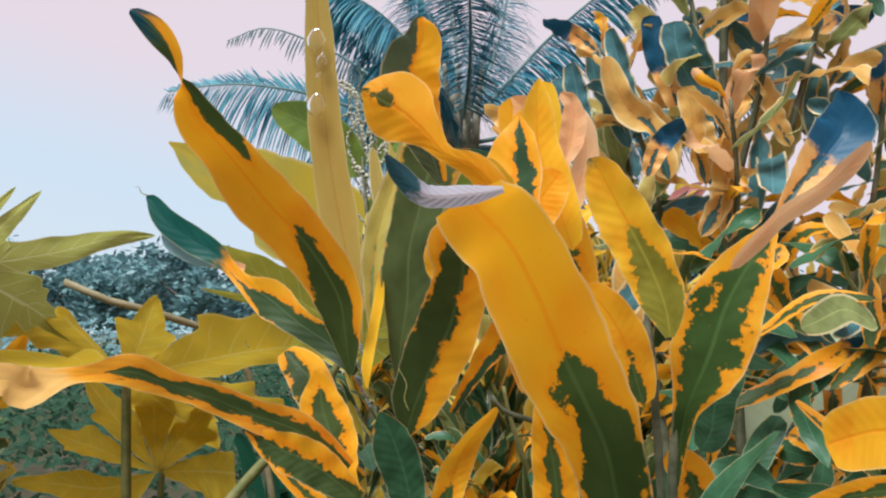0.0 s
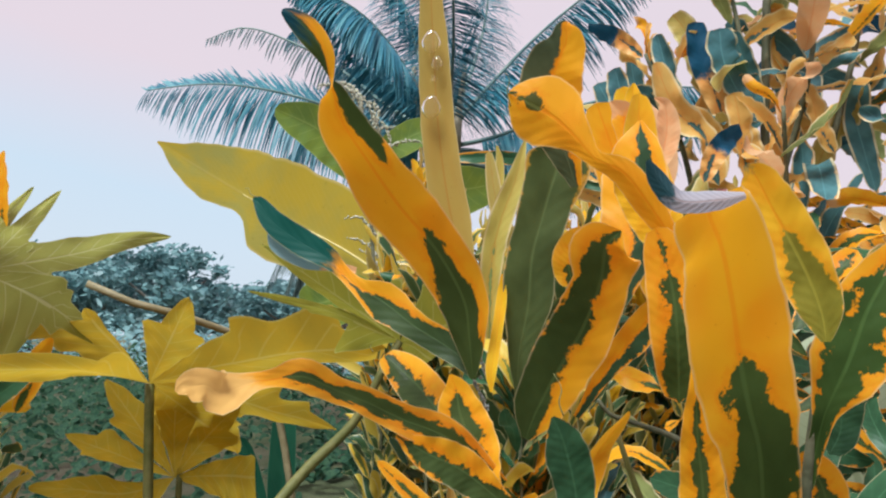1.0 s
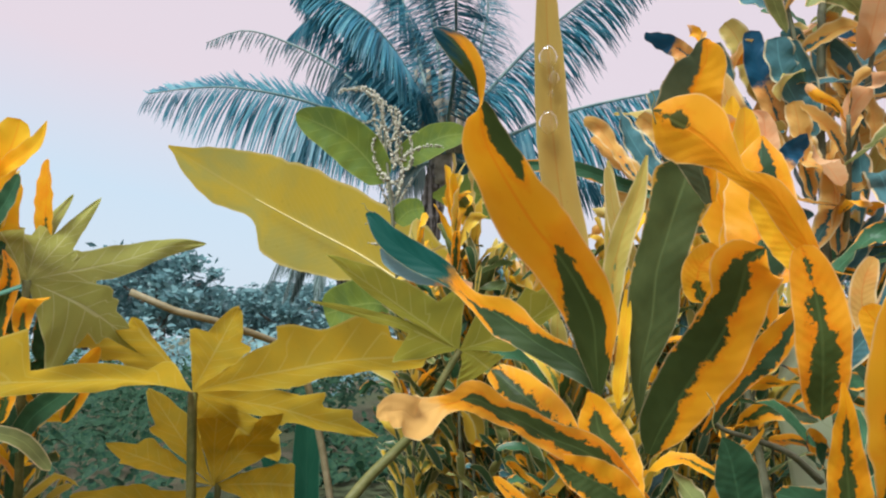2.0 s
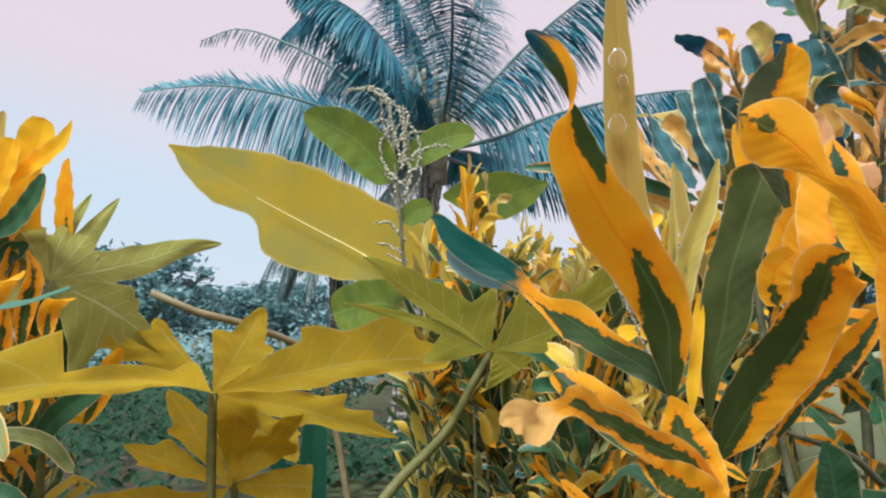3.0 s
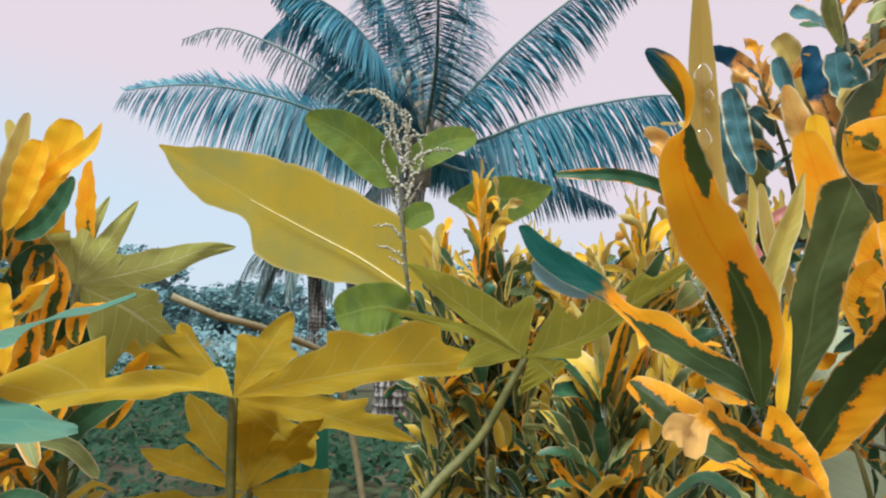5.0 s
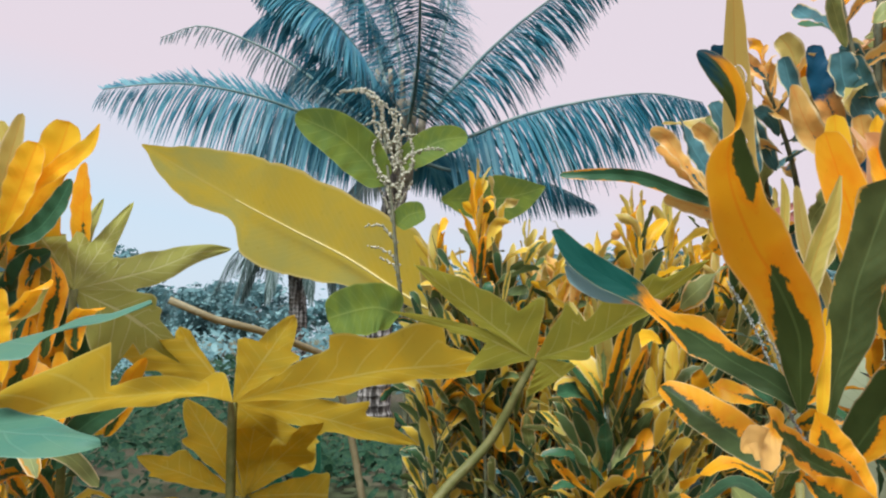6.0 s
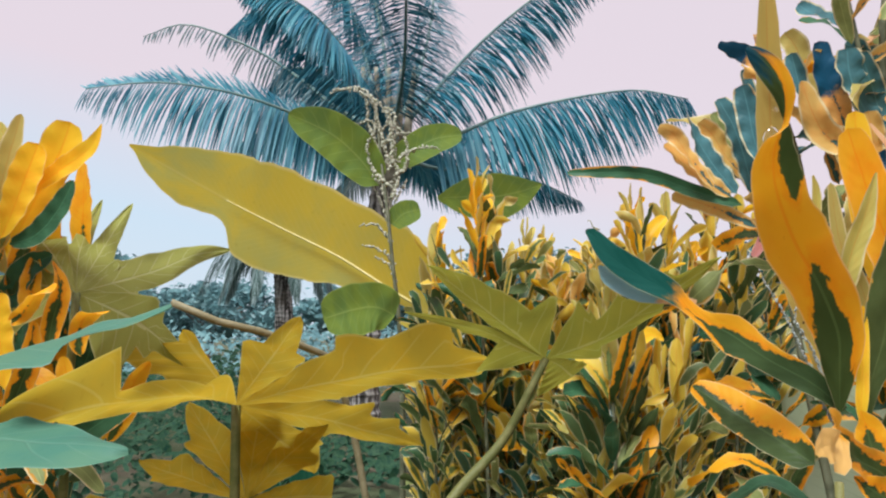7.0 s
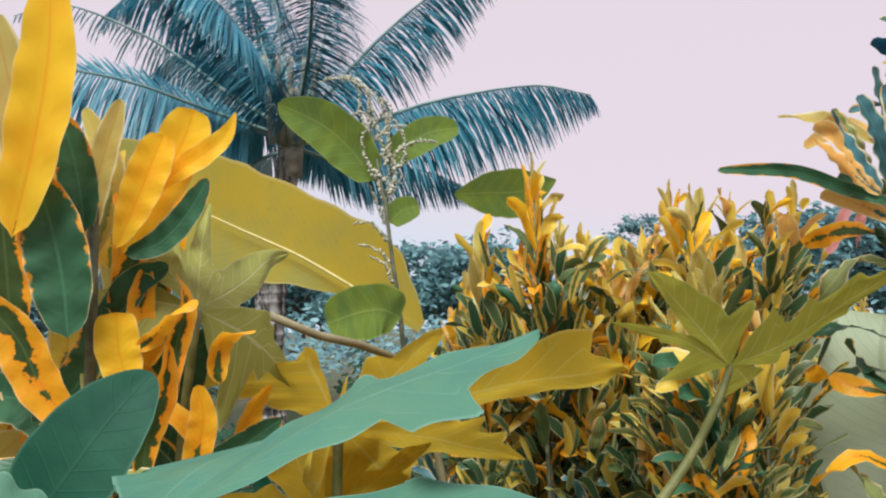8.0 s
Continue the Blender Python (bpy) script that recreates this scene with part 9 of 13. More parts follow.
leaf(tall_croton, "dim", [(1, 1.1, 1.531), (1.016, 1.152, 1.546), (1.029, 1.191, 1.559), (1.038, 1.22, 1.569)], 0.0288, face=(0, -0.7, 0.6), twist=(-10, -5, 11), wave=0.1, peak=0.63, full=0.62, length=14, across=4)
leaf(tall_croton, "half", [(1, 1.1, 0.991), (1.034, 1.114, 1.037), (1.074, 1.13, 1.053), (1.104, 1.142, 1.062)], 0.0264, face=(0, -0.7, 0.6), twist=(-11, -3, -103), wave=0.1, peak=0.65, full=0.62, length=14, across=4)
leaf(tall_croton, "olive", [(0.68, 1.12, 1.355), (0.7039, 1.114, 1.41), (0.7309, 1.108, 1.447), (0.7514, 1.103, 1.474)], 0.0400, face=(0, -0.7, 0.6), twist=(-18, 66, -120), wave=0.1, peak=0.53, full=0.62, length=14, across=4)
leaf(tall_croton, "dim", [(0.78, 1.2, 1.538), (0.7829, 1.137, 1.545), (0.7851, 1.087, 1.548), (0.7868, 1.051, 1.549)], 0.0320, face=(0, -0.7, 0.6), twist=(28, -11, -112), wave=0.1, peak=0.50, full=0.62, length=14, across=4)
leaf(tall_croton, "dim", [(0.62, 1.15, 1.593), (0.649, 1.083, 1.61), (0.6722, 1.029, 1.607), (0.6888, 0.9908, 1.602)], 0.0296, face=(0, -0.7, 0.6), twist=(-12, 41, -6), wave=0.1, peak=0.52, full=0.62, length=14, across=4)
leaf(tall_croton, "teal", [(0.68, 1.12, 1.712), (0.7346, 1.119, 1.755), (0.7887, 1.119, 1.757), (0.829, 1.119, 1.753)], 0.0344, face=(0, -0.7, 0.6), twist=(15, 58, -105), wave=0.1, peak=0.58, full=0.62, length=14, across=4)
leaf(tall_croton, "dark", [(1, 1.1, 1.138), (0.9792, 1.091, 1.192), (0.9642, 1.084, 1.234), (0.9536, 1.08, 1.264)], 0.0256, face=(0, -0.7, 0.6), twist=(-26, 38, -103), wave=0.1, peak=0.69, full=0.62, length=14, across=4)
leaf(tall_croton, "dim", [(0.85, 1.3, 1.413), (0.8477, 1.339, 1.47), (0.8451, 1.384, 1.502), (0.8431, 1.417, 1.522)], 0.0392, face=(0, -0.7, 0.6), twist=(23, 19, -42), wave=0.1, peak=0.57, full=0.62, length=14, across=4)
leaf(tall_croton, "teal", [(0.85, 1.3, 1.74), (0.8815, 1.304, 1.779), (0.9198, 1.31, 1.782), (0.9491, 1.314, 1.782)], 0.0296, face=(0, -0.7, 0.6), twist=(-10, 67, 68), wave=0.1, peak=0.66, full=0.62, length=14, across=4)
leaf(tall_croton, "teal", [(0.68, 1.12, 1.933), (0.6296, 1.108, 1.965), (0.5842, 1.097, 1.971), (0.5509, 1.089, 1.973)], 0.0392, face=(0, -0.7, 0.6), twist=(26, -36, 31), wave=0.1, peak=0.63, full=0.62, length=14, across=4)
leaf(tall_croton, "gold", [(0.62, 1.15, 1.146), (0.6118, 1.084, 1.175), (0.605, 1.029, 1.182), (0.6, 0.9888, 1.185)], 0.0376, face=(0, -0.7, 0.6), twist=(26, 67, -134), wave=0.1, peak=0.54, full=0.62, length=14, across=4)
leaf(tall_croton, "gold", [(0.52, 1.26, 1.049), (0.4751, 1.296, 1.062), (0.4409, 1.323, 1.076), (0.4165, 1.342, 1.086)], 0.0368, face=(0, -0.7, 0.6), twist=(28, -38, 146), wave=0.1, peak=0.68, full=0.62, length=14, across=4)
leaf(tall_croton, "dim", [(0.52, 1.26, 0.9149), (0.5245, 1.232, 0.9567), (0.5298, 1.198, 0.9767), (0.5338, 1.172, 0.9892)], 0.0272, face=(0, -0.7, 0.6), twist=(23, 60, 94), wave=0.1, peak=0.68, full=0.62, length=14, across=4)
leaf(tall_croton, "teal", [(0.68, 1.12, 1.75), (0.6865, 1.167, 1.785), (0.6926, 1.21, 1.772), (0.697, 1.242, 1.756)], 0.0368, face=(0, -0.7, 0.6), twist=(-20, -29, -93), wave=0.1, peak=0.54, full=0.62, length=14, across=4)
leaf(tall_croton, "dark", [(0.9, 1, 1.181), (0.9624, 0.9576, 1.184), (1.01, 0.9256, 1.198), (1.043, 0.9029, 1.21)], 0.0384, face=(0, -0.7, 0.6), twist=(20, 10, 60), wave=0.1, peak=0.56, full=0.62, length=14, across=4)
leaf(tall_croton, "olive", [(1, 1.1, 1.827), (0.9617, 1.126, 1.865), (0.9236, 1.151, 1.872), (0.8951, 1.17, 1.875)], 0.0320, face=(0, -0.7, 0.6), twist=(17, -53, -94), wave=0.1, peak=0.61, full=0.62, length=14, across=4)
leaf(tall_croton, "gold", [(1, 1.1, 1.063), (0.9614, 1.132, 1.075), (0.9314, 1.158, 1.066), (0.91, 1.176, 1.058)], 0.0280, face=(0, -0.7, 0.6), twist=(-24, -33, 68), wave=0.1, peak=0.55, full=0.62, length=14, across=4)
leaf(tall_croton, "teal", [(0.62, 1.15, 1.69), (0.6445, 1.105, 1.698), (0.6637, 1.07, 1.7), (0.6775, 1.045, 1.7)], 0.0304, face=(0, -0.7, 0.6), twist=(-2, -28, 100), wave=0.1, peak=0.63, full=0.62, length=14, across=4)
leaf(tall_croton, "teal", [(1, 1.1, 1.734), (0.9689, 1.113, 1.797), (0.9472, 1.122, 1.847), (0.9321, 1.128, 1.884)], 0.0344, face=(0, -0.7, 0.6), twist=(28, -66, 92), wave=0.1, peak=0.54, full=0.62, length=14, across=4)
leaf(tall_croton, "teal", [(0.7185, 1.361, 1.528), (0.703, 1.336, 1.571), (0.6944, 1.323, 1.596), (0.696, 1.314, 1.633)], 0.0288, face=(0, -0.8, 0.5), twist=(-18, -16, 2), wave=0.1, peak=0.6, full=0.62, length=12, across=4)
leaf(tall_croton, "tan", [(1.065, 1.669, 1.287), (1.01, 1.671, 1.316), (0.9803, 1.671, 1.331), (0.9364, 1.67, 1.352)], 0.0336, face=(0, -0.8, 0.5), twist=(6, 3, 78), wave=0.1, peak=0.6, full=0.62, length=12, across=4)
leaf(tall_croton, "teal", [(0.8242, 1.26, 1.511), (0.7629, 1.266, 1.534), (0.7289, 1.269, 1.547), (0.6977, 1.276, 1.535)], 0.0344, face=(0, -0.8, 0.5), twist=(18, -44, 3), wave=0.1, peak=0.6, full=0.62, length=12, across=4)
leaf(tall_croton, "tan", [(0.7604, 1.299, 1.218), (0.7575, 1.328, 1.274), (0.7559, 1.345, 1.306), (0.7711, 1.369, 1.331)], 0.0288, face=(0, -0.8, 0.5), twist=(-21, -51, 36), wave=0.1, peak=0.6, full=0.62, length=12, across=4)
leaf(tall_croton, "tan", [(1.046, 1.63, 1.329), (0.9832, 1.624, 1.352), (0.9483, 1.62, 1.365), (0.9166, 1.626, 1.368)], 0.0296, face=(0, -0.8, 0.5), twist=(-5, -27, -25), wave=0.1, peak=0.6, full=0.62, length=12, across=4)
leaf(tall_croton, "blue", [(0.812, 1.43, 1.625), (0.8473, 1.399, 1.647), (0.8669, 1.382, 1.659), (0.9109, 1.362, 1.647)], 0.0320, face=(0, -0.8, 0.5), twist=(16, 14, 74), wave=0.1, peak=0.6, full=0.62, length=12, across=4)
leaf(tall_croton, "tan", [(0.9696, 1.576, 1.745), (1.006, 1.535, 1.762), (1.026, 1.512, 1.771), (1.055, 1.479, 1.782)], 0.0344, face=(0, -0.8, 0.5), twist=(-2, -10, 90), wave=0.1, peak=0.6, full=0.62, length=12, across=4)
leaf(tall_croton, "teal", [(0.9147, 1.351, 1.551), (0.9261, 1.319, 1.609), (0.9324, 1.302, 1.641), (0.9292, 1.269, 1.684)], 0.0360, face=(0, -0.8, 0.5), twist=(14, 57, 6), wave=0.1, peak=0.6, full=0.62, length=12, across=4)
leaf(tall_croton, "teal", [(0.8914, 1.291, 1.493), (0.915, 1.268, 1.544), (0.928, 1.256, 1.573), (0.9258, 1.236, 1.601)], 0.0312, face=(0, -0.8, 0.5), twist=(-25, -28, -37), wave=0.1, peak=0.6, full=0.62, length=12, across=4)
leaf(tall_croton, "dark", [(0.7108, 1.319, 1.61), (0.6775, 1.339, 1.656), (0.659, 1.35, 1.682), (0.6168, 1.37, 1.695)], 0.0304, face=(0, -0.8, 0.5), twist=(20, 33, 7), wave=0.1, peak=0.6, full=0.62, length=12, across=4)
leaf(tall_croton, "blue", [(0.8727, 1.337, 1.236), (0.9122, 1.333, 1.262), (0.9341, 1.331, 1.276), (0.9619, 1.331, 1.286)], 0.0360, face=(0, -0.8, 0.5), twist=(22, 21, -11), wave=0.1, peak=0.6, full=0.62, length=12, across=4)
leaf(tall_croton, "teal", [(0.714, 1.301, 1.55), (0.7604, 1.335, 1.567), (0.7862, 1.353, 1.576), (0.7995, 1.381, 1.574)], 0.0328, face=(0, -0.8, 0.5), twist=(10, 29, -80), wave=0.1, peak=0.6, full=0.62, length=12, across=4)
leaf(tall_croton, "dark", [(0.857, 1.556, 1.494), (0.8359, 1.512, 1.515), (0.8242, 1.487, 1.526), (0.8081, 1.464, 1.538)], 0.0376, face=(0, -0.8, 0.5), twist=(-29, 19, 89), wave=0.1, peak=0.6, full=0.62, length=12, across=4)
leaf(tall_croton, "teal", [(0.6812, 1.294, 1.551), (0.7417, 1.292, 1.58), (0.7754, 1.29, 1.597), (0.811, 1.297, 1.623)], 0.0320, face=(0, -0.8, 0.5), twist=(8, -5, 56), wave=0.1, peak=0.6, full=0.62, length=12, across=4)
leaf(tall_croton, "dark", [(0.9446, 1.319, 1.433), (0.8982, 1.329, 1.469), (0.8724, 1.335, 1.488), (0.824, 1.338, 1.508)], 0.0376, face=(0, -0.8, 0.5), twist=(11, 5, 95), wave=0.1, peak=0.6, full=0.62, length=12, across=4)
leaf(tall_croton, "teal", [(0.9337, 1.447, 1.226), (0.9879, 1.468, 1.258), (1.018, 1.479, 1.277), (1.079, 1.492, 1.306)], 0.0288, face=(0, -0.8, 0.5), twist=(-10, -8, -72), wave=0.1, peak=0.6, full=0.62, length=12, across=4)
leaf(tall_croton, "teal", [(0.9397, 1.335, 1.554), (0.9544, 1.354, 1.596), (0.9625, 1.365, 1.619), (0.9608, 1.379, 1.626)], 0.0376, face=(0, -0.8, 0.5), twist=(-27, 20, 54), wave=0.1, peak=0.6, full=0.62, length=12, across=4)
leaf(tall_croton, "teal", [(0.7657, 1.407, 1.49), (0.7283, 1.403, 1.519), (0.7075, 1.4, 1.535), (0.6891, 1.403, 1.546)], 0.0328, face=(0, -0.8, 0.5), twist=(19, -3, -58), wave=0.1, peak=0.6, full=0.62, length=12, across=4)
leaf(tall_croton, "dark", [(0.9647, 1.38, 1.345), (0.9609, 1.426, 1.389), (0.9589, 1.452, 1.413), (0.9459, 1.47, 1.427)], 0.0296, face=(0, -0.8, 0.5), twist=(16, 55, -26), wave=0.1, peak=0.6, full=0.62, length=12, across=4)
leaf(tall_croton, "tan", [(0.98, 1.724, 1.355), (0.998, 1.708, 1.395), (1.008, 1.699, 1.417), (1.028, 1.697, 1.45)], 0.0312, face=(0, -0.8, 0.5), twist=(3, 60, 104), wave=0.1, peak=0.6, full=0.62, length=12, across=4)
leaf(tall_croton, "blue", [(0.6631, 1.427, 1.528), (0.6978, 1.411, 1.576), (0.7171, 1.403, 1.603), (0.7197, 1.382, 1.636)], 0.0320, face=(0, -0.8, 0.5), twist=(18, -9, 43), wave=0.1, peak=0.6, full=0.62, length=12, across=4)
leaf(tall_croton, "teal", [(0.8097, 1.417, 1.524), (0.7677, 1.401, 1.544), (0.7443, 1.393, 1.555), (0.7091, 1.386, 1.549)], 0.0312, face=(0, -0.8, 0.5), twist=(27, -47, 85), wave=0.1, peak=0.6, full=0.62, length=12, across=4)
leaf(tall_croton, "tan", [(1.013, 1.543, 1.302), (0.9884, 1.591, 1.341), (0.9749, 1.618, 1.363), (0.9695, 1.647, 1.357)], 0.0304, face=(0, -0.8, 0.5), twist=(-10, 15, 54), wave=0.1, peak=0.6, full=0.62, length=12, across=4)
leaf(tall_croton, "blue", [(1.084, 1.724, 1.271), (1.061, 1.697, 1.316), (1.049, 1.682, 1.341), (1.018, 1.674, 1.341)], 0.0288, face=(0, -0.8, 0.5), twist=(-7, 4, 16), wave=0.1, peak=0.6, full=0.62, length=12, across=4)
leaf(tall_croton, "tan", [(1.103, 1.765, 1.45), (1.07, 1.778, 1.489), (1.052, 1.786, 1.51), (1.047, 1.793, 1.51)], 0.0368, face=(0, -0.8, 0.5), twist=(-0, 24, 98), wave=0.1, peak=0.6, full=0.62, length=12, across=4)
leaf(tall_croton, "teal", [(0.7975, 1.438, 1.485), (0.8511, 1.447, 1.506), (0.8809, 1.452, 1.518), (0.9249, 1.468, 1.513)], 0.0344, face=(0, -0.8, 0.5), twist=(-10, 16, -114), wave=0.1, peak=0.6, full=0.62, length=12, across=4)
leaf(tall_croton, "dark", [(0.9171, 1.358, 1.644), (0.9131, 1.378, 1.691), (0.9109, 1.39, 1.717), (0.8936, 1.4, 1.752)], 0.0280, face=(0, -0.8, 0.5), twist=(-16, 14, 92), wave=0.1, peak=0.6, full=0.62, length=12, across=4)
leaf(tall_croton, "dark", [(1.137, 1.564, 1.633), (1.104, 1.608, 1.65), (1.085, 1.632, 1.66), (1.082, 1.667, 1.673)], 0.0288, face=(0, -0.8, 0.5), twist=(-10, -51, -19), wave=0.1, peak=0.6, full=0.62, length=12, across=4)
leaf(tall_croton, "teal", [(1.062, 1.391, 1.597), (1.024, 1.419, 1.644), (1.002, 1.433, 1.671), (0.9828, 1.464, 1.692)], 0.0296, face=(0, -0.8, 0.5), twist=(-10, -3, -26), wave=0.1, peak=0.6, full=0.62, length=12, across=4)
leaf(tall_croton, "teal", [(1.066, 1.743, 1.627), (1.112, 1.751, 1.665), (1.138, 1.755, 1.685), (1.175, 1.751, 1.695)], 0.0280, face=(0, -0.8, 0.5), twist=(26, 55, 62), wave=0.1, peak=0.6, full=0.62, length=12, across=4)
leaf(tall_croton, "teal", [(0.9291, 1.372, 1.537), (0.9353, 1.412, 1.56), (0.9388, 1.435, 1.574), (0.9494, 1.463, 1.585)], 0.0368, face=(0, -0.8, 0.5), twist=(-16, -19, -110), wave=0.1, peak=0.6, full=0.62, length=12, across=4)
leaf(tall_croton, "teal", [(1.005, 1.582, 1.234), (1.045, 1.618, 1.27), (1.067, 1.637, 1.29), (1.116, 1.659, 1.288)], 0.0360, face=(0, -0.8, 0.5), twist=(6, 16, -107), wave=0.1, peak=0.6, full=0.62, length=12, across=4)
leaf(tall_croton, "dark", [(1.038, 1.647, 1.475), (1.036, 1.614, 1.521), (1.035, 1.596, 1.546), (1.05, 1.58, 1.572)], 0.0312, face=(0, -0.8, 0.5), twist=(12, -54, -6), wave=0.1, peak=0.6, full=0.62, length=12, across=4)
leaf(tall_croton, "teal", [(0.9131, 1.611, 1.733), (0.9397, 1.637, 1.759), (0.9545, 1.652, 1.773), (0.9781, 1.676, 1.781)], 0.0360, face=(0, -0.8, 0.5), twist=(-29, -39, 79), wave=0.1, peak=0.6, full=0.62, length=12, across=4)
leaf(tall_croton, "dark", [(0.9018, 1.584, 1.293), (0.9362, 1.572, 1.319), (0.9553, 1.565, 1.334), (0.9616, 1.565, 1.356)], 0.0336, face=(0, -0.8, 0.5), twist=(21, 37, 92), wave=0.1, peak=0.6, full=0.62, length=12, across=4)
leaf(tall_croton, "teal", [(0.9478, 1.349, 1.276), (0.9451, 1.393, 1.294), (0.9436, 1.418, 1.304), (0.9243, 1.448, 1.319)], 0.0328, face=(0, -0.8, 0.5), twist=(11, 7, -89), wave=0.1, peak=0.6, full=0.62, length=12, across=4)



def spray(plant, tip, foot, count, seed, kinds, size=0.085, wide=0.26):
    """A shoot with leaves spiralling round it, curled and folded, the youngest upright at its tip."""
    rng = random.Random(seed)
    tip, foot = Vector(tip), Vector(foot)
    stem(plant, [tuple(foot), tuple(foot.lerp(tip, 0.5) + Vector((0.01, 0.0, 0.0))), tuple(tip)], 0.005, 0.0025)
    for k in range(count):
        f = k / count
        p, a = tip.lerp(foot, 0.62 * f), 2.4 * k + rng.uniform(-0.4, 0.4)
        lean, l = radians(8 + 62 * min(1, 1.3 * f) + rng.uniform(-10, 14)), size * (0.7 + 0.5 * min(1, 2.5 * f)) * rng.uniform(0.75, 1.2)
        out = Vector((math.cos(a), math.sin(a), 0))
        d1 = out * math.sin(lean) + Vector((0, 0, math.cos(lean)))
        d2 = (d1 + out * rng.uniform(-0.2, 0.5) + Vector((0, 0, rng.uniform(-0.6, 0.3)))).normalized()
        d3 = (d2 + out * rng.uniform(-0.5, 0.9) + Vector((0, 0, rng.uniform(-1.2, 0.5)))).normalized()
        q = p + d1 * l * 0.4
        leaf(plant, rng.choice(kinds), [tuple(p), tuple(q), tuple(q + d2 * l * 0.35), tuple(q + d2 * l * 0.35 + d3 * l * 0.28)], l * rng.uniform(0.8, 1.25) * wide, face=tuple(Vector((0, 0, 0.8)) - out * 0.6), twist=(0, rng.uniform(-50, 50), rng.choice((-150, -80, 0, 30, 90, 160))), cup=0.4, wave=0.08, peak=rng.uniform(0.5, 0.7), full=0.8, length=14, across=4)


SPRAY = ("tan", "tan", "tan", "tan", "peach_gold", "teal", "teal", "blue", "peach", "dim")
for n, (tip, foot) in enumerate([((0.46, 1.12, 1.53), (0.55, 1.2, 1.3)), ((0.56, 1.1, 1.66), (0.6, 1.13, 1.4)), ((0.66, 1.02, 1.60), (0.64, 1.12, 1.35)), ((0.76, 1.12, 1.70), (0.7, 1.1, 1.4)), ((0.86, 1.05, 1.58), (0.88, 1.02, 1.3)), ((0.6, 0.98, 1.42), (0.62, 1.1, 1.2)), ((0.76, 0.95, 1.42), (0.75, 1.08, 1.15)), ((0.72, 0.9, 1.22), (0.75, 1.05, 1.0))]):
    spray(tall_croton, tip, foot, 12, 300 + n, SPRAY)

# ---- the crotons before the lens ----
near_croton = thing("croton_plant", "croton with long twisted gold and dark green leaves", "shrub", (0.27, 0.58, 0))
gold_croton = thing("croton_plant", "croton with broad golden leaves curling at their tips", "shrub", (0.44, 0.42, 0))
stem(near_croton, [(0.27, 0.58, -0.05), (0.27, 0.57, 0.6), (0.262, 0.555, 0.95), (0.258, 0.55, 1.08)], 0.007, 0.003, STALK)
stem(gold_croton, [(0.44, 0.42, -0.05), (0.45, 0.44, 0.6), (0.462, 0.465, 1.04)], 0.007, 0.003, STALK)
leaf(near_croton, "ribbon", [(0.2571, 0.5438, 1.128, 0.00189), (0.2546, 0.5365, 1.156, 0.0113), (0.251, 0.5294, 1.181, 0.017), (0.2342, 0.5176, 1.212, 0.0191), (0.2129, 0.5017, 1.237, 0.0214), (0.1932, 0.4807, 1.266, 0.0174), (0.1827, 0.4603, 1.284, 0.0134), (0.181, 0.4472, 1.296, 0.00782), (0.1806, 0.4386, 1.303, 0.00284), (0.1785, 0.4336, 1.315, 0.00592), (0.1703, 0.4299, 1.327, 0.00737), (0.1593, 0.4272, 1.336, 0.00408), (0.1549, 0.4267, 1.338, 0.0008)], face=(-0.07, -0.97, -0.17), twist=(0, 0, 0, 0, 0, 0, 0, 0, 0, 0, 20, 160, 180, 180), length=60, across=8, cup=0.14, wave=0.0012, ruffle=6)
leaf(near_croton, "gloss_tip", [(0.2605, 0.5441, 1.129, 0.00272), (0.2432, 0.5513, 1.146, 0.0094), (0.2159, 0.5576, 1.162, 0.01), (0.1926, 0.5613, 1.179, 0.0139), (0.1743, 0.5629, 1.189, 0.00637), (0.1617, 0.5649, 1.2, 0.00524), (0.1502, 0.5671, 1.21, 0.00804), (0.1303, 0.5685, 1.221, 0.0102), (0.11, 0.5686, 1.235, 0.00877), (0.09788, 0.5694, 1.25, 0.00466), (0.09261, 0.5697, 1.252, 0.0008)], face=(0.21, -0.98, -0.04), length=44, across=8, wave=0.0012, ruffle=5)
leaf(near_croton, "pale", [(0.257, 0.5725, 1.15, 0.0014), (0.2486, 0.5735, 1.195, 0.00829), (0.2395, 0.5739, 1.235, 0.0134), (0.2325, 0.5715, 1.274, 0.0128), (0.2277, 0.5682, 1.315, 0.012), (0.2253, 0.5641, 1.355, 0.0109), (0.2235, 0.5607, 1.387, 0.00889), (0.2222, 0.5573, 1.418, 0.00605), (0.2204, 0.5553, 1.445, 0.0008)], face=(0.09, -0.97, -0.23), length=40, across=8, cup=0.2, wave=0.0006)
leaf(near_croton, "spotted", [(0.3801, 0.4891, 1.214, 0.0038), (0.3635, 0.4789, 1.236, 0.00838), (0.3468, 0.47, 1.255, 0.00797), (0.3302, 0.4648, 1.262, 0.00503), (0.319, 0.4629, 1.274, 0.0101), (0.3061, 0.4629, 1.286, 0.0198), (0.2928, 0.4631, 1.294, 0.0188), (0.2844, 0.4639, 1.299, 0.00908), (0.2803, 0.4644, 1.301, 0.0008)], face=(-0.07, -0.98, -0.19), length=44, across=8, cup=-0.25, wave=0.0008)
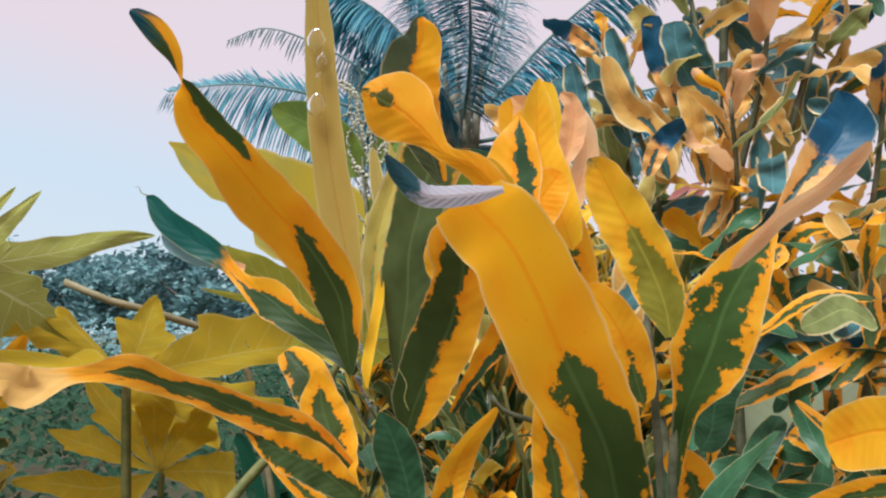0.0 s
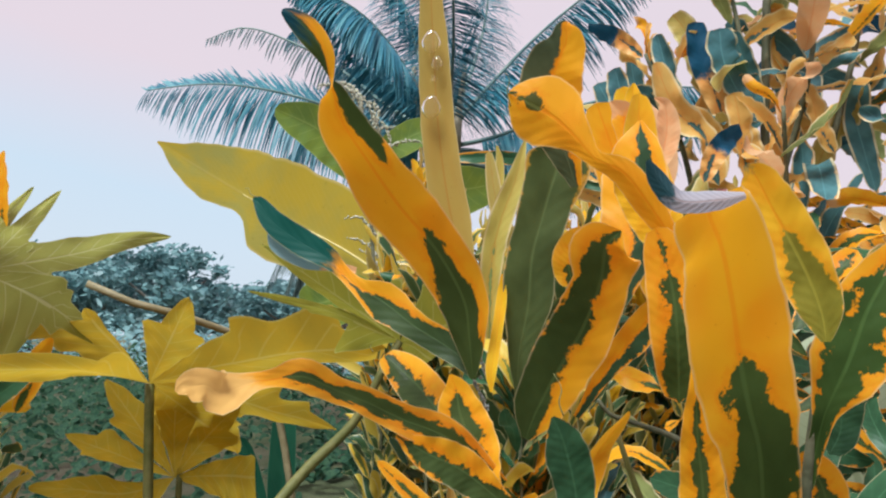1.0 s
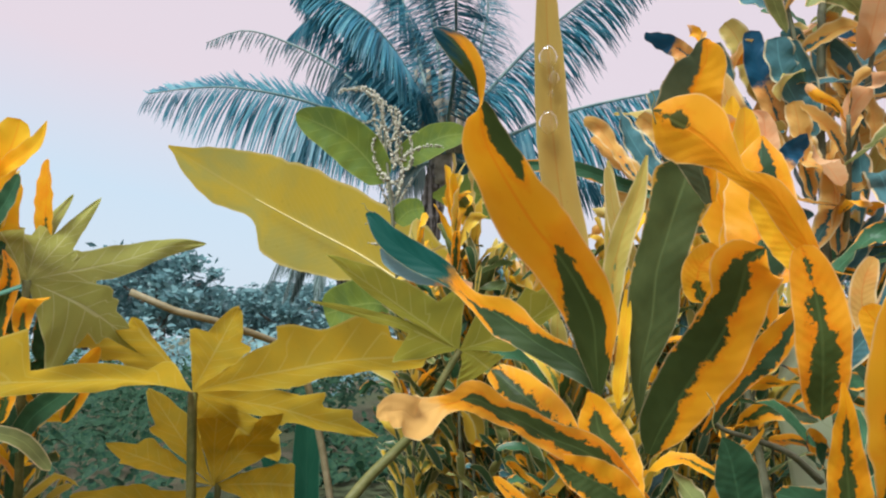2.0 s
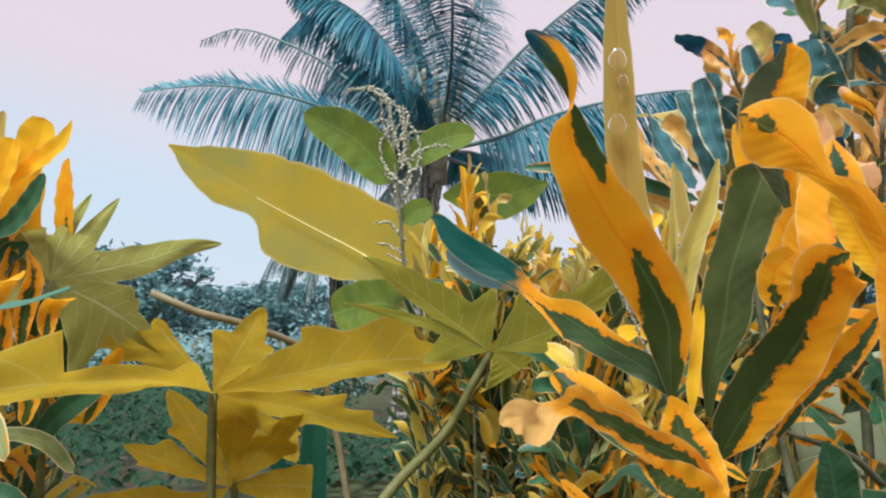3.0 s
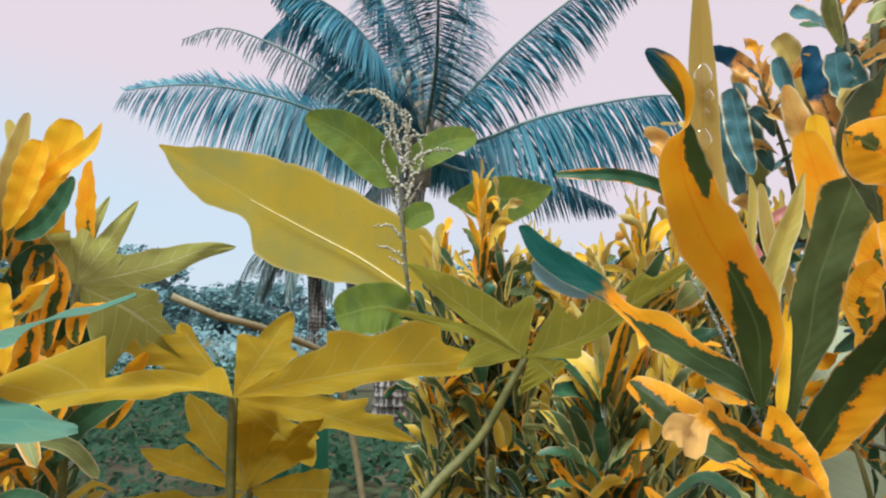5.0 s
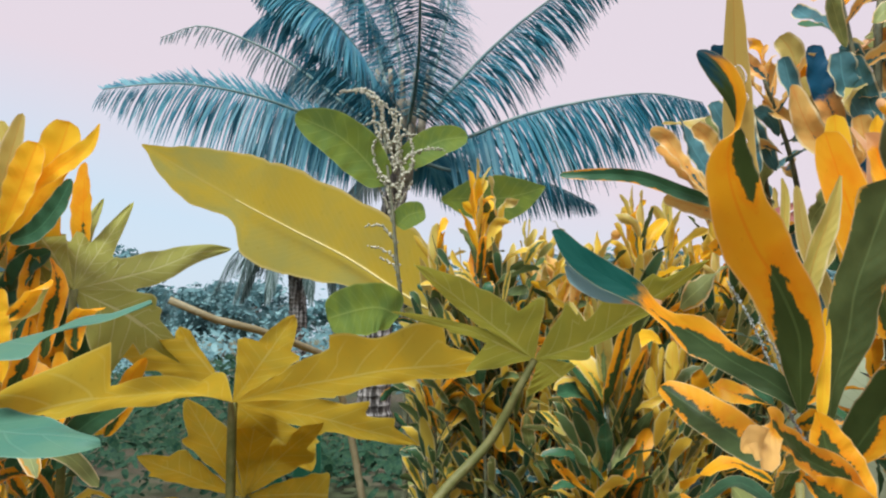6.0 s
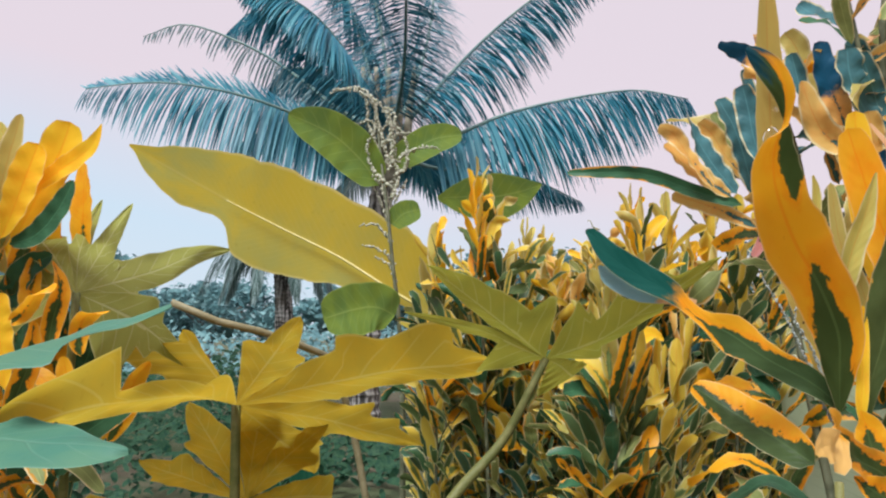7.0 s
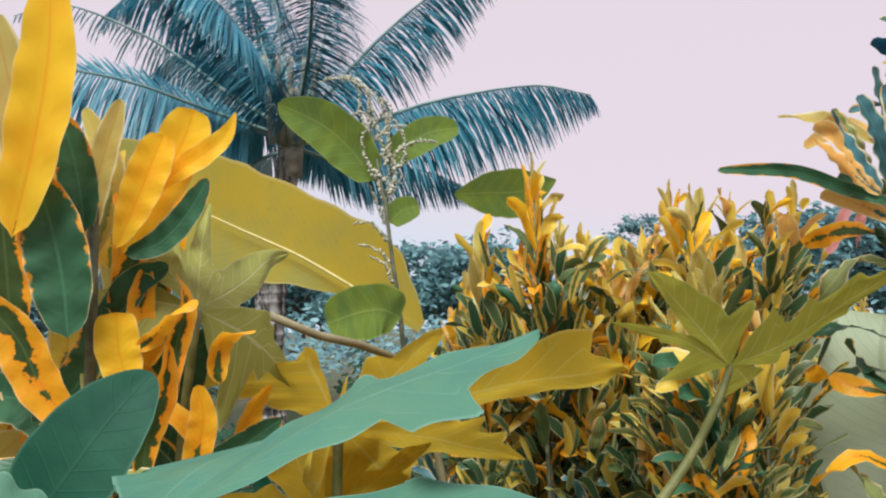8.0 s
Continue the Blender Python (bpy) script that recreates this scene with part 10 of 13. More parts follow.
leaf(near_croton, "moss", [(0.2873, 0.5689, 1.113, 0.00196), (0.2874, 0.5608, 1.143, 0.00699), (0.2934, 0.5508, 1.178, 0.0159), (0.2956, 0.5427, 1.21, 0.0175), (0.302, 0.5376, 1.235, 0.0165), (0.3084, 0.5326, 1.258, 0.0198), (0.3136, 0.5299, 1.274, 0.0203), (0.3165, 0.5282, 1.287, 0.0008)], face=(-0.02, -1.00, -0.07), length=40, across=8, cup=0.2, wave=0.0012, ruffle=4)
leaf(near_croton, "dark_left", [(0.3224, 0.5061, 1.252, 0.00353), (0.3135, 0.4984, 1.277, 0.0121), (0.3047, 0.489, 1.3, 0.0187), (0.3073, 0.4808, 1.319, 0.0181), (0.3138, 0.4764, 1.333, 0.0123), (0.3139, 0.4737, 1.343, 0.00603), (0.3149, 0.4736, 1.346, 0.0008)], face=(-0.05, -0.96, -0.27), length=34, across=8, cup=0.15, wave=0.001)
leaf(near_croton, "lime", [(0.2671, 0.5631, 1.154, 0.00235), (0.268, 0.5567, 1.203, 0.00765), (0.274, 0.5531, 1.234, 0.0083), (0.2836, 0.5511, 1.261, 0.00682), (0.2909, 0.5487, 1.291, 0.0008)], face=(0.02, -1.00, -0.09), length=30, across=6, cup=0.35, wave=0.001)
leaf(near_croton, "half_left", [(0.2925, 0.5602, 1.087, 0.00322), (0.2997, 0.5493, 1.108, 0.0157), (0.3141, 0.5335, 1.138, 0.0209), (0.3274, 0.5158, 1.164, 0.0205), (0.3363, 0.4986, 1.192, 0.0176), (0.3385, 0.4842, 1.213, 0.0204), (0.3466, 0.4783, 1.222, 0.0008)], face=(-0.07, -1.00, 0.03), length=40, across=8, cup=0.18, wave=0.0012, ruffle=5)
leaf(near_croton, "half_right", [(0.3257, 0.547, 1.104, 0.00228), (0.3439, 0.5364, 1.136, 0.00623), (0.3611, 0.5264, 1.159, 0.0103), (0.3746, 0.5161, 1.18, 0.00696), (0.3823, 0.5106, 1.197, 0.0008)], face=(-0.13, -0.99, 0.04), length=34, across=6, cup=0.3, wave=0.0012)
leaf(near_croton, "peach_tip", [(0.279, 0.4895, 1.071, 0.00391), (0.248, 0.4714, 1.1, 0.0104), (0.2232, 0.454, 1.113, 0.00892), (0.2066, 0.4356, 1.124, 0.00805), (0.1924, 0.4155, 1.133, 0.00718), (0.1813, 0.3957, 1.141, 0.00924), (0.1735, 0.3768, 1.141, 0.00513), (0.1676, 0.3642, 1.141, 0.00504), (0.1622, 0.3557, 1.139, 0.00734), (0.1573, 0.3483, 1.137, 0.00996), (0.1535, 0.3427, 1.141, 0.0073), (0.1489, 0.3392, 1.141, 0.00751), (0.1461, 0.3359, 1.141, 0.00513), (0.1432, 0.3349, 1.138, 0.0008)], face=(0.26, -0.96, 0.12), twist=(0, 0, 0, 0, 5, 10, 10, 15, 25, 10, 0), length=60, across=8, cup=0.2, wave=0.0012, ruffle=7)
leaf(near_croton, "streak", [(0.2762, 0.4825, 1.067, 0.00369), (0.2679, 0.485, 1.076, 0.011), (0.2602, 0.4901, 1.094, 0.0156), (0.2526, 0.4942, 1.111, 0.0149), (0.2495, 0.4959, 1.126, 0.00861), (0.2459, 0.4959, 1.135, 0.0008)], face=(0.06, -0.99, 0.15), length=36, across=8, cup=0.3, wave=0.0008)
leaf(near_croton, "half_left", [(0.2798, 0.477, 1.063, 0.00576), (0.2559, 0.4693, 1.083, 0.0122), (0.2354, 0.4606, 1.094, 0.00976), (0.2191, 0.4543, 1.104, 0.0008)], face=(0.08, -0.98, 0.19), length=30, across=6, cup=0.2, wave=0.001)
leaf(near_croton, "half_left", [(0.2438, 0.5532, 1.091), (0.226, 0.5806, 1.107), (0.2076, 0.6081, 1.121), (0.1835, 0.6249, 1.138)], 0.0321, peak=0.5, full=0.7, cup=0.35, twist=(0, 15, 30), wave=0.035, ruffle=3.0)
leaf(near_croton, "dark", [(0.3205, 0.4396, 1.049, 0.00378), (0.317, 0.4289, 1.082, 0.01), (0.3118, 0.4208, 1.104, 0.0113), (0.308, 0.4167, 1.115, 0.0074), (0.3045, 0.4148, 1.122, 0.0008)], face=(-0.06, -0.98, 0.19), length=30, across=8, cup=0.4, wave=0.0008)
leaf(gold_croton, "lilac", [(0.437, 0.5372, 0.9652, 0.00353), (0.4382, 0.519, 1.011, 0.0163), (0.428, 0.489, 1.065, 0.0195), (0.4199, 0.4657, 1.099, 0.021), (0.4081, 0.4425, 1.126, 0.0239), (0.3954, 0.4112, 1.153, 0.0245), (0.3843, 0.3811, 1.18, 0.0229), (0.3727, 0.3513, 1.202, 0.0198), (0.3619, 0.3263, 1.213, 0.0173), (0.358, 0.3155, 1.218, 0.0145)], face=(-0.10, -0.99, 0.05), length=60, across=10, cup=0.12, wave=0.001, ruffle=5)
# curled end of the broad leaf, shadow tone in its colour
leaf(gold_croton, "shade_under", [(0.3721, 0.3137, 1.22, 0.00135), (0.3592, 0.3066, 1.217, 0.00385), (0.3446, 0.2993, 1.216, 0.00415), (0.3362, 0.294, 1.223, 0.00359), (0.3319, 0.2891, 1.229, 0.0008)], face=(0.10, -0.99, 0.02), cup=-0.3, length=30, across=8)
# turned-up flap, sky highlight in its colour
leaf(near_croton, "sheen_under", [(0.1709, 0.5698, 1.2, 0.00316), (0.1531, 0.5739, 1.204, 0.00412), (0.1303, 0.5774, 1.209, 0.00657), (0.1113, 0.5768, 1.22, 0.00687), (0.1031, 0.5765, 1.228, 0.0008)], face=(0.26, -0.96, -0.06), length=24, across=6, cup=0.3, wave=0.0008)
leaf(near_croton, "clear", [(0.3851, 0.5154, 1.205, 0.00279), (0.3718, 0.5127, 1.226, 0.0115), (0.3576, 0.5077, 1.249, 0.0108), (0.3515, 0.5032, 1.261, 0.00704), (0.348, 0.5025, 1.266, 0.0008)], face=(-0.15, -0.98, -0.13), length=24, across=6, cup=0.3, wave=0.001)
leaf(near_croton, "peach_gold", [(0.4004, 0.6393, 1.235, 0.00616), (0.3917, 0.6455, 1.276, 0.015), (0.3744, 0.6508, 1.313, 0.0102), (0.3687, 0.6488, 1.333, 0.0102), (0.3586, 0.6468, 1.342, 0.0008)], face=(0.02, -0.98, -0.19), length=28, across=6, cup=0.4, wave=0.0014)
leaf(near_croton, "clear", [(0.3868, 0.6753, 1.274, 0.00815), (0.3843, 0.6721, 1.317, 0.0105), (0.3803, 0.6694, 1.349, 0.00754), (0.3807, 0.6685, 1.363, 0.0008)], face=(0.01, -0.98, -0.22), length=24, across=6, cup=0.5, wave=0.001)
leaf(near_croton, "peach", [(0.3982, 0.6759, 1.288, 0.00349), (0.4063, 0.6755, 1.31, 0.00995), (0.4087, 0.6745, 1.33, 0.00983), (0.4062, 0.6731, 1.346, 0.00502), (0.3978, 0.6717, 1.351, 0.0008)], face=(-0.02, -0.98, -0.22), length=24, across=6, cup=0.5, wave=0.001)
leaf(near_croton, "half_right", [(0.3488, 0.5318, 1.17, 0.00367), (0.3603, 0.5391, 1.22, 0.0188), (0.3646, 0.5467, 1.259, 0.0229), (0.3666, 0.5499, 1.286, 0.0155), (0.3688, 0.5538, 1.305, 0.0008)], face=(-0.40, -0.91, -0.10), length=28, across=6, cup=0.2, wave=0.0014)
leaf(near_croton, "lime", [(0.2749, 0.6064, 1.183, 0.00466), (0.2715, 0.6023, 1.238, 0.00339), (0.2728, 0.5993, 1.28, 0.00339), (0.2701, 0.598, 1.297, 0.0008)], face=(-0.25, -0.96, -0.10), length=20, across=6, cup=0.8)
leaf(near_croton, "clear", [(0.2695, 0.5401, 1.12, 0.000935), (0.2696, 0.5391, 1.135, 0.00411), (0.2733, 0.5425, 1.161, 0.00396), (0.2759, 0.5461, 1.183, 0.00381), (0.2761, 0.545, 1.199, 0.0008)], face=(-0.27, -0.96, 0.03), length=20, across=6, cup=0.3)
leaf(near_croton, "gold", [(0.4224, 0.7277, 1.167), (0.4027, 0.7208, 1.23), (0.378, 0.7136, 1.289), (0.3533, 0.7057, 1.357)], 0.0454, peak=0.5, full=0.6, wave=0.035, ruffle=3.0)
leaf(near_croton, "clear", [(0.4086, 0.7629, 1.218), (0.3955, 0.7569, 1.28), (0.3876, 0.7524, 1.332), (0.3833, 0.7484, 1.383)], 0.0324, peak=0.5, full=0.6, wave=0.035, ruffle=3.0)
leaf(near_croton, "peach", [(0.4034, 0.7601, 1.249), (0.4213, 0.7586, 1.307), (0.4186, 0.7558, 1.343), (0.3978, 0.7511, 1.371)], 0.0261, peak=0.6, twist=(0, 50), wave=0.035, ruffle=3.0)
leaf(gold_croton, "dusk", [(0.4537, 0.4597, 1.16, 0.00232), (0.4513, 0.4584, 1.175, 0.0108), (0.4451, 0.4575, 1.193, 0.0143), (0.4348, 0.4561, 1.214, 0.0151), (0.4239, 0.4546, 1.234, 0.0139), (0.4155, 0.4527, 1.25, 0.00896), (0.4096, 0.4517, 1.256, 0.0008)], face=(-0.31, -0.95, -0.07), length=34, across=8, cup=0.25, wave=0.001)
leaf(gold_croton, "patch", [(0.4643, 0.5225, 1.068, 0.00259), (0.4684, 0.5102, 1.108, 0.00605), (0.4725, 0.5046, 1.125, 0.0125), (0.481, 0.4991, 1.148, 0.0225), (0.4905, 0.4954, 1.178, 0.0212), (0.5041, 0.4934, 1.204, 0.0134), (0.5196, 0.4939, 1.229, 0.0008)], face=(-0.19, -0.98, 0.05), length=40, across=8, cup=0.15, wave=0.0012, ruffle=5)
leaf(gold_croton, "blue", [(0.5175, 0.4917, 1.226, 0.00235), (0.5305, 0.4942, 1.245, 0.0074), (0.5488, 0.5013, 1.266, 0.015), (0.5603, 0.5058, 1.282, 0.017), (0.5608, 0.5069, 1.297, 0.00849), (0.5582, 0.507, 1.305, 0.0008)], face=(-0.30, -0.94, -0.18), length=30, across=8, cup=0.5, wave=0.0008)
leaf(gold_croton, "peach", [(0.4852, 0.4631, 1.196), (0.5103, 0.4575, 1.224), (0.5353, 0.4546, 1.242), (0.5572, 0.456, 1.264)], 0.0156, twist=(40, 50, 30), wave=0.035, ruffle=3.0)
leaf(gold_croton, "gold", [(0.6091, 0.4732, 1.111), (0.5856, 0.47, 1.112), (0.5632, 0.4773, 1.111), (0.5362, 0.4742, 1.103)], 0.0384, peak=0.6, full=0.5, wave=0.035, ruffle=3.0)
leaf(gold_croton, "half", [(0.6366, 0.5206, 1.063), (0.5959, 0.5248, 1.07), (0.5631, 0.5207, 1.066), (0.5302, 0.5171, 1.054)], 0.0185, peak=0.5, wave=0.035, ruffle=3.0)
leaf(gold_croton, "gold", [(0.4458, 0.5117, 1.116), (0.4356, 0.5081, 1.15), (0.4254, 0.5054, 1.17), (0.4103, 0.5022, 1.189)], 0.0284, wave=0.035, ruffle=3.0)
leaf(near_croton, "half", [(0.3818, 0.493, 1.121), (0.3786, 0.4798, 1.161), (0.3753, 0.4775, 1.19), (0.3655, 0.4742, 1.224)], 0.0326, wave=0.035, ruffle=3.0)
leaf(gold_croton, "streak", [(0.397, 0.4932, 1.035, 0.0128), (0.3931, 0.4849, 1.076, 0.0131), (0.3889, 0.4774, 1.105, 0.00947), (0.3868, 0.4704, 1.131, 0.00446), (0.3848, 0.4691, 1.146, 0.0008)], face=(-0.21, -0.96, 0.16), length=30, across=8, cup=0.2, wave=0.001)
leaf(near_croton, "olive", [(0.2969, 0.5719, 1.178), (0.2889, 0.569, 1.21), (0.2731, 0.5653, 1.241), (0.2651, 0.5614, 1.286)], 0.0119, wave=0.035, ruffle=3.0)
leaf(near_croton, "gold", [(0.3769, 0.617, 1.212), (0.3726, 0.6148, 1.238), (0.3852, 0.6144, 1.259), (0.3978, 0.6144, 1.276)], 0.0381, peak=0.5, wave=0.035, ruffle=3.0)
leaf(near_croton, "clear", [(0.4076, 0.6395, 1.218), (0.3945, 0.6355, 1.257), (0.3813, 0.6316, 1.296), (0.379, 0.628, 1.344)], 0.0350, peak=0.5, twist=(0, 30), wave=0.035, ruffle=3.0)
leaf(near_croton, "gold", [(0.3229, 0.5308, 1.19), (0.3192, 0.5294, 1.205), (0.3228, 0.5291, 1.216), (0.3337, 0.5299, 1.225)], 0.0220, full=0.5, wave=0.035, ruffle=3.0)
leaf(near_croton, "teal", [(0.4031, 0.5449, 1.14), (0.4321, 0.5468, 1.17), (0.4466, 0.5472, 1.192), (0.4501, 0.5462, 1.214)], 0.0183, wave=0.035, ruffle=3.0)
leaf(near_croton, "tan", [(0.45, 0.5801, 1.162), (0.4422, 0.5775, 1.185), (0.4422, 0.5762, 1.204), (0.4498, 0.5759, 1.224)], 0.0194, wave=0.035, ruffle=3.0)
leaf(near_croton, "gold", [(0.319, 0.521, 1.028), (0.3259, 0.52, 1.056), (0.3363, 0.5195, 1.084), (0.3572, 0.5204, 1.113)], 0.0212, twist=(0, 60), wave=0.035, ruffle=3.0)
leaf(near_croton, "dark", [(0.4832, 0.539, 1.086), (0.4901, 0.539, 1.1), (0.4935, 0.538, 1.121), (0.5075, 0.5387, 1.139)], 0.0247, wave=0.035, ruffle=3.0)
leaf(near_croton, "half", [(0.4868, 0.5437, 1.023), (0.4833, 0.5414, 1.051), (0.4762, 0.539, 1.072), (0.4622, 0.5362, 1.086)], 0.0282, wave=0.035, ruffle=3.0)
leaf(near_croton, "dark", [(0.262, 0.6, 0.9607), (0.2449, 0.5863, 0.9763), (0.2299, 0.5744, 0.9608), (0.2192, 0.5658, 0.9498)], 0.020, face=(0, -0.7, 0.6), twist=(0, 74), length=14, across=4)
leaf(near_croton, "dim", [(0.262, 0.6, 0.9518), (0.2119, 0.6007, 0.9423), (0.168, 0.6013, 0.9355), (0.1366, 0.6017, 0.9306)], 0.015, face=(0, -0.7, 0.6), twist=(0, 47), length=14, across=4)
leaf(near_croton, "dim", [(0.262, 0.6, 0.9294), (0.2645, 0.6217, 0.9582), (0.2667, 0.6407, 0.9782), (0.2683, 0.6543, 0.9925)], 0.021, face=(0, -0.7, 0.6), twist=(0, -75), length=14, across=4)
leaf(near_croton, "half", [(0.262, 0.6, 0.8874), (0.2366, 0.6041, 0.9162), (0.2144, 0.6078, 0.9235), (0.1986, 0.6104, 0.9287)], 0.023, face=(0, -0.7, 0.6), twist=(0, -66), length=14, across=4)
leaf(near_croton, "half", [(0.262, 0.6, 0.7056), (0.2941, 0.608, 0.7278), (0.3222, 0.615, 0.7301), (0.3422, 0.62, 0.7318)], 0.016, face=(0, -0.7, 0.6), twist=(0, -74), length=14, across=4)
leaf(near_croton, "dark", [(0.262, 0.6, 0.6857), (0.2669, 0.6488, 0.6872), (0.2713, 0.6915, 0.6917), (0.2743, 0.722, 0.6948)], 0.023, face=(0, -0.7, 0.6), twist=(0, 42), length=14, across=4)
leaf(near_croton, "half", [(0.262, 0.6, 0.7881), (0.2573, 0.5883, 0.8003), (0.2532, 0.578, 0.8086), (0.2502, 0.5707, 0.8145)], 0.018, face=(0, -0.7, 0.6), twist=(0, -57), length=14, across=4)
leaf(near_croton, "dim", [(0.262, 0.6, 0.805), (0.2486, 0.6477, 0.824), (0.2368, 0.6895, 0.8126), (0.2284, 0.7193, 0.8044)], 0.019, face=(0, -0.7, 0.6), twist=(0, -76), length=14, across=4)
leaf(near_croton, "dark", [(0.262, 0.6, 0.997), (0.2514, 0.5834, 1.016), (0.2422, 0.5688, 1.013), (0.2355, 0.5584, 1.01)], 0.021, face=(0, -0.7, 0.6), twist=(0, 4), length=14, across=4)
leaf(near_croton, "dark", [(0.262, 0.6, 0.7915), (0.2389, 0.6486, 0.7873), (0.2186, 0.6912, 0.7724), (0.2042, 0.7216, 0.7618)], 0.018, face=(0, -0.7, 0.6), twist=(0, 68), length=14, across=4)
leaf(near_croton, "dark", [(0.262, 0.6, 0.8801), (0.2276, 0.5935, 0.8764), (0.1974, 0.5879, 0.8425), (0.1759, 0.5839, 0.8182)], 0.016, face=(0, -0.7, 0.6), twist=(0, -11), length=14, across=4)
leaf(near_croton, "half", [(0.262, 0.6, 0.9631), (0.3011, 0.6134, 0.9863), (0.3353, 0.6251, 0.9799), (0.3598, 0.6334, 0.9753)], 0.026, face=(0, -0.7, 0.6), twist=(0, 14), length=14, across=4)
leaf(near_croton, "half", [(0.262, 0.6, 0.6797), (0.2187, 0.6085, 0.6829), (0.1808, 0.616, 0.6847), (0.1537, 0.6214, 0.686)], 0.021, face=(0, -0.7, 0.6), twist=(0, -10), length=14, across=4)
leaf(near_croton, "dark", [(0.262, 0.6, 0.8552), (0.2599, 0.588, 0.8595), (0.2581, 0.5776, 0.8618), (0.2568, 0.5701, 0.8634)], 0.017, face=(0, -0.7, 0.6), twist=(0, -13), length=14, across=4)
leaf(near_croton, "dark", [(0.262, 0.6, 0.9579), (0.2893, 0.6147, 0.9883), (0.3132, 0.6276, 1.018), (0.3303, 0.6368, 1.039)], 0.023, face=(0, -0.7, 0.6), twist=(0, -72), length=14, across=4)
leaf(near_croton, "dark", [(0.262, 0.6, 0.9731), (0.2318, 0.5872, 0.9905), (0.2054, 0.5761, 1.008), (0.1865, 0.5681, 1.021)], 0.018, face=(0, -0.7, 0.6), twist=(0, -55), length=14, across=4)
leaf(near_croton, "half", [(0.262, 0.6, 0.8709), (0.2665, 0.5897, 0.9035), (0.2704, 0.5807, 0.915), (0.2732, 0.5743, 0.9233)], 0.020, face=(0, -0.7, 0.6), twist=(0, -36), length=14, across=4)
leaf(near_croton, "dark", [(0.262, 0.6, 0.7199), (0.2948, 0.6066, 0.7572), (0.3234, 0.6124, 0.7517), (0.3439, 0.6165, 0.7478)], 0.018, face=(0, -0.7, 0.6), twist=(0, -40), length=14, across=4)
leaf(near_croton, "half", [(0.262, 0.6, 0.655), (0.2266, 0.6214, 0.6841), (0.1957, 0.6401, 0.7058), (0.1736, 0.6534, 0.7212)], 0.016, face=(0, -0.7, 0.6), twist=(0, -65), length=14, across=4)
leaf(near_croton, "dark", [(0.262, 0.6, 0.9967), (0.3063, 0.6124, 0.9947), (0.3451, 0.6233, 0.9916), (0.3728, 0.631, 0.9894)], 0.017, face=(0, -0.7, 0.6), twist=(0, -31), length=14, across=4)
leaf(near_croton, "dark", [(0.262, 0.6, 0.6596), (0.2242, 0.6303, 0.6846), (0.1911, 0.6568, 0.6726), (0.1675, 0.6757, 0.6641)], 0.019, face=(0, -0.7, 0.6), twist=(0, 34), length=14, across=4)
leaf(near_croton, "dark", [(0.262, 0.6, 0.7996), (0.2968, 0.6138, 0.8343), (0.3273, 0.6258, 0.8591), (0.3491, 0.6344, 0.8768)], 0.025, face=(0, -0.7, 0.6), twist=(0, -18), length=14, across=4)
leaf(near_croton, "dark", [(0.262, 0.6, 0.6862), (0.234, 0.622, 0.7181), (0.2095, 0.6413, 0.7184), (0.192, 0.655, 0.7186)], 0.021, face=(0, -0.7, 0.6), twist=(0, 39), length=14, across=4)
leaf(near_croton, "dark", [(0.262, 0.6, 0.9238), (0.2797, 0.6259, 0.963), (0.2952, 0.6486, 0.9937), (0.3063, 0.6648, 1.016)], 0.021, face=(0, -0.7, 0.6), twist=(0, 72), length=14, across=4)
leaf(near_croton, "half", [(0.262, 0.6, 0.9942), (0.2315, 0.5939, 1.021), (0.2048, 0.5885, 1.046), (0.1857, 0.5847, 1.065)], 0.017, face=(0, -0.7, 0.6), twist=(0, 20), length=14, across=4)
leaf(near_croton, "dark", [(0.262, 0.6, 0.7236), (0.2797, 0.6426, 0.7312), (0.2952, 0.6799, 0.7083), (0.3063, 0.7065, 0.692)], 0.018, face=(0, -0.7, 0.6), twist=(0, 79), length=14, across=4)
leaf(near_croton, "dim", [(0.262, 0.6, 0.9894), (0.2875, 0.6149, 1.013), (0.3099, 0.6279, 1.03), (0.3258, 0.6372, 1.042)], 0.020, face=(0, -0.7, 0.6), twist=(0, 72), length=14, across=4)
leaf(near_croton, "dark", [(0.262, 0.6, 0.7515), (0.2502, 0.5869, 0.7677), (0.2399, 0.5754, 0.7809), (0.2326, 0.5672, 0.7903)], 0.017, face=(0, -0.7, 0.6), twist=(0, -72), length=14, across=4)
leaf(near_croton, "dim", [(0.262, 0.6, 0.8446), (0.2627, 0.6364, 0.8769), (0.2634, 0.6683, 0.8973), (0.2638, 0.691, 0.912)], 0.024, face=(0, -0.7, 0.6), twist=(0, -16), length=14, across=4)
leaf(near_croton, "half", [(0.262, 0.6, 0.888), (0.2686, 0.6444, 0.915), (0.2744, 0.6832, 0.8976), (0.2785, 0.711, 0.8852)], 0.020, face=(0, -0.7, 0.6), twist=(0, 35), length=14, across=4)
leaf(near_croton, "dark", [(0.262, 0.6, 0.6772), (0.2691, 0.5876, 0.706), (0.2753, 0.5767, 0.7213), (0.2798, 0.5689, 0.7322)], 0.021, face=(0, -0.7, 0.6), twist=(0, 51), length=14, across=4)
leaf(near_croton, "dark", [(0.262, 0.6, 0.9161), (0.2168, 0.6112, 0.9223), (0.1772, 0.621, 0.907), (0.1489, 0.628, 0.896)], 0.026, face=(0, -0.7, 0.6), twist=(0, 78), length=14, across=4)
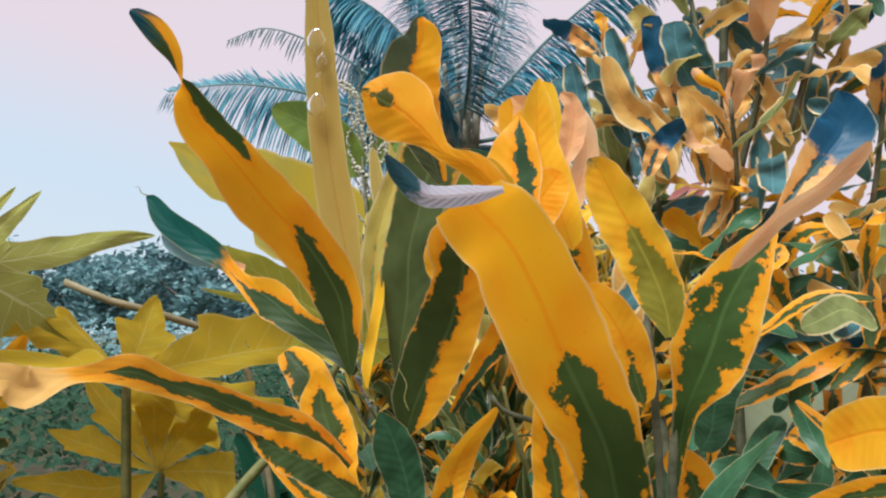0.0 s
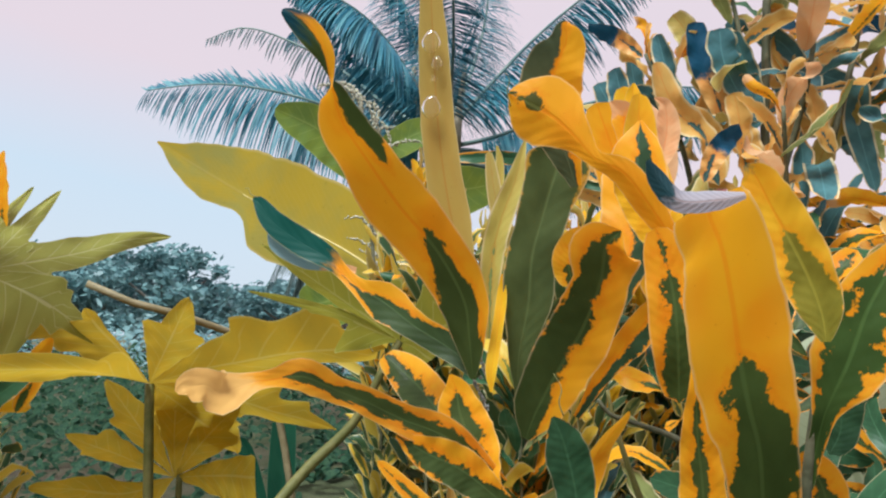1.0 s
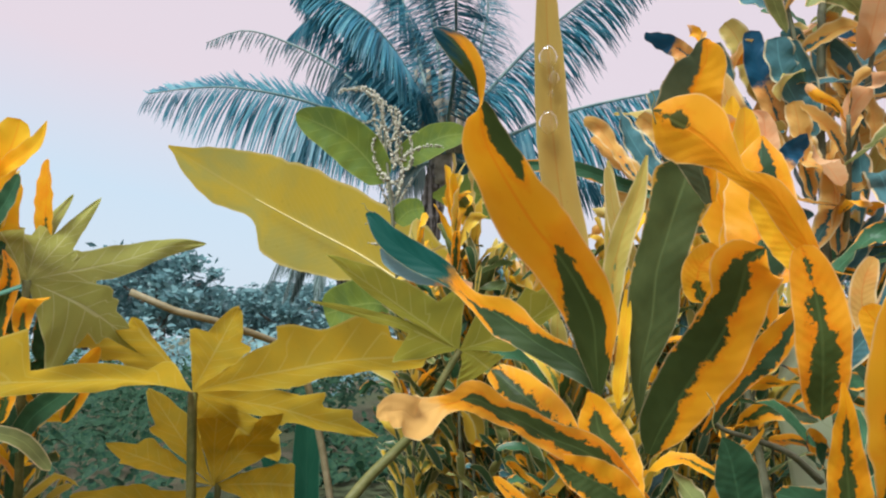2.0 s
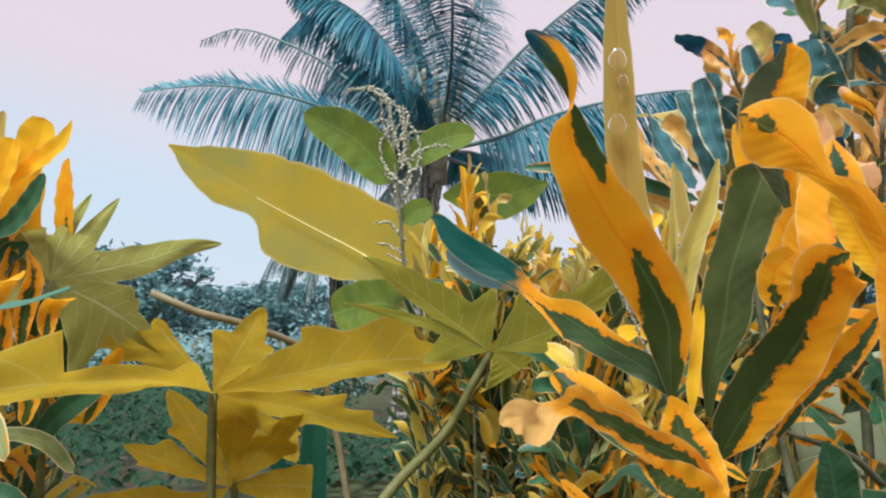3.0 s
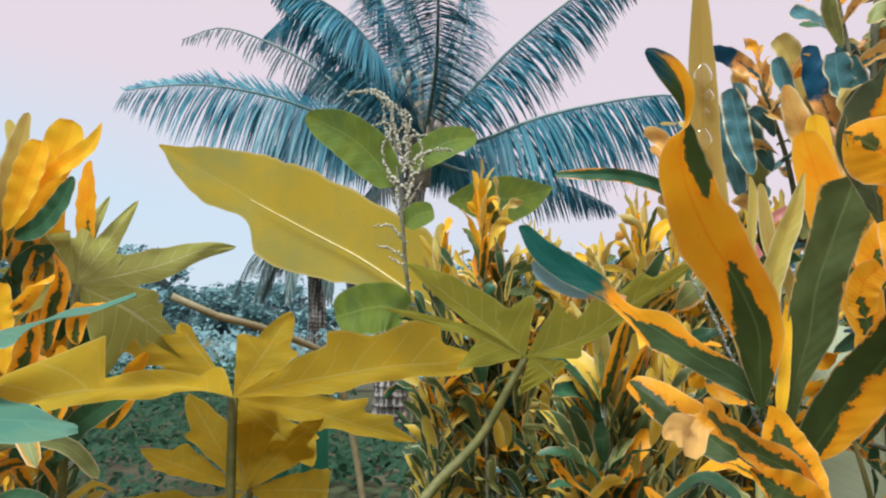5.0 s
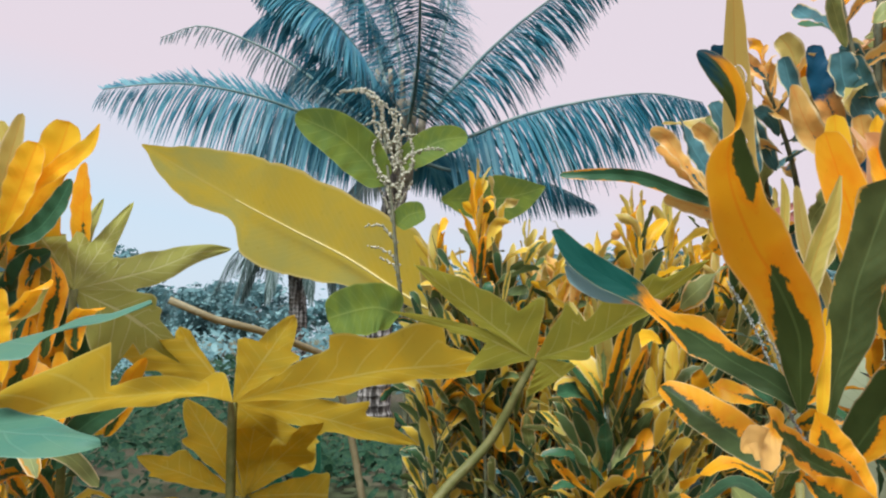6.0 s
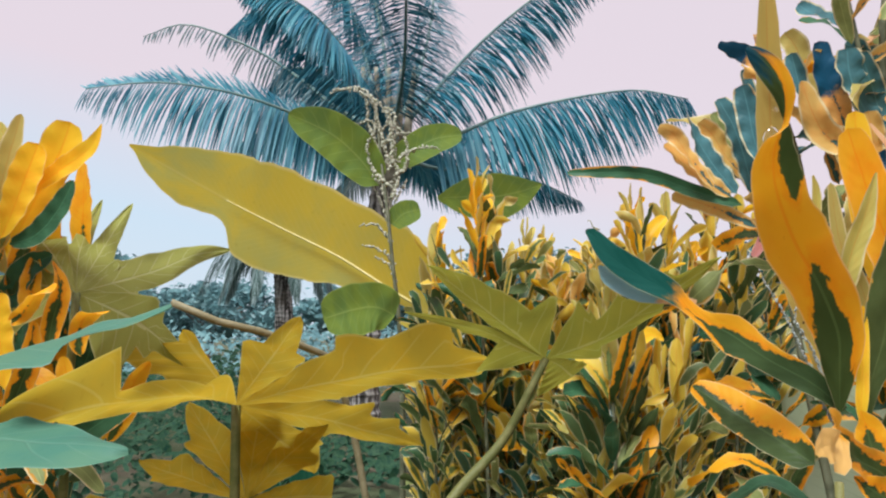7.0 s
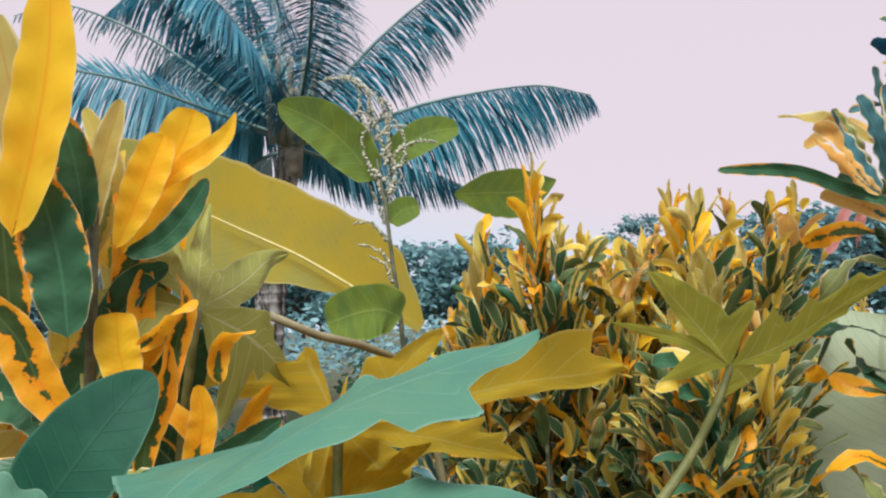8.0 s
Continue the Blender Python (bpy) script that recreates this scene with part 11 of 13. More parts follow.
leaf(near_croton, "dark", [(0.262, 0.6, 1.053), (0.2463, 0.6366, 1.062), (0.2325, 0.6686, 1.043), (0.2227, 0.6914, 1.029)], 0.016, face=(0, -0.7, 0.6), twist=(0, 4), length=14, across=4)
leaf(near_croton, "half", [(0.262, 0.6, 0.7735), (0.2391, 0.6231, 0.8127), (0.219, 0.6434, 0.8511), (0.2047, 0.6578, 0.8785)], 0.022, face=(0, -0.7, 0.6), twist=(0, -47), length=14, across=4)
leaf(near_croton, "half", [(0.262, 0.6, 0.8848), (0.2308, 0.5884, 0.8891), (0.2035, 0.5782, 0.8951), (0.184, 0.5709, 0.8994)], 0.020, face=(0, -0.7, 0.6), twist=(0, 71), length=14, across=4)
leaf(near_croton, "dark", [(0.262, 0.6, 0.6511), (0.2991, 0.5926, 0.6539), (0.3316, 0.586, 0.6479), (0.3548, 0.5814, 0.6436)], 0.019, face=(0, -0.7, 0.6), twist=(0, 71), length=14, across=4)
leaf(near_croton, "dim", [(0.262, 0.6, 0.8316), (0.2177, 0.6221, 0.8369), (0.1789, 0.6415, 0.8107), (0.1512, 0.6553, 0.7921)], 0.021, face=(0, -0.7, 0.6), twist=(0, -64), length=14, across=4)
leaf(near_croton, "half", [(0.262, 0.6, 0.6484), (0.2702, 0.6353, 0.6687), (0.2775, 0.6662, 0.6854), (0.2826, 0.6882, 0.6974)], 0.014, face=(0, -0.7, 0.6), twist=(0, 0), length=14, across=4)
leaf(gold_croton, "dark", [(0.465, 0.47, 1.048), (0.4261, 0.4613, 1.052), (0.392, 0.4536, 1.016), (0.3677, 0.4481, 0.9896)], 0.016, face=(0, -0.7, 0.6), twist=(0, 76), length=14, across=4)
leaf(gold_croton, "dark", [(0.465, 0.47, 0.9686), (0.4403, 0.4964, 0.968), (0.4186, 0.5195, 0.9571), (0.4031, 0.536, 0.9493)], 0.019, face=(0, -0.7, 0.6), twist=(0, 55), length=14, across=4)
leaf(gold_croton, "dark", [(0.465, 0.47, 0.916), (0.4186, 0.4994, 0.9197), (0.378, 0.5251, 0.9077), (0.349, 0.5434, 0.8991)], 0.024, face=(0, -0.7, 0.6), twist=(0, 68), length=14, across=4)
leaf(gold_croton, "dark", [(0.465, 0.47, 0.6996), (0.5121, 0.4813, 0.6943), (0.5532, 0.4912, 0.6896), (0.5826, 0.4982, 0.6863)], 0.026, face=(0, -0.7, 0.6), twist=(0, 25), length=14, across=4)
leaf(gold_croton, "dark", [(0.465, 0.47, 0.9869), (0.422, 0.4771, 1.004), (0.3843, 0.4833, 1.003), (0.3574, 0.4877, 1.002)], 0.024, face=(0, -0.7, 0.6), twist=(0, -26), length=14, across=4)
leaf(gold_croton, "dark", [(0.465, 0.47, 0.9328), (0.4427, 0.4992, 0.9525), (0.4232, 0.5247, 0.9694), (0.4092, 0.543, 0.9815)], 0.022, face=(0, -0.7, 0.6), twist=(0, -50), length=14, across=4)
leaf(gold_croton, "dark", [(0.465, 0.47, 1.014), (0.485, 0.4582, 1.022), (0.5024, 0.4479, 1.002), (0.5149, 0.4405, 0.9867)], 0.020, face=(0, -0.7, 0.6), twist=(0, 29), length=14, across=4)
leaf(gold_croton, "dim", [(0.465, 0.47, 0.7813), (0.4791, 0.4912, 0.8092), (0.4915, 0.5098, 0.8216), (0.5003, 0.5231, 0.8305)], 0.016, face=(0, -0.7, 0.6), twist=(0, -49), length=14, across=4)
leaf(gold_croton, "dark", [(0.465, 0.47, 0.6755), (0.4274, 0.4921, 0.6773), (0.3945, 0.5115, 0.664), (0.371, 0.5253, 0.6546)], 0.018, face=(0, -0.7, 0.6), twist=(0, 5), length=14, across=4)
leaf(gold_croton, "dark", [(0.465, 0.47, 0.7904), (0.4867, 0.5107, 0.8073), (0.5057, 0.5463, 0.7897), (0.5193, 0.5717, 0.7771)], 0.019, face=(0, -0.7, 0.6), twist=(0, -77), length=14, across=4)
leaf(gold_croton, "dark", [(0.465, 0.47, 0.9285), (0.5056, 0.4883, 0.9528), (0.5412, 0.5044, 0.9618), (0.5666, 0.5158, 0.9682)], 0.025, face=(0, -0.7, 0.6), twist=(0, 75), length=14, across=4)
leaf(gold_croton, "half", [(0.465, 0.47, 0.8822), (0.5049, 0.4641, 0.9163), (0.5398, 0.4589, 0.9036), (0.5648, 0.4552, 0.8946)], 0.016, face=(0, -0.7, 0.6), twist=(0, -38), length=14, across=4)
leaf(gold_croton, "dark", [(0.465, 0.47, 1.058), (0.4287, 0.5063, 1.058), (0.397, 0.5381, 1.061), (0.3744, 0.5608, 1.064)], 0.025, face=(0, -0.7, 0.6), twist=(0, -47), length=14, across=4)
leaf(gold_croton, "half", [(0.465, 0.47, 0.6607), (0.4253, 0.465, 0.6903), (0.3907, 0.4606, 0.7155), (0.3659, 0.4575, 0.7335)], 0.025, face=(0, -0.7, 0.6), twist=(0, -42), length=14, across=4)
leaf(gold_croton, "dark", [(0.465, 0.47, 0.8011), (0.4435, 0.4986, 0.8349), (0.4247, 0.5236, 0.8504), (0.4112, 0.5414, 0.8614)], 0.025, face=(0, -0.7, 0.6), twist=(0, 73), length=14, across=4)
leaf(gold_croton, "dark", [(0.465, 0.47, 0.7445), (0.5063, 0.4728, 0.7739), (0.5423, 0.4753, 0.769), (0.5681, 0.4771, 0.7655)], 0.020, face=(0, -0.7, 0.6), twist=(0, 63), length=14, across=4)
leaf(gold_croton, "dark", [(0.465, 0.47, 0.8334), (0.4932, 0.4979, 0.8442), (0.5179, 0.5222, 0.8443), (0.5355, 0.5396, 0.8444)], 0.020, face=(0, -0.7, 0.6), twist=(0, -49), length=14, across=4)
leaf(gold_croton, "dark", [(0.465, 0.47, 0.9585), (0.4861, 0.5163, 0.9608), (0.5045, 0.5569, 0.9434), (0.5176, 0.5858, 0.931)], 0.020, face=(0, -0.7, 0.6), twist=(0, -7), length=14, across=4)
leaf(gold_croton, "dark", [(0.465, 0.47, 1.051), (0.4813, 0.4595, 1.081), (0.4955, 0.4503, 1.101), (0.5057, 0.4437, 1.115)], 0.017, face=(0, -0.7, 0.6), twist=(0, -55), length=14, across=4)
leaf(gold_croton, "dark", [(0.465, 0.47, 0.9917), (0.5018, 0.4818, 1.027), (0.534, 0.4921, 1.031), (0.557, 0.4995, 1.033)], 0.026, face=(0, -0.7, 0.6), twist=(0, -48), length=14, across=4)
leaf(gold_croton, "half", [(0.465, 0.47, 0.9516), (0.46, 0.454, 0.9686), (0.4556, 0.4401, 0.9448), (0.4524, 0.4301, 0.9279)], 0.025, face=(0, -0.7, 0.6), twist=(0, -59), length=14, across=4)
leaf(gold_croton, "dark", [(0.465, 0.47, 0.9054), (0.4375, 0.5055, 0.919), (0.4134, 0.5366, 0.9235), (0.3962, 0.5588, 0.9266)], 0.024, face=(0, -0.7, 0.6), twist=(0, 40), length=14, across=4)
leaf(gold_croton, "half", [(0.465, 0.47, 0.8884), (0.4649, 0.5084, 0.9206), (0.4649, 0.542, 0.95), (0.4648, 0.566, 0.971)], 0.021, face=(0, -0.7, 0.6), twist=(0, -27), length=14, across=4)
leaf(gold_croton, "half", [(0.465, 0.47, 0.7117), (0.4639, 0.4567, 0.7093), (0.4629, 0.4451, 0.702), (0.4622, 0.4368, 0.6967)], 0.015, face=(0, -0.7, 0.6), twist=(0, 19), length=14, across=4)
leaf(gold_croton, "dark", [(0.465, 0.47, 0.7839), (0.4343, 0.4725, 0.8073), (0.4074, 0.4747, 0.814), (0.3882, 0.4763, 0.8188)], 0.022, face=(0, -0.7, 0.6), twist=(0, -26), length=14, across=4)
leaf(gold_croton, "dark", [(0.465, 0.47, 0.7827), (0.4381, 0.4995, 0.7809), (0.4146, 0.5253, 0.75), (0.3978, 0.5437, 0.7279)], 0.024, face=(0, -0.7, 0.6), twist=(0, -70), length=14, across=4)
leaf(gold_croton, "dark", [(0.465, 0.47, 0.7442), (0.4418, 0.4653, 0.7802), (0.4215, 0.4612, 0.7848), (0.407, 0.4582, 0.7881)], 0.019, face=(0, -0.7, 0.6), twist=(0, 0), length=14, across=4)
leaf(gold_croton, "half", [(0.465, 0.47, 0.6727), (0.435, 0.5008, 0.6961), (0.4087, 0.5278, 0.6937), (0.39, 0.547, 0.692)], 0.019, face=(0, -0.7, 0.6), twist=(0, -9), length=14, across=4)
leaf(gold_croton, "dark", [(0.465, 0.47, 0.7832), (0.456, 0.4555, 0.7965), (0.4482, 0.4427, 0.7803), (0.4426, 0.4337, 0.7687)], 0.022, face=(0, -0.7, 0.6), twist=(0, -7), length=14, across=4)
leaf(gold_croton, "half", [(0.465, 0.47, 0.9543), (0.4244, 0.4575, 0.9493), (0.3889, 0.4466, 0.9279), (0.3636, 0.4387, 0.9126)], 0.014, face=(0, -0.7, 0.6), twist=(0, -37), length=14, across=4)
leaf(gold_croton, "dark", [(0.465, 0.47, 0.767), (0.449, 0.5181, 0.7835), (0.4349, 0.5603, 0.7641), (0.4249, 0.5904, 0.7503)], 0.021, face=(0, -0.7, 0.6), twist=(0, 56), length=14, across=4)
leaf(gold_croton, "dark", [(0.465, 0.47, 0.9545), (0.5006, 0.501, 0.9511), (0.5317, 0.5282, 0.9279), (0.5539, 0.5476, 0.9113)], 0.015, face=(0, -0.7, 0.6), twist=(0, 32), length=14, across=4)
leaf(gold_croton, "half", [(0.465, 0.47, 0.9603), (0.5162, 0.4824, 0.9624), (0.561, 0.4932, 0.9493), (0.5931, 0.501, 0.94)], 0.016, face=(0, -0.7, 0.6), twist=(0, 12), length=14, across=4)
leaf(gold_croton, "half", [(0.465, 0.47, 0.7223), (0.417, 0.4724, 0.713), (0.375, 0.4744, 0.6791), (0.345, 0.4759, 0.6549)], 0.024, face=(0, -0.7, 0.6), twist=(0, 30), length=14, across=4)
leaf(gold_croton, "dark", [(0.62, 0.62, 0.8193), (0.5792, 0.6457, 0.8122), (0.5434, 0.6682, 0.7854), (0.5179, 0.6842, 0.7663)], 0.021, face=(0, -0.7, 0.6), twist=(0, -51), length=14, across=4)
leaf(gold_croton, "dark", [(0.62, 0.62, 0.805), (0.6585, 0.6435, 0.8386), (0.6922, 0.664, 0.8593), (0.7162, 0.6786, 0.8741)], 0.024, face=(0, -0.7, 0.6), twist=(0, -34), length=14, across=4)
leaf(gold_croton, "dark", [(0.62, 0.62, 1.01), (0.5915, 0.6256, 1.04), (0.5666, 0.6305, 1.044), (0.5488, 0.634, 1.047)], 0.017, face=(0, -0.7, 0.6), twist=(0, -66), length=14, across=4)
leaf(gold_croton, "dark", [(0.62, 0.62, 1.029), (0.6335, 0.6041, 1.027), (0.6453, 0.5903, 0.9993), (0.6537, 0.5803, 0.9793)], 0.017, face=(0, -0.7, 0.6), twist=(0, 28), length=14, across=4)
leaf(gold_croton, "dark", [(0.62, 0.62, 0.8117), (0.6568, 0.6352, 0.8449), (0.689, 0.6484, 0.8567), (0.712, 0.6579, 0.8651)], 0.022, face=(0, -0.7, 0.6), twist=(0, -4), length=14, across=4)
leaf(gold_croton, "half", [(0.62, 0.62, 0.9372), (0.5954, 0.6484, 0.9507), (0.5738, 0.6732, 0.9417), (0.5584, 0.691, 0.9352)], 0.019, face=(0, -0.7, 0.6), twist=(0, 43), length=14, across=4)
leaf(gold_croton, "half", [(0.62, 0.62, 1.183), (0.5808, 0.6254, 1.184), (0.5465, 0.6301, 1.16), (0.522, 0.6335, 1.143)], 0.014, face=(0, -0.7, 0.6), twist=(0, 44), length=14, across=4)
leaf(gold_croton, "half", [(0.62, 0.62, 0.8311), (0.6592, 0.6187, 0.8389), (0.6935, 0.6176, 0.8437), (0.718, 0.6168, 0.8472)], 0.017, face=(0, -0.7, 0.6), twist=(0, 15), length=14, across=4)
leaf(gold_croton, "dark", [(0.62, 0.62, 0.8375), (0.6038, 0.6066, 0.8448), (0.5895, 0.5948, 0.8509), (0.5794, 0.5865, 0.8552)], 0.022, face=(0, -0.7, 0.6), twist=(0, -34), length=14, across=4)
leaf(gold_croton, "dark", [(0.62, 0.62, 0.8663), (0.6033, 0.6048, 0.8606), (0.5886, 0.5914, 0.8182), (0.5782, 0.5819, 0.788)], 0.026, face=(0, -0.7, 0.6), twist=(0, -28), length=14, across=4)
leaf(gold_croton, "half", [(0.62, 0.62, 1.006), (0.6578, 0.6211, 1.016), (0.6909, 0.6221, 1.014), (0.7146, 0.6228, 1.013)], 0.025, face=(0, -0.7, 0.6), twist=(0, -46), length=14, across=4)
leaf(gold_croton, "half", [(0.62, 0.62, 0.7852), (0.6241, 0.6069, 0.7825), (0.6278, 0.5955, 0.7491), (0.6304, 0.5873, 0.7251)], 0.024, face=(0, -0.7, 0.6), twist=(0, 77), length=14, across=4)
leaf(gold_croton, "dim", [(0.62, 0.62, 0.959), (0.611, 0.6108, 0.9943), (0.603, 0.6028, 1.015), (0.5974, 0.597, 1.03)], 0.019, face=(0, -0.7, 0.6), twist=(0, 69), length=14, across=4)
leaf(gold_croton, "half", [(0.62, 0.62, 0.8593), (0.5894, 0.6217, 0.8796), (0.5626, 0.6232, 0.8928), (0.5435, 0.6242, 0.9022)], 0.019, face=(0, -0.7, 0.6), twist=(0, 42), length=14, across=4)
leaf(gold_croton, "dim", [(0.62, 0.62, 1.163), (0.5966, 0.6119, 1.176), (0.5761, 0.6048, 1.168), (0.5615, 0.5997, 1.162)], 0.024, face=(0, -0.7, 0.6), twist=(0, -33), length=14, across=4)
leaf(gold_croton, "dim", [(0.62, 0.62, 0.8603), (0.6646, 0.6156, 0.8654), (0.7036, 0.6117, 0.8329), (0.7314, 0.6089, 0.8098)], 0.024, face=(0, -0.7, 0.6), twist=(0, 77), length=14, across=4)
leaf(gold_croton, "half", [(0.62, 0.62, 1.058), (0.5949, 0.6126, 1.081), (0.5729, 0.6062, 1.099), (0.5572, 0.6016, 1.112)], 0.020, face=(0, -0.7, 0.6), twist=(0, 24), length=14, across=4)
leaf(gold_croton, "half", [(0.62, 0.62, 0.9097), (0.631, 0.6558, 0.9058), (0.6405, 0.6872, 0.8988), (0.6474, 0.7096, 0.8938)], 0.014, face=(0, -0.7, 0.6), twist=(0, -26), length=14, across=4)
leaf(gold_croton, "half_tip", [(0.7316, 0.9158, 1.131), (0.7583, 0.8774, 1.169), (0.7715, 0.8605, 1.181), (0.7818, 0.8475, 1.19)], 0.027, face=(0, -0.7, 0.6), twist=(0, 19, -119), wave=0.06, full=0.9, peak=0.6, length=12, across=4)
leaf(gold_croton, "half", [(0.6348, 1.02, 0.9507), (0.6464, 0.9905, 1.004), (0.6484, 0.9771, 1.014), (0.6501, 0.9667, 1.021)], 0.021, face=(0, -0.7, 0.6), twist=(0, 33, 8), wave=0.06, full=0.9, peak=0.6, length=12, across=4)
leaf(gold_croton, "dark", [(0.5641, 0.7807, 1.167), (0.5869, 0.8299, 1.21), (0.6052, 0.8543, 1.204), (0.6194, 0.8731, 1.199)], 0.030, face=(0, -0.7, 0.6), twist=(0, 25, -69), wave=0.06, full=0.9, peak=0.6, length=12, across=4)
leaf(gold_croton, "half", [(0.6525, 1.042, 1.201), (0.6812, 1.004, 1.26), (0.7157, 0.9835, 1.268), (0.7422, 0.9678, 1.275)], 0.029, face=(0, -0.7, 0.6), twist=(0, 6, -91), wave=0.06, full=0.9, peak=0.6, length=12, across=4)
leaf(gold_croton, "dark", [(0.8838, 1.176, 1.221), (0.9314, 1.17, 1.276), (0.9571, 1.167, 1.281), (0.977, 1.165, 1.284)], 0.025, face=(0, -0.7, 0.6), twist=(0, -43, 73), wave=0.06, full=0.9, peak=0.6, length=12, across=4)
leaf(gold_croton, "dark", [(0.5427, 0.8095, 0.9556), (0.5038, 0.7797, 1.01), (0.4812, 0.7643, 1.015), (0.4638, 0.7525, 1.019)], 0.031, face=(0, -0.7, 0.6), twist=(0, 23, -107), wave=0.06, full=0.9, peak=0.6, length=12, across=4)
leaf(gold_croton, "dark", [(0.6468, 0.8101, 1.028), (0.6327, 0.8417, 1.077), (0.6374, 0.8556, 1.104), (0.641, 0.8662, 1.124)], 0.025, face=(0, -0.7, 0.6), twist=(0, -60, 71), wave=0.06, full=0.9, peak=0.6, length=12, across=4)
leaf(gold_croton, "dark", [(0.6492, 1.204, 0.9182), (0.6319, 1.166, 0.9654), (0.6231, 1.149, 0.9908), (0.6162, 1.135, 1.01)], 0.021, face=(0, -0.7, 0.6), twist=(0, 43, -63), wave=0.06, full=0.9, peak=0.6, length=12, across=4)
leaf(gold_croton, "dark", [(0.5709, 0.8378, 0.9829), (0.5971, 0.8627, 1.03), (0.6127, 0.8734, 1.05), (0.6247, 0.8817, 1.066)], 0.029, face=(0, -0.7, 0.6), twist=(0, 12, -3), wave=0.06, full=0.9, peak=0.6, length=12, across=4)
leaf(gold_croton, "dark", [(0.6145, 0.8409, 0.9992), (0.5664, 0.8086, 1.026), (0.5427, 0.7936, 1.019), (0.5244, 0.7821, 1.013)], 0.026, face=(0, -0.7, 0.6), twist=(0, -56, 56), wave=0.06, full=0.9, peak=0.6, length=12, across=4)
leaf(gold_croton, "dark", [(0.5207, 0.7952, 1.041), (0.5391, 0.8385, 1.077), (0.537, 0.8574, 1.091), (0.5353, 0.8719, 1.101)], 0.026, face=(0, -0.7, 0.6), twist=(0, -1, 47), wave=0.06, full=0.9, peak=0.6, length=12, across=4)
leaf(gold_croton, "dark", [(0.8625, 1.156, 1.168), (0.8225, 1.17, 1.215), (0.8149, 1.176, 1.24), (0.809, 1.181, 1.26)], 0.024, face=(0, -0.7, 0.6), twist=(0, -37, -53), wave=0.06, full=0.9, peak=0.6, length=12, across=4)
leaf(gold_croton, "dark", [(0.6666, 1.093, 0.9801), (0.7231, 1.089, 1.027), (0.7483, 1.087, 1.041), (0.7677, 1.085, 1.052)], 0.023, face=(0, -0.7, 0.6), twist=(0, 56, 90), wave=0.06, full=0.9, peak=0.6, length=12, across=4)
leaf(gold_croton, "half_tip", [(0.8939, 1.195, 0.9987), (0.8819, 1.25, 1.019), (0.8879, 1.275, 1.026), (0.8925, 1.293, 1.031)], 0.031, face=(0, -0.7, 0.6), twist=(0, 11, 15), wave=0.06, full=0.9, peak=0.6, length=12, across=4)
leaf(gold_croton, "half_tip", [(0.6813, 0.8069, 1.199), (0.6692, 0.7623, 1.251), (0.6744, 0.74, 1.257), (0.6784, 0.7228, 1.262)], 0.028, face=(0, -0.7, 0.6), twist=(0, -19, 43), wave=0.06, full=0.9, peak=0.6, length=12, across=4)
leaf(gold_croton, "half", [(0.7302, 0.9768, 1.053), (0.7765, 0.9461, 1.084), (0.8025, 0.9318, 1.099), (0.8225, 0.9207, 1.109)], 0.021, face=(0, -0.7, 0.6), twist=(0, 30, -84), wave=0.06, full=0.9, peak=0.6, length=12, across=4)
leaf(gold_croton, "dark", [(0.6962, 1.166, 0.8842), (0.7502, 1.186, 0.8925), (0.78, 1.194, 0.8749), (0.8029, 1.201, 0.8614)], 0.028, face=(0, -0.7, 0.6), twist=(0, -29, 24), wave=0.06, full=0.9, peak=0.6, length=12, across=4)
leaf(gold_croton, "dark", [(0.5713, 0.8738, 0.9814), (0.6224, 0.8446, 0.9912), (0.6577, 0.8319, 0.9949), (0.6849, 0.822, 0.9977)], 0.029, face=(0, -0.7, 0.6), twist=(0, -39, -4), wave=0.06, full=0.9, peak=0.6, length=12, across=4)
leaf(gold_croton, "half", [(0.7147, 0.9309, 0.9955), (0.6656, 0.9378, 1.032), (0.6557, 0.9409, 1.037), (0.6481, 0.9432, 1.04)], 0.030, face=(0, -0.7, 0.6), twist=(0, 34, -24), wave=0.06, full=0.9, peak=0.6, length=12, across=4)
leaf(gold_croton, "dark", [(0.62, 1.087, 0.9637), (0.5747, 1.045, 0.9985), (0.5685, 1.024, 1.002), (0.5637, 1.008, 1.005)], 0.026, face=(0, -0.7, 0.6), twist=(0, 34, -69), wave=0.06, full=0.9, peak=0.6, length=12, across=4)
leaf(gold_croton, "half_tip", [(0.6332, 0.86, 1.157), (0.5984, 0.8158, 1.206), (0.5781, 0.7926, 1.211), (0.5625, 0.7748, 1.215)], 0.028, face=(0, -0.7, 0.6), twist=(0, -49, 21), wave=0.06, full=0.9, peak=0.6, length=12, across=4)
leaf(gold_croton, "dark", [(0.5949, 1.205, 1.135), (0.6488, 1.181, 1.171), (0.6765, 1.169, 1.176), (0.6979, 1.159, 1.18)], 0.031, face=(0, -0.7, 0.6), twist=(0, 36, 45), wave=0.06, full=0.9, peak=0.6, length=12, across=4)
leaf(gold_croton, "dark", [(0.7657, 1.019, 1.061), (0.8267, 0.9932, 1.098), (0.8738, 0.9798, 1.103), (0.9101, 0.9694, 1.106)], 0.023, face=(0, -0.7, 0.6), twist=(0, 56, -47), wave=0.06, full=0.9, peak=0.6, length=12, across=4)
leaf(gold_croton, "dark", [(0.66, 0.9817, 1.071), (0.6019, 0.9634, 1.105), (0.5871, 0.9544, 1.105), (0.5756, 0.9474, 1.106)], 0.027, face=(0, -0.7, 0.6), twist=(0, 43, -36), wave=0.06, full=0.9, peak=0.6, length=12, across=4)
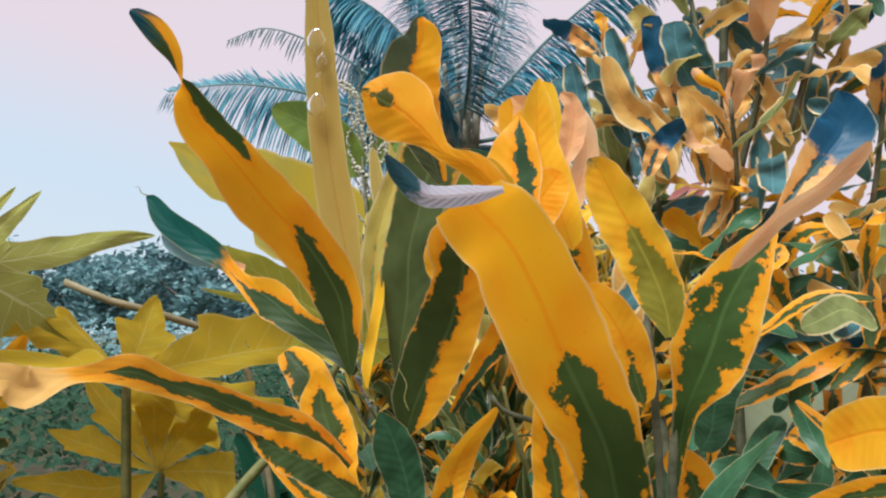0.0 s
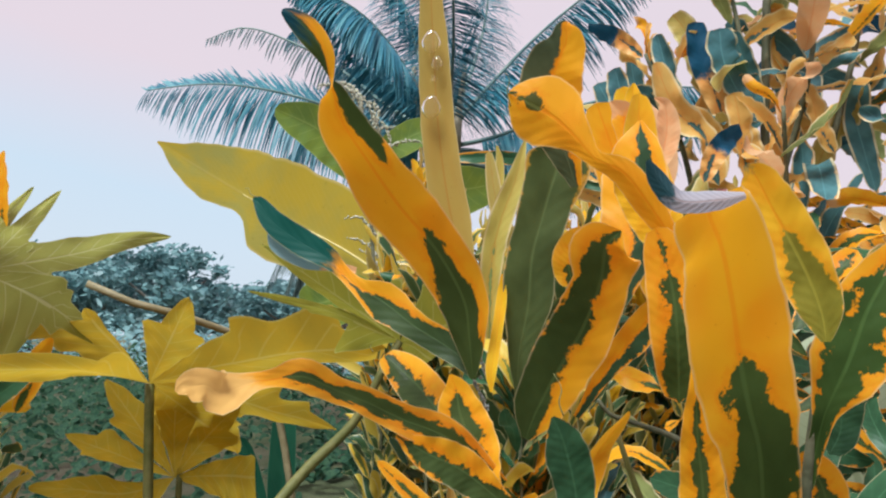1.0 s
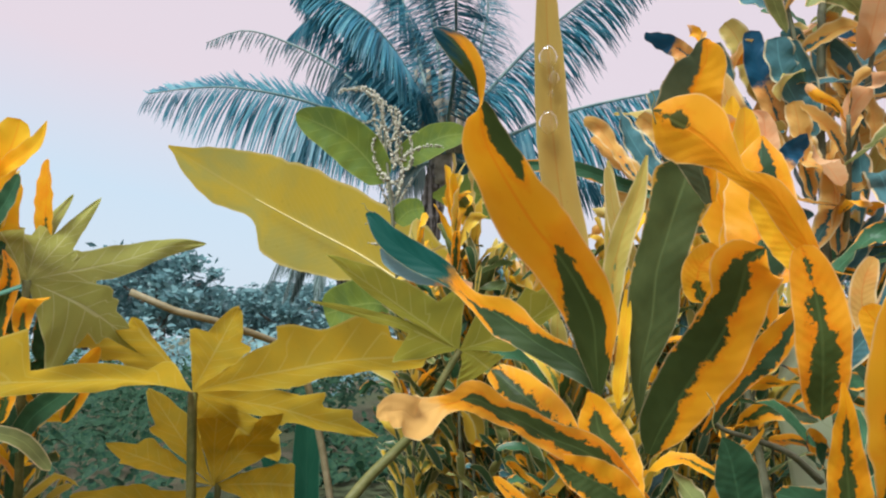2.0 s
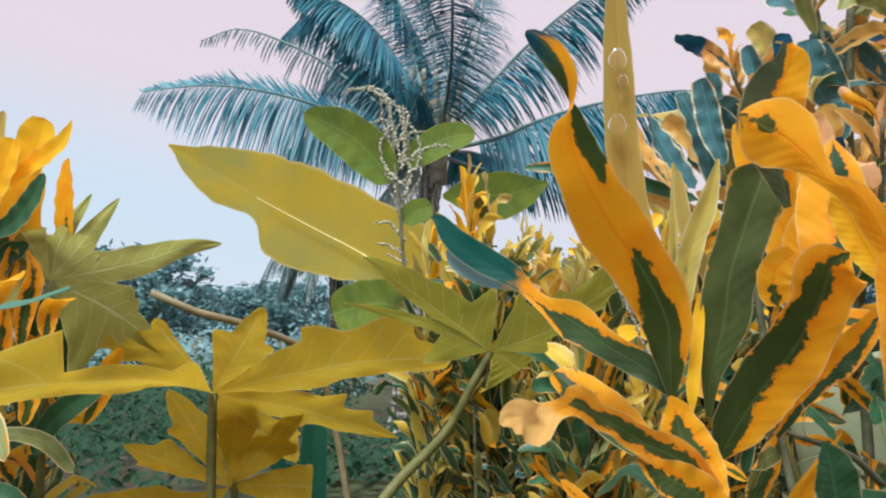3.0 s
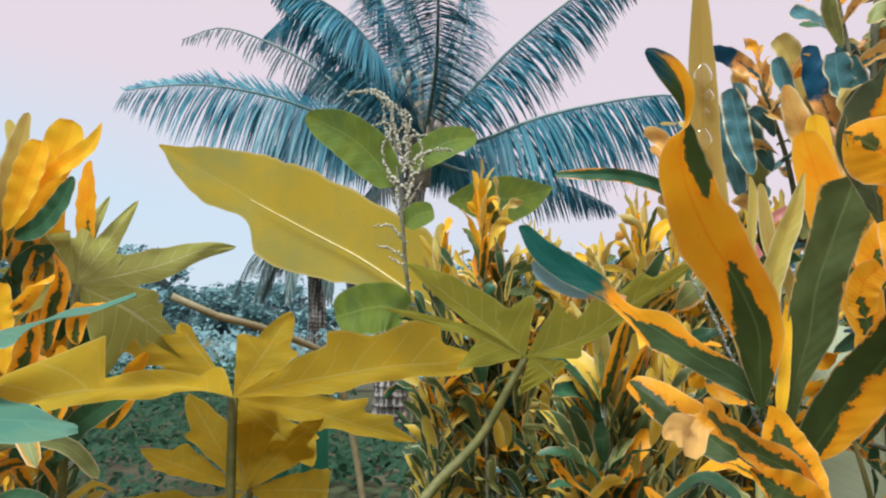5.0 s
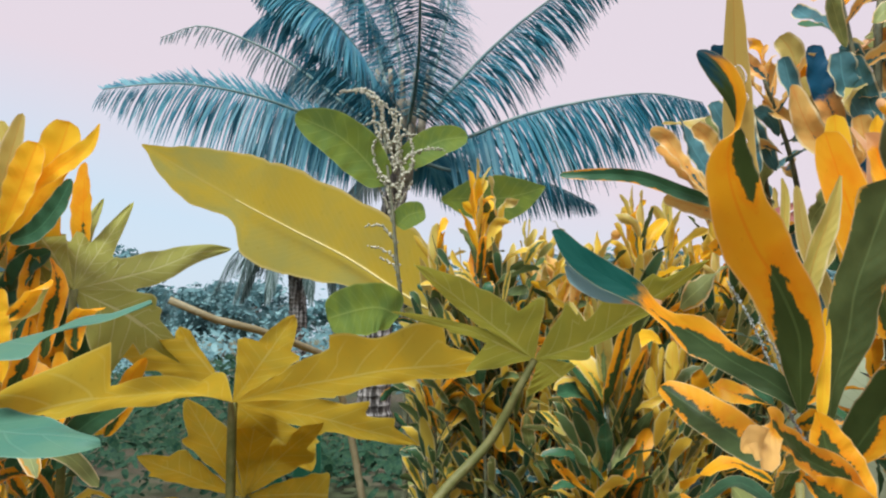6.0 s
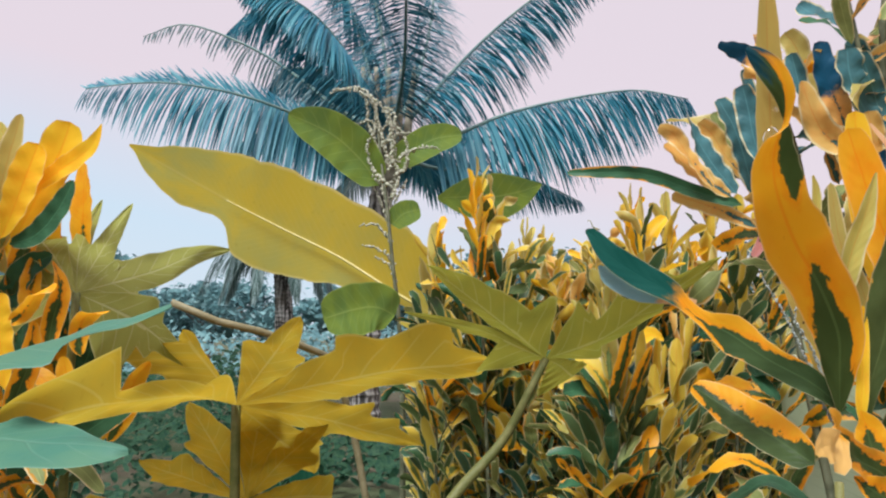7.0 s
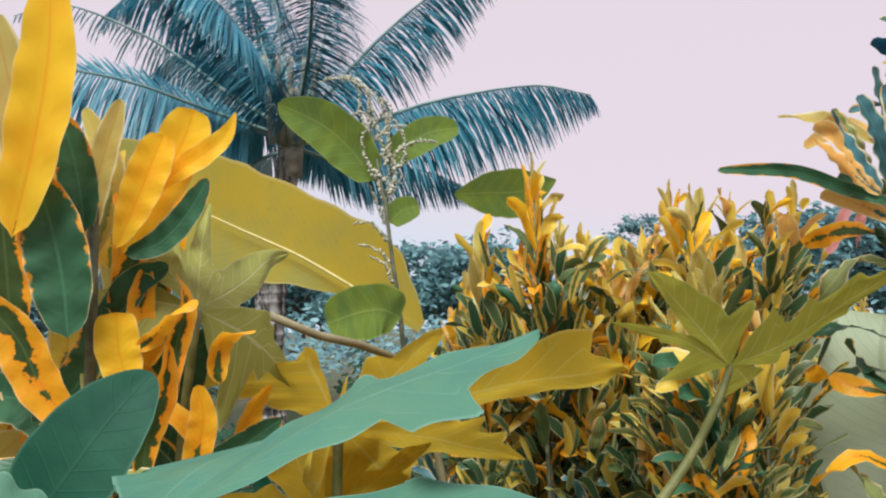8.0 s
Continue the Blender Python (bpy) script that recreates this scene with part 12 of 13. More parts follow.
leaf(gold_croton, "half", [(0.6237, 1.157, 1.076), (0.6622, 1.202, 1.108), (0.6762, 1.225, 1.098), (0.687, 1.242, 1.089)], 0.023, face=(0, -0.7, 0.6), twist=(0, 35, -78), wave=0.06, full=0.9, peak=0.6, length=12, across=4)
leaf(gold_croton, "dark", [(0.7235, 1.036, 1.237), (0.6602, 1.033, 1.257), (0.6341, 1.032, 1.24), (0.614, 1.031, 1.226)], 0.021, face=(0, -0.7, 0.6), twist=(0, 60, 98), wave=0.06, full=0.9, peak=0.6, length=12, across=4)
leaf(gold_croton, "half_tip", [(0.6008, 0.9153, 1.222), (0.5365, 0.9247, 1.234), (0.4961, 0.9291, 1.226), (0.4649, 0.9326, 1.219)], 0.027, face=(0, -0.7, 0.6), twist=(0, 45, -112), wave=0.06, full=0.9, peak=0.6, length=12, across=4)
leaf(gold_croton, "half", [(0.7773, 1.102, 1.028), (0.8077, 1.137, 1.086), (0.8149, 1.156, 1.125), (0.8204, 1.171, 1.156)], 0.029, face=(0, -0.7, 0.6), twist=(0, 4, 5), wave=0.06, full=0.9, peak=0.6, length=12, across=4)
leaf(gold_croton, "dark", [(0.6615, 1.08, 1.082), (0.7105, 1.068, 1.114), (0.7382, 1.062, 1.128), (0.7596, 1.058, 1.139)], 0.026, face=(0, -0.7, 0.6), twist=(0, -16, -91), wave=0.06, full=0.9, peak=0.6, length=12, across=4)
leaf(gold_croton, "half_tip", [(0.7199, 1.142, 1.143), (0.7845, 1.129, 1.174), (0.8169, 1.122, 1.19), (0.8418, 1.117, 1.202)], 0.031, face=(0, -0.7, 0.6), twist=(0, -56, -114), wave=0.06, full=0.9, peak=0.6, length=12, across=4)
leaf(gold_croton, "half", [(0.9243, 1.25, 1.146), (0.9449, 1.223, 1.193), (0.9648, 1.211, 1.212), (0.9802, 1.201, 1.227)], 0.032, face=(0, -0.7, 0.6), twist=(0, -33, -3), wave=0.06, full=0.9, peak=0.6, length=12, across=4)
leaf(gold_croton, "dark", [(0.7361, 0.9181, 1.139), (0.7423, 0.8683, 1.172), (0.7475, 0.8463, 1.179), (0.7516, 0.8294, 1.184)], 0.026, face=(0, -0.7, 0.6), twist=(0, -11, -75), wave=0.06, full=0.9, peak=0.6, length=12, across=4)
leaf(gold_croton, "dark", [(0.7284, 0.7721, 1.211), (0.6754, 0.814, 1.242), (0.6465, 0.8358, 1.227), (0.6243, 0.8527, 1.216)], 0.025, face=(0, -0.7, 0.6), twist=(0, 48, 11), wave=0.06, full=0.9, peak=0.6, length=12, across=4)
leaf(gold_croton, "dark", [(0.645, 0.8138, 0.9794), (0.6871, 0.7988, 1.03), (0.6946, 0.7916, 1.031), (0.7005, 0.786, 1.032)], 0.031, face=(0, -0.7, 0.6), twist=(0, 31, 102), wave=0.06, full=0.9, peak=0.6, length=12, across=4)
leaf(gold_croton, "half", [(0.6626, 1.209, 0.977), (0.6091, 1.204, 0.9996), (0.5849, 1.202, 0.9992), (0.5663, 1.2, 0.9989)], 0.024, face=(0, -0.7, 0.6), twist=(0, 18, 13), wave=0.06, full=0.9, peak=0.6, length=12, across=4)
leaf(gold_croton, "half", [(0.8802, 1.172, 0.9725), (0.9179, 1.234, 0.9856), (0.9455, 1.267, 0.9944), (0.9669, 1.292, 1.001)], 0.025, face=(0, -0.7, 0.6), twist=(0, -14, 73), wave=0.06, full=0.9, peak=0.6, length=12, across=4)
leaf(gold_croton, "dark", [(0.6087, 1.166, 0.9028), (0.6535, 1.112, 0.9331), (0.6811, 1.084, 0.9567), (0.7024, 1.062, 0.975)], 0.023, face=(0, -0.7, 0.6), twist=(0, -13, -89), wave=0.06, full=0.9, peak=0.6, length=12, across=4)
leaf(gold_croton, "dark", [(0.7823, 1.034, 1.198), (0.8242, 1.068, 1.237), (0.8482, 1.085, 1.236), (0.8668, 1.097, 1.235)], 0.026, face=(0, -0.7, 0.6), twist=(0, 33, 75), wave=0.06, full=0.9, peak=0.6, length=12, across=4)
leaf(gold_croton, "half_tip", [(0.7665, 1.053, 1.035), (0.7761, 0.9999, 1.074), (0.7774, 0.9745, 1.065), (0.7784, 0.9549, 1.059)], 0.020, face=(0, -0.7, 0.6), twist=(0, -35, 96), wave=0.06, full=0.9, peak=0.6, length=12, across=4)
leaf(gold_croton, "half_tip", [(0.6141, 1.014, 1.049), (0.5596, 0.991, 1.098), (0.5307, 0.9787, 1.113), (0.5084, 0.9692, 1.124)], 0.022, face=(0, -0.7, 0.6), twist=(0, -24, 47), wave=0.06, full=0.9, peak=0.6, length=12, across=4)
leaf(gold_croton, "dark", [(0.7549, 0.8184, 1.075), (0.7109, 0.8365, 1.131), (0.684, 0.8459, 1.133), (0.6631, 0.8532, 1.134)], 0.023, face=(0, -0.7, 0.6), twist=(0, 48, 78), wave=0.06, full=0.9, peak=0.6, length=12, across=4)
leaf(gold_croton, "dark", [(0.6818, 0.9467, 1.083), (0.6432, 0.9793, 1.134), (0.6416, 0.996, 1.133), (0.6404, 1.009, 1.132)], 0.021, face=(0, -0.7, 0.6), twist=(0, 14, -97), wave=0.06, full=0.9, peak=0.6, length=12, across=4)
leaf(gold_croton, "dark", [(0.6653, 0.9608, 1.143), (0.6005, 0.9805, 1.175), (0.5829, 0.9907, 1.169), (0.5694, 0.9987, 1.165)], 0.031, face=(0, -0.7, 0.6), twist=(0, -25, -113), wave=0.06, full=0.9, peak=0.6, length=12, across=4)
leaf(gold_croton, "half", [(0.6835, 0.8058, 1.139), (0.7004, 0.8443, 1.202), (0.7092, 0.8647, 1.222), (0.716, 0.8804, 1.237)], 0.030, face=(0, -0.7, 0.6), twist=(0, 44, 104), wave=0.06, full=0.9, peak=0.6, length=12, across=4)
leaf(gold_croton, "half", [(0.8738, 1.152, 1.223), (0.8793, 1.096, 1.258), (0.8871, 1.07, 1.279), (0.8932, 1.05, 1.295)], 0.022, face=(0, -0.7, 0.6), twist=(0, -34, -26), wave=0.06, full=0.9, peak=0.6, length=12, across=4)
leaf(gold_croton, "half", [(0.9087, 1.234, 1.237), (0.9588, 1.222, 1.279), (0.9765, 1.217, 1.272), (0.9902, 1.213, 1.266)], 0.026, face=(0, -0.7, 0.6), twist=(0, 45, -28), wave=0.06, full=0.9, peak=0.6, length=12, across=4)
leaf(gold_croton, "dark", [(0.7782, 0.9027, 0.9573), (0.7413, 0.9303, 1.012), (0.7169, 0.9443, 1.04), (0.698, 0.9552, 1.062)], 0.030, face=(0, -0.7, 0.6), twist=(0, 2, -115), wave=0.06, full=0.9, peak=0.6, length=12, across=4)
leaf(gold_croton, "dark", [(0.864, 1.059, 0.9996), (0.8265, 1.07, 1.043), (0.7997, 1.075, 1.042), (0.779, 1.079, 1.041)], 0.026, face=(0, -0.7, 0.6), twist=(0, -36, -38), wave=0.06, full=0.9, peak=0.6, length=12, across=4)
leaf(gold_croton, "half_tip", [(0.5616, 0.8562, 1.073), (0.6265, 0.8478, 1.106), (0.6642, 0.8434, 1.13), (0.6933, 0.84, 1.149)], 0.025, face=(0, -0.7, 0.6), twist=(0, -9, 74), wave=0.06, full=0.9, peak=0.6, length=12, across=4)
leaf(gold_croton, "dark", [(0.6047, 1.044, 0.9669), (0.6395, 0.9992, 1.014), (0.6662, 0.9759, 1.011), (0.6868, 0.9578, 1.008)], 0.028, face=(0, -0.7, 0.6), twist=(0, 11, 85), wave=0.06, full=0.9, peak=0.6, length=12, across=4)
leaf(gold_croton, "half", [(0.5426, 0.8139, 0.9527), (0.5774, 0.8498, 0.9827), (0.5956, 0.8651, 0.9801), (0.6097, 0.8769, 0.9782)], 0.028, face=(0, -0.7, 0.6), twist=(0, 52, 38), wave=0.06, full=0.9, peak=0.6, length=12, across=4)
leaf(gold_croton, "half", [(0.7481, 1.017, 1.088), (0.8093, 0.9907, 1.099), (0.8329, 0.9779, 1.093), (0.8511, 0.9681, 1.088)], 0.021, face=(0, -0.7, 0.6), twist=(0, 29, 78), wave=0.06, full=0.9, peak=0.6, length=12, across=4)
leaf(gold_croton, "half", [(0.6601, 0.9589, 0.9267), (0.7074, 0.9509, 0.9809), (0.7328, 0.9468, 0.9854), (0.7523, 0.9437, 0.9889)], 0.021, face=(0, -0.7, 0.6), twist=(0, -18, -93), wave=0.06, full=0.9, peak=0.6, length=12, across=4)
leaf(gold_croton, "half", [(0.6207, 0.9433, 0.9385), (0.6007, 0.9009, 0.992), (0.5889, 0.8795, 1.006), (0.5799, 0.863, 1.016)], 0.021, face=(0, -0.7, 0.6), twist=(0, 41, -48), wave=0.06, full=0.9, peak=0.6, length=12, across=4)
leaf(gold_croton, "dark", [(0.5719, 0.9489, 1.123), (0.5326, 0.9413, 1.172), (0.5089, 0.9378, 1.183), (0.4906, 0.9351, 1.192)], 0.024, face=(0, -0.7, 0.6), twist=(0, 3, -112), wave=0.06, full=0.9, peak=0.6, length=12, across=4)
leaf(gold_croton, "dark", [(0.8142, 1.213, 1.19), (0.7513, 1.198, 1.212), (0.7062, 1.19, 1.199), (0.6714, 1.184, 1.189)], 0.022, face=(0, -0.7, 0.6), twist=(0, -21, 25), wave=0.06, full=0.9, peak=0.6, length=12, across=4)
leaf(gold_croton, "dark", [(0.5428, 0.9249, 1.212), (0.582, 0.9193, 1.257), (0.6015, 0.9168, 1.271), (0.6166, 0.9149, 1.281)], 0.029, face=(0, -0.7, 0.6), twist=(0, -56, 45), wave=0.06, full=0.9, peak=0.6, length=12, across=4)
leaf(gold_croton, "half", [(0.7302, 1.208, 1.171), (0.776, 1.224, 1.214), (0.7838, 1.232, 1.234), (0.7897, 1.237, 1.25)], 0.021, face=(0, -0.7, 0.6), twist=(0, 6, -35), wave=0.06, full=0.9, peak=0.6, length=12, across=4)
leaf(gold_croton, "half", [(0.8091, 1.263, 0.8627), (0.8472, 1.244, 0.9049), (0.8525, 1.235, 0.9079), (0.8566, 1.229, 0.9101)], 0.027, face=(0, -0.7, 0.6), twist=(0, -42, -111), wave=0.06, full=0.9, peak=0.6, length=12, across=4)
leaf(gold_croton, "dark", [(0.7004, 1.089, 1.053), (0.7403, 1.071, 1.104), (0.7584, 1.063, 1.135), (0.7724, 1.056, 1.158)], 0.026, face=(0, -0.7, 0.6), twist=(0, -16, 23), wave=0.06, full=0.9, peak=0.6, length=12, across=4)
leaf(gold_croton, "dark", [(0.6823, 1.006, 0.9127), (0.6467, 0.961, 0.9624), (0.6439, 0.9373, 0.9736), (0.6417, 0.919, 0.9822)], 0.024, face=(0, -0.7, 0.6), twist=(0, 25, -90), wave=0.06, full=0.9, peak=0.6, length=12, across=4)
leaf(gold_croton, "dark", [(0.7373, 1.158, 1.16), (0.7728, 1.207, 1.195), (0.7938, 1.231, 1.183), (0.8101, 1.25, 1.173)], 0.028, face=(0, -0.7, 0.6), twist=(0, 3, -64), wave=0.06, full=0.9, peak=0.6, length=12, across=4)
leaf(gold_croton, "dark", [(0.6708, 1.074, 1.102), (0.6143, 1.038, 1.111), (0.594, 1.021, 1.091), (0.5783, 1.007, 1.075)], 0.030, face=(0, -0.7, 0.6), twist=(0, -20, 65), wave=0.06, full=0.9, peak=0.6, length=12, across=4)
leaf(gold_croton, "dark", [(0.6659, 0.9481, 0.9416), (0.6966, 0.984, 0.9867), (0.7003, 1.001, 1.004), (0.7031, 1.014, 1.017)], 0.025, face=(0, -0.7, 0.6), twist=(0, 18, 21), wave=0.06, full=0.9, peak=0.6, length=12, across=4)
leaf(gold_croton, "dark", [(0.606, 1.124, 1.003), (0.5595, 1.129, 1.054), (0.5295, 1.132, 1.059), (0.5063, 1.134, 1.063)], 0.023, face=(0, -0.7, 0.6), twist=(0, 16, 80), wave=0.06, full=0.9, peak=0.6, length=12, across=4)
leaf(gold_croton, "half_tip", [(0.5607, 0.9417, 0.9691), (0.5739, 0.9762, 1.016), (0.5778, 0.9913, 1.015), (0.5809, 1.003, 1.013)], 0.022, face=(0, -0.7, 0.6), twist=(0, 59, -11), wave=0.06, full=0.9, peak=0.6, length=12, across=4)
leaf(gold_croton, "dark", [(0.5597, 0.9335, 1.061), (0.593, 0.9856, 1.094), (0.6044, 1.012, 1.093), (0.6132, 1.032, 1.092)], 0.030, face=(0, -0.7, 0.6), twist=(0, 54, -28), wave=0.06, full=0.9, peak=0.6, length=12, across=4)
leaf(gold_croton, "half", [(0.7566, 1.246, 1.02), (0.8185, 1.23, 1.028), (0.8503, 1.222, 1.032), (0.8748, 1.217, 1.036)], 0.023, face=(0, -0.7, 0.6), twist=(0, -10, 87), wave=0.06, full=0.9, peak=0.6, length=12, across=4)
leaf(gold_croton, "half_tip", [(0.8124, 1.023, 1.133), (0.7673, 1.012, 1.187), (0.738, 1.007, 1.187), (0.7154, 1.003, 1.186)], 0.020, face=(0, -0.7, 0.6), twist=(0, -45, 119), wave=0.06, full=0.9, peak=0.6, length=12, across=4)
leaf(gold_croton, "dark", [(0.9054, 1.149, 0.9667), (0.862, 1.164, 1.02), (0.8383, 1.172, 1.032), (0.82, 1.178, 1.04)], 0.031, face=(0, -0.7, 0.6), twist=(0, -20, 64), wave=0.06, full=0.9, peak=0.6, length=12, across=4)
leaf(gold_croton, "dark", [(0.6372, 1.045, 1.149), (0.6907, 1.087, 1.168), (0.7123, 1.109, 1.187), (0.7289, 1.125, 1.202)], 0.023, face=(0, -0.7, 0.6), twist=(0, -11, 49), wave=0.06, full=0.9, peak=0.6, length=12, across=4)
leaf(gold_croton, "half", [(0.7099, 1.055, 0.9506), (0.7559, 1.074, 0.992), (0.7823, 1.083, 0.9861), (0.8026, 1.09, 0.9816)], 0.022, face=(0, -0.7, 0.6), twist=(0, -5, -64), wave=0.06, full=0.9, peak=0.6, length=12, across=4)
leaf(gold_croton, "half_tip", [(0.654, 1.187, 0.9784), (0.6062, 1.144, 1.011), (0.5949, 1.122, 1.01), (0.5862, 1.105, 1.009)], 0.031, face=(0, -0.7, 0.6), twist=(0, -57, -61), wave=0.06, full=0.9, peak=0.6, length=12, across=4)
leaf(gold_croton, "half_tip", [(0.5845, 0.8673, 1.129), (0.5311, 0.8627, 1.175), (0.4868, 0.8604, 1.174), (0.4526, 0.8587, 1.173)], 0.027, face=(0, -0.7, 0.6), twist=(0, -30, 41), wave=0.06, full=0.9, peak=0.6, length=12, across=4)
leaf(gold_croton, "half", [(0.8241, 1.115, 0.9057), (0.8408, 1.146, 0.958), (0.8527, 1.161, 0.9599), (0.8619, 1.171, 0.9614)], 0.026, face=(0, -0.7, 0.6), twist=(0, 54, 16), wave=0.06, full=0.9, peak=0.6, length=12, across=4)
leaf(gold_croton, "dark", [(0.7472, 0.9984, 1.21), (0.7921, 0.9672, 1.23), (0.8081, 0.9539, 1.241), (0.8203, 0.9437, 1.249)], 0.025, face=(0, -0.7, 0.6), twist=(0, 19, 103), wave=0.06, full=0.9, peak=0.6, length=12, across=4)
leaf(gold_croton, "dark", [(0.8636, 1.108, 0.9208), (0.861, 1.052, 0.9703), (0.841, 1.022, 0.9976), (0.8256, 0.999, 1.019)], 0.022, face=(0, -0.7, 0.6), twist=(0, 3, 92), wave=0.06, full=0.9, peak=0.6, length=12, across=4)
leaf(gold_croton, "half", [(0.5392, 0.7729, 1.158), (0.5774, 0.7834, 1.206), (0.5933, 0.7882, 1.222), (0.6056, 0.7918, 1.235)], 0.030, face=(0, -0.7, 0.6), twist=(0, -49, 18), wave=0.06, full=0.9, peak=0.6, length=12, across=4)
leaf(gold_croton, "half_tip", [(0.7257, 0.93, 1.137), (0.7874, 0.9536, 1.154), (0.8226, 0.9651, 1.133), (0.8497, 0.974, 1.117)], 0.028, face=(0, -0.7, 0.6), twist=(0, -38, 7), wave=0.06, full=0.9, peak=0.6, length=12, across=4)
leaf(gold_croton, "half", [(0.6613, 1.162, 1.072), (0.6897, 1.126, 1.125), (0.7068, 1.107, 1.121), (0.72, 1.093, 1.118)], 0.022, face=(0, -0.7, 0.6), twist=(0, 31, 1), wave=0.06, full=0.9, peak=0.6, length=12, across=4)
leaf(gold_croton, "dark", [(0.8358, 1.145, 1.162), (0.8858, 1.116, 1.189), (0.919, 1.103, 1.191), (0.9445, 1.093, 1.192)], 0.023, face=(0, -0.7, 0.6), twist=(0, -12, 111), wave=0.06, full=0.9, peak=0.6, length=12, across=4)
leaf(gold_croton, "dark", [(0.8793, 1.195, 1.148), (0.933, 1.215, 1.171), (0.9605, 1.224, 1.189), (0.9817, 1.231, 1.203)], 0.028, face=(0, -0.7, 0.6), twist=(0, -22, 49), wave=0.06, full=0.9, peak=0.6, length=12, across=4)
leaf(gold_croton, "dark", [(0.6815, 1.239, 1.123), (0.7158, 1.191, 1.161), (0.7202, 1.166, 1.173), (0.7237, 1.147, 1.183)], 0.024, face=(0, -0.7, 0.6), twist=(0, 14, -26), wave=0.06, full=0.9, peak=0.6, length=12, across=4)
leaf(gold_croton, "dark", [(0.6199, 1.038, 1.238), (0.6657, 0.9801, 1.248), (0.6975, 0.9502, 1.232), (0.7222, 0.9271, 1.22)], 0.029, face=(0, -0.7, 0.6), twist=(0, -28, 83), wave=0.06, full=0.9, peak=0.6, length=12, across=4)
leaf(gold_croton, "dark", [(0.6417, 0.8449, 0.9486), (0.5977, 0.835, 0.9889), (0.5693, 0.8307, 0.9945), (0.5474, 0.8273, 0.9989)], 0.023, face=(0, -0.7, 0.6), twist=(0, -12, -91), wave=0.06, full=0.9, peak=0.6, length=12, across=4)
leaf(gold_croton, "half", [(0.7559, 0.9657, 1.056), (0.7261, 0.9352, 1.112), (0.7263, 0.9198, 1.135), (0.7264, 0.908, 1.153)], 0.026, face=(0, -0.7, 0.6), twist=(0, 35, 62), wave=0.06, full=0.9, peak=0.6, length=12, across=4)
leaf(gold_croton, "half", [(0.7411, 1.025, 1.21), (0.7332, 1.072, 1.268), (0.7209, 1.097, 1.286), (0.7113, 1.116, 1.299)], 0.029, face=(0, -0.7, 0.6), twist=(0, -40, 78), wave=0.06, full=0.9, peak=0.6, length=12, across=4)
leaf(gold_croton, "half", [(0.6593, 0.843, 1.097), (0.7076, 0.8378, 1.143), (0.7175, 0.8353, 1.158), (0.7252, 0.8334, 1.169)], 0.023, face=(0, -0.7, 0.6), twist=(0, 19, 74), wave=0.06, full=0.9, peak=0.6, length=12, across=4)
leaf(gold_croton, "dark", [(0.8616, 1.075, 0.9463), (0.8552, 1.026, 1), (0.8527, 1.001, 1.03), (0.8507, 0.982, 1.053)], 0.025, face=(0, -0.7, 0.6), twist=(0, -41, 64), wave=0.06, full=0.9, peak=0.6, length=12, across=4)
leaf(gold_croton, "half", [(0.6027, 0.976, 0.954), (0.6566, 0.9613, 0.9741), (0.6867, 0.9549, 0.9661), (0.71, 0.9499, 0.9599)], 0.024, face=(0, -0.7, 0.6), twist=(0, 20, -40), wave=0.06, full=0.9, peak=0.6, length=12, across=4)
leaf(gold_croton, "half_tip", [(0.8815, 1.081, 1.125), (0.8462, 1.13, 1.156), (0.8251, 1.154, 1.158), (0.8088, 1.173, 1.16)], 0.028, face=(0, -0.7, 0.6), twist=(0, 49, -61), wave=0.06, full=0.9, peak=0.6, length=12, across=4)
leaf(gold_croton, "dark", [(0.7708, 1.15, 1.115), (0.7648, 1.214, 1.14), (0.7452, 1.245, 1.158), (0.7302, 1.269, 1.173)], 0.026, face=(0, -0.7, 0.6), twist=(0, -36, -113), wave=0.06, full=0.9, peak=0.6, length=12, across=4)
leaf(gold_croton, "half_tip", [(0.7041, 0.9574, 1.099), (0.6707, 0.9804, 1.155), (0.6372, 0.9918, 1.189), (0.6113, 1.001, 1.215)], 0.028, face=(0, -0.7, 0.6), twist=(0, -41, 49), wave=0.06, full=0.9, peak=0.6, length=12, across=4)
part("tip_tendril", tube([(0.1009, 0.5577, 1.252), (0.096, 0.5569, 1.254), (0.0944, 0.5565, 1.258), (0.0919, 0.5561, 1.258)], 0.0005, 0.0002, 14, 5), STALK, near_croton)
part("tip_tendril", tube([(0.2816, 0.4619, 1.292), (0.2796, 0.4611, 1.301), (0.2809, 0.4607, 1.307), (0.2783, 0.4602, 1.312)], 0.0005, 0.0002, 14, 5), STALK, near_croton)
part("tip_tendril", tube([(0.5132, 0.45, 1.267), (0.5199, 0.4506, 1.271), (0.519, 0.45, 1.279), (0.5158, 0.4493, 1.282)], 0.0005, 0.0002, 14, 5), STALK, gold_croton)
part("tip_tendril", tube([(0.3123, 0.4568, 1.117), (0.3098, 0.4561, 1.124), (0.311, 0.4556, 1.132), (0.3067, 0.4547, 1.14)], 0.0005, 0.0002, 14, 5), STALK, near_croton)
part("tip_tendril", tube([(0.1927, 0.5246, 1.146), (0.1905, 0.5242, 1.149), (0.1919, 0.5241, 1.151)], 0.0005, 0.0002, 14, 5), STALK, near_croton)

DRIED = stalk_material("dried_strand", (0.42, 0.44, 0.42), (0.20, 0.22, 0.20), 300.0, 0.8)
SCRAP = stalk_material("dry_scrap", (0.05, 0.02, 0.012), (0.11, 0.05, 0.02), 200.0, 0.8)
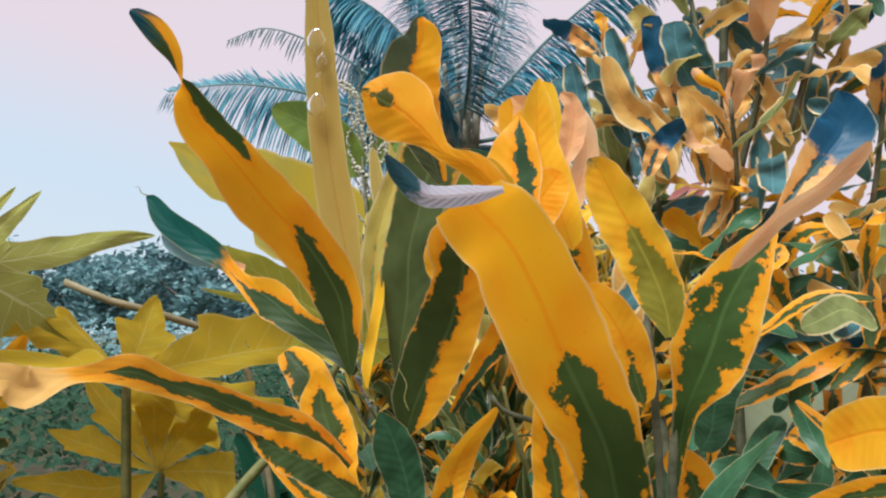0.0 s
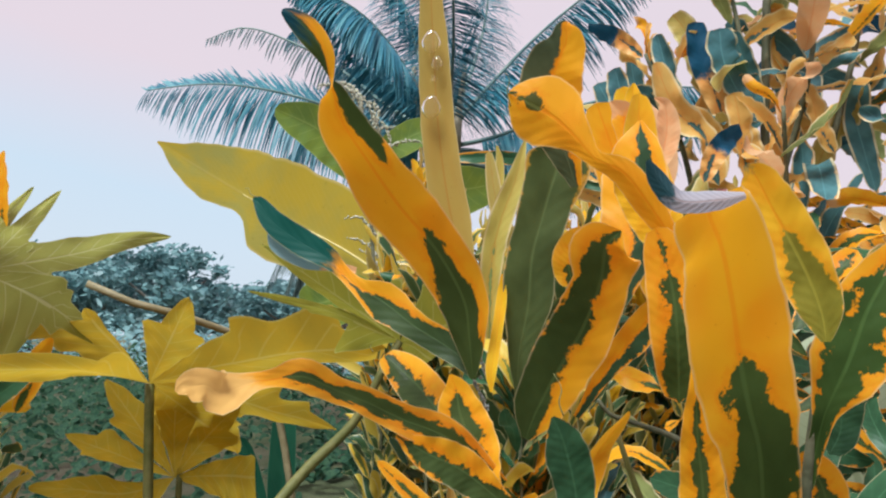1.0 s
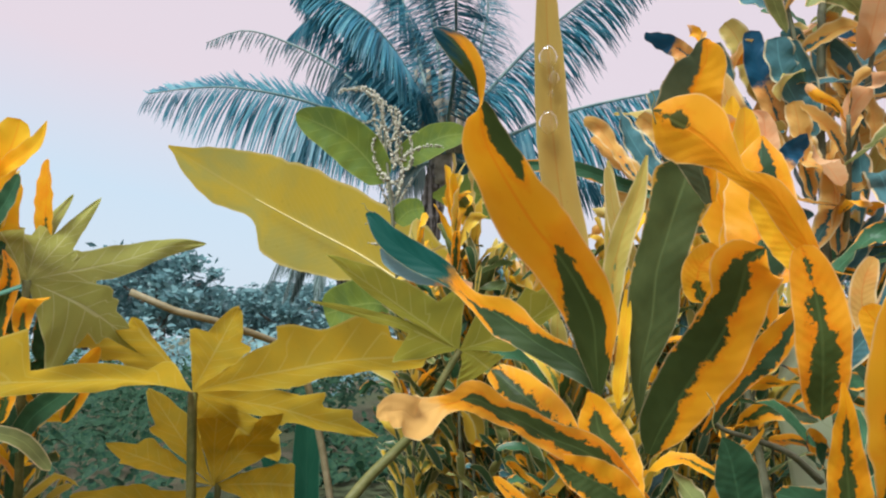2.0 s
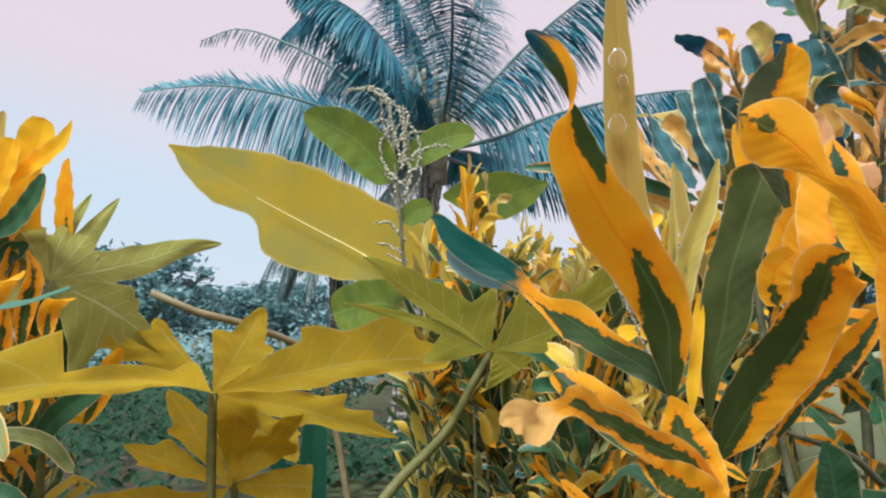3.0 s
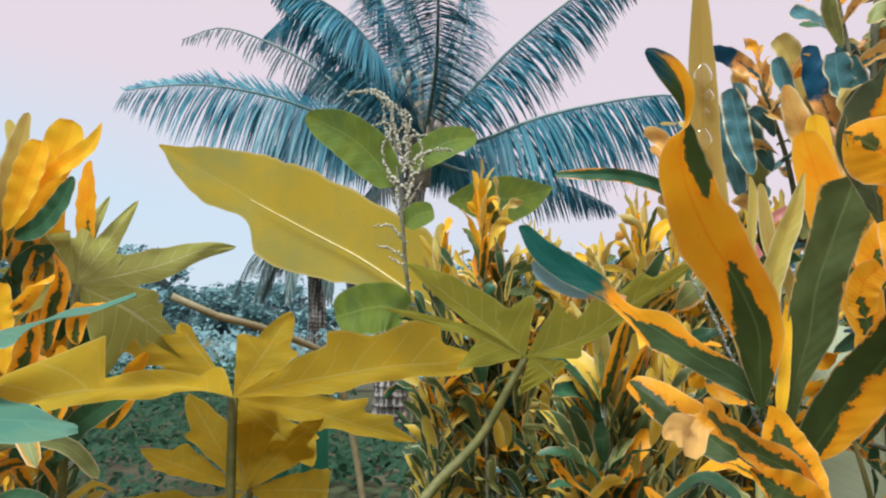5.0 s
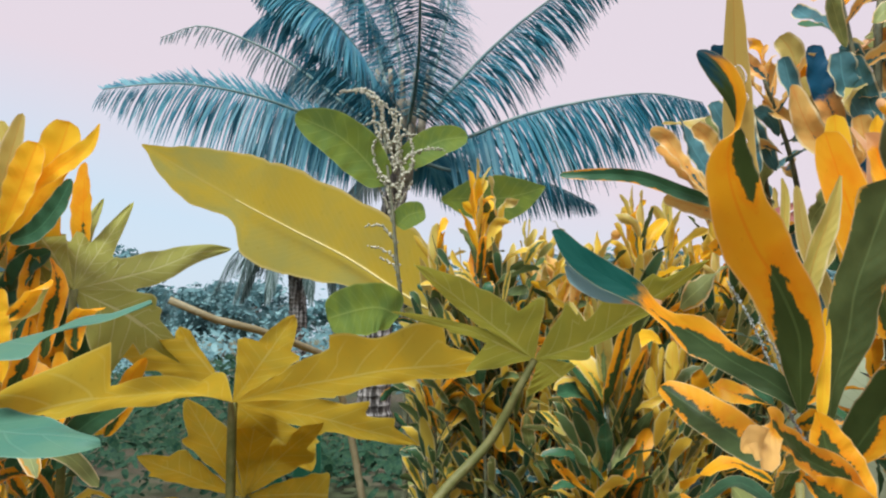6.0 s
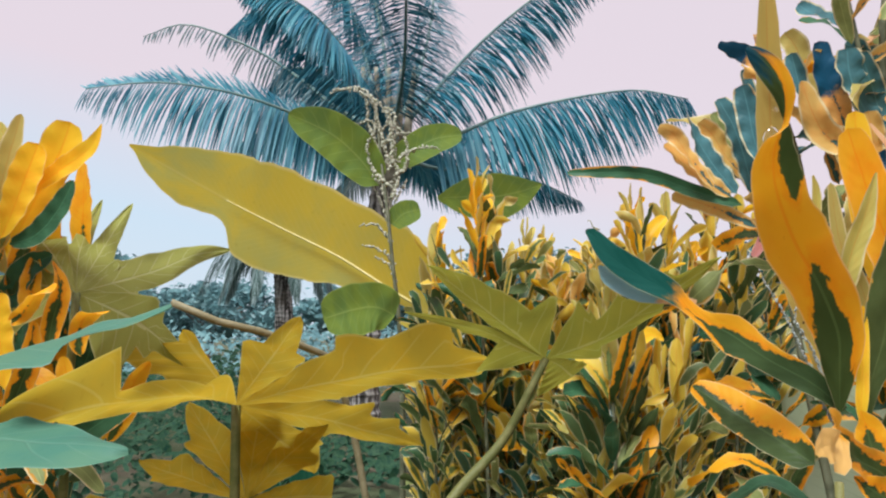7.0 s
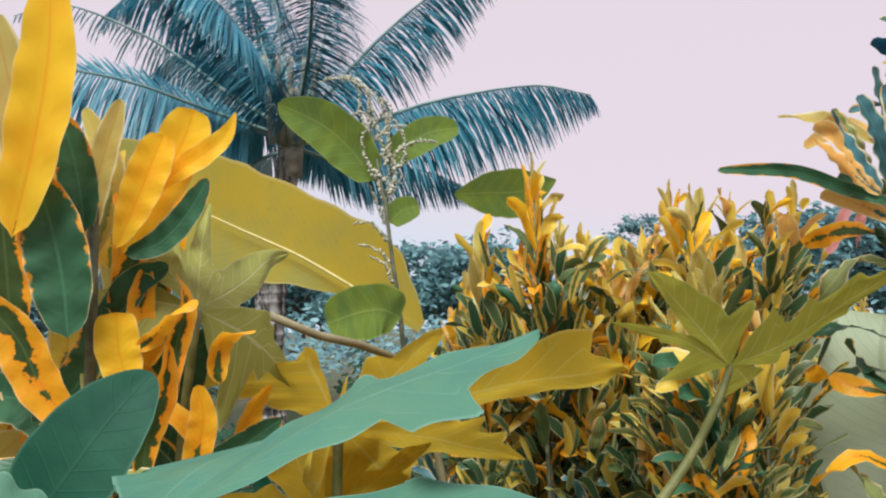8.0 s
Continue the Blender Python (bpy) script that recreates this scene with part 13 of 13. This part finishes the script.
tagged(part("dried_flower_strand", beads([(0.2619, 0.5592, 1.127), (0.2427, 0.5576, 1.16), (0.2296, 0.5586, 1.191), (0.2144, 0.5596, 1.218)], 0.0016), DRIED, near_croton, "dry silvery flower strand"), kind="stuff")
tagged(part("dried_flower_strand", beads([(0.2654, 0.5654, 1.128), (0.2503, 0.5657, 1.167), (0.2388, 0.5654, 1.189), (0.2426, 0.5645, 1.205), (0.2334, 0.5633, 1.212)], 0.0016), DRIED, near_croton, "dry silvery flower strand"), kind="stuff")
tagged(part("dried_flower_strand", beads([(0.2667, 0.561, 1.106), (0.2526, 0.5602, 1.133), (0.2397, 0.562, 1.152)], 0.0016), DRIED, near_croton, "dry silvery flower strand"), kind="stuff")
part("curled_scrap", tube([(0.1931, 0.5106, 1.241), (0.1988, 0.5102, 1.24), (0.2037, 0.5099, 1.237), (0.203, 0.5103, 1.23)], 0.0011, 0.0006, 14, 6), SCRAP, near_croton, "dark dry curl at the leaf margin")
part("curled_scrap", tube([(0.2244, 0.5303, 1.204), (0.2305, 0.5301, 1.201), (0.2335, 0.5308, 1.195), (0.229, 0.532, 1.187)], 0.0011, 0.0006, 14, 6), SCRAP, near_croton, "dark dry curl at the leaf margin")
part("twig", tube([(0.3467, 0.6192, 1.108), (0.3561, 0.6209, 1.097), (0.3772, 0.6234, 1.09), (0.4068, 0.627, 1.079), (0.4347, 0.6414, 1.056)], 0.0016, 0.0032, 16, 7), WOOD, near_croton)
part("twig", tube([(0.3549, 0.6296, 1.114), (0.3594, 0.6315, 1.093), (0.3704, 0.635, 1.059), (0.3851, 0.649, 1.022)], 0.0014, 0.003, 16, 7), STALK, near_croton)
stem(gold_croton, [(0.4653, 0.5258, 1.02), (0.4634, 0.5224, 1.068), (0.4656, 0.5123, 1.117)], 0.0035, 0.003, WOOD)
stem(gold_croton, [(0.4624, 0.5409, 1.015), (0.4569, 0.5355, 1.086), (0.4533, 0.5312, 1.142)], 0.003, 0.0025, WOOD)


# ---- rain drops on the upright leaf ----
def water_drop(at, r):
    verts, faces, rows, sides = [], [], 6, 12
    for i in range(rows + 1):
        t = math.pi * i / rows
        for k in range(sides):
            a = 6.2832 * k / sides
            sag = 1.0 - 0.25 * math.cos(t) if math.cos(t) > 0 else 1.0
            verts.append((at[0] + r * sag * math.sin(t) * math.cos(a), at[1] + 0.22 * r * math.sin(t) * math.sin(a), at[2] + 1.25 * r * math.cos(t)))
    for i in range(rows):
        faces += [(i * sides + k, i * sides + (k + 1) % sides, (i + 1) * sides + (k + 1) % sides, (i + 1) * sides + k) for k in range(sides)]
    data = bpy.data.meshes.new("water_drop")
    data.from_pydata(verts, [], faces)
    data.polygons.foreach_set("use_smooth", [True] * len(data.polygons))
    data.materials.append(WATER)
    return tagged(new("water_drop", data), "clear rain drop clinging to a pale croton leaf", "water drop", "rain drops")


water_drop((0.2240, 0.5564, 1.3629), 0.00680)
water_drop((0.2281, 0.5578, 1.3478), 0.00400)
water_drop((0.2243, 0.5597, 1.3166), 0.00680)
water_drop((0.2262, 0.5584, 1.3366), 0.00200)
